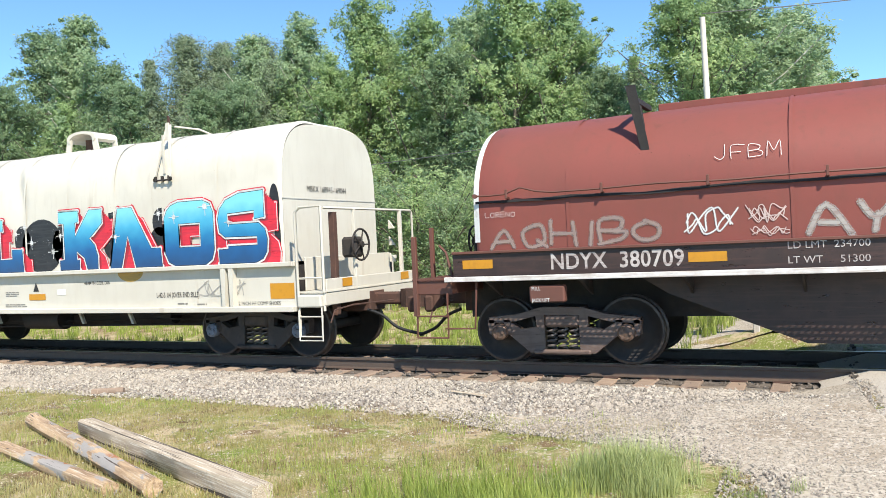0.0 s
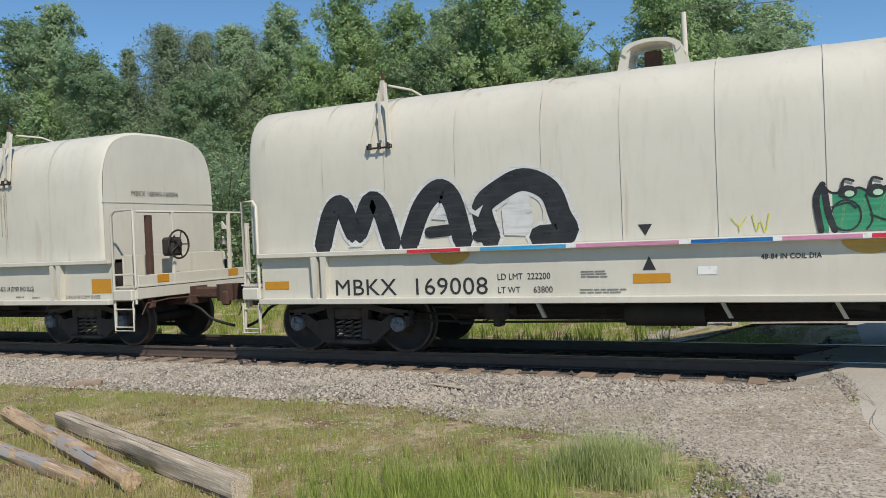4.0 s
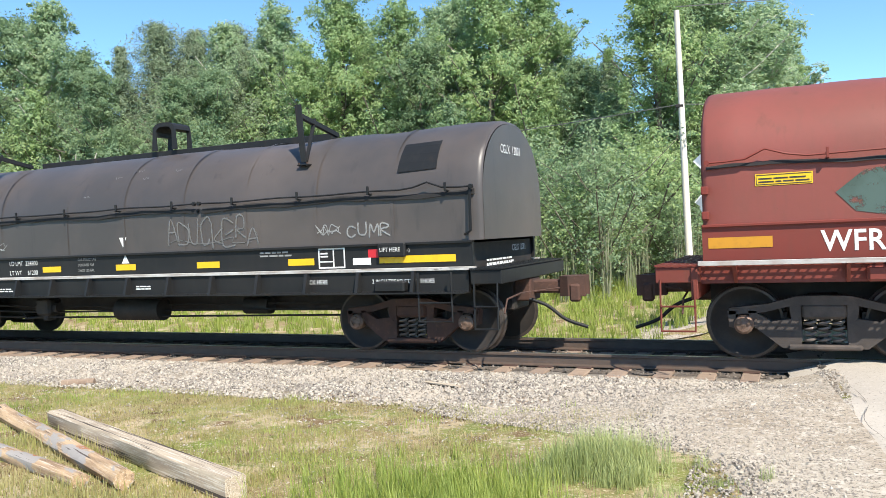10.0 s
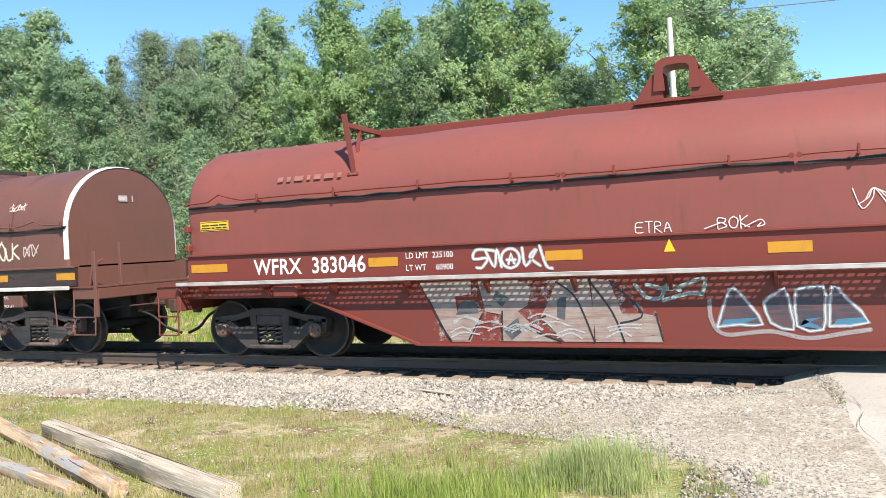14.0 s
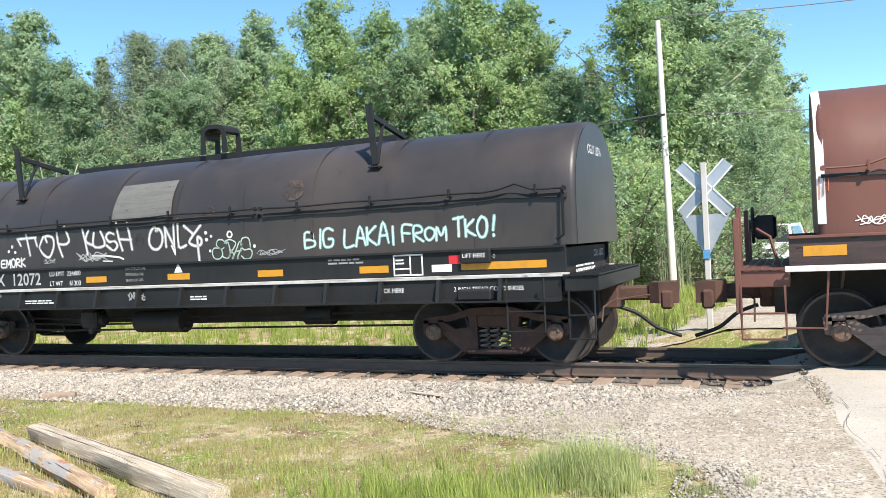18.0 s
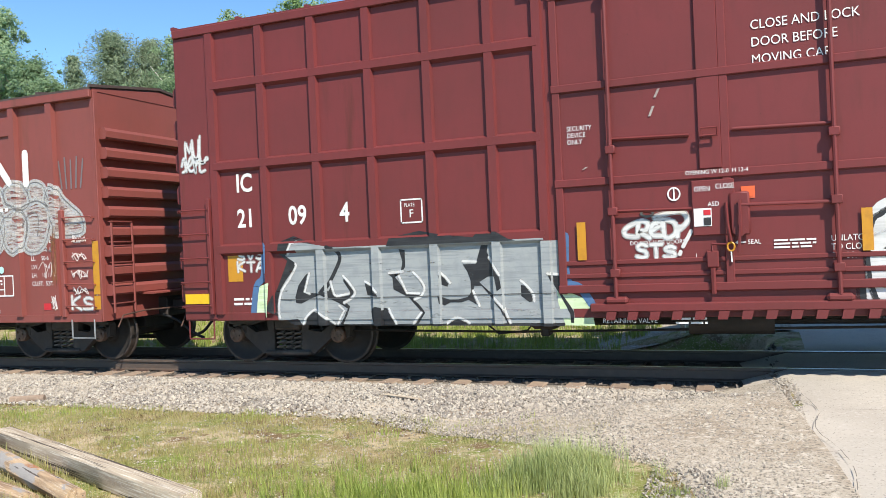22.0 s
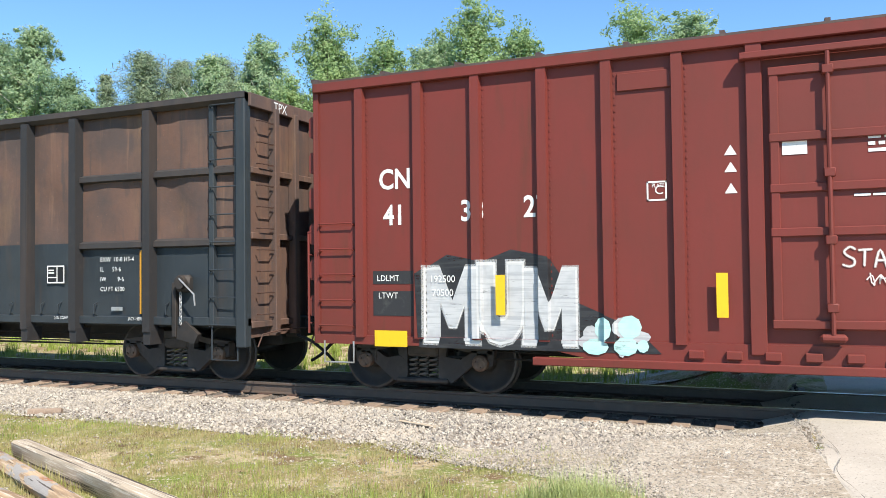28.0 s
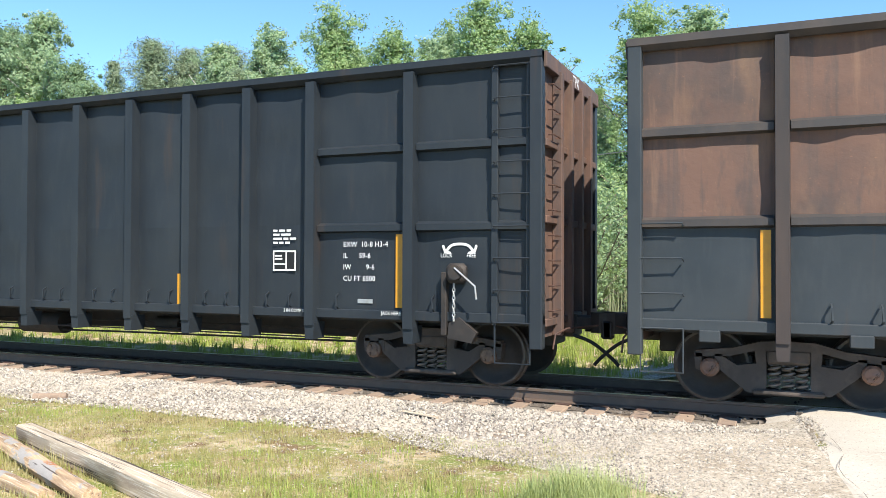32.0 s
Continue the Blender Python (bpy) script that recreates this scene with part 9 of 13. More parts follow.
for x, z in ((-1.1, 2.95), (0.1, 3.0), (0.35, 2.85), (-0.3, 2.9), (-0.9, 2.6), (1.0, 2.95)):
    scrawl(w, x, z, 0.16, 0.05, 0.004, DIMW, int(x * 10) + 20, 1, 0.012)
warning_placard(car, -5.67, 1.79, 0.58, 0.12, -1.33)
# H: many tags
car, skin = ART["H"]
w = Wall(car, None, skin)
tag(w, "C-MOUK", 4.57, 1.74, 0.26, 0.17, 0.026, spray("pale_yellow", (0.66, 0.63, 0.48)), 5, 0.18, 0.05)
scrawl(w, 5.70, 1.76, 0.42, 0.26, 0.018, M["chalk"], 3, 2)
def strokes(lines, thick, mat, lift, label):
    for k, pts in enumerate(lines):
        line = smooth_line(pts, 4) if len(pts) > 2 else pts
        if thick > 0.02:
            w.put(stroke_geo([line], thick * 1.9), MIST[mat], "overspray", "", lift - 0.0015)
        w.put(stroke_geo([line], thick), mat, "sprayed_stroke", label if k == 0 else "", lift)
SAGE = spray("sage", (0.25, 0.26, 0.22))
strokes([[(-3.9, 2.61), (-3.78, 2.76), (-3.63, 2.78), (-3.76, 2.52)], [(-3.87, 2.58), (-3.66, 2.65)], [(-3.62, 2.54), (-3.56, 2.75), (-3.5, 2.56), (-3.41, 2.74), (-3.39, 2.53)], [(-3.35, 2.53), (-3.3, 2.71), (-3.16, 2.64), (-3.31, 2.55)], [(-3.14, 2.46), (-3.08, 2.72)], [(-3.09, 2.59), (-2.9, 2.71), (-2.72, 2.77), (-2.82, 2.88), (-3.14, 2.9), (-3.48, 2.82)], [(-3.1, 2.6), (-2.87, 2.4)], [(-3.07, 2.35), (-2.76, 2.67), (-2.72, 2.77)], [(-3.73, 2.39), (-3.58, 2.42), (-3.41, 2.36)]], 0.012, M["pale_yellow"], 0.020, "cream handwritten tag")
strokes([[(-2.7, 2.57), (-2.6, 2.64), (-2.58, 2.58), (-2.67, 2.51), (-2.56, 2.51)], [(-2.48, 2.63), (-2.54, 2.56), (-2.46, 2.51), (-2.41, 2.59), (-2.48, 2.63)], [(-2.36, 2.65), (-2.36, 2.5)], [(-2.31, 2.64), (-2.32, 2.58), (-2.26, 2.54), (-2.32, 2.49)], [(-2.24, 2.59), (-2, 2.65), (-1.84, 2.54), (-1.66, 2.59), (-1.4, 2.55)], [(-2.24, 2.59), (-2.14, 2.51)], [(-2.24, 2.6), (-2.07, 2.62)], [(-1.51, 2.45), (-1.28, 2.44), (-1.16, 2.52)], [(-1.65, 2.86), (-1.67, 2.78)], [(-1.65, 2.86), (-1.56, 2.87)]], 0.012, M["pale_yellow"], 0.020, "cream handwritten tag")
strokes([[(-1.54, 2.84), (-1.55, 2.77), (-1.45, 2.85), (-1.46, 2.76)], [(-1.42, 2.77), (-1.36, 2.85), (-1.34, 2.76)], [(-1.28, 2.86), (-1.3, 2.76)], [(-1.23, 2.84), (-1.19, 2.79)], [(-1.69, 2.74), (-1.76, 2.71), (-1.71, 2.67), (-1.77, 2.65)], [(-1.64, 2.73), (-1.65, 2.66), (-1.56, 2.72)], [(-1.5, 2.73), (-1.53, 2.65), (-1.43, 2.71), (-1.36, 2.66), (-1.33, 2.72)], [(-1.58, 2.92), (-1.34, 2.95), (-1.12, 2.94), (-1.09, 2.85), (-1, 2.78), (-1.04, 2.71), (-0.98, 2.66), (-1.05, 2.56)]], 0.012, M["pale_yellow"], 0.020, "cream handwritten tag")
strokes([[(-0.87, 2.8), (-0.65, 2.84), (-0.45, 2.83), (-0.5, 2.75), (-0.84, 2.76), (-0.87, 2.8)], [(-0.89, 2.76), (-0.95, 2.56), (-0.86, 2.46), (-0.7, 2.45), (-0.59, 2.58), (-0.5, 2.75)], [(-0.83, 2.43), (-0.88, 2.3), (-0.78, 2.28), (-0.74, 2.42)], [(-0.85, 2.7), (-0.88, 2.58), (-0.79, 2.57), (-0.77, 2.68)], [(-0.69, 2.71), (-0.71, 2.59)], [(-0.62, 2.72), (-0.65, 2.6)], [(-4.54, 2.43), (-4.49, 2.57), (-4.39, 2.53), (-4.48, 2.5), (-4.39, 2.44)], [(-4.35, 2.42), (-4.31, 2.56), (-4.25, 2.49), (-4.18, 2.57), (-4.16, 2.41)]], 0.012, M["pale_yellow"], 0.020, "cream drawn cup")
strokes([[(-3.43, 1.9), (-3.62, 1.92), (-3.66, 1.83), (-3.46, 1.77), (-3.52, 1.66), (-3.73, 1.65)], [(-3.37, 1.79), (-3.34, 1.64), (-3.19, 1.65), (-3.2, 1.8), (-3.33, 1.82)], [(-3.1, 1.61), (-3.11, 1.81), (-2.96, 1.83), (-2.98, 1.61)], [(-2.91, 1.61), (-2.78, 1.85), (-2.71, 1.61)], [(-2.64, 1.6), (-2.64, 1.82), (-2.5, 1.81), (-2.54, 1.71), (-2.64, 1.7)], [(-2.45, 1.58), (-2.45, 1.81), (-2.26, 1.8)], [(-2.44, 1.69), (-2.17, 1.55), (-2.03, 1.67), (-2.06, 1.8)], [(-2.25, 1.98), (-2.14, 1.89)], [(-2.14, 2), (-2.26, 1.85)], [(-3.09, 2.02), (-3.02, 2.07)], [(-3.92, 1.81), (-3.88, 1.71)]], 0.020, SAGE, 0.005, "faint sage tag")
strokes([[(-1.36, 1.6), (-1.24, 1.8), (-1.14, 1.92), (-1.09, 1.59)], [(-1.3, 1.72), (-1.08, 1.74)], [(-1.04, 1.6), (-1.01, 1.86), (-0.81, 1.85), (-0.89, 1.73), (-1.01, 1.73)], [(-0.78, 1.88), (-0.52, 1.55)], [(-0.49, 1.91), (-0.8, 1.58)], [(-0.45, 1.57), (-0.37, 1.86), (-0.26, 1.76), (-0.18, 1.56), (-0.02, 1.61), (-0.26, 1.76)], [(-0.01, 1.8), (0.3, 1.97), (0.47, 1.82), (0.55, 1.61)], [(0.1, 1.58), (0.3, 1.88)]], 0.032, SAGE, 0.005, "faint sage tag")
strokes([[(2.24, 1.93), (2.1, 1.9), (2.15, 1.8), (2.22, 1.71), (2.11, 1.63), (2.1, 1.55)], [(2.24, 1.96), (2.43, 2.01), (2.63, 1.96), (2.75, 1.78), (2.71, 1.6), (2.53, 1.55), (2.27, 1.54), (2.17, 1.67), (2.21, 1.87)], [(2.27, 1.62), (2.31, 1.86), (2.39, 1.84), (2.37, 1.75)], [(2.43, 1.59), (2.43, 1.84), (2.49, 1.7), (2.52, 1.85)], [(2.56, 1.61), (2.55, 1.79), (2.61, 1.65), (2.65, 1.8)], [(2.76, 1.61), (2.77, 1.61)], [(2.84, 1.61), (2.86, 1.61)]], 0.016, M["pale_yellow"], 0.006, "cream rounded tag")
strokes([[(3.19, 1.94), (2.99, 1.93), (3.08, 1.83), (3.23, 1.81), (3.15, 1.74)], [(3.35, 1.63), (3.41, 1.88), (3.53, 1.9), (3.45, 1.8), (3.53, 1.75)], [(3.57, 1.75), (3.57, 1.9), (3.68, 1.91), (3.63, 1.75)], [(3.71, 1.75), (3.78, 1.93), (3.82, 1.74)], [(3.86, 1.69), (3.95, 2.11), (4.12, 2.04), (3.97, 1.94)], [(3.97, 1.9), (4.46, 1.57)], [(4.55, 1.95), (4.3, 1.95), (4.38, 1.82), (4.49, 1.63)], [(3.32, 1.63), (3.81, 1.63), (4.19, 1.66)]], 0.032, SAGE, 0.005, "sage angular tag")
small_print(car, 0.38, 1.66, 0.95, 0.14, 2, -1.34, None, 5)
lettering(car, "FOR RESTRICTED LOADING ONLY\nSEE EQUIPMENT REGISTER", 3.0, 1.45, 0.06, -1.40, M["worn_stencil"], 0.85, "", 1.0, 0, 1.5)
scrawl(w, 5.30, 2.62, 0.45, 0.16, 0.014, M["chalk"], 5, 3)
tag(w, "JFBM", -4.72, 2.40, 0.18, 0.14, 0.012, M["chalk_white"], 12, 0.05)
scrawl(w, -6.35, 1.68, 0.45, 0.12, 0.012, M["chalk_white"], 2, 4)
scrawl(w, -5.75, 1.68, 0.5, 0.36, 0.014, M["chalk"], 8, 4)
scrawl(w, -5.1, 1.70, 0.42, 0.2, 0.014, M["chalk"], 10, 3)
tag(w, "XOJ", -4.35, 1.72, 0.40, 0.34, 0.03, spray("grey_green", (0.42, 0.44, 0.40)), 5, 0.15)
for k in range(3):
    w.put(stroke_geo([[(-6.7 + 0.05 * k, 2.26), (-6.71 + 0.05 * k, 2.0 + 0.05 * k)]], 0.014), spray("orange_drip", (0.42, 0.12, 0.06)), "paint_drip", "", 0.004)
g = bars_geo(0.36, 0.24, 1, 2, 1, 0.15)
mark(car, Geo().add([(6.85, -0.15 + p[0], 2.76 + p[2]) for p in g.v], g.f), M["worn_stencil"], "end_badge", "worn white mark on the hood end")
# I: white handwriting
car, skin = ART["I"]
w = Wall(car, None, skin)
WS = WHITE_SPRAY
HAND = {
    "TOP": [[(-3.52, 2.15), (-3.06, 2.16)], [(-3.51, 2.14), (-3.44, 2.03)], [(-3.09, 2.16), (-3.04, 2.01)], [(-3.31, 2.27), (-3.22, 1.85)], [(-2.88, 2.16), (-2.98, 1.99), (-2.90, 1.86), (-2.76, 1.80), (-2.66, 1.93), (-2.63, 2.06), (-2.68, 2.15), (-2.83, 2.17), (-2.80, 2.07)], [(-2.55, 2.24), (-2.53, 2.03), (-2.44, 1.80)], [(-2.37, 2.31), (-2.30, 2.17), (-2.27, 2.07), (-2.35, 2.01), (-2.52, 2.02)]],
    "RUSH": [[(-1.96, 2.28), (-1.90, 2.05), (-1.85, 1.81)], [(-1.81, 2.22), (-1.88, 2.10), (-1.86, 2.02), (-1.73, 1.97)], [(-1.69, 2.17), (-1.72, 2.01), (-1.67, 1.93), (-1.49, 1.94), (-1.46, 2.02), (-1.54, 2.19)], [(-1.25, 2.13), (-1.34, 2.16), (-1.42, 2.10), (-1.36, 2.01), (-1.23, 2.01), (-1.18, 1.93), (-1.27, 1.86), (-1.42, 1.95)], [(-1.19, 2.32), (-1.14, 2.06), (-1.07, 1.85)], [(-0.95, 2.30), (-0.90, 2.09), (-0.86, 1.86)], [(-1.14, 2.04), (-0.87, 2.02)]],
    "ONLY": [[(-0.31, 2.14), (-0.37, 2.20), (-0.46, 2.11), (-0.49, 1.96), (-0.43, 1.86), (-0.32, 1.84), (-0.23, 1.92), (-0.21, 2.07), (-0.28, 2.17), (-0.34, 2.14)], [(-0.14, 1.87), (-0.15, 2.19)], [(-0.15, 2.19), (0.03, 1.86)], [(0.03, 1.86), (0.03, 2.24)], [(0.11, 2.29), (0.12, 1.87), (0.27, 1.88)], [(0.24, 2.19), (0.42, 2.05)], [(0.57, 2.18), (0.35, 1.96), (0.37, 1.89), (0.47, 1.86), (0.56, 1.88), (0.58, 1.95), (0.52, 2.00), (0.50, 1.94), (0.52, 1.62)]]}
for word, lines in HAND.items():
    for pts in lines:
        w.put(stroke_geo([smooth_line(pts, 4) if len(pts) > 2 else pts], 0.056), MIST[WS], "overspray", "", 0.0035)
        w.put(stroke_geo([smooth_line(pts, 4) if len(pts) > 2 else pts], 0.027), WS, "sprayed_stroke", "white handwritten spray stroke", 0.005)
w.put(stroke_geo([[(-1.74, 1.79), (-1.46, 1.78), (-1.14, 1.74), (-1.06, 1.71)]], 0.032), WS, "sprayed_line", "", 0.005)
w.put(stroke_geo([[(-1.51, 1.69), (-1.30, 1.68)]], 0.022), WS, "sprayed_line", "", 0.005)
for x, z, r in ((-3.66, 2.02, 0.032), (-3.75, 1.94, 0.030), (-3.59, 1.92, 0.030), (0.67, 2.06, 0.030), (0.77, 2.00, 0.024), (0.68, 1.95, 0.030), (1.59, 1.81, 0.028), (0.74, 1.77, 0.024)):
    w.put(poly_geo([ellipse(x, z, r, r, 12)]), WS, "spray_spot", "", 0.005)
w.put(stroke_geo([ellipse(1.13, 2.01, 0.045, 0.048, 14) + [(1.175, 2.01)]], 0.028), WS, "spray_ring", "", 0.005)
DIM_MINT = spray("dim_mint_spray", (0.40, 0.50, 0.43), (0.26, 0.33, 0.28))
for pts in ([(1.06, 1.87), (0.99, 1.93), (0.90, 1.93), (0.87, 1.85), (0.96, 1.79), (1.01, 1.81)], [(0.96, 1.79), (0.83, 1.81), (0.78, 1.74), (0.82, 1.65), (0.92, 1.64), (0.98, 1.70), (0.96, 1.79)], [(1.02, 1.88), (1.09, 1.89), (1.12, 1.78), (1.12, 1.68), (1.06, 1.64), (0.98, 1.67)], [(1.04, 1.91), (1.13, 1.93), (1.24, 1.87), (1.16, 1.75), (1.09, 1.65)], [(1.12, 1.79), (1.19, 1.70), (1.16, 1.64)], [(1.17, 1.63), (1.25, 1.78), (1.31, 1.89), (1.35, 1.86), (1.33, 1.77), (1.27, 1.67), (1.27, 1.62)], [(1.25, 1.74), (1.30, 1.75), (1.34, 1.75)], [(1.51, 1.80), (1.50, 1.90), (1.45, 1.95), (1.36, 1.93), (1.34, 1.82), (1.40, 1.76), (1.50, 1.77), (1.54, 1.71), (1.50, 1.63), (1.40, 1.62), (1.34, 1.67)]):
    w.put(stroke_geo([smooth_line(pts, 4)], 0.022), DIM_MINT, "sprayed_stroke", "pale mint looping tag", 0.005)
scrawl(w, 1.64, 1.65, 0.50, 0.10, 0.010, M["dim_white"], 3, 5)
tag(w, "BIG", 2.50, 1.74, 0.24, 0.18, 0.026, MINT, 3, 0.09, 0.15)
tag(w, "LAKAI", 3.18, 1.74, 0.27, 0.16, 0.026, MINT, 4, 0.08, 0.15)
tag(w, "FROM", 4.12, 1.76, 0.21, 0.15, 0.024, MINT, 5, 0.06, 0.15)
tag(w, "TKO!", 4.90, 1.78, 0.24, 0.15, 0.026, MINT, 6, 0.10, 0.15)
tag(w, "EMORK", -3.95, 1.66, 0.13, 0.10, 0.022, WS, 3)
scrawl(w, -2.9, 1.68, 0.3, 0.10, 0.012, M["dim_white"], 5, 3)
scrawl(w, -2.1, 1.68, 0.7, 0.18, 0.014, M["dim_white"], 6, 4)
w.put(poly_geo([[(0, 0), (1.28, 0.02), (1.26, 0.62), (0.08, 0.60)]]), spray("grey_patch", (0.135, 0.130, 0.115), (0.11, 0.105, 0.095)), "grey_patch", "grey repainted patch", 0.018, -1.28, 2.34)
for x, z, a, b in ((0.75, 2.36, 0.14, 0.12), (2.3, 2.62, 0.20, 0.16), (-0.7, 2.0, 0.10, 0.12)):
    w.put(poly_geo([ellipse(x, z, a, b)]), see_through(material("rust_bloom", (0.058, 0.043, 0.037), (), 0.8), 3.5, 0.42, 0.56), "rust_bloom", "brown rust bloom", 0.006)
reflector(car, -5.55, 1.82, 0.55, 0.13, -1.32, "stencil")
small_print(car, -5.52, 1.835, 0.49, 0.10, 4, -1.324, M["print_grey"], 2)
scrawl(w, -6.1, 1.66, 0.25, 0.2, 0.012, M["dim_white"], 8, 4)
scrawl(Wall(car, -1.42), -0.9, 1.0, 0.35, 0.16, 0.014, M["dim_white"], 8, 3)

# J: tall boxcar
car, y, yr, ribs = ART["J"]
w = Wall(car, y, None, ribs, yr)
jb, js = Wall(car, -1.606), Wall(car, -1.562)
def both(g, mat, name, label, lift):
    """On sheet and posts, and on the face of the waist band."""
    w.put(g, mat, name, label, lift)
    if min(p[2] for p in g.v) < 0.80:
        js.put(band_cut(g, 0.725, 0.838), mat, name, label, lift * 0.5)
    if max(p[2] for p in g.v) > 1.73:
        jb.put(band_cut(g, 1.725, 1.83), mat, name, label, lift * 0.5)
both(poly_geo([[(-5.87, 1.86), (-5.65, 1.93), (-5.23, 1.77), (-4.82, 1.74), (-4.17, 1.71), (-4.11, 1.84), (-3.69, 1.91), (-3.32, 1.84), (-2.91, 1.79), (-2.84, 1.86), (-2.6, 1.85), (-2.43, 1.75), (-1.81, 1.6), (-1.84, 1.29), (-1.93, 1.23), (-1.73, 0.8), (-1.75, 0.62), (-5.69, 0.65), (-6.15, 0.88), (-5.96, 1.18), (-5.77, 1.58), (-5.91, 1.68)]]), BLACK_SPRAY, "graffiti_ground", "black graffiti cloud", 0.0)
STEEL = spray("steel_spray", (0.31, 0.33, 0.33), (0.23, 0.25, 0.26))
both(poly_geo([[(-5.95, 0.72), (-5.96, 0.92), (-5.91, 1.16), (-5.82, 1.28), (-5.69, 1.43), (-5.62, 1.53), (-5.80, 1.65), (-5.64, 1.86), (-5.55, 1.84), (-4.99, 1.74), (-4.23, 1.72), (-2.88, 1.72), (-1.75, 1.70), (-1.68, 1.50), (-1.71, 1.18), (-1.62, 0.80), (-1.62, 0.66), (-5.57, 0.66), (-5.62, 0.74)]]), STEEL, "graffiti_fill", "grey joined fill of the graffiti letters", 0.003)
COUNTERS = [[(-5.41, 1.41), (-5.48, 1.36), (-5.60, 1.22), (-5.66, 1.05), (-5.65, 0.97), (-5.56, 0.96), (-5.37, 1.04), (-5.23, 1.08), (-4.96, 0.96), (-4.82, 0.88), (-4.87, 0.76), (-4.95, 0.66), (-4.90, 0.66), (-4.82, 0.79), (-4.78, 0.91), (-4.87, 0.99), (-4.74, 1.03), (-4.69, 1.11), (-4.86, 1.33), (-4.87, 1.26), (-4.77, 1.11), (-5.01, 1.05), (-5.07, 1.20), (-5.11, 1.13), (-5.25, 1.10), (-5.49, 1.11)],
            [(-5.51, 0.66), (-5.47, 0.76), (-5.36, 0.84), (-5.25, 0.81), (-5.06, 0.66)],
            [(-4.54, 1.24), (-4.50, 1.06), (-4.33, 1.04), (-4.36, 1.13), (-4.43, 1.18)],
            [(-4.45, 0.87), (-4.37, 0.90), (-4.18, 0.87), (-4.10, 0.71), (-4.09, 0.66), (-4.43, 0.66)],
            [(-4.00, 1.68), (-3.91, 1.66), (-3.91, 1.44), (-3.97, 1.35), (-4.08, 1.36), (-4.07, 1.30), (-3.90, 1.08), (-3.71, 1.06), (-3.65, 1.10), (-3.70, 1.22), (-3.80, 1.35), (-3.74, 1.33), (-3.62, 1.17), (-3.67, 1.06), (-3.80, 0.98), (-3.75, 0.94), (-3.64, 0.81), (-3.75, 0.66), (-3.79, 0.66), (-3.69, 0.81), (-3.88, 1.02), (-4.10, 1.13), (-4.11, 1.29), (-4.17, 1.34), (-3.98, 1.37), (-3.95, 1.51)],
            [(-3.42, 1.31), (-3.40, 1.18), (-3.31, 1.15), (-3.28, 1.21), (-3.34, 1.30)],
            [(-3.44, 1.03), (-3.29, 0.98), (-3.16, 0.98), (-3.03, 1.01), (-2.98, 1.07), (-2.98, 1.22), (-3.02, 1.34), (-3.08, 1.44), (-2.90, 1.44), (-2.81, 1.70), (-2.72, 1.70), (-2.74, 1.60), (-2.70, 1.50), (-2.57, 1.26), (-2.55, 1.12), (-2.61, 1.08), (-2.64, 1.27), (-2.74, 1.27), (-2.86, 1.20), (-2.71, 1.06), (-2.53, 0.86), (-2.45, 0.66), (-2.50, 0.66), (-2.57, 0.84), (-2.83, 1.15), (-2.93, 1.15), (-2.95, 1.09), (-2.86, 0.88), (-3.02, 0.97), (-3.12, 0.94), (-3.28, 0.94), (-3.36, 0.90), (-3.42, 0.93)],
            [(-3.32, 0.66), (-3.28, 0.70), (-3.19, 0.73), (-3.09, 0.70), (-3.04, 0.66)],
            [(-2.30, 1.15), (-2.30, 1.01), (-2.20, 0.93), (-2.13, 0.94), (-2.16, 1.07), (-2.23, 1.14)],
            [(-1.93, 1.27), (-1.75, 1.27), (-1.71, 1.18), (-1.80, 1.07), (-1.70, 0.92), (-1.62, 0.80), (-1.63, 0.66), (-1.67, 0.66), (-1.67, 0.77), (-1.81, 1.04), (-1.89, 1.18)]]
for pts in COUNTERS:
    both(poly_geo([pts]), BLACK_SPRAY, "graffiti_counter", "black shade cut into the grey letters", 0.006)
both(stroke_geo([smooth_line([(-5.09, 1.75), (-4.95, 1.68), (-4.91, 1.58), (-4.98, 1.43), (-5.10, 1.24), (-5.22, 1.11)], 4)], 0.055), BLACK_SPRAY, "graffiti_outline", "black sprayed outline", 0.006)
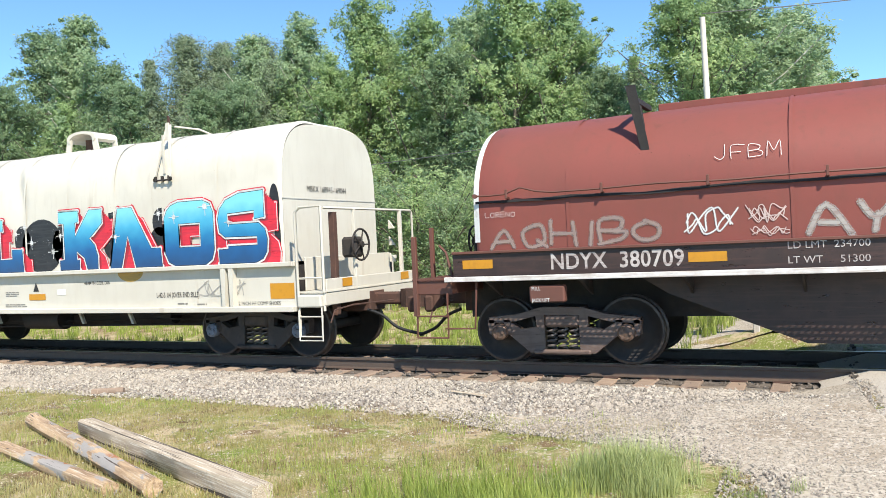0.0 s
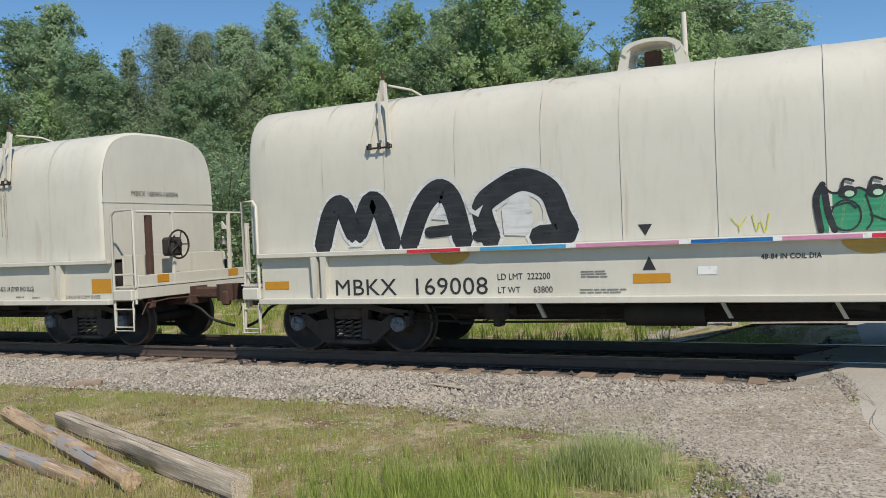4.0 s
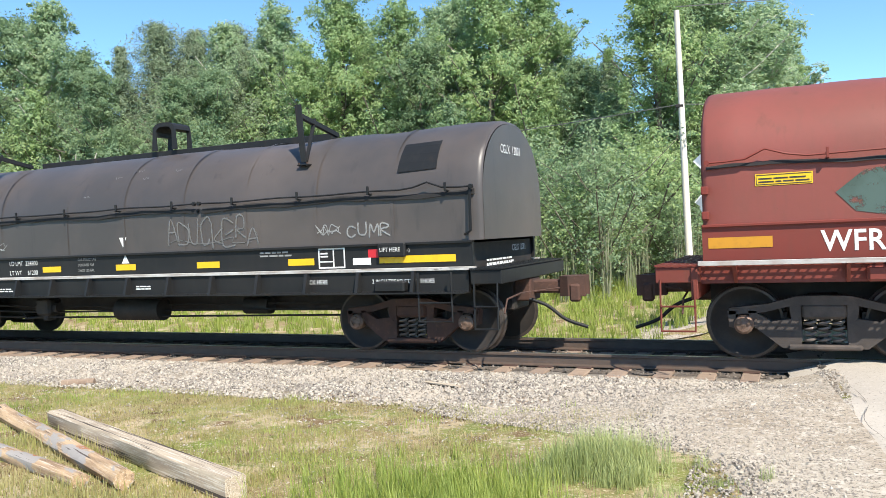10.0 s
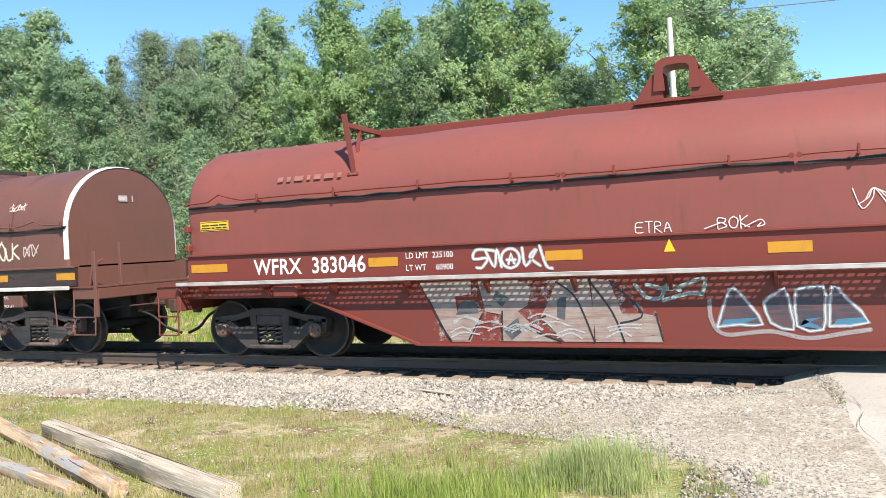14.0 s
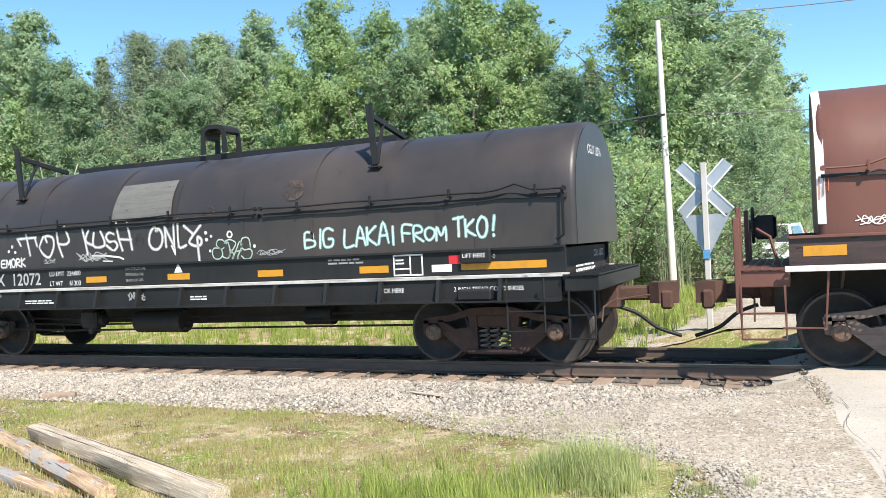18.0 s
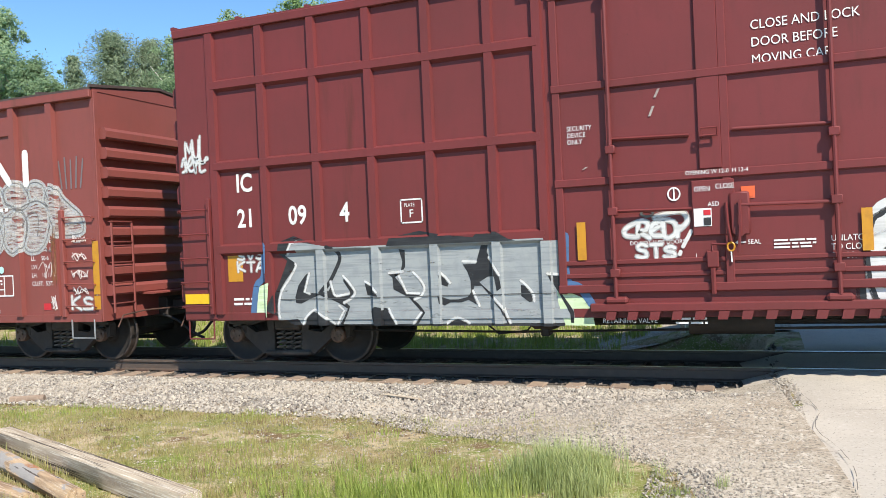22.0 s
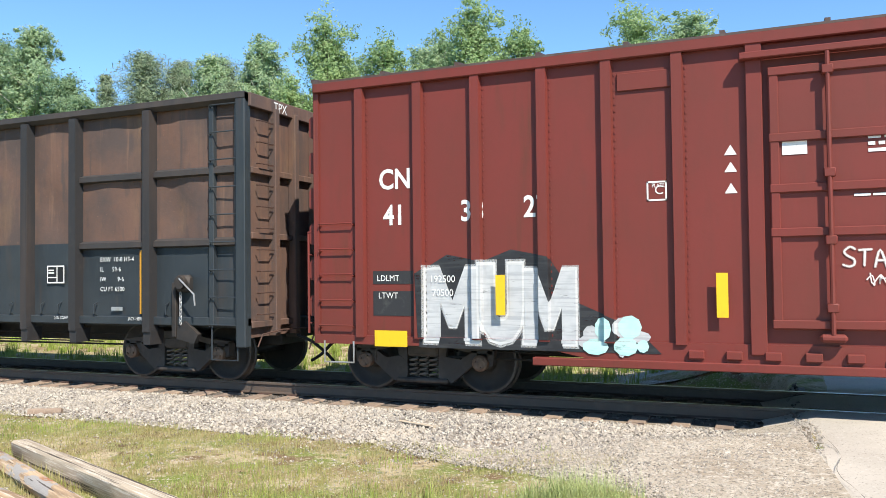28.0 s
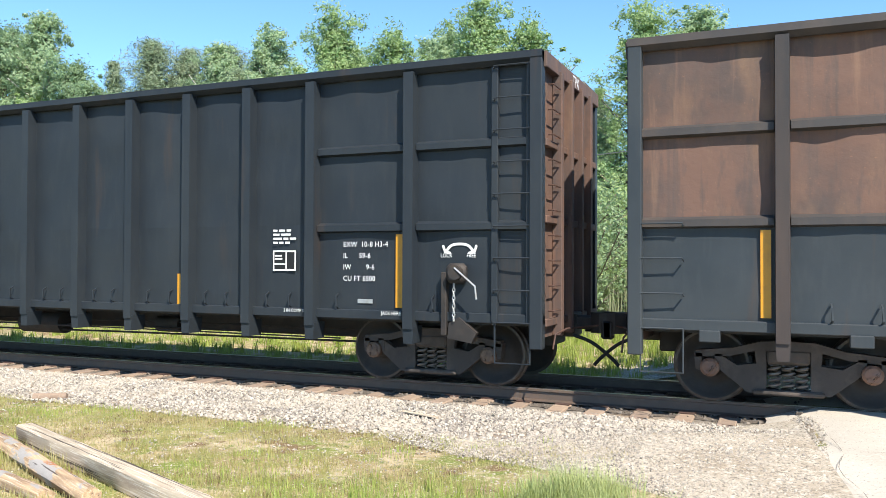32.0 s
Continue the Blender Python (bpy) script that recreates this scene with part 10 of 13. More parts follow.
for pts in ([(-5.41, 1.39), (-5.50, 1.12), (-5.42, 1.10)], [(-5.92, 0.76), (-5.94, 0.92), (-5.88, 1.14), (-5.74, 1.32), (-5.63, 1.48), (-5.63, 1.53)], [(-5.54, 0.67), (-5.48, 0.77), (-5.35, 0.87), (-5.25, 0.82), (-5.03, 0.67)], [(-5.07, 1.26), (-5.04, 1.14), (-4.99, 1.06), (-4.79, 1.09)], [(-4.87, 1.34), (-4.77, 1.23), (-4.69, 1.10), (-4.77, 1.01), (-4.87, 0.96)], [(-4.98, 0.67), (-4.87, 0.85), (-4.95, 0.92)], [(-5.75, 1.67), (-5.67, 1.82), (-5.60, 1.84)], [(-4.53, 1.25), (-4.43, 1.20), (-4.34, 1.10)], [(-4.18, 0.87), (-4.10, 0.71), (-4.08, 0.67)], [(-4.16, 1.36), (-3.95, 1.37)], [(-4.01, 1.31), (-3.90, 1.08), (-3.72, 1.07)], [(-3.80, 1.36), (-3.70, 1.26), (-3.64, 1.14), (-3.70, 1.03), (-3.79, 0.99)], [(-3.82, 0.67), (-3.70, 0.81)], [(-3.40, 1.34), (-3.33, 1.28), (-3.27, 1.20)], [(-3.08, 1.48), (-2.90, 1.47)], [(-2.71, 1.52), (-2.57, 1.29)], [(-2.66, 1.00), (-2.53, 0.86), (-2.46, 0.67)], [(-2.95, 1.09), (-2.87, 0.89)], [(-3.33, 0.67), (-3.27, 0.71), (-3.18, 0.74), (-3.09, 0.71), (-3.02, 0.67)], [(-2.30, 1.21), (-2.21, 1.13), (-2.14, 1.03), (-2.13, 0.94)], [(-1.93, 1.29), (-1.74, 1.28), (-1.72, 1.37), (-1.74, 1.50)]):
    line = smooth_line(pts, 4) if len(pts) > 3 else pts
    both(stroke_geo([line], 0.050), MIST[WHITE_SPRAY], "overspray", "", 0.0085)
    both(stroke_geo([line], 0.030), WHITE_SPRAY, "graffiti_line", "white spray line", 0.0095)
for pts in ([(-6.36, 0.77), (-6.28, 1.22), (-6.07, 1.27), (-6.13, 0.77)], [(-1.84, 1.14), (-1.62, 1.02), (-1.41, 0.93), (-1.37, 0.62), (-1.74, 0.63), (-1.82, 0.91)]):
    w.put(poly_geo([pts]), spray("pale_lime", (0.50, 0.62, 0.36), (0.60, 0.70, 0.50)), "graffiti_ground", "pale lime sprayed patch", 0.004)
for pts in ([(-6.15, 1.81), (-6.18, 1.37), (-6.31, 1.22), (-6.38, 0.81)], [(-1.7, 1.75), (-1.7, 1.21), (-1.54, 1.1), (-1.4, 0.9)]):
    w.put(stroke_geo([smooth_line(pts, 4)], 0.10), spray("dull_blue", (0.07, 0.15, 0.30)), "graffiti_swipe", "dull blue swipe", 0.007)
for x in (-5.21, -4.34, -3.47, -2.60, -1.95):
    part("painted_post", Geo().prism([(x - 0.082, -1.541), (x + 0.082, -1.541), (x + 0.060, -1.603), (x - 0.060, -1.603)], "z", 0.85, 1.68), STEEL, car, "post sprayed grey")
part("painted_band", Geo().prism([(-1.541, 1.670), (-1.608, 1.718), (-1.608, 1.74), (-1.541, 1.74)], "x", -5.6, -1.97), STEEL, car, "band sprayed grey")
for zc in (1.02,):
    w.put(stroke_geo([[(-5.9, zc), (-1.85, zc + 0.02)]], 0.012), SOOT, "seam_line", "", 0.0125)
tag(w, "SVS", -6.62, 1.62, 0.13, 0.13, 0.026, WS, 4)
tag(w, "KTA", -6.62, 1.44, 0.13, 0.13, 0.026, WS, 6)
wc = Wall(car, -1.576)
scrawl(wc, -7.55, 2.92, 0.50, 0.30, 0.030, WS, 4, 3)
tag(wc, "MUL", -7.45, 3.18, 0.30, 0.12, 0.028, WS, 4, 0.2, 0.1)
reflector(car, -6.80, 1.30, 0.26, 0.48, y)
reflector(car, -7.58, 0.98, 0.46, 0.15, -1.576, "reflector_yellow")
small_print(car, -6.72, 0.95, 0.35, 0.14, 2, y, None, 2)
for txt, x, z in (("IC", -6.60, 2.62), ("21", -6.60, 2.10), ("09", -5.72, 2.10), ("4", -4.88, 2.10)):
    lettering(car, txt, x, z, 0.27, y, None, 0.82, "white stencilled number", 1.0, 0.008)
def plate_sign(car, x, z, s, y, ch):
    g = Geo()
    for a, b, c_, d in ((0, s, 0, 0.02), (0, s, s - 0.02, s), (0, 0.02, 0, s), (s - 0.02, s, 0, s)):
        g.add([(a, 0, c_), (b, 0, c_), (b, 0, d), (a, 0, d)], [(0, 1, 2, 3)])
    mark(car, on_side(g, x, z, y), M["stencil"], "plate_frame")
    lettering(car, "PLATE", x + 0.06, z + s * 0.68, 0.05, y, None, 0.8)
    lettering(car, ch, x + s * 0.38, z + 0.08, 0.11, y)
plate_sign(car, -3.95, 2.02, 0.33, y, "F")
lettering(car, "CLOSE AND LOCK\nDOOR BEFORE\nMOVING CAR", 0.56, 4.02, 0.11, -1.558, None, 0.88, "white stencilled door notice", 1.0, 0, 1.3)
lettering(car, "SECURITY\nDEVICE\nONLY", -1.62, 3.05, 0.06, -1.558, None, 0.85)
lettering(car, "DO NOT LUBE DOORS", -0.90, 1.60, 0.05, -1.558, None, 0.9)
lettering(car, "UNLATCH\nTO CLOSE\nDOOR", 1.31, 1.56, 0.07, -1.558, None, 0.85)
lettering(car, "OPENING W 12-0  H 12-4", -0.22, 2.40, 0.05, -1.60, None, 0.9)
wd = Wall(car, -1.558)
L = [smooth_line([(-0.80, 1.88), (-0.95, 1.80), (-0.94, 1.72), (-0.82, 1.70)], 4), smooth_line([(-0.80, 1.70), (-0.78, 1.88), (-0.68, 1.86), (-0.70, 1.78), (-0.78, 1.76), (-0.66, 1.68)], 4), smooth_line([(-0.52, 1.70), (-0.64, 1.72), (-0.62, 1.84), (-0.52, 1.84), (-0.62, 1.77)], 4),
     smooth_line([(-0.50, 1.90), (-0.48, 1.68), (-0.36, 1.72), (-0.38, 1.86), (-0.60, 1.92), (-0.30, 1.98), (-0.22, 1.86), (-0.34, 1.74)], 5), [(-0.34, 1.68), (-0.33, 1.80), (-0.26, 1.80)]]
wd.put(stroke_geo(L, 0.075), MIST[WHITE_SPRAY], "overspray", "", 0.003)
wd.put(stroke_geo(L, 0.042), WHITE_SPRAY, "sprayed_tag", "white handwritten tag", 0.0045)
wd.put(stroke_geo([smooth_line(ellipse(-0.68, 1.98, 0.07, 0.04, 10), 3)], 0.03), SOOT, "sprayed_ring", "", 0.004)
tag(wd, "STS", -0.82, 1.44, 0.15, 0.13, 0.034, WS, 6, 0.08)
wd.put(stroke_geo([[(-0.18, 1.74), (-0.28, 1.56)], [(-0.31, 1.50), (-0.32, 1.47)]], 0.045), WHITE_SPRAY, "sprayed_tag", "", 0.0045)
wd.put(stroke_geo([ellipse(-0.36, 2.19, 0.068, 0.075, 16) + [(-0.292, 2.19)], [(-0.36, 2.13), (-0.36, 2.25)]], 0.018), M["stencil"], "round_mark", "", 0.003)
lettering(car, "SEAL", 0.44, 1.56, 0.055, -1.558, None, 0.9)
wd.put(stroke_geo([[(0.31, 1.585), (0.42, 1.585)], [(0.31, 1.585), (0.345, 1.605)], [(0.31, 1.585), (0.345, 1.565)]], 0.012), M["stencil"], "arrow_mark", "", 0.003)
small_print(car, 0.72, 1.50, 0.44, 0.12, 3, -1.558, None, 5)
lettering(car, "L", -0.14, 1.42, 0.055, -1.558, None, 0.9)
part("lock_plate", Geo().box(-0.16, 0.32, -1.60, -1.55, 1.68, 2.33, 0.01), M["maroon_paint"], car)
lettering(car, "OPEN", -0.13, 2.20, 0.06, -1.602, None, 0.85)
lettering(car, "CLOSE", 0.11, 2.22, 0.06, -1.602, None, 0.85)
lettering(car, "ASD", 0.02, 2.02, 0.055, -1.602, None, 0.9)
reflector(car, -0.14, 1.79, 0.20, 0.21, -1.602, "stencil")
reflector(car, -0.03, 1.92, 0.08, 0.06, -1.607, "red_tag")
reflector(car, -0.03, 1.80, 0.08, 0.09, -1.607, "stencil_black")
mark(car, on_side(patch_geo(0.15, 0.14), 0.39, 2.09, -1.558), spray("orange_tag", (0.75, 0.12, 0.03)), "orange_placard")
part("lock_lever", Geo().tube([(0.22, -1.63, 2.05), (0.23, -1.65, 1.80), (0.26, -1.66, 1.60)], 0.022, 6), M["maroon_paint"], car, "", 60)
part("seal_ring", Geo().tube([(0.26 + 0.04 * math.cos(a), -1.66, 1.54 + 0.05 * math.sin(a)) for a in (6.283 * k / 9 for k in range(9))], 0.012, 5, True), M["reflector_orange"], car, "brass seal ring", 60)
part("seal_tail", Geo().tube([(0.26, -1.66, 1.49), (0.265, -1.66, 1.36)], 0.010, 4), M["stencil"], car, "white seal strap")
part("lock_box", Geo().box(-0.02, 0.12, -1.63, -1.55, 1.30, 1.50, 0.015), M["maroon_paint"], car)
part("lock_link", Geo().tube([(0.05, -1.62, 1.30), (0.05, -1.61, 1.0)], 0.03, 6), M["maroon_paint"], car)
part("lock_link", Geo().tube([(0.05, -1.62, 1.50), (0.05, -1.62, 1.58), (0.25, -1.64, 1.57)], 0.014, 5), M["maroon_paint"], car)
for xa, xb in ((-1.08, -0.16), (0.32, 1.38)):
    part("lock_bar", Geo().tube([(xa, -1.625, 2.02), (xb, -1.625, 2.0)], 0.020, 6), M["maroon_paint"], car, "", 60)
    part("lock_bar", Geo().tube([(xa, -1.585, 2.90), (xb if xa < 0 else 1.38, -1.585, 2.87)], 0.022, 6), M["maroon_paint"], car, "", 60)
part("door_handhold", Geo().tube([(-0.02, -1.60, 2.83), (-0.02, -1.66, 2.84), (-0.02, -1.66, 2.93), (0.16, -1.66, 2.93), (0.16, -1.66, 2.84), (-0.02, -1.66, 2.84)], 0.014, 5), M["maroon_paint"], car, "", 60)
part("door_mid_post", Geo().box(-0.06, 0.20, -1.592, -1.55, 2.46, 4.74, 0.012), M["maroon_paint"], car)
for z in (1.24, 1.40):
    part("door_bar", Geo().box(-1.74, 2.22, -1.578, -1.55, z - 0.03, z + 0.03, 0.01), M["maroon_paint"], car)
for i in range(16):
    x = -1.2 + 0.26 * i
    part("sill_tab", Geo().prism([(x, 0.80), (x + 0.12, 0.80), (x + 0.09, 0.70), (x - 0.02, 0.70)], "y", -1.655, -1.562), M["maroon_paint"], car)
for x, z, h in ((-0.55, 3.36, 0.10), (-0.62, 3.14, 0.12), (-1.45, 2.56, 0.03)):
    wd.put(poly_geo([[(x, z), (x + 0.05, z + h), (x + 0.08, z + h), (x + 0.03, z)]]), FADED, "paint_chip", "chipped pale paint", 0.004)
lettering(car, "RETAINING VALVE", -1.27, 0.655, 0.06, -1.562, None, 0.95)
small_print(car, -0.40, 0.64, 0.36, 0.10, 2, -1.562, None, 2)
for x, z in ((-1.54, 1.44), (1.62, 1.44)):
    reflector(car, x, z, 0.11, 0.47, -1.582)
body = [(1.68, 1.72), (4.85, 1.71), (5.74, 1.81), (5.82, 1.55), (5.98, 1.22), (6.01, 0.86), (5.47, 0.75), (5.08, 0.70), (4.78, 0.79), (4.47, 0.73), (4.17, 0.80), (3.74, 0.78), (3.31, 0.83), (2.98, 0.84), (2.29, 0.90), (1.93, 0.75), (1.64, 0.91), (1.64, 1.27), (1.83, 1.40), (1.66, 1.54)]
bumps = [(1.95, 1.78, 0.26, 0.24), (2.57, 1.78, 0.28, 0.27), (2.98, 1.74, 0.17, 0.22), (3.55, 1.76, 0.42, 0.30), (4.05, 1.74, 0.17, 0.28), (4.38, 1.74, 0.17, 0.29), (4.64, 1.74, 0.17, 0.27), (5.04, 1.78, 0.24, 0.27), (5.47, 1.72, 0.18, 0.20), (6.07, 1.88, 0.36, 0.26)]
fat = lambda pts, k: [(x + k * (1 if x > 3.8 else -1) * (0.6 if 1.75 < x < 5.6 else 1), z + k * (1 if z > 1.3 else -1)) for x, z in pts]
w.put(poly_geo([fat(body, 0.10)]), MIST[BLACK_SPRAY], "overspray", "", 0.0002)
w.put(poly_geo([fat(body, 0.06)]), BLACK_SPRAY, "graffiti_ground", "black graffiti outline", 0.0008)
for k, (x, z, a, b) in enumerate(bumps):
    w.put(poly_geo([ellipse(x, z, a + 0.10, b + 0.10)]), MIST[BLACK_SPRAY], "overspray", "", 0.0010 + 0.0001 * k)
    w.put(poly_geo([ellipse(x, z, a + 0.065, b + 0.065)]), BLACK_SPRAY, "graffiti_outline", "", 0.0024 + 0.0002 * k)
for k, (x, z, a, b) in enumerate(bumps):
    w.put(poly_geo([ellipse(x, z, a, b)]), WHITE_SPRAY, "graffiti_letter", "white bubble graffiti letter", 0.0050 + 0.0002 * k)
w.put(poly_geo([body]), WHITE_SPRAY, "graffiti_letter", "white bubble graffiti letters", 0.0075)
for x in (2.47, 3.34, 4.21, 5.10):
    part("painted_post", Geo().prism([(x - 0.082, -1.541), (x + 0.082, -1.541), (x + 0.060, -1.6035), (x - 0.060, -1.6035)], "z", 0.85, 1.68), WHITE_SPRAY, car, "post sprayed white")
part("painted_band", Geo().prism([(-1.541, 1.670), (-1.608, 1.718), (-1.608, 1.836), (-1.541, 1.870)], "x", 2.40, 5.66), WHITE_SPRAY, car, "band sprayed white")
js.put(band_cut(poly_geo([body]), 0.725, 0.838), WHITE_SPRAY, "graffiti_letter", "", 0.003)
jb.put(stroke_geo([[(x, 1.73), (x + 0.02, 1.83)] for x in (2.26, 2.80, 3.16, 3.92, 4.22, 4.52, 4.82, 5.26)], 0.05), BLACK_SPRAY, "graffiti_line", "", 0.003)
w.put(poly_geo([[(1.72, 1.70), (4.88, 1.66), (4.88, 1.57), (1.72, 1.60)]]), MIST[SILVER], "overspray", "", 0.0085)
def bubble_letter(k, ch, x0, x1, z0, z1, wide):
    """A fat rounded letter: black outline, white fill."""
    rows = [smooth_line([(x0 + (x1 - x0) * a, z0 + (z1 - z0) * b) for a, b in line], 4) if len(line) > 2 else [(x0 + (x1 - x0) * a, z0 + (z1 - z0) * b) for a, b in line] for line in GLYPH[ch]]
    base = 0.0088 + 0.0016 * k
    for line in rows:
        w.put(stroke_geo([line], wide + 0.14), MIST[BLACK_SPRAY], "overspray", "", base)
        w.put(stroke_geo([line], wide + 0.085), BLACK_SPRAY, "graffiti_outline", "thick black outline", base + 0.0004)
    for line in rows:
        w.put(stroke_geo([line], wide), WHITE_SPRAY, "graffiti_letter", "white bubble graffiti letter", base + 0.0010)
for k, (ch, x0, x1, z0, z1, wide) in enumerate((("E", 1.86, 2.28, 0.98, 1.70, 0.24), ("R", 2.52, 2.98, 0.98, 1.74, 0.24), ("O", 3.26, 3.74, 1.00, 1.72, 0.26), ("I", 3.86, 4.34, 0.98, 1.72, 0.24), ("K", 4.42, 4.92, 0.98, 1.74, 0.22), ("E", 5.16, 5.66, 0.96, 1.70, 0.24))):
    bubble_letter(k, ch, x0, x1, z0, z1, wide)
w.put(stroke_geo([[(1.75 + 0.42 * k, 1.62), (1.86 + 0.42 * k, 1.66)] for k in range(9)], 0.03), MIST[SILVER], "spray_streak", "", 0.0200)
lettering(car, "EXH      17-0\nEXW     10-8\nEW         9-7\nIL         50-6\nIW          9-6\n             13-1", 5.15, 2.42, 0.085, y, None, 0.82, "white dimension table", 1.0, 0, 1.25)
lettering(car, "EXH  W        8-2\nEXW  H       16-2\nH                16-9\nEMPTY C.G.  5-0\n            R  H  3-8", 6.06, 2.48, 0.085, y, None, 0.80, "white dimension table", 1.0, 0, 1.25)
reflector(car, 6.50, 1.12, 0.26, 0.46, y)
tag(w, "EZ", 6.48, 1.20, 0.28, 0.14, 0.02, BLACK_SPRAY, 3)
reflector(car, 7.03, 0.96, 0.54, 0.20, -1.576, "reflector_yellow")
lettering(car, "THIS CAR\nEXCESS HEIGHT", 7.06, 1.07, 0.06, -1.581, M["stencil_black"], 0.85, "", 1.0, 0, 1.3)

# K: red boxcar with throw-ups
car, y, yr, ribs = ART["K"]
w = Wall(car, y, None, ribs, yr, (-1.56, 0.84))
def soft_shape(pts, grow=0.0):
    """A rounded closed outline through points, widened by grow."""
    line = smooth_line(pts + pts[:2], 4)[:-4]
    cx, cz = sum(p[0] for p in line) / len(line), sum(p[1] for p in line) / len(line)
    o = []
    for x, z in line:
        d = math.hypot(x - cx, z - cz) or 1
        o.append((x + (x - cx) / d * grow, z + (z - cz) / d * grow))
    return o

def throw_up(wall, shapes, fill, line, halo, streak, seed=0):
    R = random.Random(seed)
    for i, pts in enumerate(shapes):
        wall.put(poly_geo([soft_shape(pts, 0.13)]), MIST[halo], "overspray", "", 0.0005 + 0.0001 * i)
    for i, pts in enumerate(shapes):
        wall.put(poly_geo([soft_shape(pts, 0.085)]), halo, "graffiti_halo", "", 0.002 + 0.0003 * i)
    for i, pts in enumerate(shapes):
        wall.put(poly_geo([soft_shape(pts, 0.03)]), line, "graffiti_outline", "", 0.005 + 0.003 * i)
        wall.put(poly_geo([soft_shape(pts, -0.008)]), fill, "graffiti_letter", "", 0.0065 + 0.003 * i)
        x0, x1 = min(p[0] for p in pts), max(p[0] for p in pts)
        z0, z1 = min(p[1] for p in pts), max(p[1] for p in pts)
        for k in range(5):
            z = R.uniform(z0 + 0.2 * (z1 - z0), z0 + 0.8 * (z1 - z0))
            a = x0 + (x1 - x0) * R.uniform(0.15, 0.4)
            b = x0 + (x1 - x0) * R.uniform(0.5, 0.85)
            wall.put(stroke_geo([[(a, z), ((a + b) / 2, z + R.uniform(-0.02, 0.02)), (b, z + R.uniform(-0.03, 0.03))]], R.uniform(0.015, 0.04)), MIST[streak], "spray_streak", "", 0.0078 + 0.003 * i)

PALE = spray("pale_silver_spray", (0.55, 0.56, 0.545), (0.42, 0.43, 0.42))
BONE = spray("bone_white_spray", (0.54, 0.53, 0.50), (0.42, 0.39, 0.35))
THROW_A = [[(-7.79, 2.7), (-7.73, 3.07), (-7.48, 3.24), (-7.2, 3.17), (-7.07, 2.91), (-7.07, 2.36), (-7.21, 2.09), (-7.46, 2.04), (-7.72, 2.23)], [(-6.99, 2.54), (-6.92, 2.93), (-6.72, 3.06), (-6.45, 3.05), (-6.27, 2.87), (-6.22, 2.33), (-6.36, 1.98), (-6.71, 1.92), (-6.93, 2.12)], [(-6.21, 2.81), (-6.12, 3.13), (-5.82, 3.22), (-5.54, 3.12), (-5.4, 2.76), (-5.41, 2.3), (-5.59, 2.02), (-5.92, 1.95), (-6.14, 2.09)]]
THROW_B = [[(-5.57, 3.09), (-5.5, 3.32), (-5.32, 3.4), (-5.14, 3.3), (-4.9, 3.18), (-4.64, 3.19), (-4.71, 2.9), (-4.37, 2.85), (-4.38, 2.04), (-4.66, 1.92), (-5, 1.93), (-5.31, 2.07), (-5.41, 2.48), (-5.47, 2.83)], [(-4.37, 2.96), (-4.4, 3.19), (-4.23, 3.33), (-3.97, 3.34), (-3.79, 3.2), (-3.78, 2.96), (-3.91, 2.88), (-4.21, 2.84)], [(-4.31, 2.48), (-4.23, 2.79), (-3.98, 2.89), (-3.69, 2.87), (-3.53, 2.61), (-3.58, 2.23), (-3.8, 2.02), (-4.1, 1.96), (-4.27, 2.12)]]
throw_up(w, THROW_A + THROW_B, PALE, spray("worn_black", (0.05, 0.055, 0.05), (0.16, 0.17, 0.16)), WHITE_SPRAY, SILVER, 3)
w.put(stroke_geo([[(-7.44, 2.86), (-7.435, 2.855)], [(-4.06, 3.07), (-4.055, 3.065)]], 0.05), SOOT, "graffiti_dot", "", 0.028)
w.put(stroke_geo([smooth_line([(-6.10, 2.78), (-5.95, 2.80), (-5.78, 2.74)], 4), smooth_line([(-5.1, 3.28), (-5.12, 3.0), (-5.08, 2.75)], 4)], 0.03), SOOT, "graffiti_line", "", 0.028)
tag(w, "SIKM", -4.20, 2.32, 0.12, 0.12, 0.014, BLACK_SPRAY, 4, 0.15, 0.05, 0, 0.03)
part("rust_scar", Geo().box(-6.36, -6.28, y - 0.034, y - 0.031, 2.58, 2.72), M["rust_panel"], car)
part("rust_scar", Geo().box(-6.33, -6.28, y - 0.034, y - 0.031, 2.16, 2.30), M["rust_panel"], car)
for txt, x, ww in (("CNIS", -6.92, 0.66), ("413", -5.99, 0.54), ("351", -5.09, 0.51)):
    g = fit_letter(txt, x, x + ww, 2.40, 2.62, 0.015)
    w.put(g, spray("num_red", (0.20, 0.055, 0.045), (0.13, 0.05, 0.045)), "number", "stencilled number seen through paint", 0.030)
zig = [(-6.78, 1.81), (-6.29, 1.69), (-5.92, 1.91), (-5.53, 1.67), (-5.01, 1.52), (-4.39, 1.9), (-4.07, 1.8), (-3.68, 1.88), (-3.53, 1.74), (-3.3, 1.98), (-2.94, 1.81), (-2.55, 1.93), (-2.18, 1.74), (-1.92, 1.79)]
low = [(-1.72, 1.0), (-1.60, 0.60), (-3.5, 0.60), (-4.3, 0.73), (-7.2, 0.73), (-7.28, 0.95), (-6.80, 1.10)]
w.put(poly_geo([[(x, z + 0.08) for x, z in zig] + low]), MIST[PINK], "overspray", "", 0.0002)
w.put(poly_geo([[(x, z + 0.05) for x, z in zig] + low]), PINK, "graffiti_edge", "pink outlined graffiti", 0.001)
DUSK = spray("dusk_blue", (0.060, 0.115, 0.150), (0.085, 0.140, 0.165))
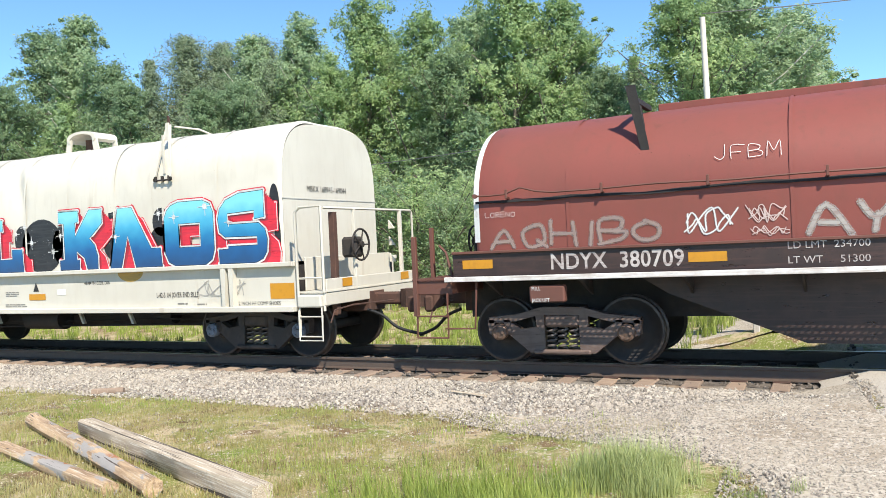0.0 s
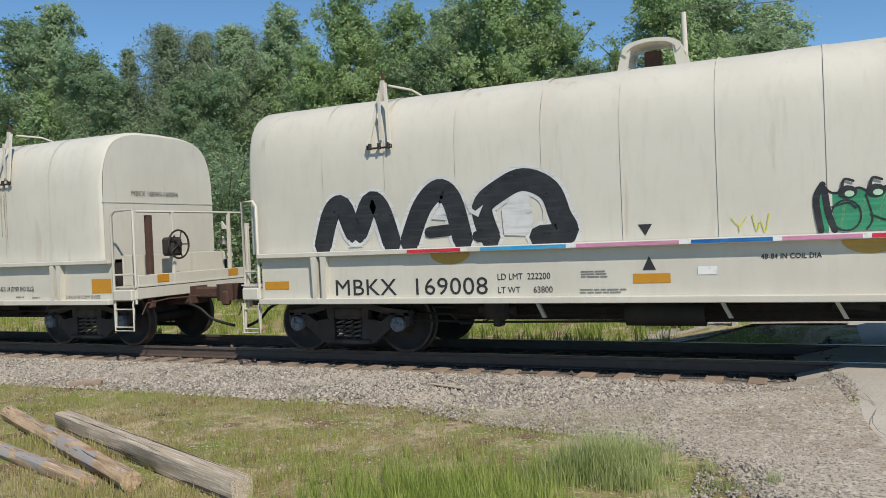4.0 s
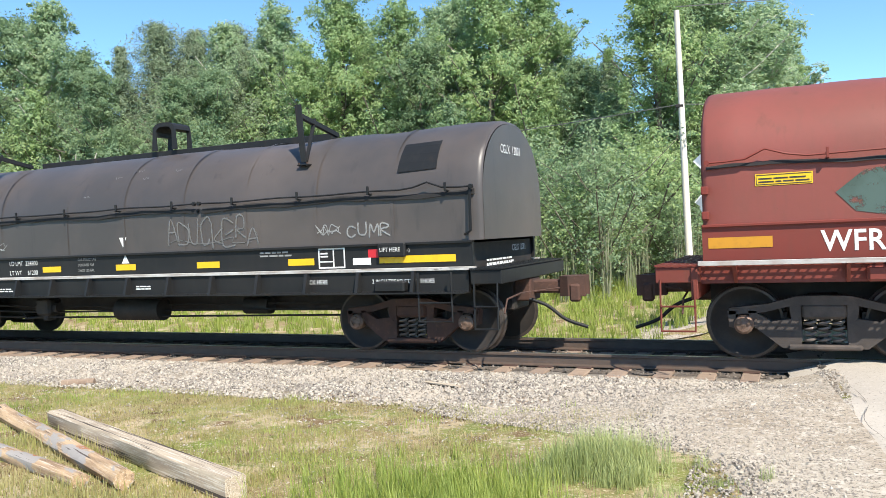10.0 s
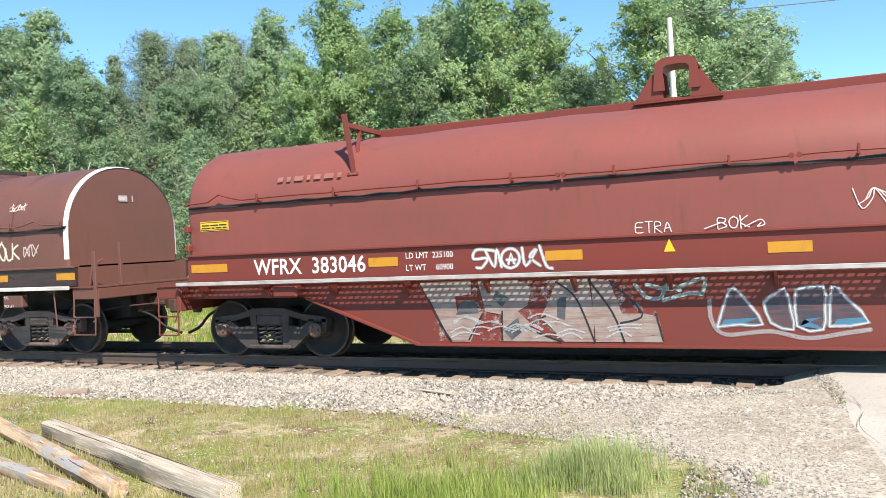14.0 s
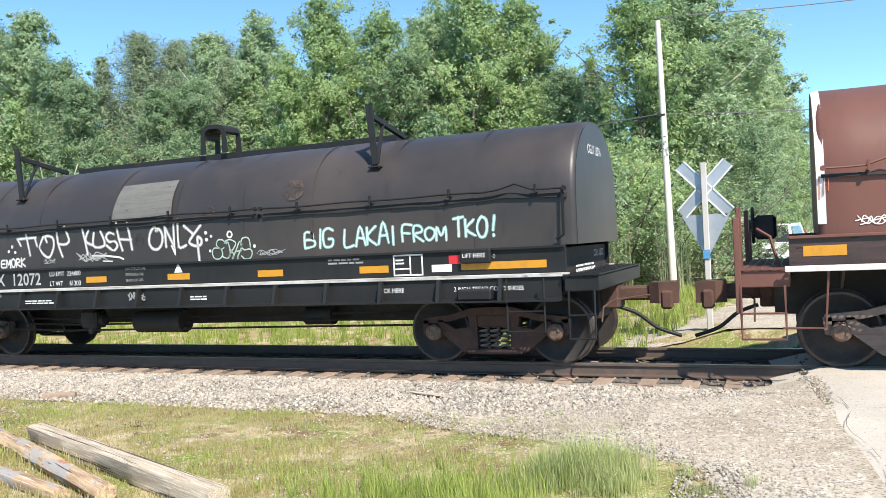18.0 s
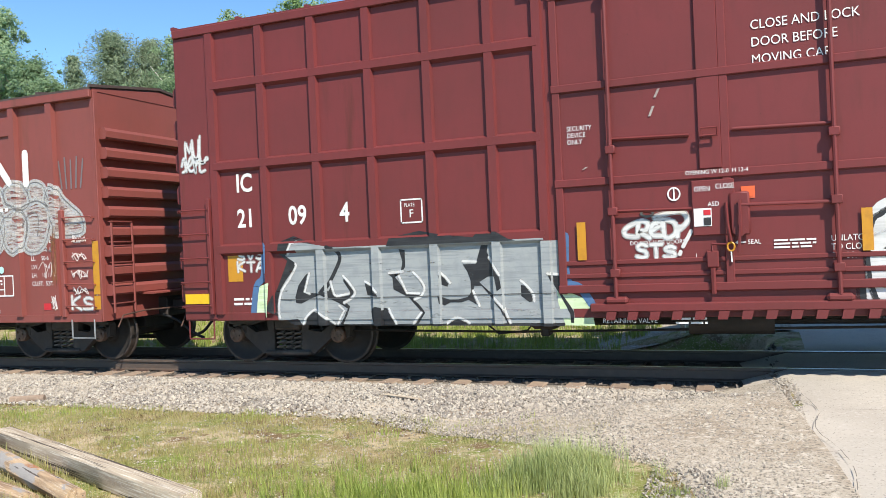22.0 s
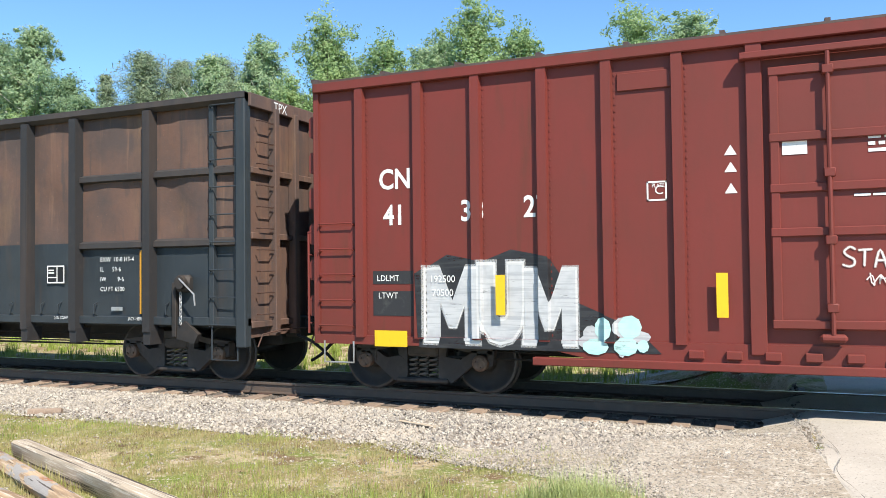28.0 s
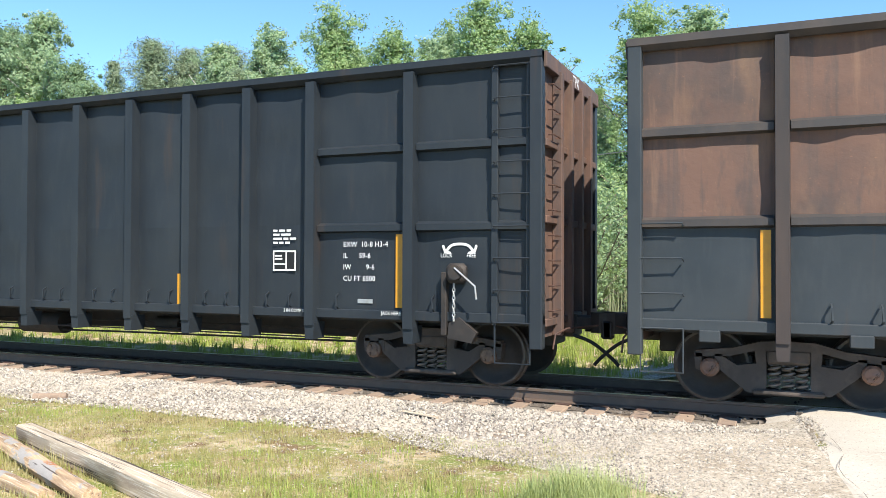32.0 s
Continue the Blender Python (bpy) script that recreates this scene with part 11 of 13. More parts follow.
w.put(poly_geo([zig + low]), DUSK, "graffiti_shade", "blue grey graffiti shading", 0.002)
w.put(poly_geo([[(-7.23, 0.97), (-6.6, 1.02), (-5.6, 0.92), (-4.6, 0.98), (-3.2, 0.93), (-2.4, 1.02), (-1.40, 0.90), (-1.50, 0.60), (-3.5, 0.60), (-4.3, 0.73), (-7.2, 0.73)]]), TAN, "graffiti_fade", "cream sprayed base of the graffiti", 0.003)
w.put(poly_geo([[(-7.2, 1.10), (-6.6, 1.16), (-5.0, 1.10), (-3.2, 1.14), (-1.5, 1.05), (-1.5, 0.85), (-7.2, 0.88)]]), MIST[TAN], "overspray", "", 0.004)
row = (("Z", -6.82, -5.92, 1.02, 1.80), ("M", -5.95, -4.98, 0.92, 1.70), ("T", -4.98, -4.22, 0.84, 1.70), ("H", -4.24, -3.42, 0.92, 1.74), ("M", -3.42, -2.42, 0.92, 1.78), ("S", -2.40, -1.62, 0.98, 1.76))
for i, (ch, x0, x1, z0, z1) in enumerate(row):
    L = placed(WEDGE[ch], x0, x1, z0, z1, -0.06)
    w.put(loops_geo([[(a + 0.10, b - 0.12) for a, b in q] for q in L]), DUSK, "graffiti_shade", "", 0.0050 + 0.0002 * i)
    w.put(contour(L, 0.045), spray("slate_line", (0.035, 0.06, 0.08)), "graffiti_outline", "", 0.0065 + 0.0002 * i)
    w.put(loops_geo(L), BONE, "graffiti_letter", "white angular graffiti letter", 0.0080 + 0.0002 * i)
    w.put(band_cut(loops_geo(L), 0.8, 1.20), MIST[CREAM], "overspray", "", 0.0095 + 0.0002 * i)
    w.put(stroke_geo([[(x0 + 0.2, z0 + 0.3), (x0 + 0.45, z0 + 0.5)], [(x0 + 0.3, z1 - 0.12), (x0 + 0.6, z1 - 0.16)]], 0.05), MIST[SILVER], "spray_streak", "", 0.0105 + 0.0001 * i)
w.put(poly_geo([[(-4.3, 1.0), (-4.05, 0.70), (-4.3, 0.70)], [(-3.95, 1.02), (-3.4, 0.70), (-3.8, 0.70)], [(-2.75, 1.02), (-2.3, 0.70), (-2.8, 0.70)], [(-6.3, 1.08), (-5.8, 0.74), (-6.3, 0.74)], [(-5.2, 1.0), (-4.75, 0.70), (-5.1, 0.70)]]), DUSK, "graffiti_shade", "", 0.0048)
M["streak_rust"] = see_through(material("running_rust", (0.26, 0.105, 0.035), [((0.12, 0.05, 0.03), 14.0, 0.45, 0.7, None)], 0.9), 9.0, 0.40, 0.60, (2.5, 1, 0.25))
for x0, x1, z0, z1 in ((-4.36, -4.25, 0.95, 1.85), (-3.28, -2.92, 0.98, 1.62), (-2.0, -1.9, 1.0, 1.6), (-2.6, -2.5, 1.0, 1.5), (-5.5, -5.36, 1.05, 1.4), (-4.2, -3.6, 1.45, 1.8)):
    w.put(ragged_patch(x1 - x0, z1 - z0, k + 3), M["streak_rust"], "rust_run", "", 0.012, x0, z0)
part("side_hatch", Geo().box(-3.25, -2.92, y - 0.05, y, 1.46, 1.60, 0.008), M["rust_panel"], car, "rusty recessed hatch frame")
part("side_hatch_slot", Geo().box(-3.20, -2.97, y - 0.054, y - 0.049, 1.49, 1.56), M["dark_iron"], car)
tag(w, "WISTH", -7.84, 3.26, 0.30, 0.15, 0.022, WS, 3, 0.15, 0.05)
w.put(stroke_geo([smooth_line(ellipse(-7.44, 3.69, 0.07, 0.04, 8), 2)], 0.02), WS, "sprayed_tag", "", 0.004)
tag(w, "Y", -6.92, 3.42, 0.26, 0.30, 0.03, WS, 3)
tag(w, "SKANE", -3.30, 2.64, 0.32, 0.17, 0.026, WS, 6, 0.2, 0.0, 0.05)
w.put(stroke_geo([smooth_line([(-3.2, 2.62), (-2.7, 2.68), (-2.3, 2.6)], 4), smooth_line(ellipse(-2.82, 3.18, 0.10, 0.05, 8), 2), [(-2.12, 3.1), (-2.16, 2.92)], [(-2.04, 3.1), (-2.08, 2.92)]], 0.026), WS, "sprayed_tag", "", 0.004)
tag(w, "MKU", -2.48, 2.46, 0.13, 0.12, 0.022, WS, 6)
lettering(car, "AFTER UNLOADING\nCLEAN CAR\nAND CLOSE DOORS\nAPRES DECHARGEMENT\nNETTO ER LE WAGON\nFERMER LES PORTES", -2.55, 2.20, 0.05, y, None, 0.85, "white bilingual notice", 1.0, 0, 1.3)
lettering(car, "LD.LMT.\nLT.WT.", -6.72, 1.42, 0.085, y, None, 0.85, "", 1.0, 0, 1.8, ribs=ribs, rib_y=yr, lift=0.03)
lettering(car, "196400\n 66600", -5.75, 1.42, 0.085, y, M["stencil_black"], 0.9, "", 1.0, 0, 1.8, ribs=ribs, rib_y=yr, lift=0.03)
lettering(car, "R\n50K", -1.86, 1.85, 0.06, y, None, 0.85, "", 1.0, 0, 2.0)
for x in (-4.60, -1.86):
    reflector(car, x, 1.20, 0.13, 0.50, yr - 0.02, "reflector_yellow")
for x in (2.38, 4.50):
    reflector(car, x, 1.15, 0.14, 0.50, yr - 0.02, "reflector_yellow")
reflector(car, 7.70, 0.92, 0.13, 0.22, -1.545, "reflector_orange")
reflector(car, 7.70, 1.16, 0.13, 0.86, -1.545, "reflector_orange")
reflector(car, -7.74, 1.05, 0.07, 0.9, -1.545, "reflector_orange")
# flames
def flame(pts, wide=0.05, mat=None, lift=0.012):
    line = smooth_line(pts, 5)
    w.put(stroke_geo([line], wide * 1.9), MIST[mat or CREAM], "overspray", "", lift - 0.0015)
    w.put(stroke_geo([line], wide), mat or CREAM, "graffiti_flame", "cream sprayed flame", lift)
w.put(poly_geo([[(1.58, 2.16), (1.9, 2.16), (2.02, 2.55), (2.19, 2.6), (2.28, 2.24), (2.60, 2.3), (2.78, 2.24), (3.01, 2.12), (3.18, 2.6), (3.35, 2.5), (3.38, 2.1), (3.7, 2.1), (3.95, 2.4), (4.3, 2.1), (4.6, 2.5), (4.9, 2.1), (5.1, 1.75), (5.0, 1.2), (5.25, 0.75), (3.9, 0.73), (3.1, 0.60), (1.50, 0.60)]]), spray("ash_grey", (0.115, 0.110, 0.106), (0.150, 0.142, 0.138)), "graffiti_ground", "sooty grey graffiti ground", 0.0)
for k, pts in enumerate(([(1.98, 1.09), (1.93, 1.72), (1.86, 2.12), (2.06, 2.38), (2.23, 2.55), (2.3, 2.11), (2.55, 1.79), (2.53, 1.05)], [(2.8, 2.17), (3.01, 2.12), (3.18, 2.39), (3.32, 2.19), (3.27, 1.73), (3.19, 1.52), (2.78, 1.52)], [(3.5, 2.0), (3.75, 1.95), (3.85, 1.4), (3.6, 0.95), (3.42, 1.2)], [(4.2, 1.0), (4.3, 2.0), (4.75, 2.25), (4.8, 1.6), (4.6, 1.0)])):
    w.put(poly_geo([pts]), spray("dark_ash", (0.072, 0.068, 0.066), (0.095, 0.090, 0.087)), "graffiti_fill", "dark grey graffiti fill", 0.004 + 0.0003 * k)
BLUE_SPOT = see_through(material("blue_veil", (0.10, 0.26, 0.36), [((0.06, 0.15, 0.21), 4.0, 0.4, 0.6, None)], 0.5), 7.0, 0.46, 0.64)
for k, pts in enumerate(([(2.58, 2.18), (2.75, 2.08), (2.66, 1.51), (2.48, 1.52), (2.55, 1.91)], [(2.17, 2.20), (2.44, 2.14), (2.46, 1.92), (2.30, 1.94)], [(3.47, 2.01), (3.66, 2.00), (3.69, 1.83), (3.56, 1.71), (3.44, 1.78)], [(5.11, 1.66), (5.30, 1.61), (5.32, 1.41), (5.29, 0.92), (5.10, 0.91), (5.07, 1.25), (5.12, 1.42)], [(5.42, 1.66), (5.58, 1.76), (5.66, 1.90), (5.52, 1.86), (5.40, 1.78)])):
    w.put(poly_geo([pts]), BLUE_SPOT, "graffiti_fill", "blue graffiti fill", 0.008 + 0.0003 * k)
for pts in ([(1.51, 2.22), (1.57, 2.17), (1.71, 2.17), (1.87, 2.17), (1.95, 2.28), (1.99, 2.43), (1.98, 2.61)], [(2.16, 2.51), (2.18, 2.36), (2.24, 2.12), (2.37, 1.94), (2.46, 1.81)], [(2.61, 2.37), (2.65, 2.25), (2.73, 2.14), (2.75, 2.00), (2.70, 1.73), (2.65, 1.48), (2.68, 0.92)], [(2.63, 2.34), (2.76, 2.21), (2.86, 2.10), (2.95, 2.08), (3.04, 2.18), (3.07, 2.35), (3.01, 2.53), (2.94, 2.73)], [(3.36, 2.04), (3.38, 1.87), (3.45, 1.71), (3.56, 1.67), (3.64, 1.74), (3.67, 1.86)], [(3.89, 1.39), (3.94, 1.27), (3.85, 1.10), (3.88, 0.91), (3.94, 0.86), (4.03, 1.03), (4.07, 1.05), (4.02, 0.86)], [(3.90, 2.51), (3.96, 2.31), (4.08, 2.22), (4.20, 2.25)], [(4.56, 2.26), (4.50, 2.10), (4.43, 2.00)], [(4.55, 2.40), (4.60, 2.26), (4.68, 2.29), (4.76, 2.17), (4.85, 2.12), (4.93, 2.15)], [(4.93, 1.70), (5.02, 1.40), (4.95, 1.05), (5.05, 0.82)], [(3.40, 1.35), (3.42, 1.05), (3.40, 0.85)]):
    flame(pts, 0.023)
for pts in ([(3.68, 2.06), (3.74, 1.98), (3.80, 1.87), (3.75, 1.70), (3.66, 1.53), (3.63, 1.38), (3.69, 1.26), (3.77, 1.20), (3.88, 1.29)], [(3.80, 1.89), (3.87, 2.12), (3.83, 2.30)], [(1.98, 2.56), (2.01, 2.42), (2.08, 2.37), (2.14, 2.48), (2.17, 2.63), (2.14, 2.78)], [(4.34, 2.61), (4.43, 2.45), (4.53, 2.40), (4.56, 2.26)]):
    flame(pts, 0.042)
flame([(3.20, 2.72), (3.23, 2.54), (3.26, 2.32), (3.30, 2.06), (3.29, 1.80), (3.21, 1.54), (3.14, 1.41), (3.14, 1.28), (3.12, 1.11)], 0.08)
flame([(3.08, 2.51), (3.18, 2.35), (3.28, 2.22)], 0.06)
# pale tips that fade upwards off the flames
for x, z in ((1.98, 2.66), (2.14, 2.82), (2.90, 2.78), (3.20, 2.80), (3.90, 2.56), (4.36, 2.68), (4.42, 2.58), (2.82, 2.36)):
    w.put(stroke_geo([[(x, z - 0.22), (x - 0.02, z)]], 0.09), MIST[CREAM], "overspray", "", 0.0125)
for k, (x, z, r) in enumerate(((2.31, 2.31, 0.045), (2.40, 2.01, 0.03), (2.46, 1.81, 0.04), (3.54, 1.79, 0.05), (5.31, 1.53, 0.075), (5.28, 1.66, 0.05), (5.67, 1.61, 0.06), (5.16, 1.37, 0.035), (4.71, 2.30, 0.05))):
    w.put(poly_geo([ellipse(x, z, r, r, 12)]), MINT, "spray_spot", "", 0.015)
w.put(poly_geo([[(4.95, 0.75), (5.5, 0.75), (5.4, 1.3), (5.05, 1.75), (4.95, 1.3)]]), BLUE_SPOT, "graffiti_ground", "", 0.006)
w.put(poly_geo([[(1.5, 0.6), (2.6, 0.58), (2.5, 0.78), (1.5, 0.82)]]), BLUE_SPOT, "graffiti_ground", "", 0.006)
part("side_patch", Geo().box(2.77, 3.41, y - 0.02, y, 1.12, 1.48, 0.004), spray("ash_grey", (0.115, 0.110, 0.106), (0.150, 0.142, 0.138)), car, "grey painted patch plate")
for k, (x0, x1, z0, z1) in enumerate(((1.92, 2.08, 3.42, 3.75), (2.98, 3.12, 2.85, 3.65), (2.95, 3.25, 2.30, 2.75), (1.56, 1.84, 2.2, 2.9), (1.95, 2.5, 1.10, 1.22), (1.56, 1.84, 1.2, 1.9), (5.6, 5.7, 3.0, 3.8), (6.9, 7.0, 1.2, 2.3))):
    w.put(ragged_patch(x1 - x0, z1 - z0, k + 3), M["streak_rust"], "rust_run", "dark running rust scar", 0.017, x0, z0)
# large outlined throw-up
BODIES = [[(4.84, 2.38), (4.90, 2.70), (5.02, 2.92), (5.18, 3.00), (5.35, 2.99), (5.43, 2.87), (5.46, 2.64), (5.36, 2.46), (5.24, 2.14), (5.10, 1.97), (5.02, 2.01), (4.89, 2.16)],
          [(5.43, 2.83), (5.51, 3.00), (5.63, 3.02), (5.74, 2.95), (5.79, 2.80), (5.86, 2.70), (6.12, 2.66), (5.96, 2.50), (5.74, 2.52), (5.62, 2.62), (5.48, 2.58)],
          [(5.78, 2.93), (5.91, 3.03), (6.11, 3.06), (6.26, 2.98), (6.38, 2.72), (6.18, 2.60), (6.01, 2.68), (5.84, 2.74)],
          [(6.33, 2.91), (6.41, 3.03), (6.56, 3.04), (6.68, 2.98), (6.74, 2.85), (6.82, 2.62), (6.70, 2.67), (6.53, 2.74), (6.39, 2.72)],
          [(6.70, 2.71), (6.76, 2.88), (6.90, 2.95), (7.02, 2.88), (7.11, 2.75), (7.28, 2.61), (7.47, 2.45), (7.52, 2.20), (7.30, 2.14), (6.96, 2.16), (6.94, 2.32), (6.82, 2.58)],
          [(5.24, 2.04), (5.31, 2.29), (5.37, 2.45), (5.48, 2.58), (5.62, 2.62), (5.73, 2.56), (5.77, 2.37), (5.75, 2.13), (5.65, 1.95), (5.46, 1.86), (5.33, 1.90)],
          [(5.68, 2.32), (5.74, 2.45), (5.85, 2.51), (6.12, 2.64), (6.28, 2.46), (6.26, 2.18), (6.20, 2.00), (6.08, 1.90), (5.94, 1.88), (5.80, 1.98), (5.75, 2.12)],
          [(6.12, 2.62), (6.33, 2.70), (6.53, 2.74), (6.70, 2.67), (6.80, 2.53), (6.79, 2.32), (6.71, 2.08), (6.55, 1.92), (6.37, 1.89), (6.26, 1.93), (6.22, 2.03), (6.28, 2.18), (6.30, 2.42)]]
thin = see_through(material("thin_white", (0.52, 0.48, 0.45), [((0.34, 0.28, 0.26), 3.0, 0.4, 0.6, None)], 0.6), 3.2, 0.43, 0.60, (0.7, 1, 4.5))
line_grey = spray("line_grey", (0.10, 0.095, 0.095), (0.17, 0.15, 0.15))
for k, pts in enumerate(BODIES):
    rim = smooth_line(pts + pts[:1], 4)
    w.put(poly_geo([rim[:-1]]), thin, "graffiti_letter", "thin dusty white sprayed bubble letter", 0.0015 + 0.0003 * k)
    w.put(stroke_geo([rim], 0.11), MIST[WHITE_SPRAY], "overspray", "", 0.0050 + 0.0002 * k)
    w.put(stroke_geo([rim], 0.015), line_grey, "graffiti_outline", "thin dark outline of a bubble letter", 0.0075 + 0.0002 * k)
# swept bands of white across the letters
R = random.Random(8)
for x0, x1, z0, z1, n in ((5.36, 5.72, 1.98, 2.52, 9), (5.82, 6.20, 2.0, 2.45, 8), (6.32, 6.74, 2.0, 2.62, 11), (5.10, 5.22, 2.06, 2.86, 14), (5.52, 5.72, 2.66, 2.94, 4), (5.92, 6.26, 2.74, 3.0, 4), (6.46, 6.66, 2.78, 2.98, 3), (6.84, 7.10, 2.40, 2.84, 7), (7.12, 7.46, 2.2, 2.5, 4)):
    for k in range(n):
        z = z0 + (z1 - z0) * k / (n - 1) + R.uniform(-0.012, 0.012)
        a, b = x0 + R.uniform(0, 0.06), x1 - R.uniform(0, 0.12)
        w.put(stroke_geo([smooth_line([(a, z), ((a + b) / 2, z + R.uniform(0.0, 0.03)), (b, z + R.uniform(-0.03, 0.01))], 3)], R.uniform(0.022, 0.05)), MIST[WHITE_SPRAY], "spray_streak", "", 0.0095)
for pts in ([(6.19, 2.33), (6.30, 2.48), (6.41, 2.54), (6.52, 2.53), (6.56, 2.42), (6.52, 2.16)], [(5.38, 2.36), (5.49, 2.22), (5.59, 2.09)], [(6.69, 1.94), (6.81, 1.88), (6.88, 1.92), (6.94, 2.15), (6.94, 2.32), (6.86, 2.45)], [(5.02, 1.72), (5.10, 1.90), (5.21, 2.04)]):
    w.put(stroke_geo([smooth_line(pts, 4)], 0.015), line_grey, "graffiti_outline", "thin dark outline of a bubble letter", 0.0105)
for k in range(5):
    w.put(stroke_geo([[(7.1 + 0.1 * k, 2.9), (7.05 + 0.13 * k, 3.35 + 0.05 * (k % 2))]], 0.03), spray("ghost_blue", (0.16, 0.14, 0.15)), "spray_fan", "", 0.004)
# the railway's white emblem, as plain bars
logo = [smooth_line([(5.28, 3.52), (4.95, 3.52), (4.86, 3.45), (4.85, 3.15), (4.94, 3.06), (5.28, 3.06)], 4), smooth_line([(5.46, 3.02), (5.47, 3.42), (5.56, 3.52), (5.68, 3.42), (5.92, 3.10), (6.02, 3.06)], 4), [(6.32, 3.04), (6.32, 3.54)]]
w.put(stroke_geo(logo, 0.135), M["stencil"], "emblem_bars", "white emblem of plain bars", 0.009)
w.put(bars_geo(1.55, 0.11, 1, 3, 1, 0.10), M["stencil"], "address_bars", "white bars of a web address", 0.009, 4.68, 2.60)
lettering(car, "EW.  10-5  E. 14-4\nIW.   10-0  H. 14-8\nLL.     50-6\nLW.      9-6\nLH.    10-11\nCU.FT.  5277", 6.34, 2.03, 0.075, y, None, 0.85, "white dimension table", 1.0, 0, 1.35)
data_plate(car, 5.42, 1.16, 0.50, 0.36, y, M["box_red"])
tag(w, "KS1", 7.20, 0.92, 0.20, 0.20, 0.034, WS, 5)
mark(car, on_side(patch_geo(0.16, 0.11), 6.58, 0.92, y), M["red_tag"], "red_placard")
mark(car, on_side(patch_geo(0.14, 0.10), -5.72, 0.90, y, lift=0.02), M["red_tag"], "red_placard")
scrawl(w, 6.75, 0.92, 0.22, 0.24, 0.012, M["chalk_white"], 2, 4)
scrawl(w, 6.5, 1.40, 0.55, 0.40, 0.010, M["chalk_white"], 5, 1)
for k in range(4):
    scrawl(Wall(car, -1.54), 7.25, 1.14 + 0.28 * k, 0.34, 0.16, 0.012, M["chalk_white"], 20 + k, 3)
lettering(car, "UNLATCH HOOK\n   TO CLOSE", 4.52, 1.05, 0.055, y, None, 0.85)
lettering(car, "2 INCH TREADGUARD SHOES", 4.75, 0.88, 0.05, y, None, 0.9)
# door of K: patched white, rusty
M["peel"] = material("peeling_white", (0.50, 0.47, 0.43), [((0.34, 0.13, 0.06), 4.0, 0.50, 0.62, None), ((0.20, 0.07, 0.05), 9.0, 0.58, 0.70, None)], 0.8)
wd = Wall(car, -1.592)
worn = see_through(material("worn_door", (0.30, 0.155, 0.115), [((0.44, 0.38, 0.33), 3.0, 0.5, 0.62, None), ((0.16, 0.07, 0.04), 6.0, 0.52, 0.66, DOWN)], 0.8), 4.0, 0.40, 0.52, (1, 1, 0.6))
smear = see_through(material("smeared_white", (0.46, 0.42, 0.38), [((0.22, 0.10, 0.06), 2.6, 0.52, 0.60, (1, 1, 0.6)), ((0.30, 0.27, 0.25), 6.0, 0.5, 0.7, None), ((0.13, 0.055, 0.035), 5.0, 0.60, 0.68, DOWN)], 0.8), 1.9, 0.50, 0.56, (1, 1, 1.6))
for k, (x0, x1, z0, z1) in enumerate(((-1.46, -0.70, 2.66, 3.18), (-0.72, 0.05, 2.62, 3.16), (0.02, 0.80, 2.64, 3.18), (0.76, 1.52, 2.60, 3.14), (-1.46, -0.60, 2.14, 2.62), (-0.62, 0.40, 2.12, 2.62), (0.36, 1.50, 2.14, 2.60), (-1.2, 1.4, 1.70, 2.10))):
    wd.put(ragged_patch(x1 - x0, z1 - z0, k + 50), smear, "smeared_patch", "smeared and rusting white paint", -0.0030 + 0.0001 * k, x0, z0)
for k, (x0, x1, z0, z1) in enumerate(((-1.40, 1.62, 2.10, 3.20), (-1.40, 1.60, 1.10, 2.05), (-1.2, 0.9, 3.25, 3.9))):
    wd.put(ragged_patch(x1 - x0, z1 - z0, k + 20), worn, "worn_patch", "rubbed and rusted door paint", -0.0042 + 0.0002 * k, x0, z0)
for k, pts in enumerate(([(-1.47, 2.74), (-1.40, 2.95), (-1.25, 3.11), (-0.98, 3.10), (-0.78, 3.05), (-0.74, 2.74)], [(-0.70, 2.74), (-0.62, 3.06), (-0.2, 3.13), (-0.2, 2.74)], [(-1.48, 2.42), (-1.48, 2.66), (-0.21, 2.66), (-0.22, 2.42)], [(0.11, 3.08), (0.37, 3.06), (0.50, 2.92), (0.55, 2.74), (0.12, 2.74)], [(0.12, 2.66), (0.76, 2.66), (0.83, 2.42), (0.11, 2.42)], [(-0.28, 2.27), (0.18, 2.26), (0.18, 2.08), (-0.29, 2.09)], [(0.25, 2.16), (0.77, 2.16), (0.77, 2.04), (0.25, 2.04)], [(-1.0, 2.2), (-0.35, 2.2), (-0.35, 2.08), (-1.0, 2.1)])):
    wd.put(poly_geo([pts]), M["peel"], "peeling_patch", "peeling white graffiti patch", 0.0005 * k)
wd.put(poly_geo([[(0.66, 2.98), (0.8, 3.06), (1.07, 3.05), (1.16, 2.95), (1.02, 2.78), (0.88, 2.74), (0.74, 2.8)]]), WHITE_SPRAY, "graffiti_letter", "", 0.006)
wd.put(stroke_geo([smooth_line([(0.63, 3.0), (0.8, 3.08), (1.07, 3.07), (1.2, 2.96), (1.02, 2.78), (0.88, 2.72), (0.74, 2.8), (0.63, 3.0)], 4), smooth_line([(0.1, 3.1), (0.37, 3.08), (0.55, 2.8), (0.62, 2.45)], 4), smooth_line([(-1.5, 2.8), (-1.25, 3.13), (-0.95, 3.12), (-0.6, 2.9)], 4), smooth_line([(1.1, 2.0), (1.25, 1.75), (1.05, 1.55)], 4)], 0.022), SILVER, "graffiti_outline", "", 0.008)
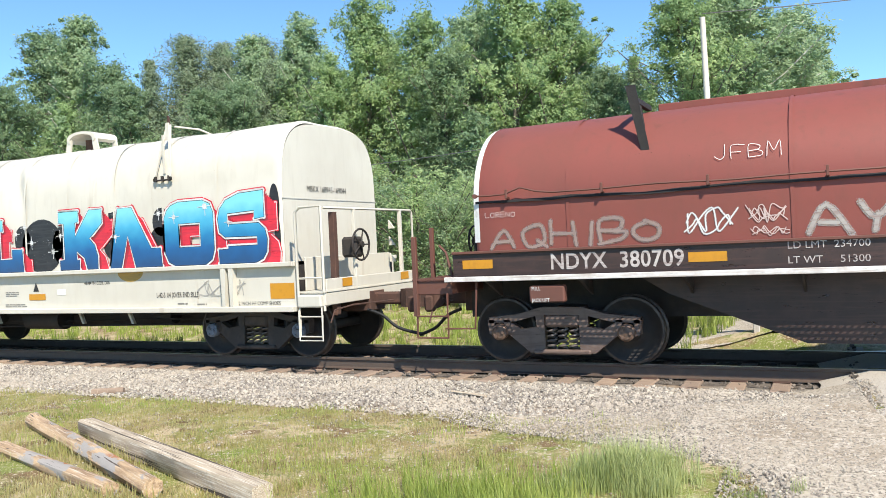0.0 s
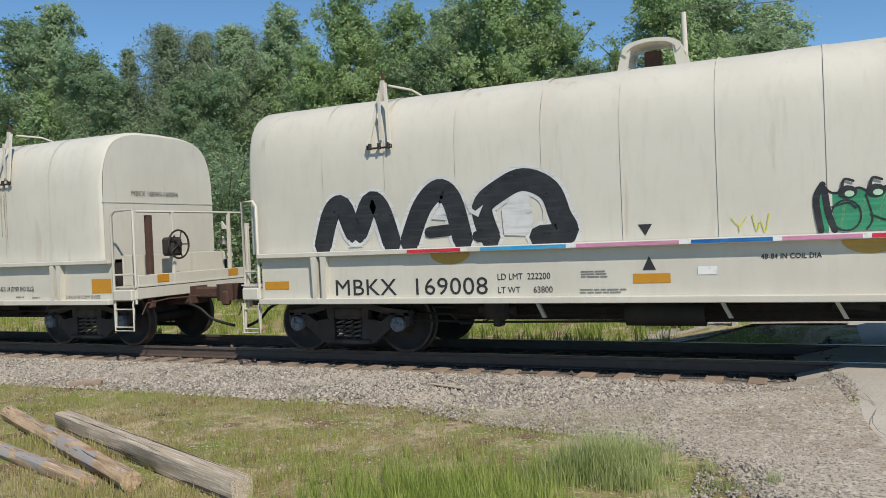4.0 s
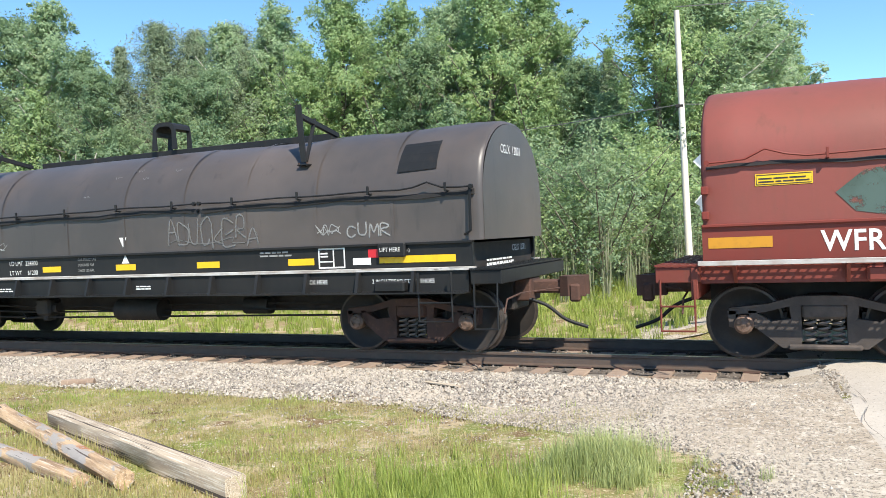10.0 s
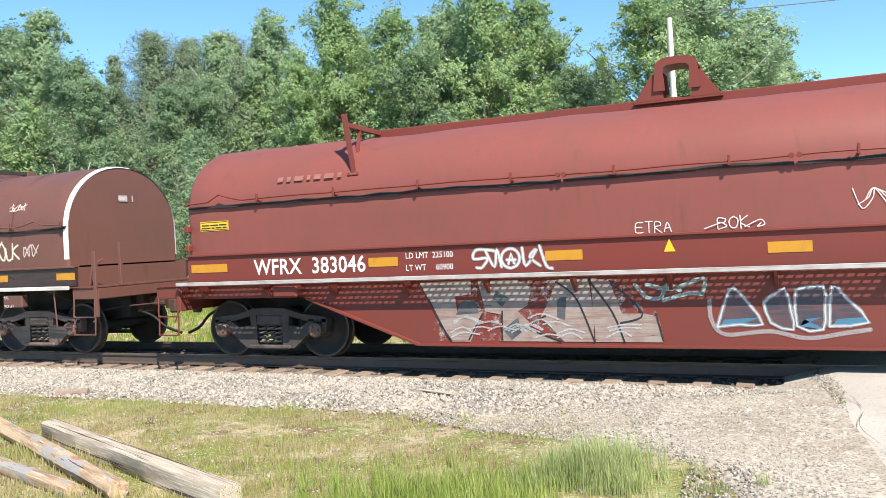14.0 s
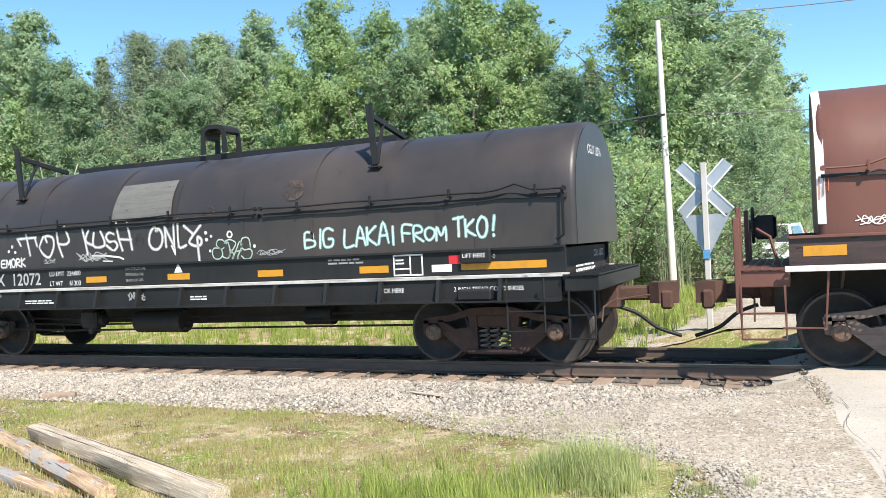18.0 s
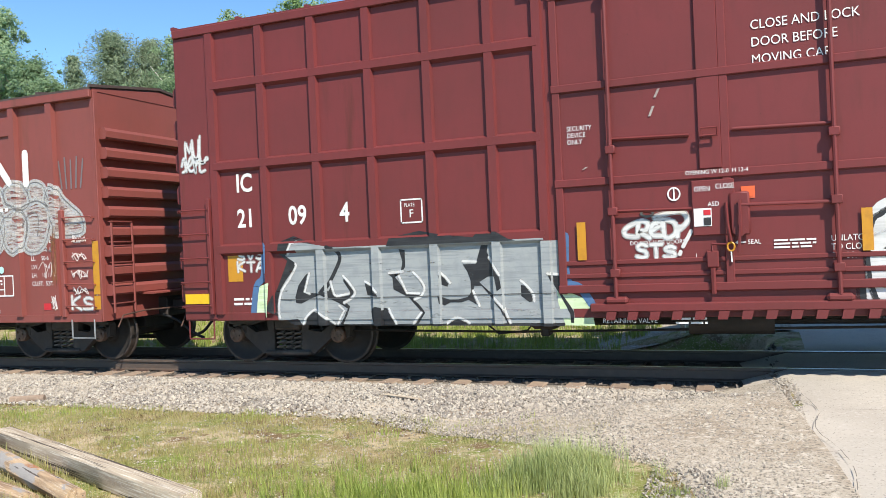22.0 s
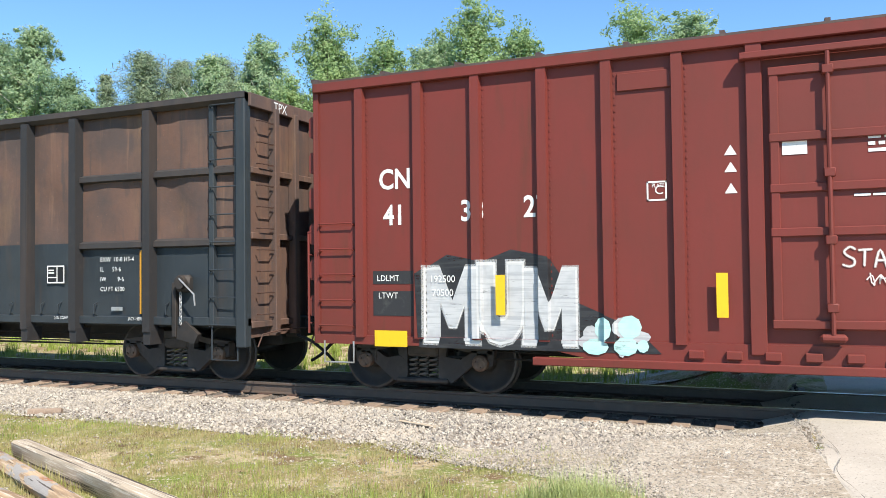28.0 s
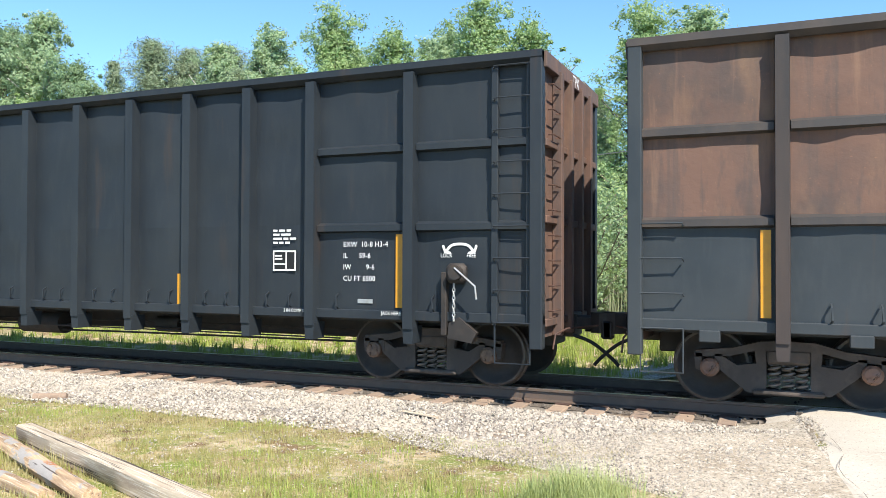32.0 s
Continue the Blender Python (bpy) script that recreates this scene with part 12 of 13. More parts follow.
for k, (x0, x1, z0, z1) in enumerate(((-1.5, -1.30, 3.25, 3.75), (-0.9, -0.5, 3.45, 3.8), (0.2, 0.9, 3.5, 3.8), (-1.3, 1.3, 1.18, 1.32), (-1.2, -0.3, 2.42, 2.7), (0.3, 1.2, 1.5, 1.7), (-1.4, 1.3, 2.30, 2.40))):
    wd.put(ragged_patch(x1 - x0, z1 - z0, k + 3), M["streak_rust"], "rust_run", "", 0.010, x0, z0)
wd.put(patch_geo(0.62, 0.42), spray("primer_grey", (0.15, 0.12, 0.115)), "primer_square", "grey primed square with chalk drawing", 0.003, -1.02, 1.45)
scrawl(wd, -0.9, 1.55, 0.4, 0.22, 0.009, M["chalk_white"], 31, 3, 0.006)
scrawl(wd, 0.30, 1.88, 0.5, 0.12, 0.009, M["chalk_white"], 32, 3, 0.006)
small_print(car, -0.26, 1.88, 0.14, 0.22, 6, -1.60, None, 3)
reflector(car, -0.19, 2.68, 0.21, 0.48, -1.615, "stencil")
tag(Wall(car, -1.595), "SPN", -1.47, 3.32, 0.18, 0.12, 0.026, WS, 4)
tag(Wall(car, -1.60), "MVIN", 0.25, 2.20, 0.16, 0.14, 0.016, SOOT, 4)
mark(car, on_side(patch_geo(0.11, 0.26), -0.46, 1.43, -1.60), M["reflector_yellow"], "yellow_tag")
# roof vents and plates high on the side
for x in (-6.0 + 0.1, -3.2, 3.05, 5.65):
    part("side_plate", Geo().box(x - 0.36, x + 0.36, y - 0.03, y, 3.86, 4.18, 0.008), M["box_red"], car)
for x in (4.78,):
    part("side_beam", Geo().box(x - 0.42, x + 0.42, yr - 0.01, y, 3.88, 4.02, 0.01), M["box_red"], car)
    part("vent_box", Geo().box(x - 0.10, x + 0.08, yr - 0.06, yr, 3.92, 4.06, 0.02), M["dark_iron"], car)
for i in range(9):
    x = -1.3 + 0.36 * i
    part("sill_pad", Geo().box(x - 0.10, x + 0.10, -1.62, -1.50, 0.74, 0.84, 0.01), M["box_red"], car)

# L: red boxcar with low graffiti
car, y, yr, ribs = ART["L"]
w = Wall(car, y, None, ribs, yr, (-1.56, 0.84))
halo = [(2.11, 0.76), (2.15, 1.54), (2.42, 1.80), (2.79, 1.83), (2.85, 2.03), (3.11, 2.13), (3.34, 2.07), (3.71, 1.97), (3.96, 2.06), (4.25, 2.16), (4.72, 2.18), (5.13, 2.03), (5.40, 2.08), (5.66, 1.93), (5.92, 1.85), (6.04, 1.70), (6.33, 1.69), (6.50, 1.56), (6.40, 1.40), (6.15, 1.14), (6.32, 1.10), (7.16, 0.95), (7.30, 0.72), (2.3, 0.70)]
w.put(poly_geo([halo]), MIST[MINT], "overspray", "", 0.0)
w.put(poly_geo([halo]), see_through(material("thin_mint", (0.38, 0.54, 0.52), [((0.28, 0.40, 0.38), 4.0, 0.4, 0.7, None)], 0.5), 9.0, 0.33, 0.40), "graffiti_halo", "thin pale mint halo", 0.001)
dark = [(2.16, 0.80), (2.22, 1.48), (2.45, 1.76), (2.95, 1.84), (3.02, 2.02), (3.30, 2.02), (3.60, 1.94), (3.78, 2.02), (4.0, 2.02), (4.25, 2.10), (4.68, 2.12), (5.10, 1.99), (5.40, 2.02), (5.62, 1.86), (5.36, 1.72), (5.36, 0.76), (2.3, 0.76)]
w.put(poly_geo([dark]), BLACK_SPRAY, "graffiti_ground", "black graffiti ground", 0.003)
ROSE = spray("rose_grey", (0.235, 0.195, 0.19), (0.30, 0.27, 0.265))
shapes = [ellipse(2.86, 1.31, 0.45, 0.49, 20), [(3.26, 1.95), (3.71, 1.84), (3.95, 1.43), (3.97, 0.90), (3.69, 0.84), (3.40, 0.84), (3.42, 1.30), (3.30, 1.62)], [(3.95, 1.90), (4.15, 1.83), (4.49, 1.15), (4.50, 0.90), (4.28, 0.86), (3.99, 1.15), (3.80, 1.60)],
          ellipse(4.50, 1.81, 0.23, 0.24, 16), [(4.52, 1.46), (4.83, 1.57), (4.77, 1.31), (5.0, 1.07), (4.99, 0.85), (4.58, 0.86)], [(4.76, 2.03), (5.06, 1.95), (5.20, 1.15), (5.08, 1.20), (4.90, 1.66)], [(5.24, 1.98), (5.44, 1.94), (5.64, 1.80), (5.36, 1.74), (5.28, 1.60)]]
for k, pts in enumerate(shapes):
    w.put(poly_geo([pts]), ROSE, "graffiti_letter", "rosy grey graffiti letter", 0.006 + 0.0003 * k)
for pts in (ellipse(2.86, 1.31, 0.45, 0.49, 20) + [(3.31, 1.31)], [(3.26, 1.95), (3.71, 1.84), (3.95, 1.43), (3.97, 0.92), (3.72, 0.85)], [(3.96, 1.90), (4.15, 1.83), (4.49, 1.15), (4.50, 0.90), (4.28, 0.86), (3.99, 1.15), (3.88, 1.42)], ellipse(4.50, 1.81, 0.23, 0.24, 16)[:13], [(4.54, 1.45), (4.83, 1.57), (4.77, 1.31), (5.0, 1.07), (4.99, 0.85)], [(4.76, 2.03), (5.06, 1.95), (5.20, 1.35)], [(5.24, 1.98), (5.46, 1.92), (5.64, 1.82)], [(5.32, 1.65), (5.30, 0.85)], [(6.0, 1.6), (6.12, 1.50), (6.18, 1.15)], [(6.33, 1.48), (6.40, 1.16)]):
    line = smooth_line(pts, 3)
    w.put(stroke_geo([line], 0.07), MIST[WHITE_SPRAY], "overspray", "", 0.010)
    w.put(stroke_geo([line], 0.030), WHITE_SPRAY, "graffiti_line", "white spray line", 0.0115)
SMOKE = spray("smoke_grey", (0.10, 0.095, 0.09), (0.20, 0.19, 0.185))
w.put(poly_geo([[(5.37, 0.76), (5.37, 1.15), (5.95, 1.12), (6.16, 1.14), (6.4, 1.06), (7.0, 1.0), (7.12, 0.76)]]), SMOKE, "graffiti_fill", "smoky grey sprayed patch", 0.004)
w.put(poly_geo([[(5.37, 1.12), (5.37, 1.52), (6.12, 1.52), (6.14, 1.12)]]), SOOT, "graffiti_fill", "sooty panel", 0.0045)
w.put(stroke_geo([smooth_line([(5.45, 1.05), (5.8, 1.22), (6.1, 1.40)], 4), smooth_line([(5.7, 0.85), (6.1, 1.0), (6.8, 1.0)], 4), smooth_line([(5.5, 1.38), (5.75, 1.36)], 3)], 0.08), MIST[SILVER], "spray_swipe", "", 0.007)
w.put(poly_geo([[(5.37, 1.54), (5.37, 1.68), (5.66, 1.70), (5.66, 1.54)]]), spray("tan_spray", (0.42, 0.30, 0.18), (0.55, 0.50, 0.40)), "graffiti_fill", "", 0.007)
w.put(poly_geo([[(5.68, 1.54), (5.70, 1.70), (6.0, 1.70), (6.45, 1.62), (6.4, 1.52)]]), MINT, "graffiti_fill", "", 0.007)
part("side_hatch", Geo().box(5.38, 6.12, y - 0.05, y, 1.50, 1.54, 0.008), M["box_dark"], car)
w.put(stroke_geo([smooth_line([(6.62, 1.40), (6.52, 1.32), (6.62, 1.24), (6.52, 1.20)], 4), smooth_line([(6.68, 1.30), (6.78, 1.30), (6.70, 1.22), (6.82, 1.18)], 4), smooth_line([(6.86, 1.30), (6.86, 1.14)], 3), [(6.42, 1.40), (6.44, 1.2)]], 0.030), MINT, "sprayed_tag", "", 0.008)
for x in (2.52, 5.08):
    reflector(car, x, 1.18, 0.12, 0.50, yr - 0.02, "reflector_yellow")
reflector(car, 6.36, 0.76, 0.56, 0.22, -1.565, "reflector_yellow")
data_plate(car, 6.28, 1.50, 0.66, 0.40, y)
lettering(car, "EXW   10-8\nEG", 3.58, 2.18, 0.06, y, None, 0.9, "", 1.0, 0, 1.7)
lettering(car, "EXH   15-5\n           14-1", 4.50, 2.18, 0.06, y, None, 0.9, "", 1.0, 0, 1.7)
for k in range(4):
    scrawl(w, 7.18, 1.08 + 0.30 * k, 0.45, 0.22, 0.014, M["chalk_white"], 30 + k, 3)
w.put(poly_geo([[(-6.2, 0.70), (-6.25, 1.7), (-5.8, 1.95), (-5.3, 1.85), (-4.9, 2.0), (-4.4, 1.90), (-4.0, 1.3), (-3.3, 1.0), (-3.0, 0.70)]]), BLACK_SPRAY, "graffiti_ground", "", 0.0)
row = [("M", -6.1, -5.35, 0.80, 1.75), ("U", -5.32, -4.75, 0.80, 1.80), ("M", -4.72, -4.05, 0.80, 1.72)]
block_word(w, row, 0.09, [(SILVER, ALL, 9)], [(WHITE_SPRAY, 0.05)], None, "silver graffiti letter")
speckle(w, -4.1, -3.1, 0.76, 1.05, 5, 0.14, [SILVER, MINT], 3, 0.008)
for txt, x, z in (("CN", -6.82, 2.88), ("41", -6.75, 2.38), ("38", -5.60, 2.40), ("27", -4.72, 2.42)):
    lettering(car, txt, x, z, 0.28, y, None, 0.86, "white stencilled number", 1.0, 0.008)
reflector(car, -6.88, 0.70, 0.50, 0.22, -1.565, "reflector_yellow")
mark(car, on_side(patch_geo(0.66, 0.18), -6.92, 1.56, y), M["stencil_black"], "repaint_patch")
mark(car, on_side(patch_geo(0.66, 0.34), -6.92, 1.12, y), M["stencil_black"], "repaint_patch")
lettering(car, "LDLMT", -6.86, 1.60, 0.085, y - 0.004, None, 0.95)
lettering(car, "LTWT", -6.84, 1.36, 0.085, y - 0.004, None, 0.95)
lettering(car, "192500\n 70500", -6.05, 1.58, 0.095, y - 0.02, None, 0.95, "", 1.0, 0, 1.4)
for x in (-5.13 + 0.05, -2.36):
    reflector(car, x, 1.15, 0.13, 0.52, yr - 0.02, "reflector_yellow")
plate_sign(car, -3.15, 2.55, 0.24, y, "C")
for k, z in enumerate((3.05, 2.85, 2.6)):
    triangle(car, -2.25, z, 0.14, 0.12, y, M["stencil"])
tag(Wall(car, -1.592), "STANG", -1.02, 1.72, 0.20, 0.12, 0.016, M["chalk_white"], 5)
scrawl(Wall(car, -1.592), -0.8, 1.5, 0.25, 0.16, 0.012, M["chalk_white"], 5, 2)
for x, z, ww, hh, n in ((-0.75, 2.98, 0.55, 0.22, 3), (0.35, 2.98, 0.65, 0.36, 4), (0.38, 1.45, 0.6, 0.4, 5), (-0.9, 2.5, 1.9, 0.05, 1)):
    small_print(car, x, z, ww, hh, n, -1.592, None, n)
mark(car, on_side(stroke_geo([ellipse(0.28, 3.18, 0.10, 0.12, 14) + [(0.38, 3.18)], [(0.28, 3.08), (0.28, 3.26)]], 0.022), 0, 0, -1.592), M["stencil"], "round_mark")
reflector(car, -1.62, 3.0, 0.26, 0.16, -1.592, "stencil")
reflector(car, -0.20, 1.70, 0.15, 0.58, -1.625, "stencil")
for x in (2.97, -3.15):
    part("side_plate", Geo().box(x - 0.34, x + 0.34, y - 0.03, y, 3.92, 4.06 if x > 0 else 4.14, 0.008), M["box_dark"], car)
part("side_frame_beam", Geo().box(5.36, 6.12, yr - 0.01, y, 3.68, 3.86, 0.01), M["box_dark"], car)
part("side_frame_beam", Geo().box(6.20, 7.0, yr - 0.01, y, 3.92, 4.20, 0.01), M["box_dark"], car)
part("vent_box", Geo().box(5.80, 5.95, yr - 0.06, yr, 3.70, 3.86, 0.02), M["dark_iron"], car)
g = Geo()
for i in range(44):
    z = 0.95 + 0.075 * i
    g.prism([(7.56, z), (7.62, z + 0.015), (7.62, z + 0.05), (7.56, z + 0.035)], "y", y - 0.012, y)
part("corner_rivets", g, M["dark_iron"], car)
part("low_beam", Geo().box(-4.6, 3.4, -1.62, -1.50, 0.52, 0.62, 0.01), M["box_dark"], car)
reflector(car, -0.15, 0.54, 0.35, 0.07, -1.62, "reflector_yellow")
for i in range(12):
    x = -2.6 + 0.42 * i
    part("sill_pad", Geo().box(x - 0.09, x + 0.09, -1.62, -1.52, 0.66, 0.76, 0.01), M["box_dark"], car)

# M: numbers on a dark ground
car, y, yr, ribs = ART["M"]
for x0, x1, yy in ((-5.88, -5.77, yr), (-5.77, -4.77, -1.484), (-4.77, -4.61, yr), (-4.61, -3.61, -1.484), (-3.61, -3.45, yr), (-3.45, -2.46, -1.484), (-2.46, -2.33, yr)):
    mark(car, on_side(patch_geo(x1 - x0, 0.62), x0, 2.26, yy), M["slate_paint"], "repaint_patch", "slate repainted ground")
for txt, x, z, s in (("TP", -5.34, 2.66, 0.26), ("PX", -4.22, 2.64, 0.26), ("70", -5.32, 2.14, 0.25), ("027", -4.26, 2.14, 0.25), ("R-AGE", -3.32, 1.90, 0.25)):
    lettering(car, txt, x, z, s, -1.490, None, 0.82, "white stencilled number", 1.0, 0.004)
lettering(car, "LDLMT\nLTWT", -5.34, 1.60, 0.085, -1.490, None, 0.9, "", 1.0, 0, 1.5)
lettering(car, "184200\n 78800", -4.18, 1.60, 0.085, -1.490, None, 0.9, "", 1.0, 0, 1.5)
plate_sign(car, -3.08, 2.38, 0.28, -1.490, "C")
text_x(car, "TPX", 9.19, -0.9, 4.28, 0.16, M["stencil"])
for x in (-8.2, -6.6):
    part("jack_plate", Geo().box(x - 0.12, x + 0.12, -1.56, -1.44, 0.80, 0.94, 0.01), M["slate_paint"], car)
# N: second gondola
car, y, yr, ribs = ART["N"]
L = [smooth_line([(7.78, 1.88), (7.86, 1.96), (7.98, 1.98), (8.10, 1.96), (8.18, 1.88)], 4), [(7.74, 1.95), (7.77, 1.87), (7.84, 1.86)], [(8.22, 1.95), (8.19, 1.87), (8.12, 1.86)]]
mark(car, on_side(stroke_geo(L, 0.035), 0, 0, -1.488), M["stencil"], "arrow_mark", "white curved arrow")
lettering(car, "LOCK", 7.70, 1.80, 0.055, -1.488, None, 0.85)
lettering(car, "FREE", 8.08, 1.80, 0.055, -1.488, None, 0.85)
small_print(car, 4.98, 2.0, 0.4, 0.24, 4, -1.488, None, 4)
text_x(car, "TPX", 9.19, -0.2, 4.28, 0.16, M["stencil"])

# ---- crossing sign, pole, wires, parked car ----
M["sign_back"] = material("sign_aluminium", (0.50, 0.53, 0.55), [((0.40, 0.42, 0.44), 3.0, 0.45, 0.75, None)], 0.45, 0.7)
M["sign_white"] = material("sign_white", (0.72, 0.73, 0.73), (), 0.45)
M["post_wood"] = material("painted_post", (0.52, 0.50, 0.47), [((0.36, 0.33, 0.29), 4.0, 0.5, 0.75, (1, 1, 0.2))], 0.8)
M["pole_wood"] = material("pole_wood", (0.66, 0.61, 0.52), [((0.54, 0.47, 0.38), 3.0, 0.45, 0.75, (1, 1, 0.1))], 0.85)
sign = thing("crossing_sign", "back of a railway crossbuck and yield sign on a post", "crossing sign")
sign.location = (-1.42, 15.2, ground_z(-1.42, 15.2))
part("post", Geo().box(-0.05, 0.05, -0.05, 0.05, -0.3, 2.98, 0.01), M["post_wood"], sign, "pale wooden sign post")
for a in (47, -47):
    g = Geo().box(-0.61, 0.61, 0.065 if a > 0 else 0.075, 0.070 if a > 0 else 0.080, -0.115, 0.115)
    b = part("crossbuck_blade", g, M["sign_back"], sign, "bare aluminium back of a crossbuck blade")
    b.location, b.rotation_euler = (0, 0, 2.52), (0, radians(a), 0)
    for z in (-0.10, 0.10):
        r = part("blade_edge", Geo().box(-0.61, 0.61, 0.052, 0.066, z - 0.012, z + 0.012), M["sign_white"], b)
part("yield_sign", Geo().prism([(-0.42, 2.05), (0.42, 2.05), (0.03, 1.30), (-0.03, 1.30)], "y", 0.065, 0.070), M["sign_back"], sign, "bare aluminium back of a yield sign")
part("blue_notice", Geo().box(-0.06, 0.06, -0.072, -0.062, 1.26, 1.42), spray("notice_blue", (0.10, 0.30, 0.55)), sign, "small blue notice on the post")

pole = thing("utility_pole", "tall pale wooden utility pole", "utility pole")
pole.location = (-2.93, 22.0, -0.1)
part("pole_shaft", Geo().cyl((0, 0, -0.5), (-0.11, 0, 7.40), 0.105, 12, 0.070), M["pole_wood"], pole, smooth=40)
part("bracket", Geo().box(-0.22, -0.02, -0.08, 0.08, 4.85, 4.95, 0.02), M["dark_iron"], pole)
M["wire"] = material("wire", (0.10, 0.10, 0.10), (), 0.6)
def wire(a, b, sag, label):
    a, b = Vector(a), Vector(b)
    pts = [a.lerp(b, i / 24) - Vector((0, 0, sag * 4 * (i / 24) * (1 - i / 24))) for i in range(25)]
    return tagged(part("power_line", Geo().tube(pts, 0.014, 4), M["wire"]), label, "cable", "overhead wires")
wire((-3.02, 22, 4.85), (-42, 20.0, 5.6), 1.0, "thin overhead cable before the trees")
wire((-3.02, 22, 4.85), (12, 28.5, 6.0), 0.5, "thin overhead cable crossing the road")
wire((-3.04, 22, 7.4), (14, 25.5, 8.3), 0.4, "thin overhead wire from the pole top")
# distant poles along the road
for x, y, h in ((7.2, 62, 9.0), (7.8, 95, 8.6), (8.4, 128, 8.4), (9.0, 165, 8.4)):
    p = part("utility_pole", Geo().cyl((0, 0, -0.3), (0, 0, h), 0.15, 8, 0.10), M["pole_wood"])
    p.location = (x, y, -0.1)
    tagged(p, "distant wooden utility pole beside the road", "utility pole", "poles along the road")


def parked_car():
    """A white pickup-fronted utility vehicle that faces the crossing (its front to -y)."""
    car = thing("suv", "white sport utility vehicle standing on the road verge", "suv")
    W = material("car_white", (0.78, 0.79, 0.80), (), 0.25)
    W.node_tree.nodes["Principled BSDF"].inputs["Coat Weight"].default_value = 0.6
    glass = material("car_glass", (0.03, 0.035, 0.04), (), 0.08)
    dark = material("car_trim", (0.02, 0.02, 0.022), (), 0.5)
    lampm = material("headlamp", (0.55, 0.57, 0.60), (), 0.15, 0.3)
    body = Geo()
    def ring(y, hw, z0, z1, r=0.10):
        return [(-hw + r, y, z0), (hw - r, y, z0), (hw, y, z0 + r), (hw, y, z1 - r), (hw - r, y, z1), (-hw + r, y, z1), (-hw, y, z1 - r), (-hw, y, z0 + r)]
    body.loft([ring(0.0, 0.86, 0.42, 0.92), ring(0.10, 0.95, 0.36, 1.04), ring(0.55, 0.98, 0.34, 1.10), ring(1.35, 0.99, 0.34, 1.16), ring(4.6, 0.99, 0.34, 1.16), ring(5.1, 0.94, 0.42, 1.12)])
    part("body", body, W, car, "glossy white body", 40)
    cab = Geo()
    def top(y, hw, z, inset=0.0):
        return [(-hw, y, 1.14), (hw, y, 1.14), (hw - inset, y, z), (-hw + inset, y, z)]
    cab.loft([[(-0.92, 1.30, 1.12), (0.92, 1.30, 1.12), (0.90, 1.32, 1.15), (-0.90, 1.32, 1.15)], [(-0.94, 2.05, 1.12), (0.94, 2.05, 1.12), (0.72, 2.05, 1.84), (-0.72, 2.05, 1.84)], [(-0.94, 4.6, 1.12), (0.94, 4.6, 1.12), (0.74, 4.5, 1.88), (-0.74, 4.5, 1.88)], [(-0.9, 5.0, 1.12), (0.9, 5.0, 1.12), (0.74, 4.8, 1.70), (-0.74, 4.8, 1.70)]])
    part("cabin", cab, W, car, "white roof and pillars", 40)
    part("windscreen", Geo().add([(-0.83, 1.335, 1.17), (0.83, 1.335, 1.17), (0.66, 2.0, 1.80), (-0.66, 2.0, 1.80)], [(0, 1, 2, 3)]), glass, car, "dark windscreen")
    for s in (-1, 1):
        part("side_window", Geo().add([(s * 0.945, 1.75, 1.18), (s * 0.945, 4.3, 1.18), (s * 0.775, 4.2, 1.76), (s * 0.775, 2.15, 1.76)], [(0, 1, 2, 3)]), glass, car)
        part("headlight", Geo().box(min(s * 0.58, s * 0.90), max(s * 0.58, s * 0.90), -0.03, 0.10, 0.78, 0.98, 0.03), lampm, car, "clear headlight")
        part("mirror", Geo().box(min(s * 0.98, s * 1.22), max(s * 0.98, s * 1.22), 1.55, 1.70, 1.16, 1.36, 0.05), W, car)
        for y in (0.95, 4.0):
            t = Geo().cyl((s * 0.78, y, 0.36), (s * 1.0, y, 0.36), 0.37, 20)
            wl = part("wheel", t, dark, car, smooth=40)
            part("rim", Geo().cyl((s * 0.99, y, 0.36), (s * 1.012, y, 0.36), 0.22, 14), lampm, wl)
        part("roof_rail", Geo().tube([(s * 0.62, 2.3, 1.90), (s * 0.62, 4.4, 1.92)], 0.02, 5), dark, car)
    part("grille", Geo().box(-0.56, 0.56, -0.035, 0.05, 0.66, 0.96, 0.02), dark, car, "black grille")
    part("grille_bar", Geo().box(-0.60, 0.60, -0.06, 0.0, 0.80, 0.86, 0.015), W, car)
    part("bumper", Geo().box(-0.92, 0.92, -0.08, 0.25, 0.40, 0.62, 0.05), W, car, "", 40)
    part("air_intake", Geo().box(-0.55, 0.55, -0.095, -0.05, 0.44, 0.56, 0.02), dark, car)
    return car
suv = parked_car()
suv.matrix_world = pose(-1.12, 31.5, road_z(31.5) + 0.0, 0, 0, -9)
M["far_red"] = material("far_red_paint", (0.40, 0.04, 0.03), (), 0.4)
far = thing("pickup", "small distant red vehicle on the road", "vehicle")
part("body", Geo().box(-0.95, 0.95, 0, 5.0, 0.35, 1.0, 0.1), M["far_red"], far)
part("cabin", Geo().box(-0.85, 0.85, 1.6, 3.4, 1.0, 1.75, 0.15), M["far_red"], far)
for sx in (-0.8, 0.8):
    for sy in (0.9, 4.1):
        part("wheel", Geo().cyl((sx - 0.1, sy, 0.35), (sx + 0.1, sy, 0.35), 0.36, 12), M["dark_iron"], far)
far.location = (1.3, 150, -0.03)

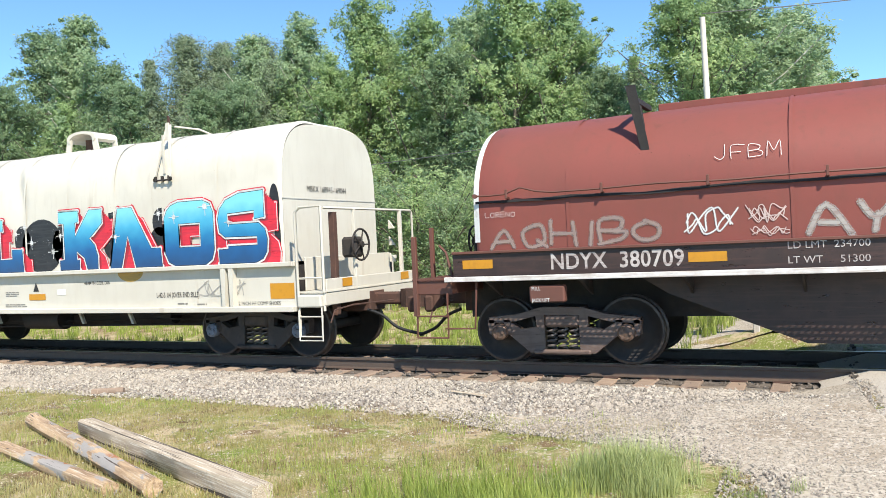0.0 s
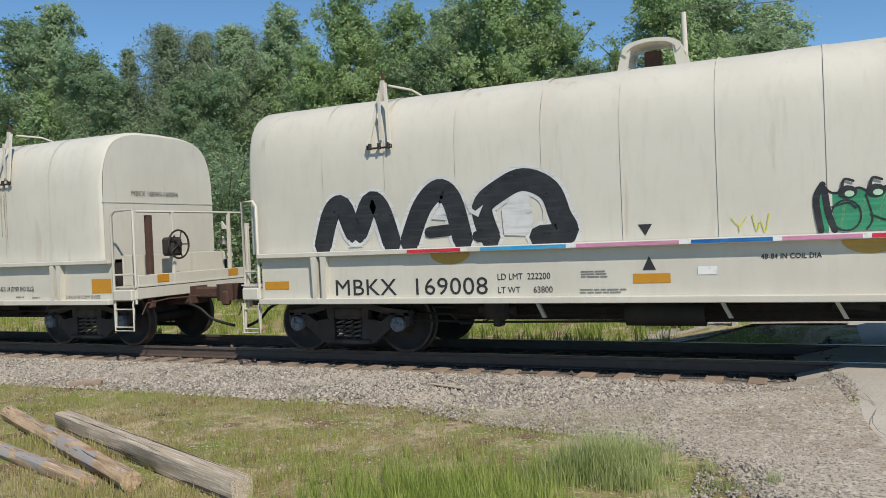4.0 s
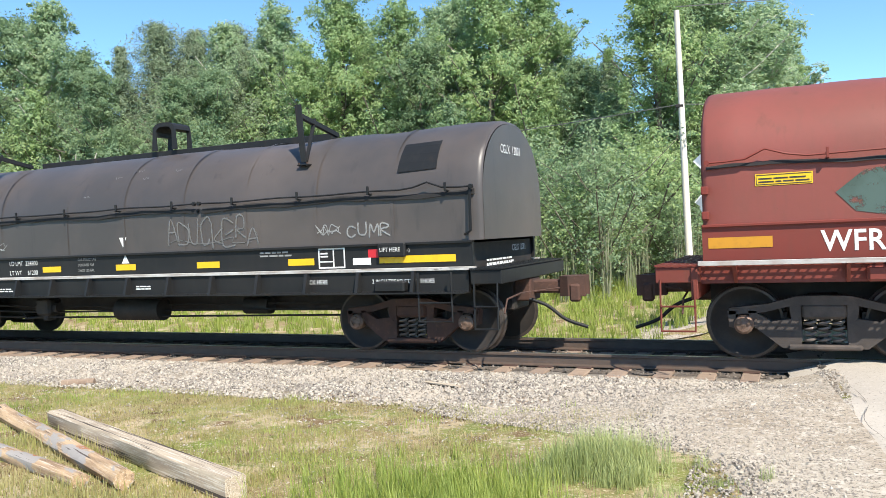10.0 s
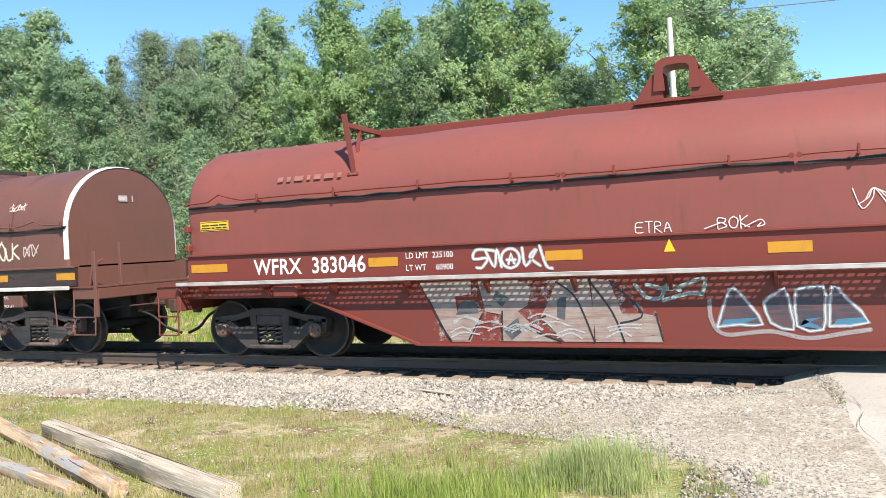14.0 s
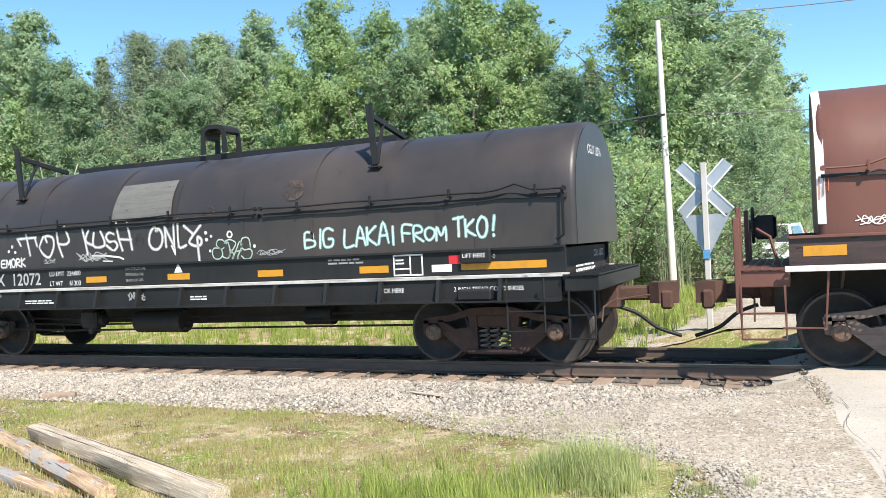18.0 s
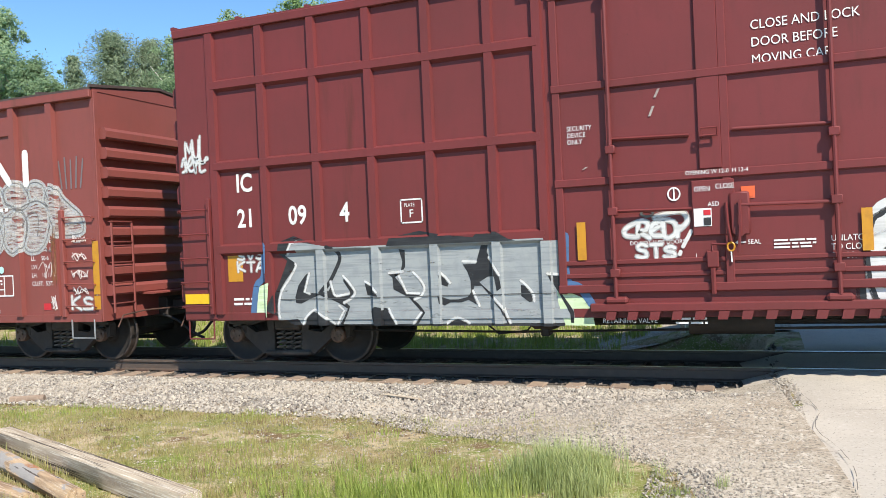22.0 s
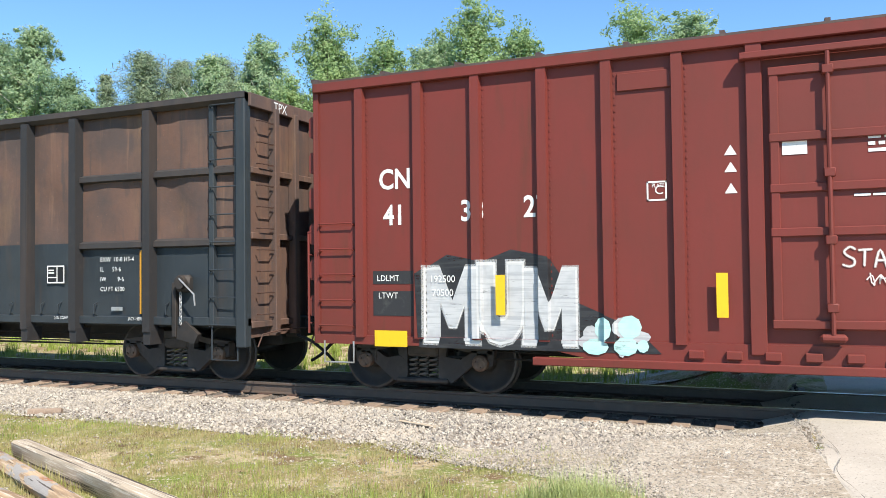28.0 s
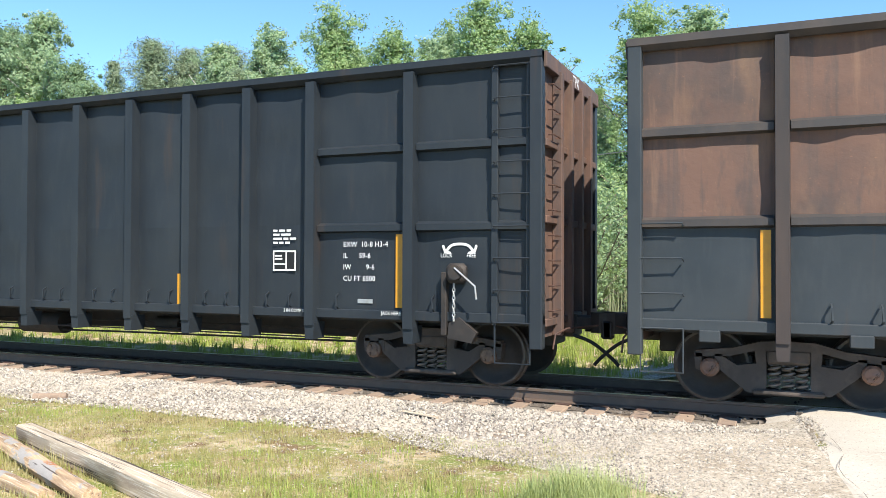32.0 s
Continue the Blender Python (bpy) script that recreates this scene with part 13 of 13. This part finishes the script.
# ---- plants ----
def leafy(key, name, base, second, vary, leaf, scale=0.35, rough=0.5):
    M[key] = material(name, base, [(second, scale, 0.40, 0.65, None)], rough, vary=(vary, True), spec=0.35, leaf=leaf)
leafy("leaf", "broad_leaves", (0.32, 0.45, 0.192), (0.245, 0.365, 0.165), (0.47, 0.56, 0.27), 0.50)
leafy("leaf_dark", "shade_leaves", (0.24, 0.345, 0.18), (0.185, 0.285, 0.158), (0.345, 0.435, 0.235), 0.47)
leafy("leaf_light", "aspen_leaves", (0.335, 0.455, 0.25), (0.265, 0.38, 0.215), (0.49, 0.58, 0.35), 0.49)
leafy("needle", "conifer_needles", (0.19, 0.26, 0.165), (0.22, 0.29, 0.17), (0.285, 0.34, 0.215), 0.34, 0.8)
M["bark"] = material("grey_bark", (0.17, 0.145, 0.115), [((0.08, 0.065, 0.05), 6.0, 0.45, 0.7, (1, 1, 0.3))], 0.95, 0, (20.0, 0.5, 0.02))
M["birch"] = material("birch_bark", (0.55, 0.52, 0.46), [((0.10, 0.08, 0.07), 3.0, 0.58, 0.68, (1, 1, 4))], 0.8)
leafy("grass", "grass_blades", (0.31, 0.285, 0.09), (0.42, 0.37, 0.18), (0.38, 0.38, 0.15), 0.35, 0.7)
leafy("grass_green", "lush_grass_blades", (0.29, 0.375, 0.075), (0.24, 0.32, 0.065), (0.44, 0.47, 0.14), 0.40, 1.0)
leafy("stubble", "dead_stubble", (0.22, 0.155, 0.085), (0.15, 0.105, 0.06), (0.30, 0.23, 0.13), 0.2, 1.0, 0.9)
leafy("weed", "weed_leaves", (0.37, 0.425, 0.165), (0.29, 0.35, 0.13), (0.50, 0.53, 0.25), 0.35, 1.2)
leafy("dry_grass", "dry_grass_blades", (0.42, 0.34, 0.17), (0.32, 0.26, 0.12), (0.50, 0.43, 0.25), 0.3, 1.0, 0.8)


def leaves_mesh(name, P, D, size, rng, mat, long=1.6, up=0.55):
    """Leaves as bent diamonds: centres P, outward ways D."""
    n = len(P)
    unit = lambda a: a / (np.linalg.norm(a, axis=1)[:, None] + 1e-9)
    nrm = unit(unit(D) + np.array([0, 0, up]) + 0.75 * rng.normal(0, 1, (n, 3)))
    d = D + 0.9 * rng.normal(0, 1, (n, 3))
    d = unit(d - nrm * (d * nrm).sum(1)[:, None])
    u = np.cross(nrm, d)
    s = (size * rng.uniform(0.6, 1.4, n))[:, None]
    V = np.stack([P - d * s * long / 2 + u * s * 0.42, P - d * s * long * 0.4 - u * s * 0.42, P + d * s * long / 2 + nrm * s * 0.1], 1).reshape(-1, 3)
    F = np.arange(3 * n).reshape(-1, 3)
    me = bpy.data.meshes.new(name)
    me.from_pydata(V.tolist(), [], F.tolist())
    me.materials.append(mat)
    return me


def broad_tree(h, width, seed, mat, bark, low=0.22, count=38000, size=0.076):
    """Trunk with limbs and a crown of leaf clumps; base at the origin."""
    rng = np.random.default_rng(seed)
    R = random.Random(seed)
    tree = new("tree")
    wood = Geo()
    bend = [R.uniform(-0.03, 0.03) * h for _ in range(2)]
    axis = lambda t: Vector((bend[0] * t * t, bend[1] * t * t, h * t))
    rings = []
    for i in range(8):
        t = i / 7 * 0.88
        c, r = axis(t), 0.015 * h * (1 - t) ** 0.8 + 0.014
        rings.append([(c.x + r * math.cos(a), c.y + r * math.sin(a), c.z) for a in (math.pi / 3.5 * k for k in range(7))])
    wood.loft(rings)
    P, D = [], []
    limbs = int(34 + h)
    per = count // limbs
    for i in range(limbs):
        t = low + (0.98 - low) * (i + R.random()) / limbs
        shape = math.sin(min(1.0, (1 - t) / (1 - low) * 1.0 + 0.05) * math.pi * 0.66) ** 1.05
        reach = width * shape * R.choice((0.35, 0.6, 0.8, 1.0, 1.25)) * R.uniform(0.85, 1.1)
        a = i * 2.4 + R.uniform(-0.5, 0.5)
        p0 = axis(t * 0.92)
        rise = reach * R.uniform(0.35, 1.15)
        p1 = p0 + Vector((math.cos(a) * reach, math.sin(a) * reach, rise))
        mid = (p0 + p1) / 2 + Vector((0, 0, -0.08 * reach))
        wood.tube([p0, mid, p1], 0.0022 * h * (1.15 - t) + 0.008, 4)
        clumps = R.randint(12, 18)
        for c in range(clumps):
            f = R.uniform(0.25, 1.08)
            q = p0.lerp(p1, f) + Vector((R.gauss(0, 0.13), R.gauss(0, 0.13), R.gauss(0, 0.16))) * width * 0.9
            rad = width * R.choice((0.035, 0.05, 0.07, 0.10, 0.14)) * R.uniform(0.9, 1.15)
            m = max(int(per / clumps * R.uniform(0.5, 1.5)), 4)
            v = np.clip(rng.normal(0, 1, (m, 3)), -1.7, 1.7)
            P.append(np.array(q) + v * rad * np.array([0.85, 0.85, 0.62]))
            D.append(0.5 * v + 1.2 * np.array([math.cos(a), math.sin(a), 0.1]))
    part("trunk", wood, bark, tree, smooth=50)
    crown = leaves_mesh("crown", np.concatenate(P), np.concatenate(D), size, rng, mat)
    part("crown", crown, mat, tree)
    return tree


def conifer(h, width, seed, mat=None, count=9000, low=0.12, blunt=0.72):
    rng = np.random.default_rng(seed)
    R = random.Random(seed)
    tree = new("conifer")
    wood = Geo().cyl((0, 0, 0), (0, 0, h * 0.94), 0.011 * h + 0.03, 7, 0.01)
    P, D = [], []
    tiers = int(h * 4.6)
    per = count // tiers
    for i in range(tiers):
        t = low + (1 - low) * (i / tiers)
        reach = 1.15 * width * (1 - t) ** blunt * R.choice((0.45, 0.7, 0.9, 1.15)) + 0.05
        k = R.randint(4, 7)
        for j in range(k):
            a = j * 6.283 / k + R.uniform(-0.5, 0.5) + i
            L = reach * R.uniform(0.4, 1.15)
            p0 = Vector((0, 0, h * t))
            p1 = Vector((math.cos(a) * L, math.sin(a) * L, h * t + L * R.uniform(-0.30, 0.22)))
            wood.tube([p0, p1], 0.010, 3)
            m = max(per // k, 4)
            f = rng.uniform(0.05, 1.08, (m, 1))
            q = np.array(p0) * (1 - f) + np.array(p1) * f
            P.append(q + np.clip(rng.normal(0, 0.15, (m, 3)), -0.27, 0.27) * (0.6 + L * 0.55))
            D.append(np.tile(np.array((p1 - p0).normalized()) * 1.0 + np.array([0, 0, 0.35]), (m, 1)))
    part("trunk", wood, M["bark"], tree)
    part("crown", leaves_mesh("crown", np.concatenate(P), np.concatenate(D), 0.050, rng, mat or M["needle"], 3.0), M["needle"], tree)
    return tree


# sources of each kind, then copies over the wood's edge
rngt = random.Random(77)
kinds = {}
def source(key, made, label, category):
    tagged(made, label, category, "trees along the wood edge")
    kinds[key] = [made, False]
source("aspen1", broad_tree(12.0, 1.9, 1, M["leaf_light"], M["birch"], 0.25), "slender aspen with pale bark and fresh green leaves", "tree")
source("aspen2", broad_tree(12.0, 1.7, 2, M["leaf_light"], M["birch"], 0.32), "slender aspen with an airy fresh green crown", "tree")
source("maple1", broad_tree(12.0, 2.4, 3, M["leaf"], M["bark"], 0.14, 40000), "broad leafy green tree at the wood edge", "tree")
source("maple2", broad_tree(12.0, 2.2, 4, M["leaf"], M["bark"], 0.10, 40000), "leafy green tree with a ragged crown", "tree")
source("dark1", broad_tree(12.0, 2.2, 5, M["leaf_dark"], M["bark"], 0.12, 38000), "dense dark green leafy tree", "tree")
source("low1", broad_tree(12.0, 2.9, 12, M["leaf_dark"], M["bark"], 0.05, 12000, 0.12), "dense undergrowth tree in the wood", "tree")
source("low2", broad_tree(12.0, 2.8, 13, M["leaf"], M["bark"], 0.06, 12000, 0.12), "leafy young tree in the wood", "tree")
source("shrub1", broad_tree(4.0, 2.2, 6, M["leaf_dark"], M["bark"], 0.03, 9000, 0.055), "bushy green shrub before the wood", "shrub")
source("shrub2", broad_tree(4.0, 2.0, 7, M["leaf"], M["bark"], 0.03, 9000, 0.055), "leafy green shrub before the wood", "shrub")
source("spruce1", conifer(12.0, 2.9, 8, None, 36000, 0.12, 0.66), "dark narrow spruce with drooping boughs", "conifer")
source("pine1", conifer(12.0, 4.3, 9, None, 50000, 0.25, 0.45), "dark pine with an open crown", "conifer")
source("far1", broad_tree(12.0, 2.9, 14, M["leaf_dark"], M["bark"], 0.05, 3500, 0.24), "distant leafy tree beside the road", "tree")
HEIGHT = {"far1": 12, "low1": 12, "low2": 12, "aspen1": 12, "aspen2": 12, "maple1": 12, "maple2": 12, "dark1": 12, "shrub1": 4, "shrub2": 4, "spruce1": 12, "pine1": 12}
def plant(key, x, y, h, wide=1.0):
    src = kinds[key]
    s = h / HEIGHT[key]
    m = Matrix.Translation((x, y, ground_z(x, y) - 0.05)) @ Matrix.Rotation(rngt.uniform(0, 6.28), 4, "Z")
    if not src[1]:
        src[1] = True
        ob = src[0]
        ob.matrix_basis = m
    else:
        ob = copy_thing(src[0], m)
    ob.scale = (s * wide, s * wide, s)
    return ob
def by_angle(key, az, el, y, wide=1.0):
    """A tree whose top shows at that bearing and elevation from where the camera stands."""
    x = y * math.tan(radians(az))
    h = math.hypot(x, y) * math.tan(radians(el)) + 1.72
    if key[:4] in ("aspe", "mapl", "dark"):
        h *= 1.05
    return plant(key, x, y, h, wide)

for row in [("dark1", -57.5, 13.0, 30), ("dark1", -54.5, 11.6, 28), ("dark1", -52.0, 15.0, 31), ("aspen2", -50.2, 15.9, 31), ("dark1", -48.4, 13.2, 30), ("spruce1", -45.7, 13.1, 31), ("dark1", -47.0, 11.8, 29),
            ("pine1", -43.3, 14.6, 33), ("pine1", -41.0, 14.2, 34), ("pine1", -38.4, 14.6, 35), ("dark1", -42.2, 11.6, 29), ("aspen1", -39.2, 14.9, 33), ("dark1", -40.2, 12.2, 30)]:
    by_angle(*row)
for row in [("aspen2", -36.6, 15.0, 34), ("aspen1", -35.0, 16.1, 34), ("pine1", -37.6, 13.0, 33),
            ("maple1", -31.2, 17.2, 31), ("maple2", -33.4, 13.6, 29), ("maple2", -27.2, 16.3, 31), ("aspen2", -29.2, 15.2, 33), ("aspen2", -24.6, 16.3, 34), ("dark1", -25.8, 13.8, 30), ("maple1", -20.8, 18.3, 30),
            ("aspen1", -22.6, 16.4, 32), ("maple2", -17.6, 16.9, 31), ("pine1", -18.8, 14.4, 34), ("aspen1", -15.6, 14.2, 33), ("spruce1", -12.5, 12.2, 33), ("dark1", -14.2, 12.0, 30), ("aspen2", -12.9, 9.6, 29),
            ("maple1", -9.2, 17.4, 28), ("dark1", -7.4, 15.8, 29), ("aspen1", -5.2, 17.2, 30, 1.35), ("aspen2", -3.2, 14.4, 34, 1.35), ("aspen1", -1.6, 12.4, 40), ("maple2", -0.4, 10.6, 46), ("dark1", 0.2, 8.0, 56), ("maple1", 0.6, 6.0, 75)]:
    by_angle(*row)
for i in range(16):
    az = -58 + 56 * (i + rngt.random()) / 16
    by_angle(rngt.choice(["low1", "low2"]), az, rngt.uniform(10.5, 13.5), rngt.uniform(33, 38))
# lower growth that closes the wood's edge
for i in range(34):
    az = -60 + 58 * (i + rngt.random()) / 34
    by_angle(rngt.choice(["low1", "low2"]), az, rngt.uniform(7.5, 11.0), rngt.uniform(27, 36))
for i in range(40):
    az = -62 + 57.0 * (i + rngt.random()) / 40
    y = rngt.uniform(20.5, 24.5) if az < -13 else rngt.uniform(23.8, 26.5)
    by_angle(rngt.choice(["shrub1", "shrub2", "shrub1"]), az, rngt.uniform(2.0, 6.0), y, rngt.uniform(0.9, 1.3))
# trees along the far road
for i in range(14):
    y = 50 + i * 16 + i * i * 1.6
    plant("far1", -4.2 - rngt.uniform(0, 1.5) - 0.008 * y, y, rngt.uniform(7, 10))
for i in range(16):
    y = 110 + i * 30
    plant("far1", 9.0 + rngt.uniform(0, 2.0), y, rngt.uniform(9, 13), 0.9)
plant("maple2", 5.9, 33.0, 8.6, 1.0)
plant("maple1", 9.5, 44.0, 9.0, 1.0)


# a bare dead sapling before the wood
g = Geo()
R = random.Random(4)
for i in range(9):
    a, l = R.uniform(0, 6.28), R.uniform(1.6, 3.4)
    g.tube([(0, 0, 0), (0.15 * math.cos(a) * l, 0.15 * math.sin(a) * l, 0.55 * l), (0.34 * math.cos(a) * l, 0.34 * math.sin(a) * l, 1.05 * l)], 0.018, 4)
M["dead"] = material("dead_wood", (0.50, 0.46, 0.40), (), 0.9)
dead = tagged(part("dead_sapling", g, M["dead"]), "bare bleached dead sapling before the wood", "dead tree")
dead.location = (-26.5, 23.0, ground_z(-26.5, 23.0) + 2.2)
g = Geo().cyl((0, 0, -2.4), (0, 0, 0.1), 0.05, 6, 0.03)
part("stem", g, M["dead"], dead)


def blades(name, n, area, zf, h, w, mat, seed, label, lean=0.5, category="grass"):
    rng = np.random.default_rng(seed)
    P, hs = area(rng, n)
    n = len(P)
    z = np.array([zf(x, y) for x, y in P])
    H = h * hs * rng.uniform(0.5, 1.3, n)
    a = rng.uniform(0, 6.283, n)
    k = lean * rng.uniform(0.1, 1.0, n) * H
    dx, dy = np.cos(a), np.sin(a)
    wx, wy = -dy * w / 2, dx * w / 2
    B0 = np.stack([P[:, 0] - wx, P[:, 1] - wy, z - 0.01], 1)
    B1 = np.stack([P[:, 0] + wx, P[:, 1] + wy, z - 0.01], 1)
    M0 = np.stack([P[:, 0] - wx * 0.7 + dx * k * 0.35, P[:, 1] - wy * 0.7 + dy * k * 0.35, z + H * 0.6], 1)
    M1 = np.stack([P[:, 0] + wx * 0.7 + dx * k * 0.35, P[:, 1] + wy * 0.7 + dy * k * 0.35, z + H * 0.6], 1)
    T = np.stack([P[:, 0] + dx * k, P[:, 1] + dy * k, z + H], 1)
    V = np.stack([B0, B1, M1, M0, T], 1).reshape(-1, 3)
    F = []
    for i in range(n):
        F.append((5 * i, 5 * i + 1, 5 * i + 2, 5 * i + 3))
        F.append((5 * i + 3, 5 * i + 2, 5 * i + 4))
    me = bpy.data.meshes.new(name)
    me.from_pydata(V.tolist(), [], F)
    me.materials.append(mat)
    return tagged(new(name, me), label, category, kind="stuff")


def tufts(x0, x1, y0, y1, dense, seed, clear=None):
    """Blades gathered in tufts, thinner where the soil lies bare."""
    def area(rng, n):
        c = np.stack([rng.uniform(x0, x1, n // 14), rng.uniform(y0, y1, n // 14)], 1)
        keep = np.array([noise.noise((p[0] * 0.8, p[1] * 0.8, seed)) + 0.4 * noise.noise((p[0] * 2.7, p[1] * 2.7, seed)) > dense and (clear is None or clear(p)) for p in c])
        c = c[keep]
        P = np.repeat(c, 14, 0) + rng.normal(0, 0.05, (len(c) * 14, 2))
        hs = np.repeat(rng.uniform(0.5, 1.4, len(c)), 14)
        return P, hs
    return area

def clump(cx, cy, r, ry=None, ragged_top=False):
    def area(rng, n):
        P = rng.normal(0, 0.5, (n, 2)) * np.array([r, ry or r]) + np.array([cx, cy])
        if ragged_top:
            c = P[:max(n // 16, 3)]
            k = rng.integers(0, len(c), n)
            P = c[k] + rng.normal(0, 0.022, (n, 2))
            return P, rng.uniform(0.35, 1.25, len(c))[k]
        d = np.hypot((P[:, 0] - cx) / r, (P[:, 1] - cy) / (ry or r))
        return P, np.clip(1.25 - 0.5 * d, 0.3, 1.25)
    return area

off_far = lambda p: p[0] < -1.5 - 1.0 * max(0.0, 1 - (p[1] - 14.0) / 5.0)
off_road = lambda p: p[0] < -1.2 + 0.3 * math.sin(p[1] * 2) - 0.28 * max(0, p[1] - 6)
blades("short_grass", 130000, tufts(-13, -0.6, 3.2, 8.3, -0.16, 1, off_road), ground_z, 0.045, 0.0048, M["grass"], 1, "short thin green grass on dry soil")
blades("dry_grass", 60000, tufts(-13, -0.6, 3.2, 8.0, 0.10, 2, off_road), ground_z, 0.038, 0.006, M["dry_grass"], 2, "short dry yellow grass on bare soil", 0.9)
blades("grass_tuft", 22000, tufts(-12, -1.2, 3.4, 8.0, 0.20, 21, off_road), ground_z, 0.075, 0.0055, M["grass_green"], 21, "small greener tufts in thin grass", 0.8)
blades("brown_stubble", 24000, tufts(-12, -1.2, 3.4, 8.0, 0.12, 23, off_road), ground_z, 0.03, 0.008, M["stubble"], 23, "short dead brown grass stubble", 1.2)
blades("tall_grass", 8500, clump(-2.35, 4.75, 0.85, 0.75, True), ground_z, 0.25, 0.0055, M["grass_green"], 3, "tall bright green grass clump")
blades("tall_grass", 4400, clump(-1.75, 4.4, 0.7, 0.5, True), ground_z, 0.23, 0.0055, M["grass_green"], 4, "tall bright green grass clump")
for k, (cx, cy, r, hh) in enumerate(((-1.72, 5.75, 0.20, 0.25), (-1.46, 5.9, 0.22, 0.29), (-1.22, 6.0, 0.16, 0.25), (-1.55, 6.2, 0.18, 0.20), (-1.28, 5.65, 0.18, 0.18), (-1.9, 5.5, 0.16, 0.17))):
    blades("weed_clump", int(11000 * r * r * 3), clump(cx, cy, r * 1.1, r * 0.95, True), ground_z, hh, 0.0042, M["weed"], 50 + k, "blue green spiky weeds growing at the gravel edge", 0.75, "weeds")
for k, (cx, cy, r, hh, n) in enumerate(((-0.80, 6.15, 0.12, 0.12, 90), (-0.62, 5.75, 0.16, 0.09, 120), (-0.33, 5.95, 0.07, 0.13, 45), (-0.98, 5.45, 0.2, 0.10, 150), (-0.45, 5.35, 0.14, 0.07, 80))):
    blades("weed_clump", n, clump(cx, cy, r, r * 0.9), ground_z, hh, 0.004, M["weed"], 70 + k, "small weeds growing in gravel", 0.9, "weeds")
blades("grass_by_timbers", 900, clump(-5.0, 4.30, 1.3, 0.35), ground_z, 0.11, 0.006, M["grass"], 9, "green grass growing round the timbers")
blades("grass_by_timbers", 900, clump(-6.6, 5.3, 1.2, 0.4), ground_z, 0.12, 0.007, M["grass"], 10, "thin grass growing round the timbers")
leafy("brush", "brush_stems", (0.34, 0.325, 0.235), (0.235, 0.25, 0.155), (0.24, 0.31, 0.135), 0.2, 1.0, 0.8)
blades("brush_stems", 4000, tufts(-34, -2.4, 19.5, 24.5, 0.0, 31, off_far), ground_z, 1.9, 0.020, M["brush"], 31, "thin pale stems of brush before the wood", 0.18, "brush")
blades("field_grass", 60000, tufts(-40, -0.6, 13.9, 25, -0.45, 11, off_far), ground_z, 0.22, 0.016, M["grass_green"], 11, "rough green grass behind the track", 0.6)
blades("field_grass", 9000, tufts(-8, -0.8, 14.2, 23, -0.3, 12, off_far), ground_z, 0.34, 0.012, M["grass_green"], 12, "taller rough grass behind the track", 0.6)


# ---- what moves: the train runs to the right, its wheels turn ----
def run(t):
    """How far the train has come at t seconds, from its place at 16 s."""
    u, w = t / 16 - 1, max(0.0, 19.5 - t)
    return 99.794 * u - 2.373 * u ** 2 - 0.189 * u ** 3 + 0.126 * u ** 4 - 0.2 * w * w / (w + 2.5)


def motions():
    for car, mid in TRAIN:
        walk(car, [(t, pose(mid + run(t), TRACK_Y, 0)) for t in range(0, 33)])
    mids = {car: mid for car, mid in TRAIN}
    turns = {}
    for w, car in WHEELSETS:
        base = w.location.copy()
        mid = mids[car] + w.parent.location.x
        # steps of a tenth of a second while the truck passes, under a quarter turn each
        seen = [i / 10 for i in range(321) if -24 < mid + run(i / 10) < 12]
        rows = sorted(set([0.0, 32.0] + seen))
        lo, hi = (seen[0], seen[-1]) if seen else (0, 0)
        walk(w, [(t, pose(base.x, base.y, base.z, 0, math.degrees((run(min(max(t, lo), hi)) - run(lo)) / WHEEL_R), 0)) for t in rows])


motions()
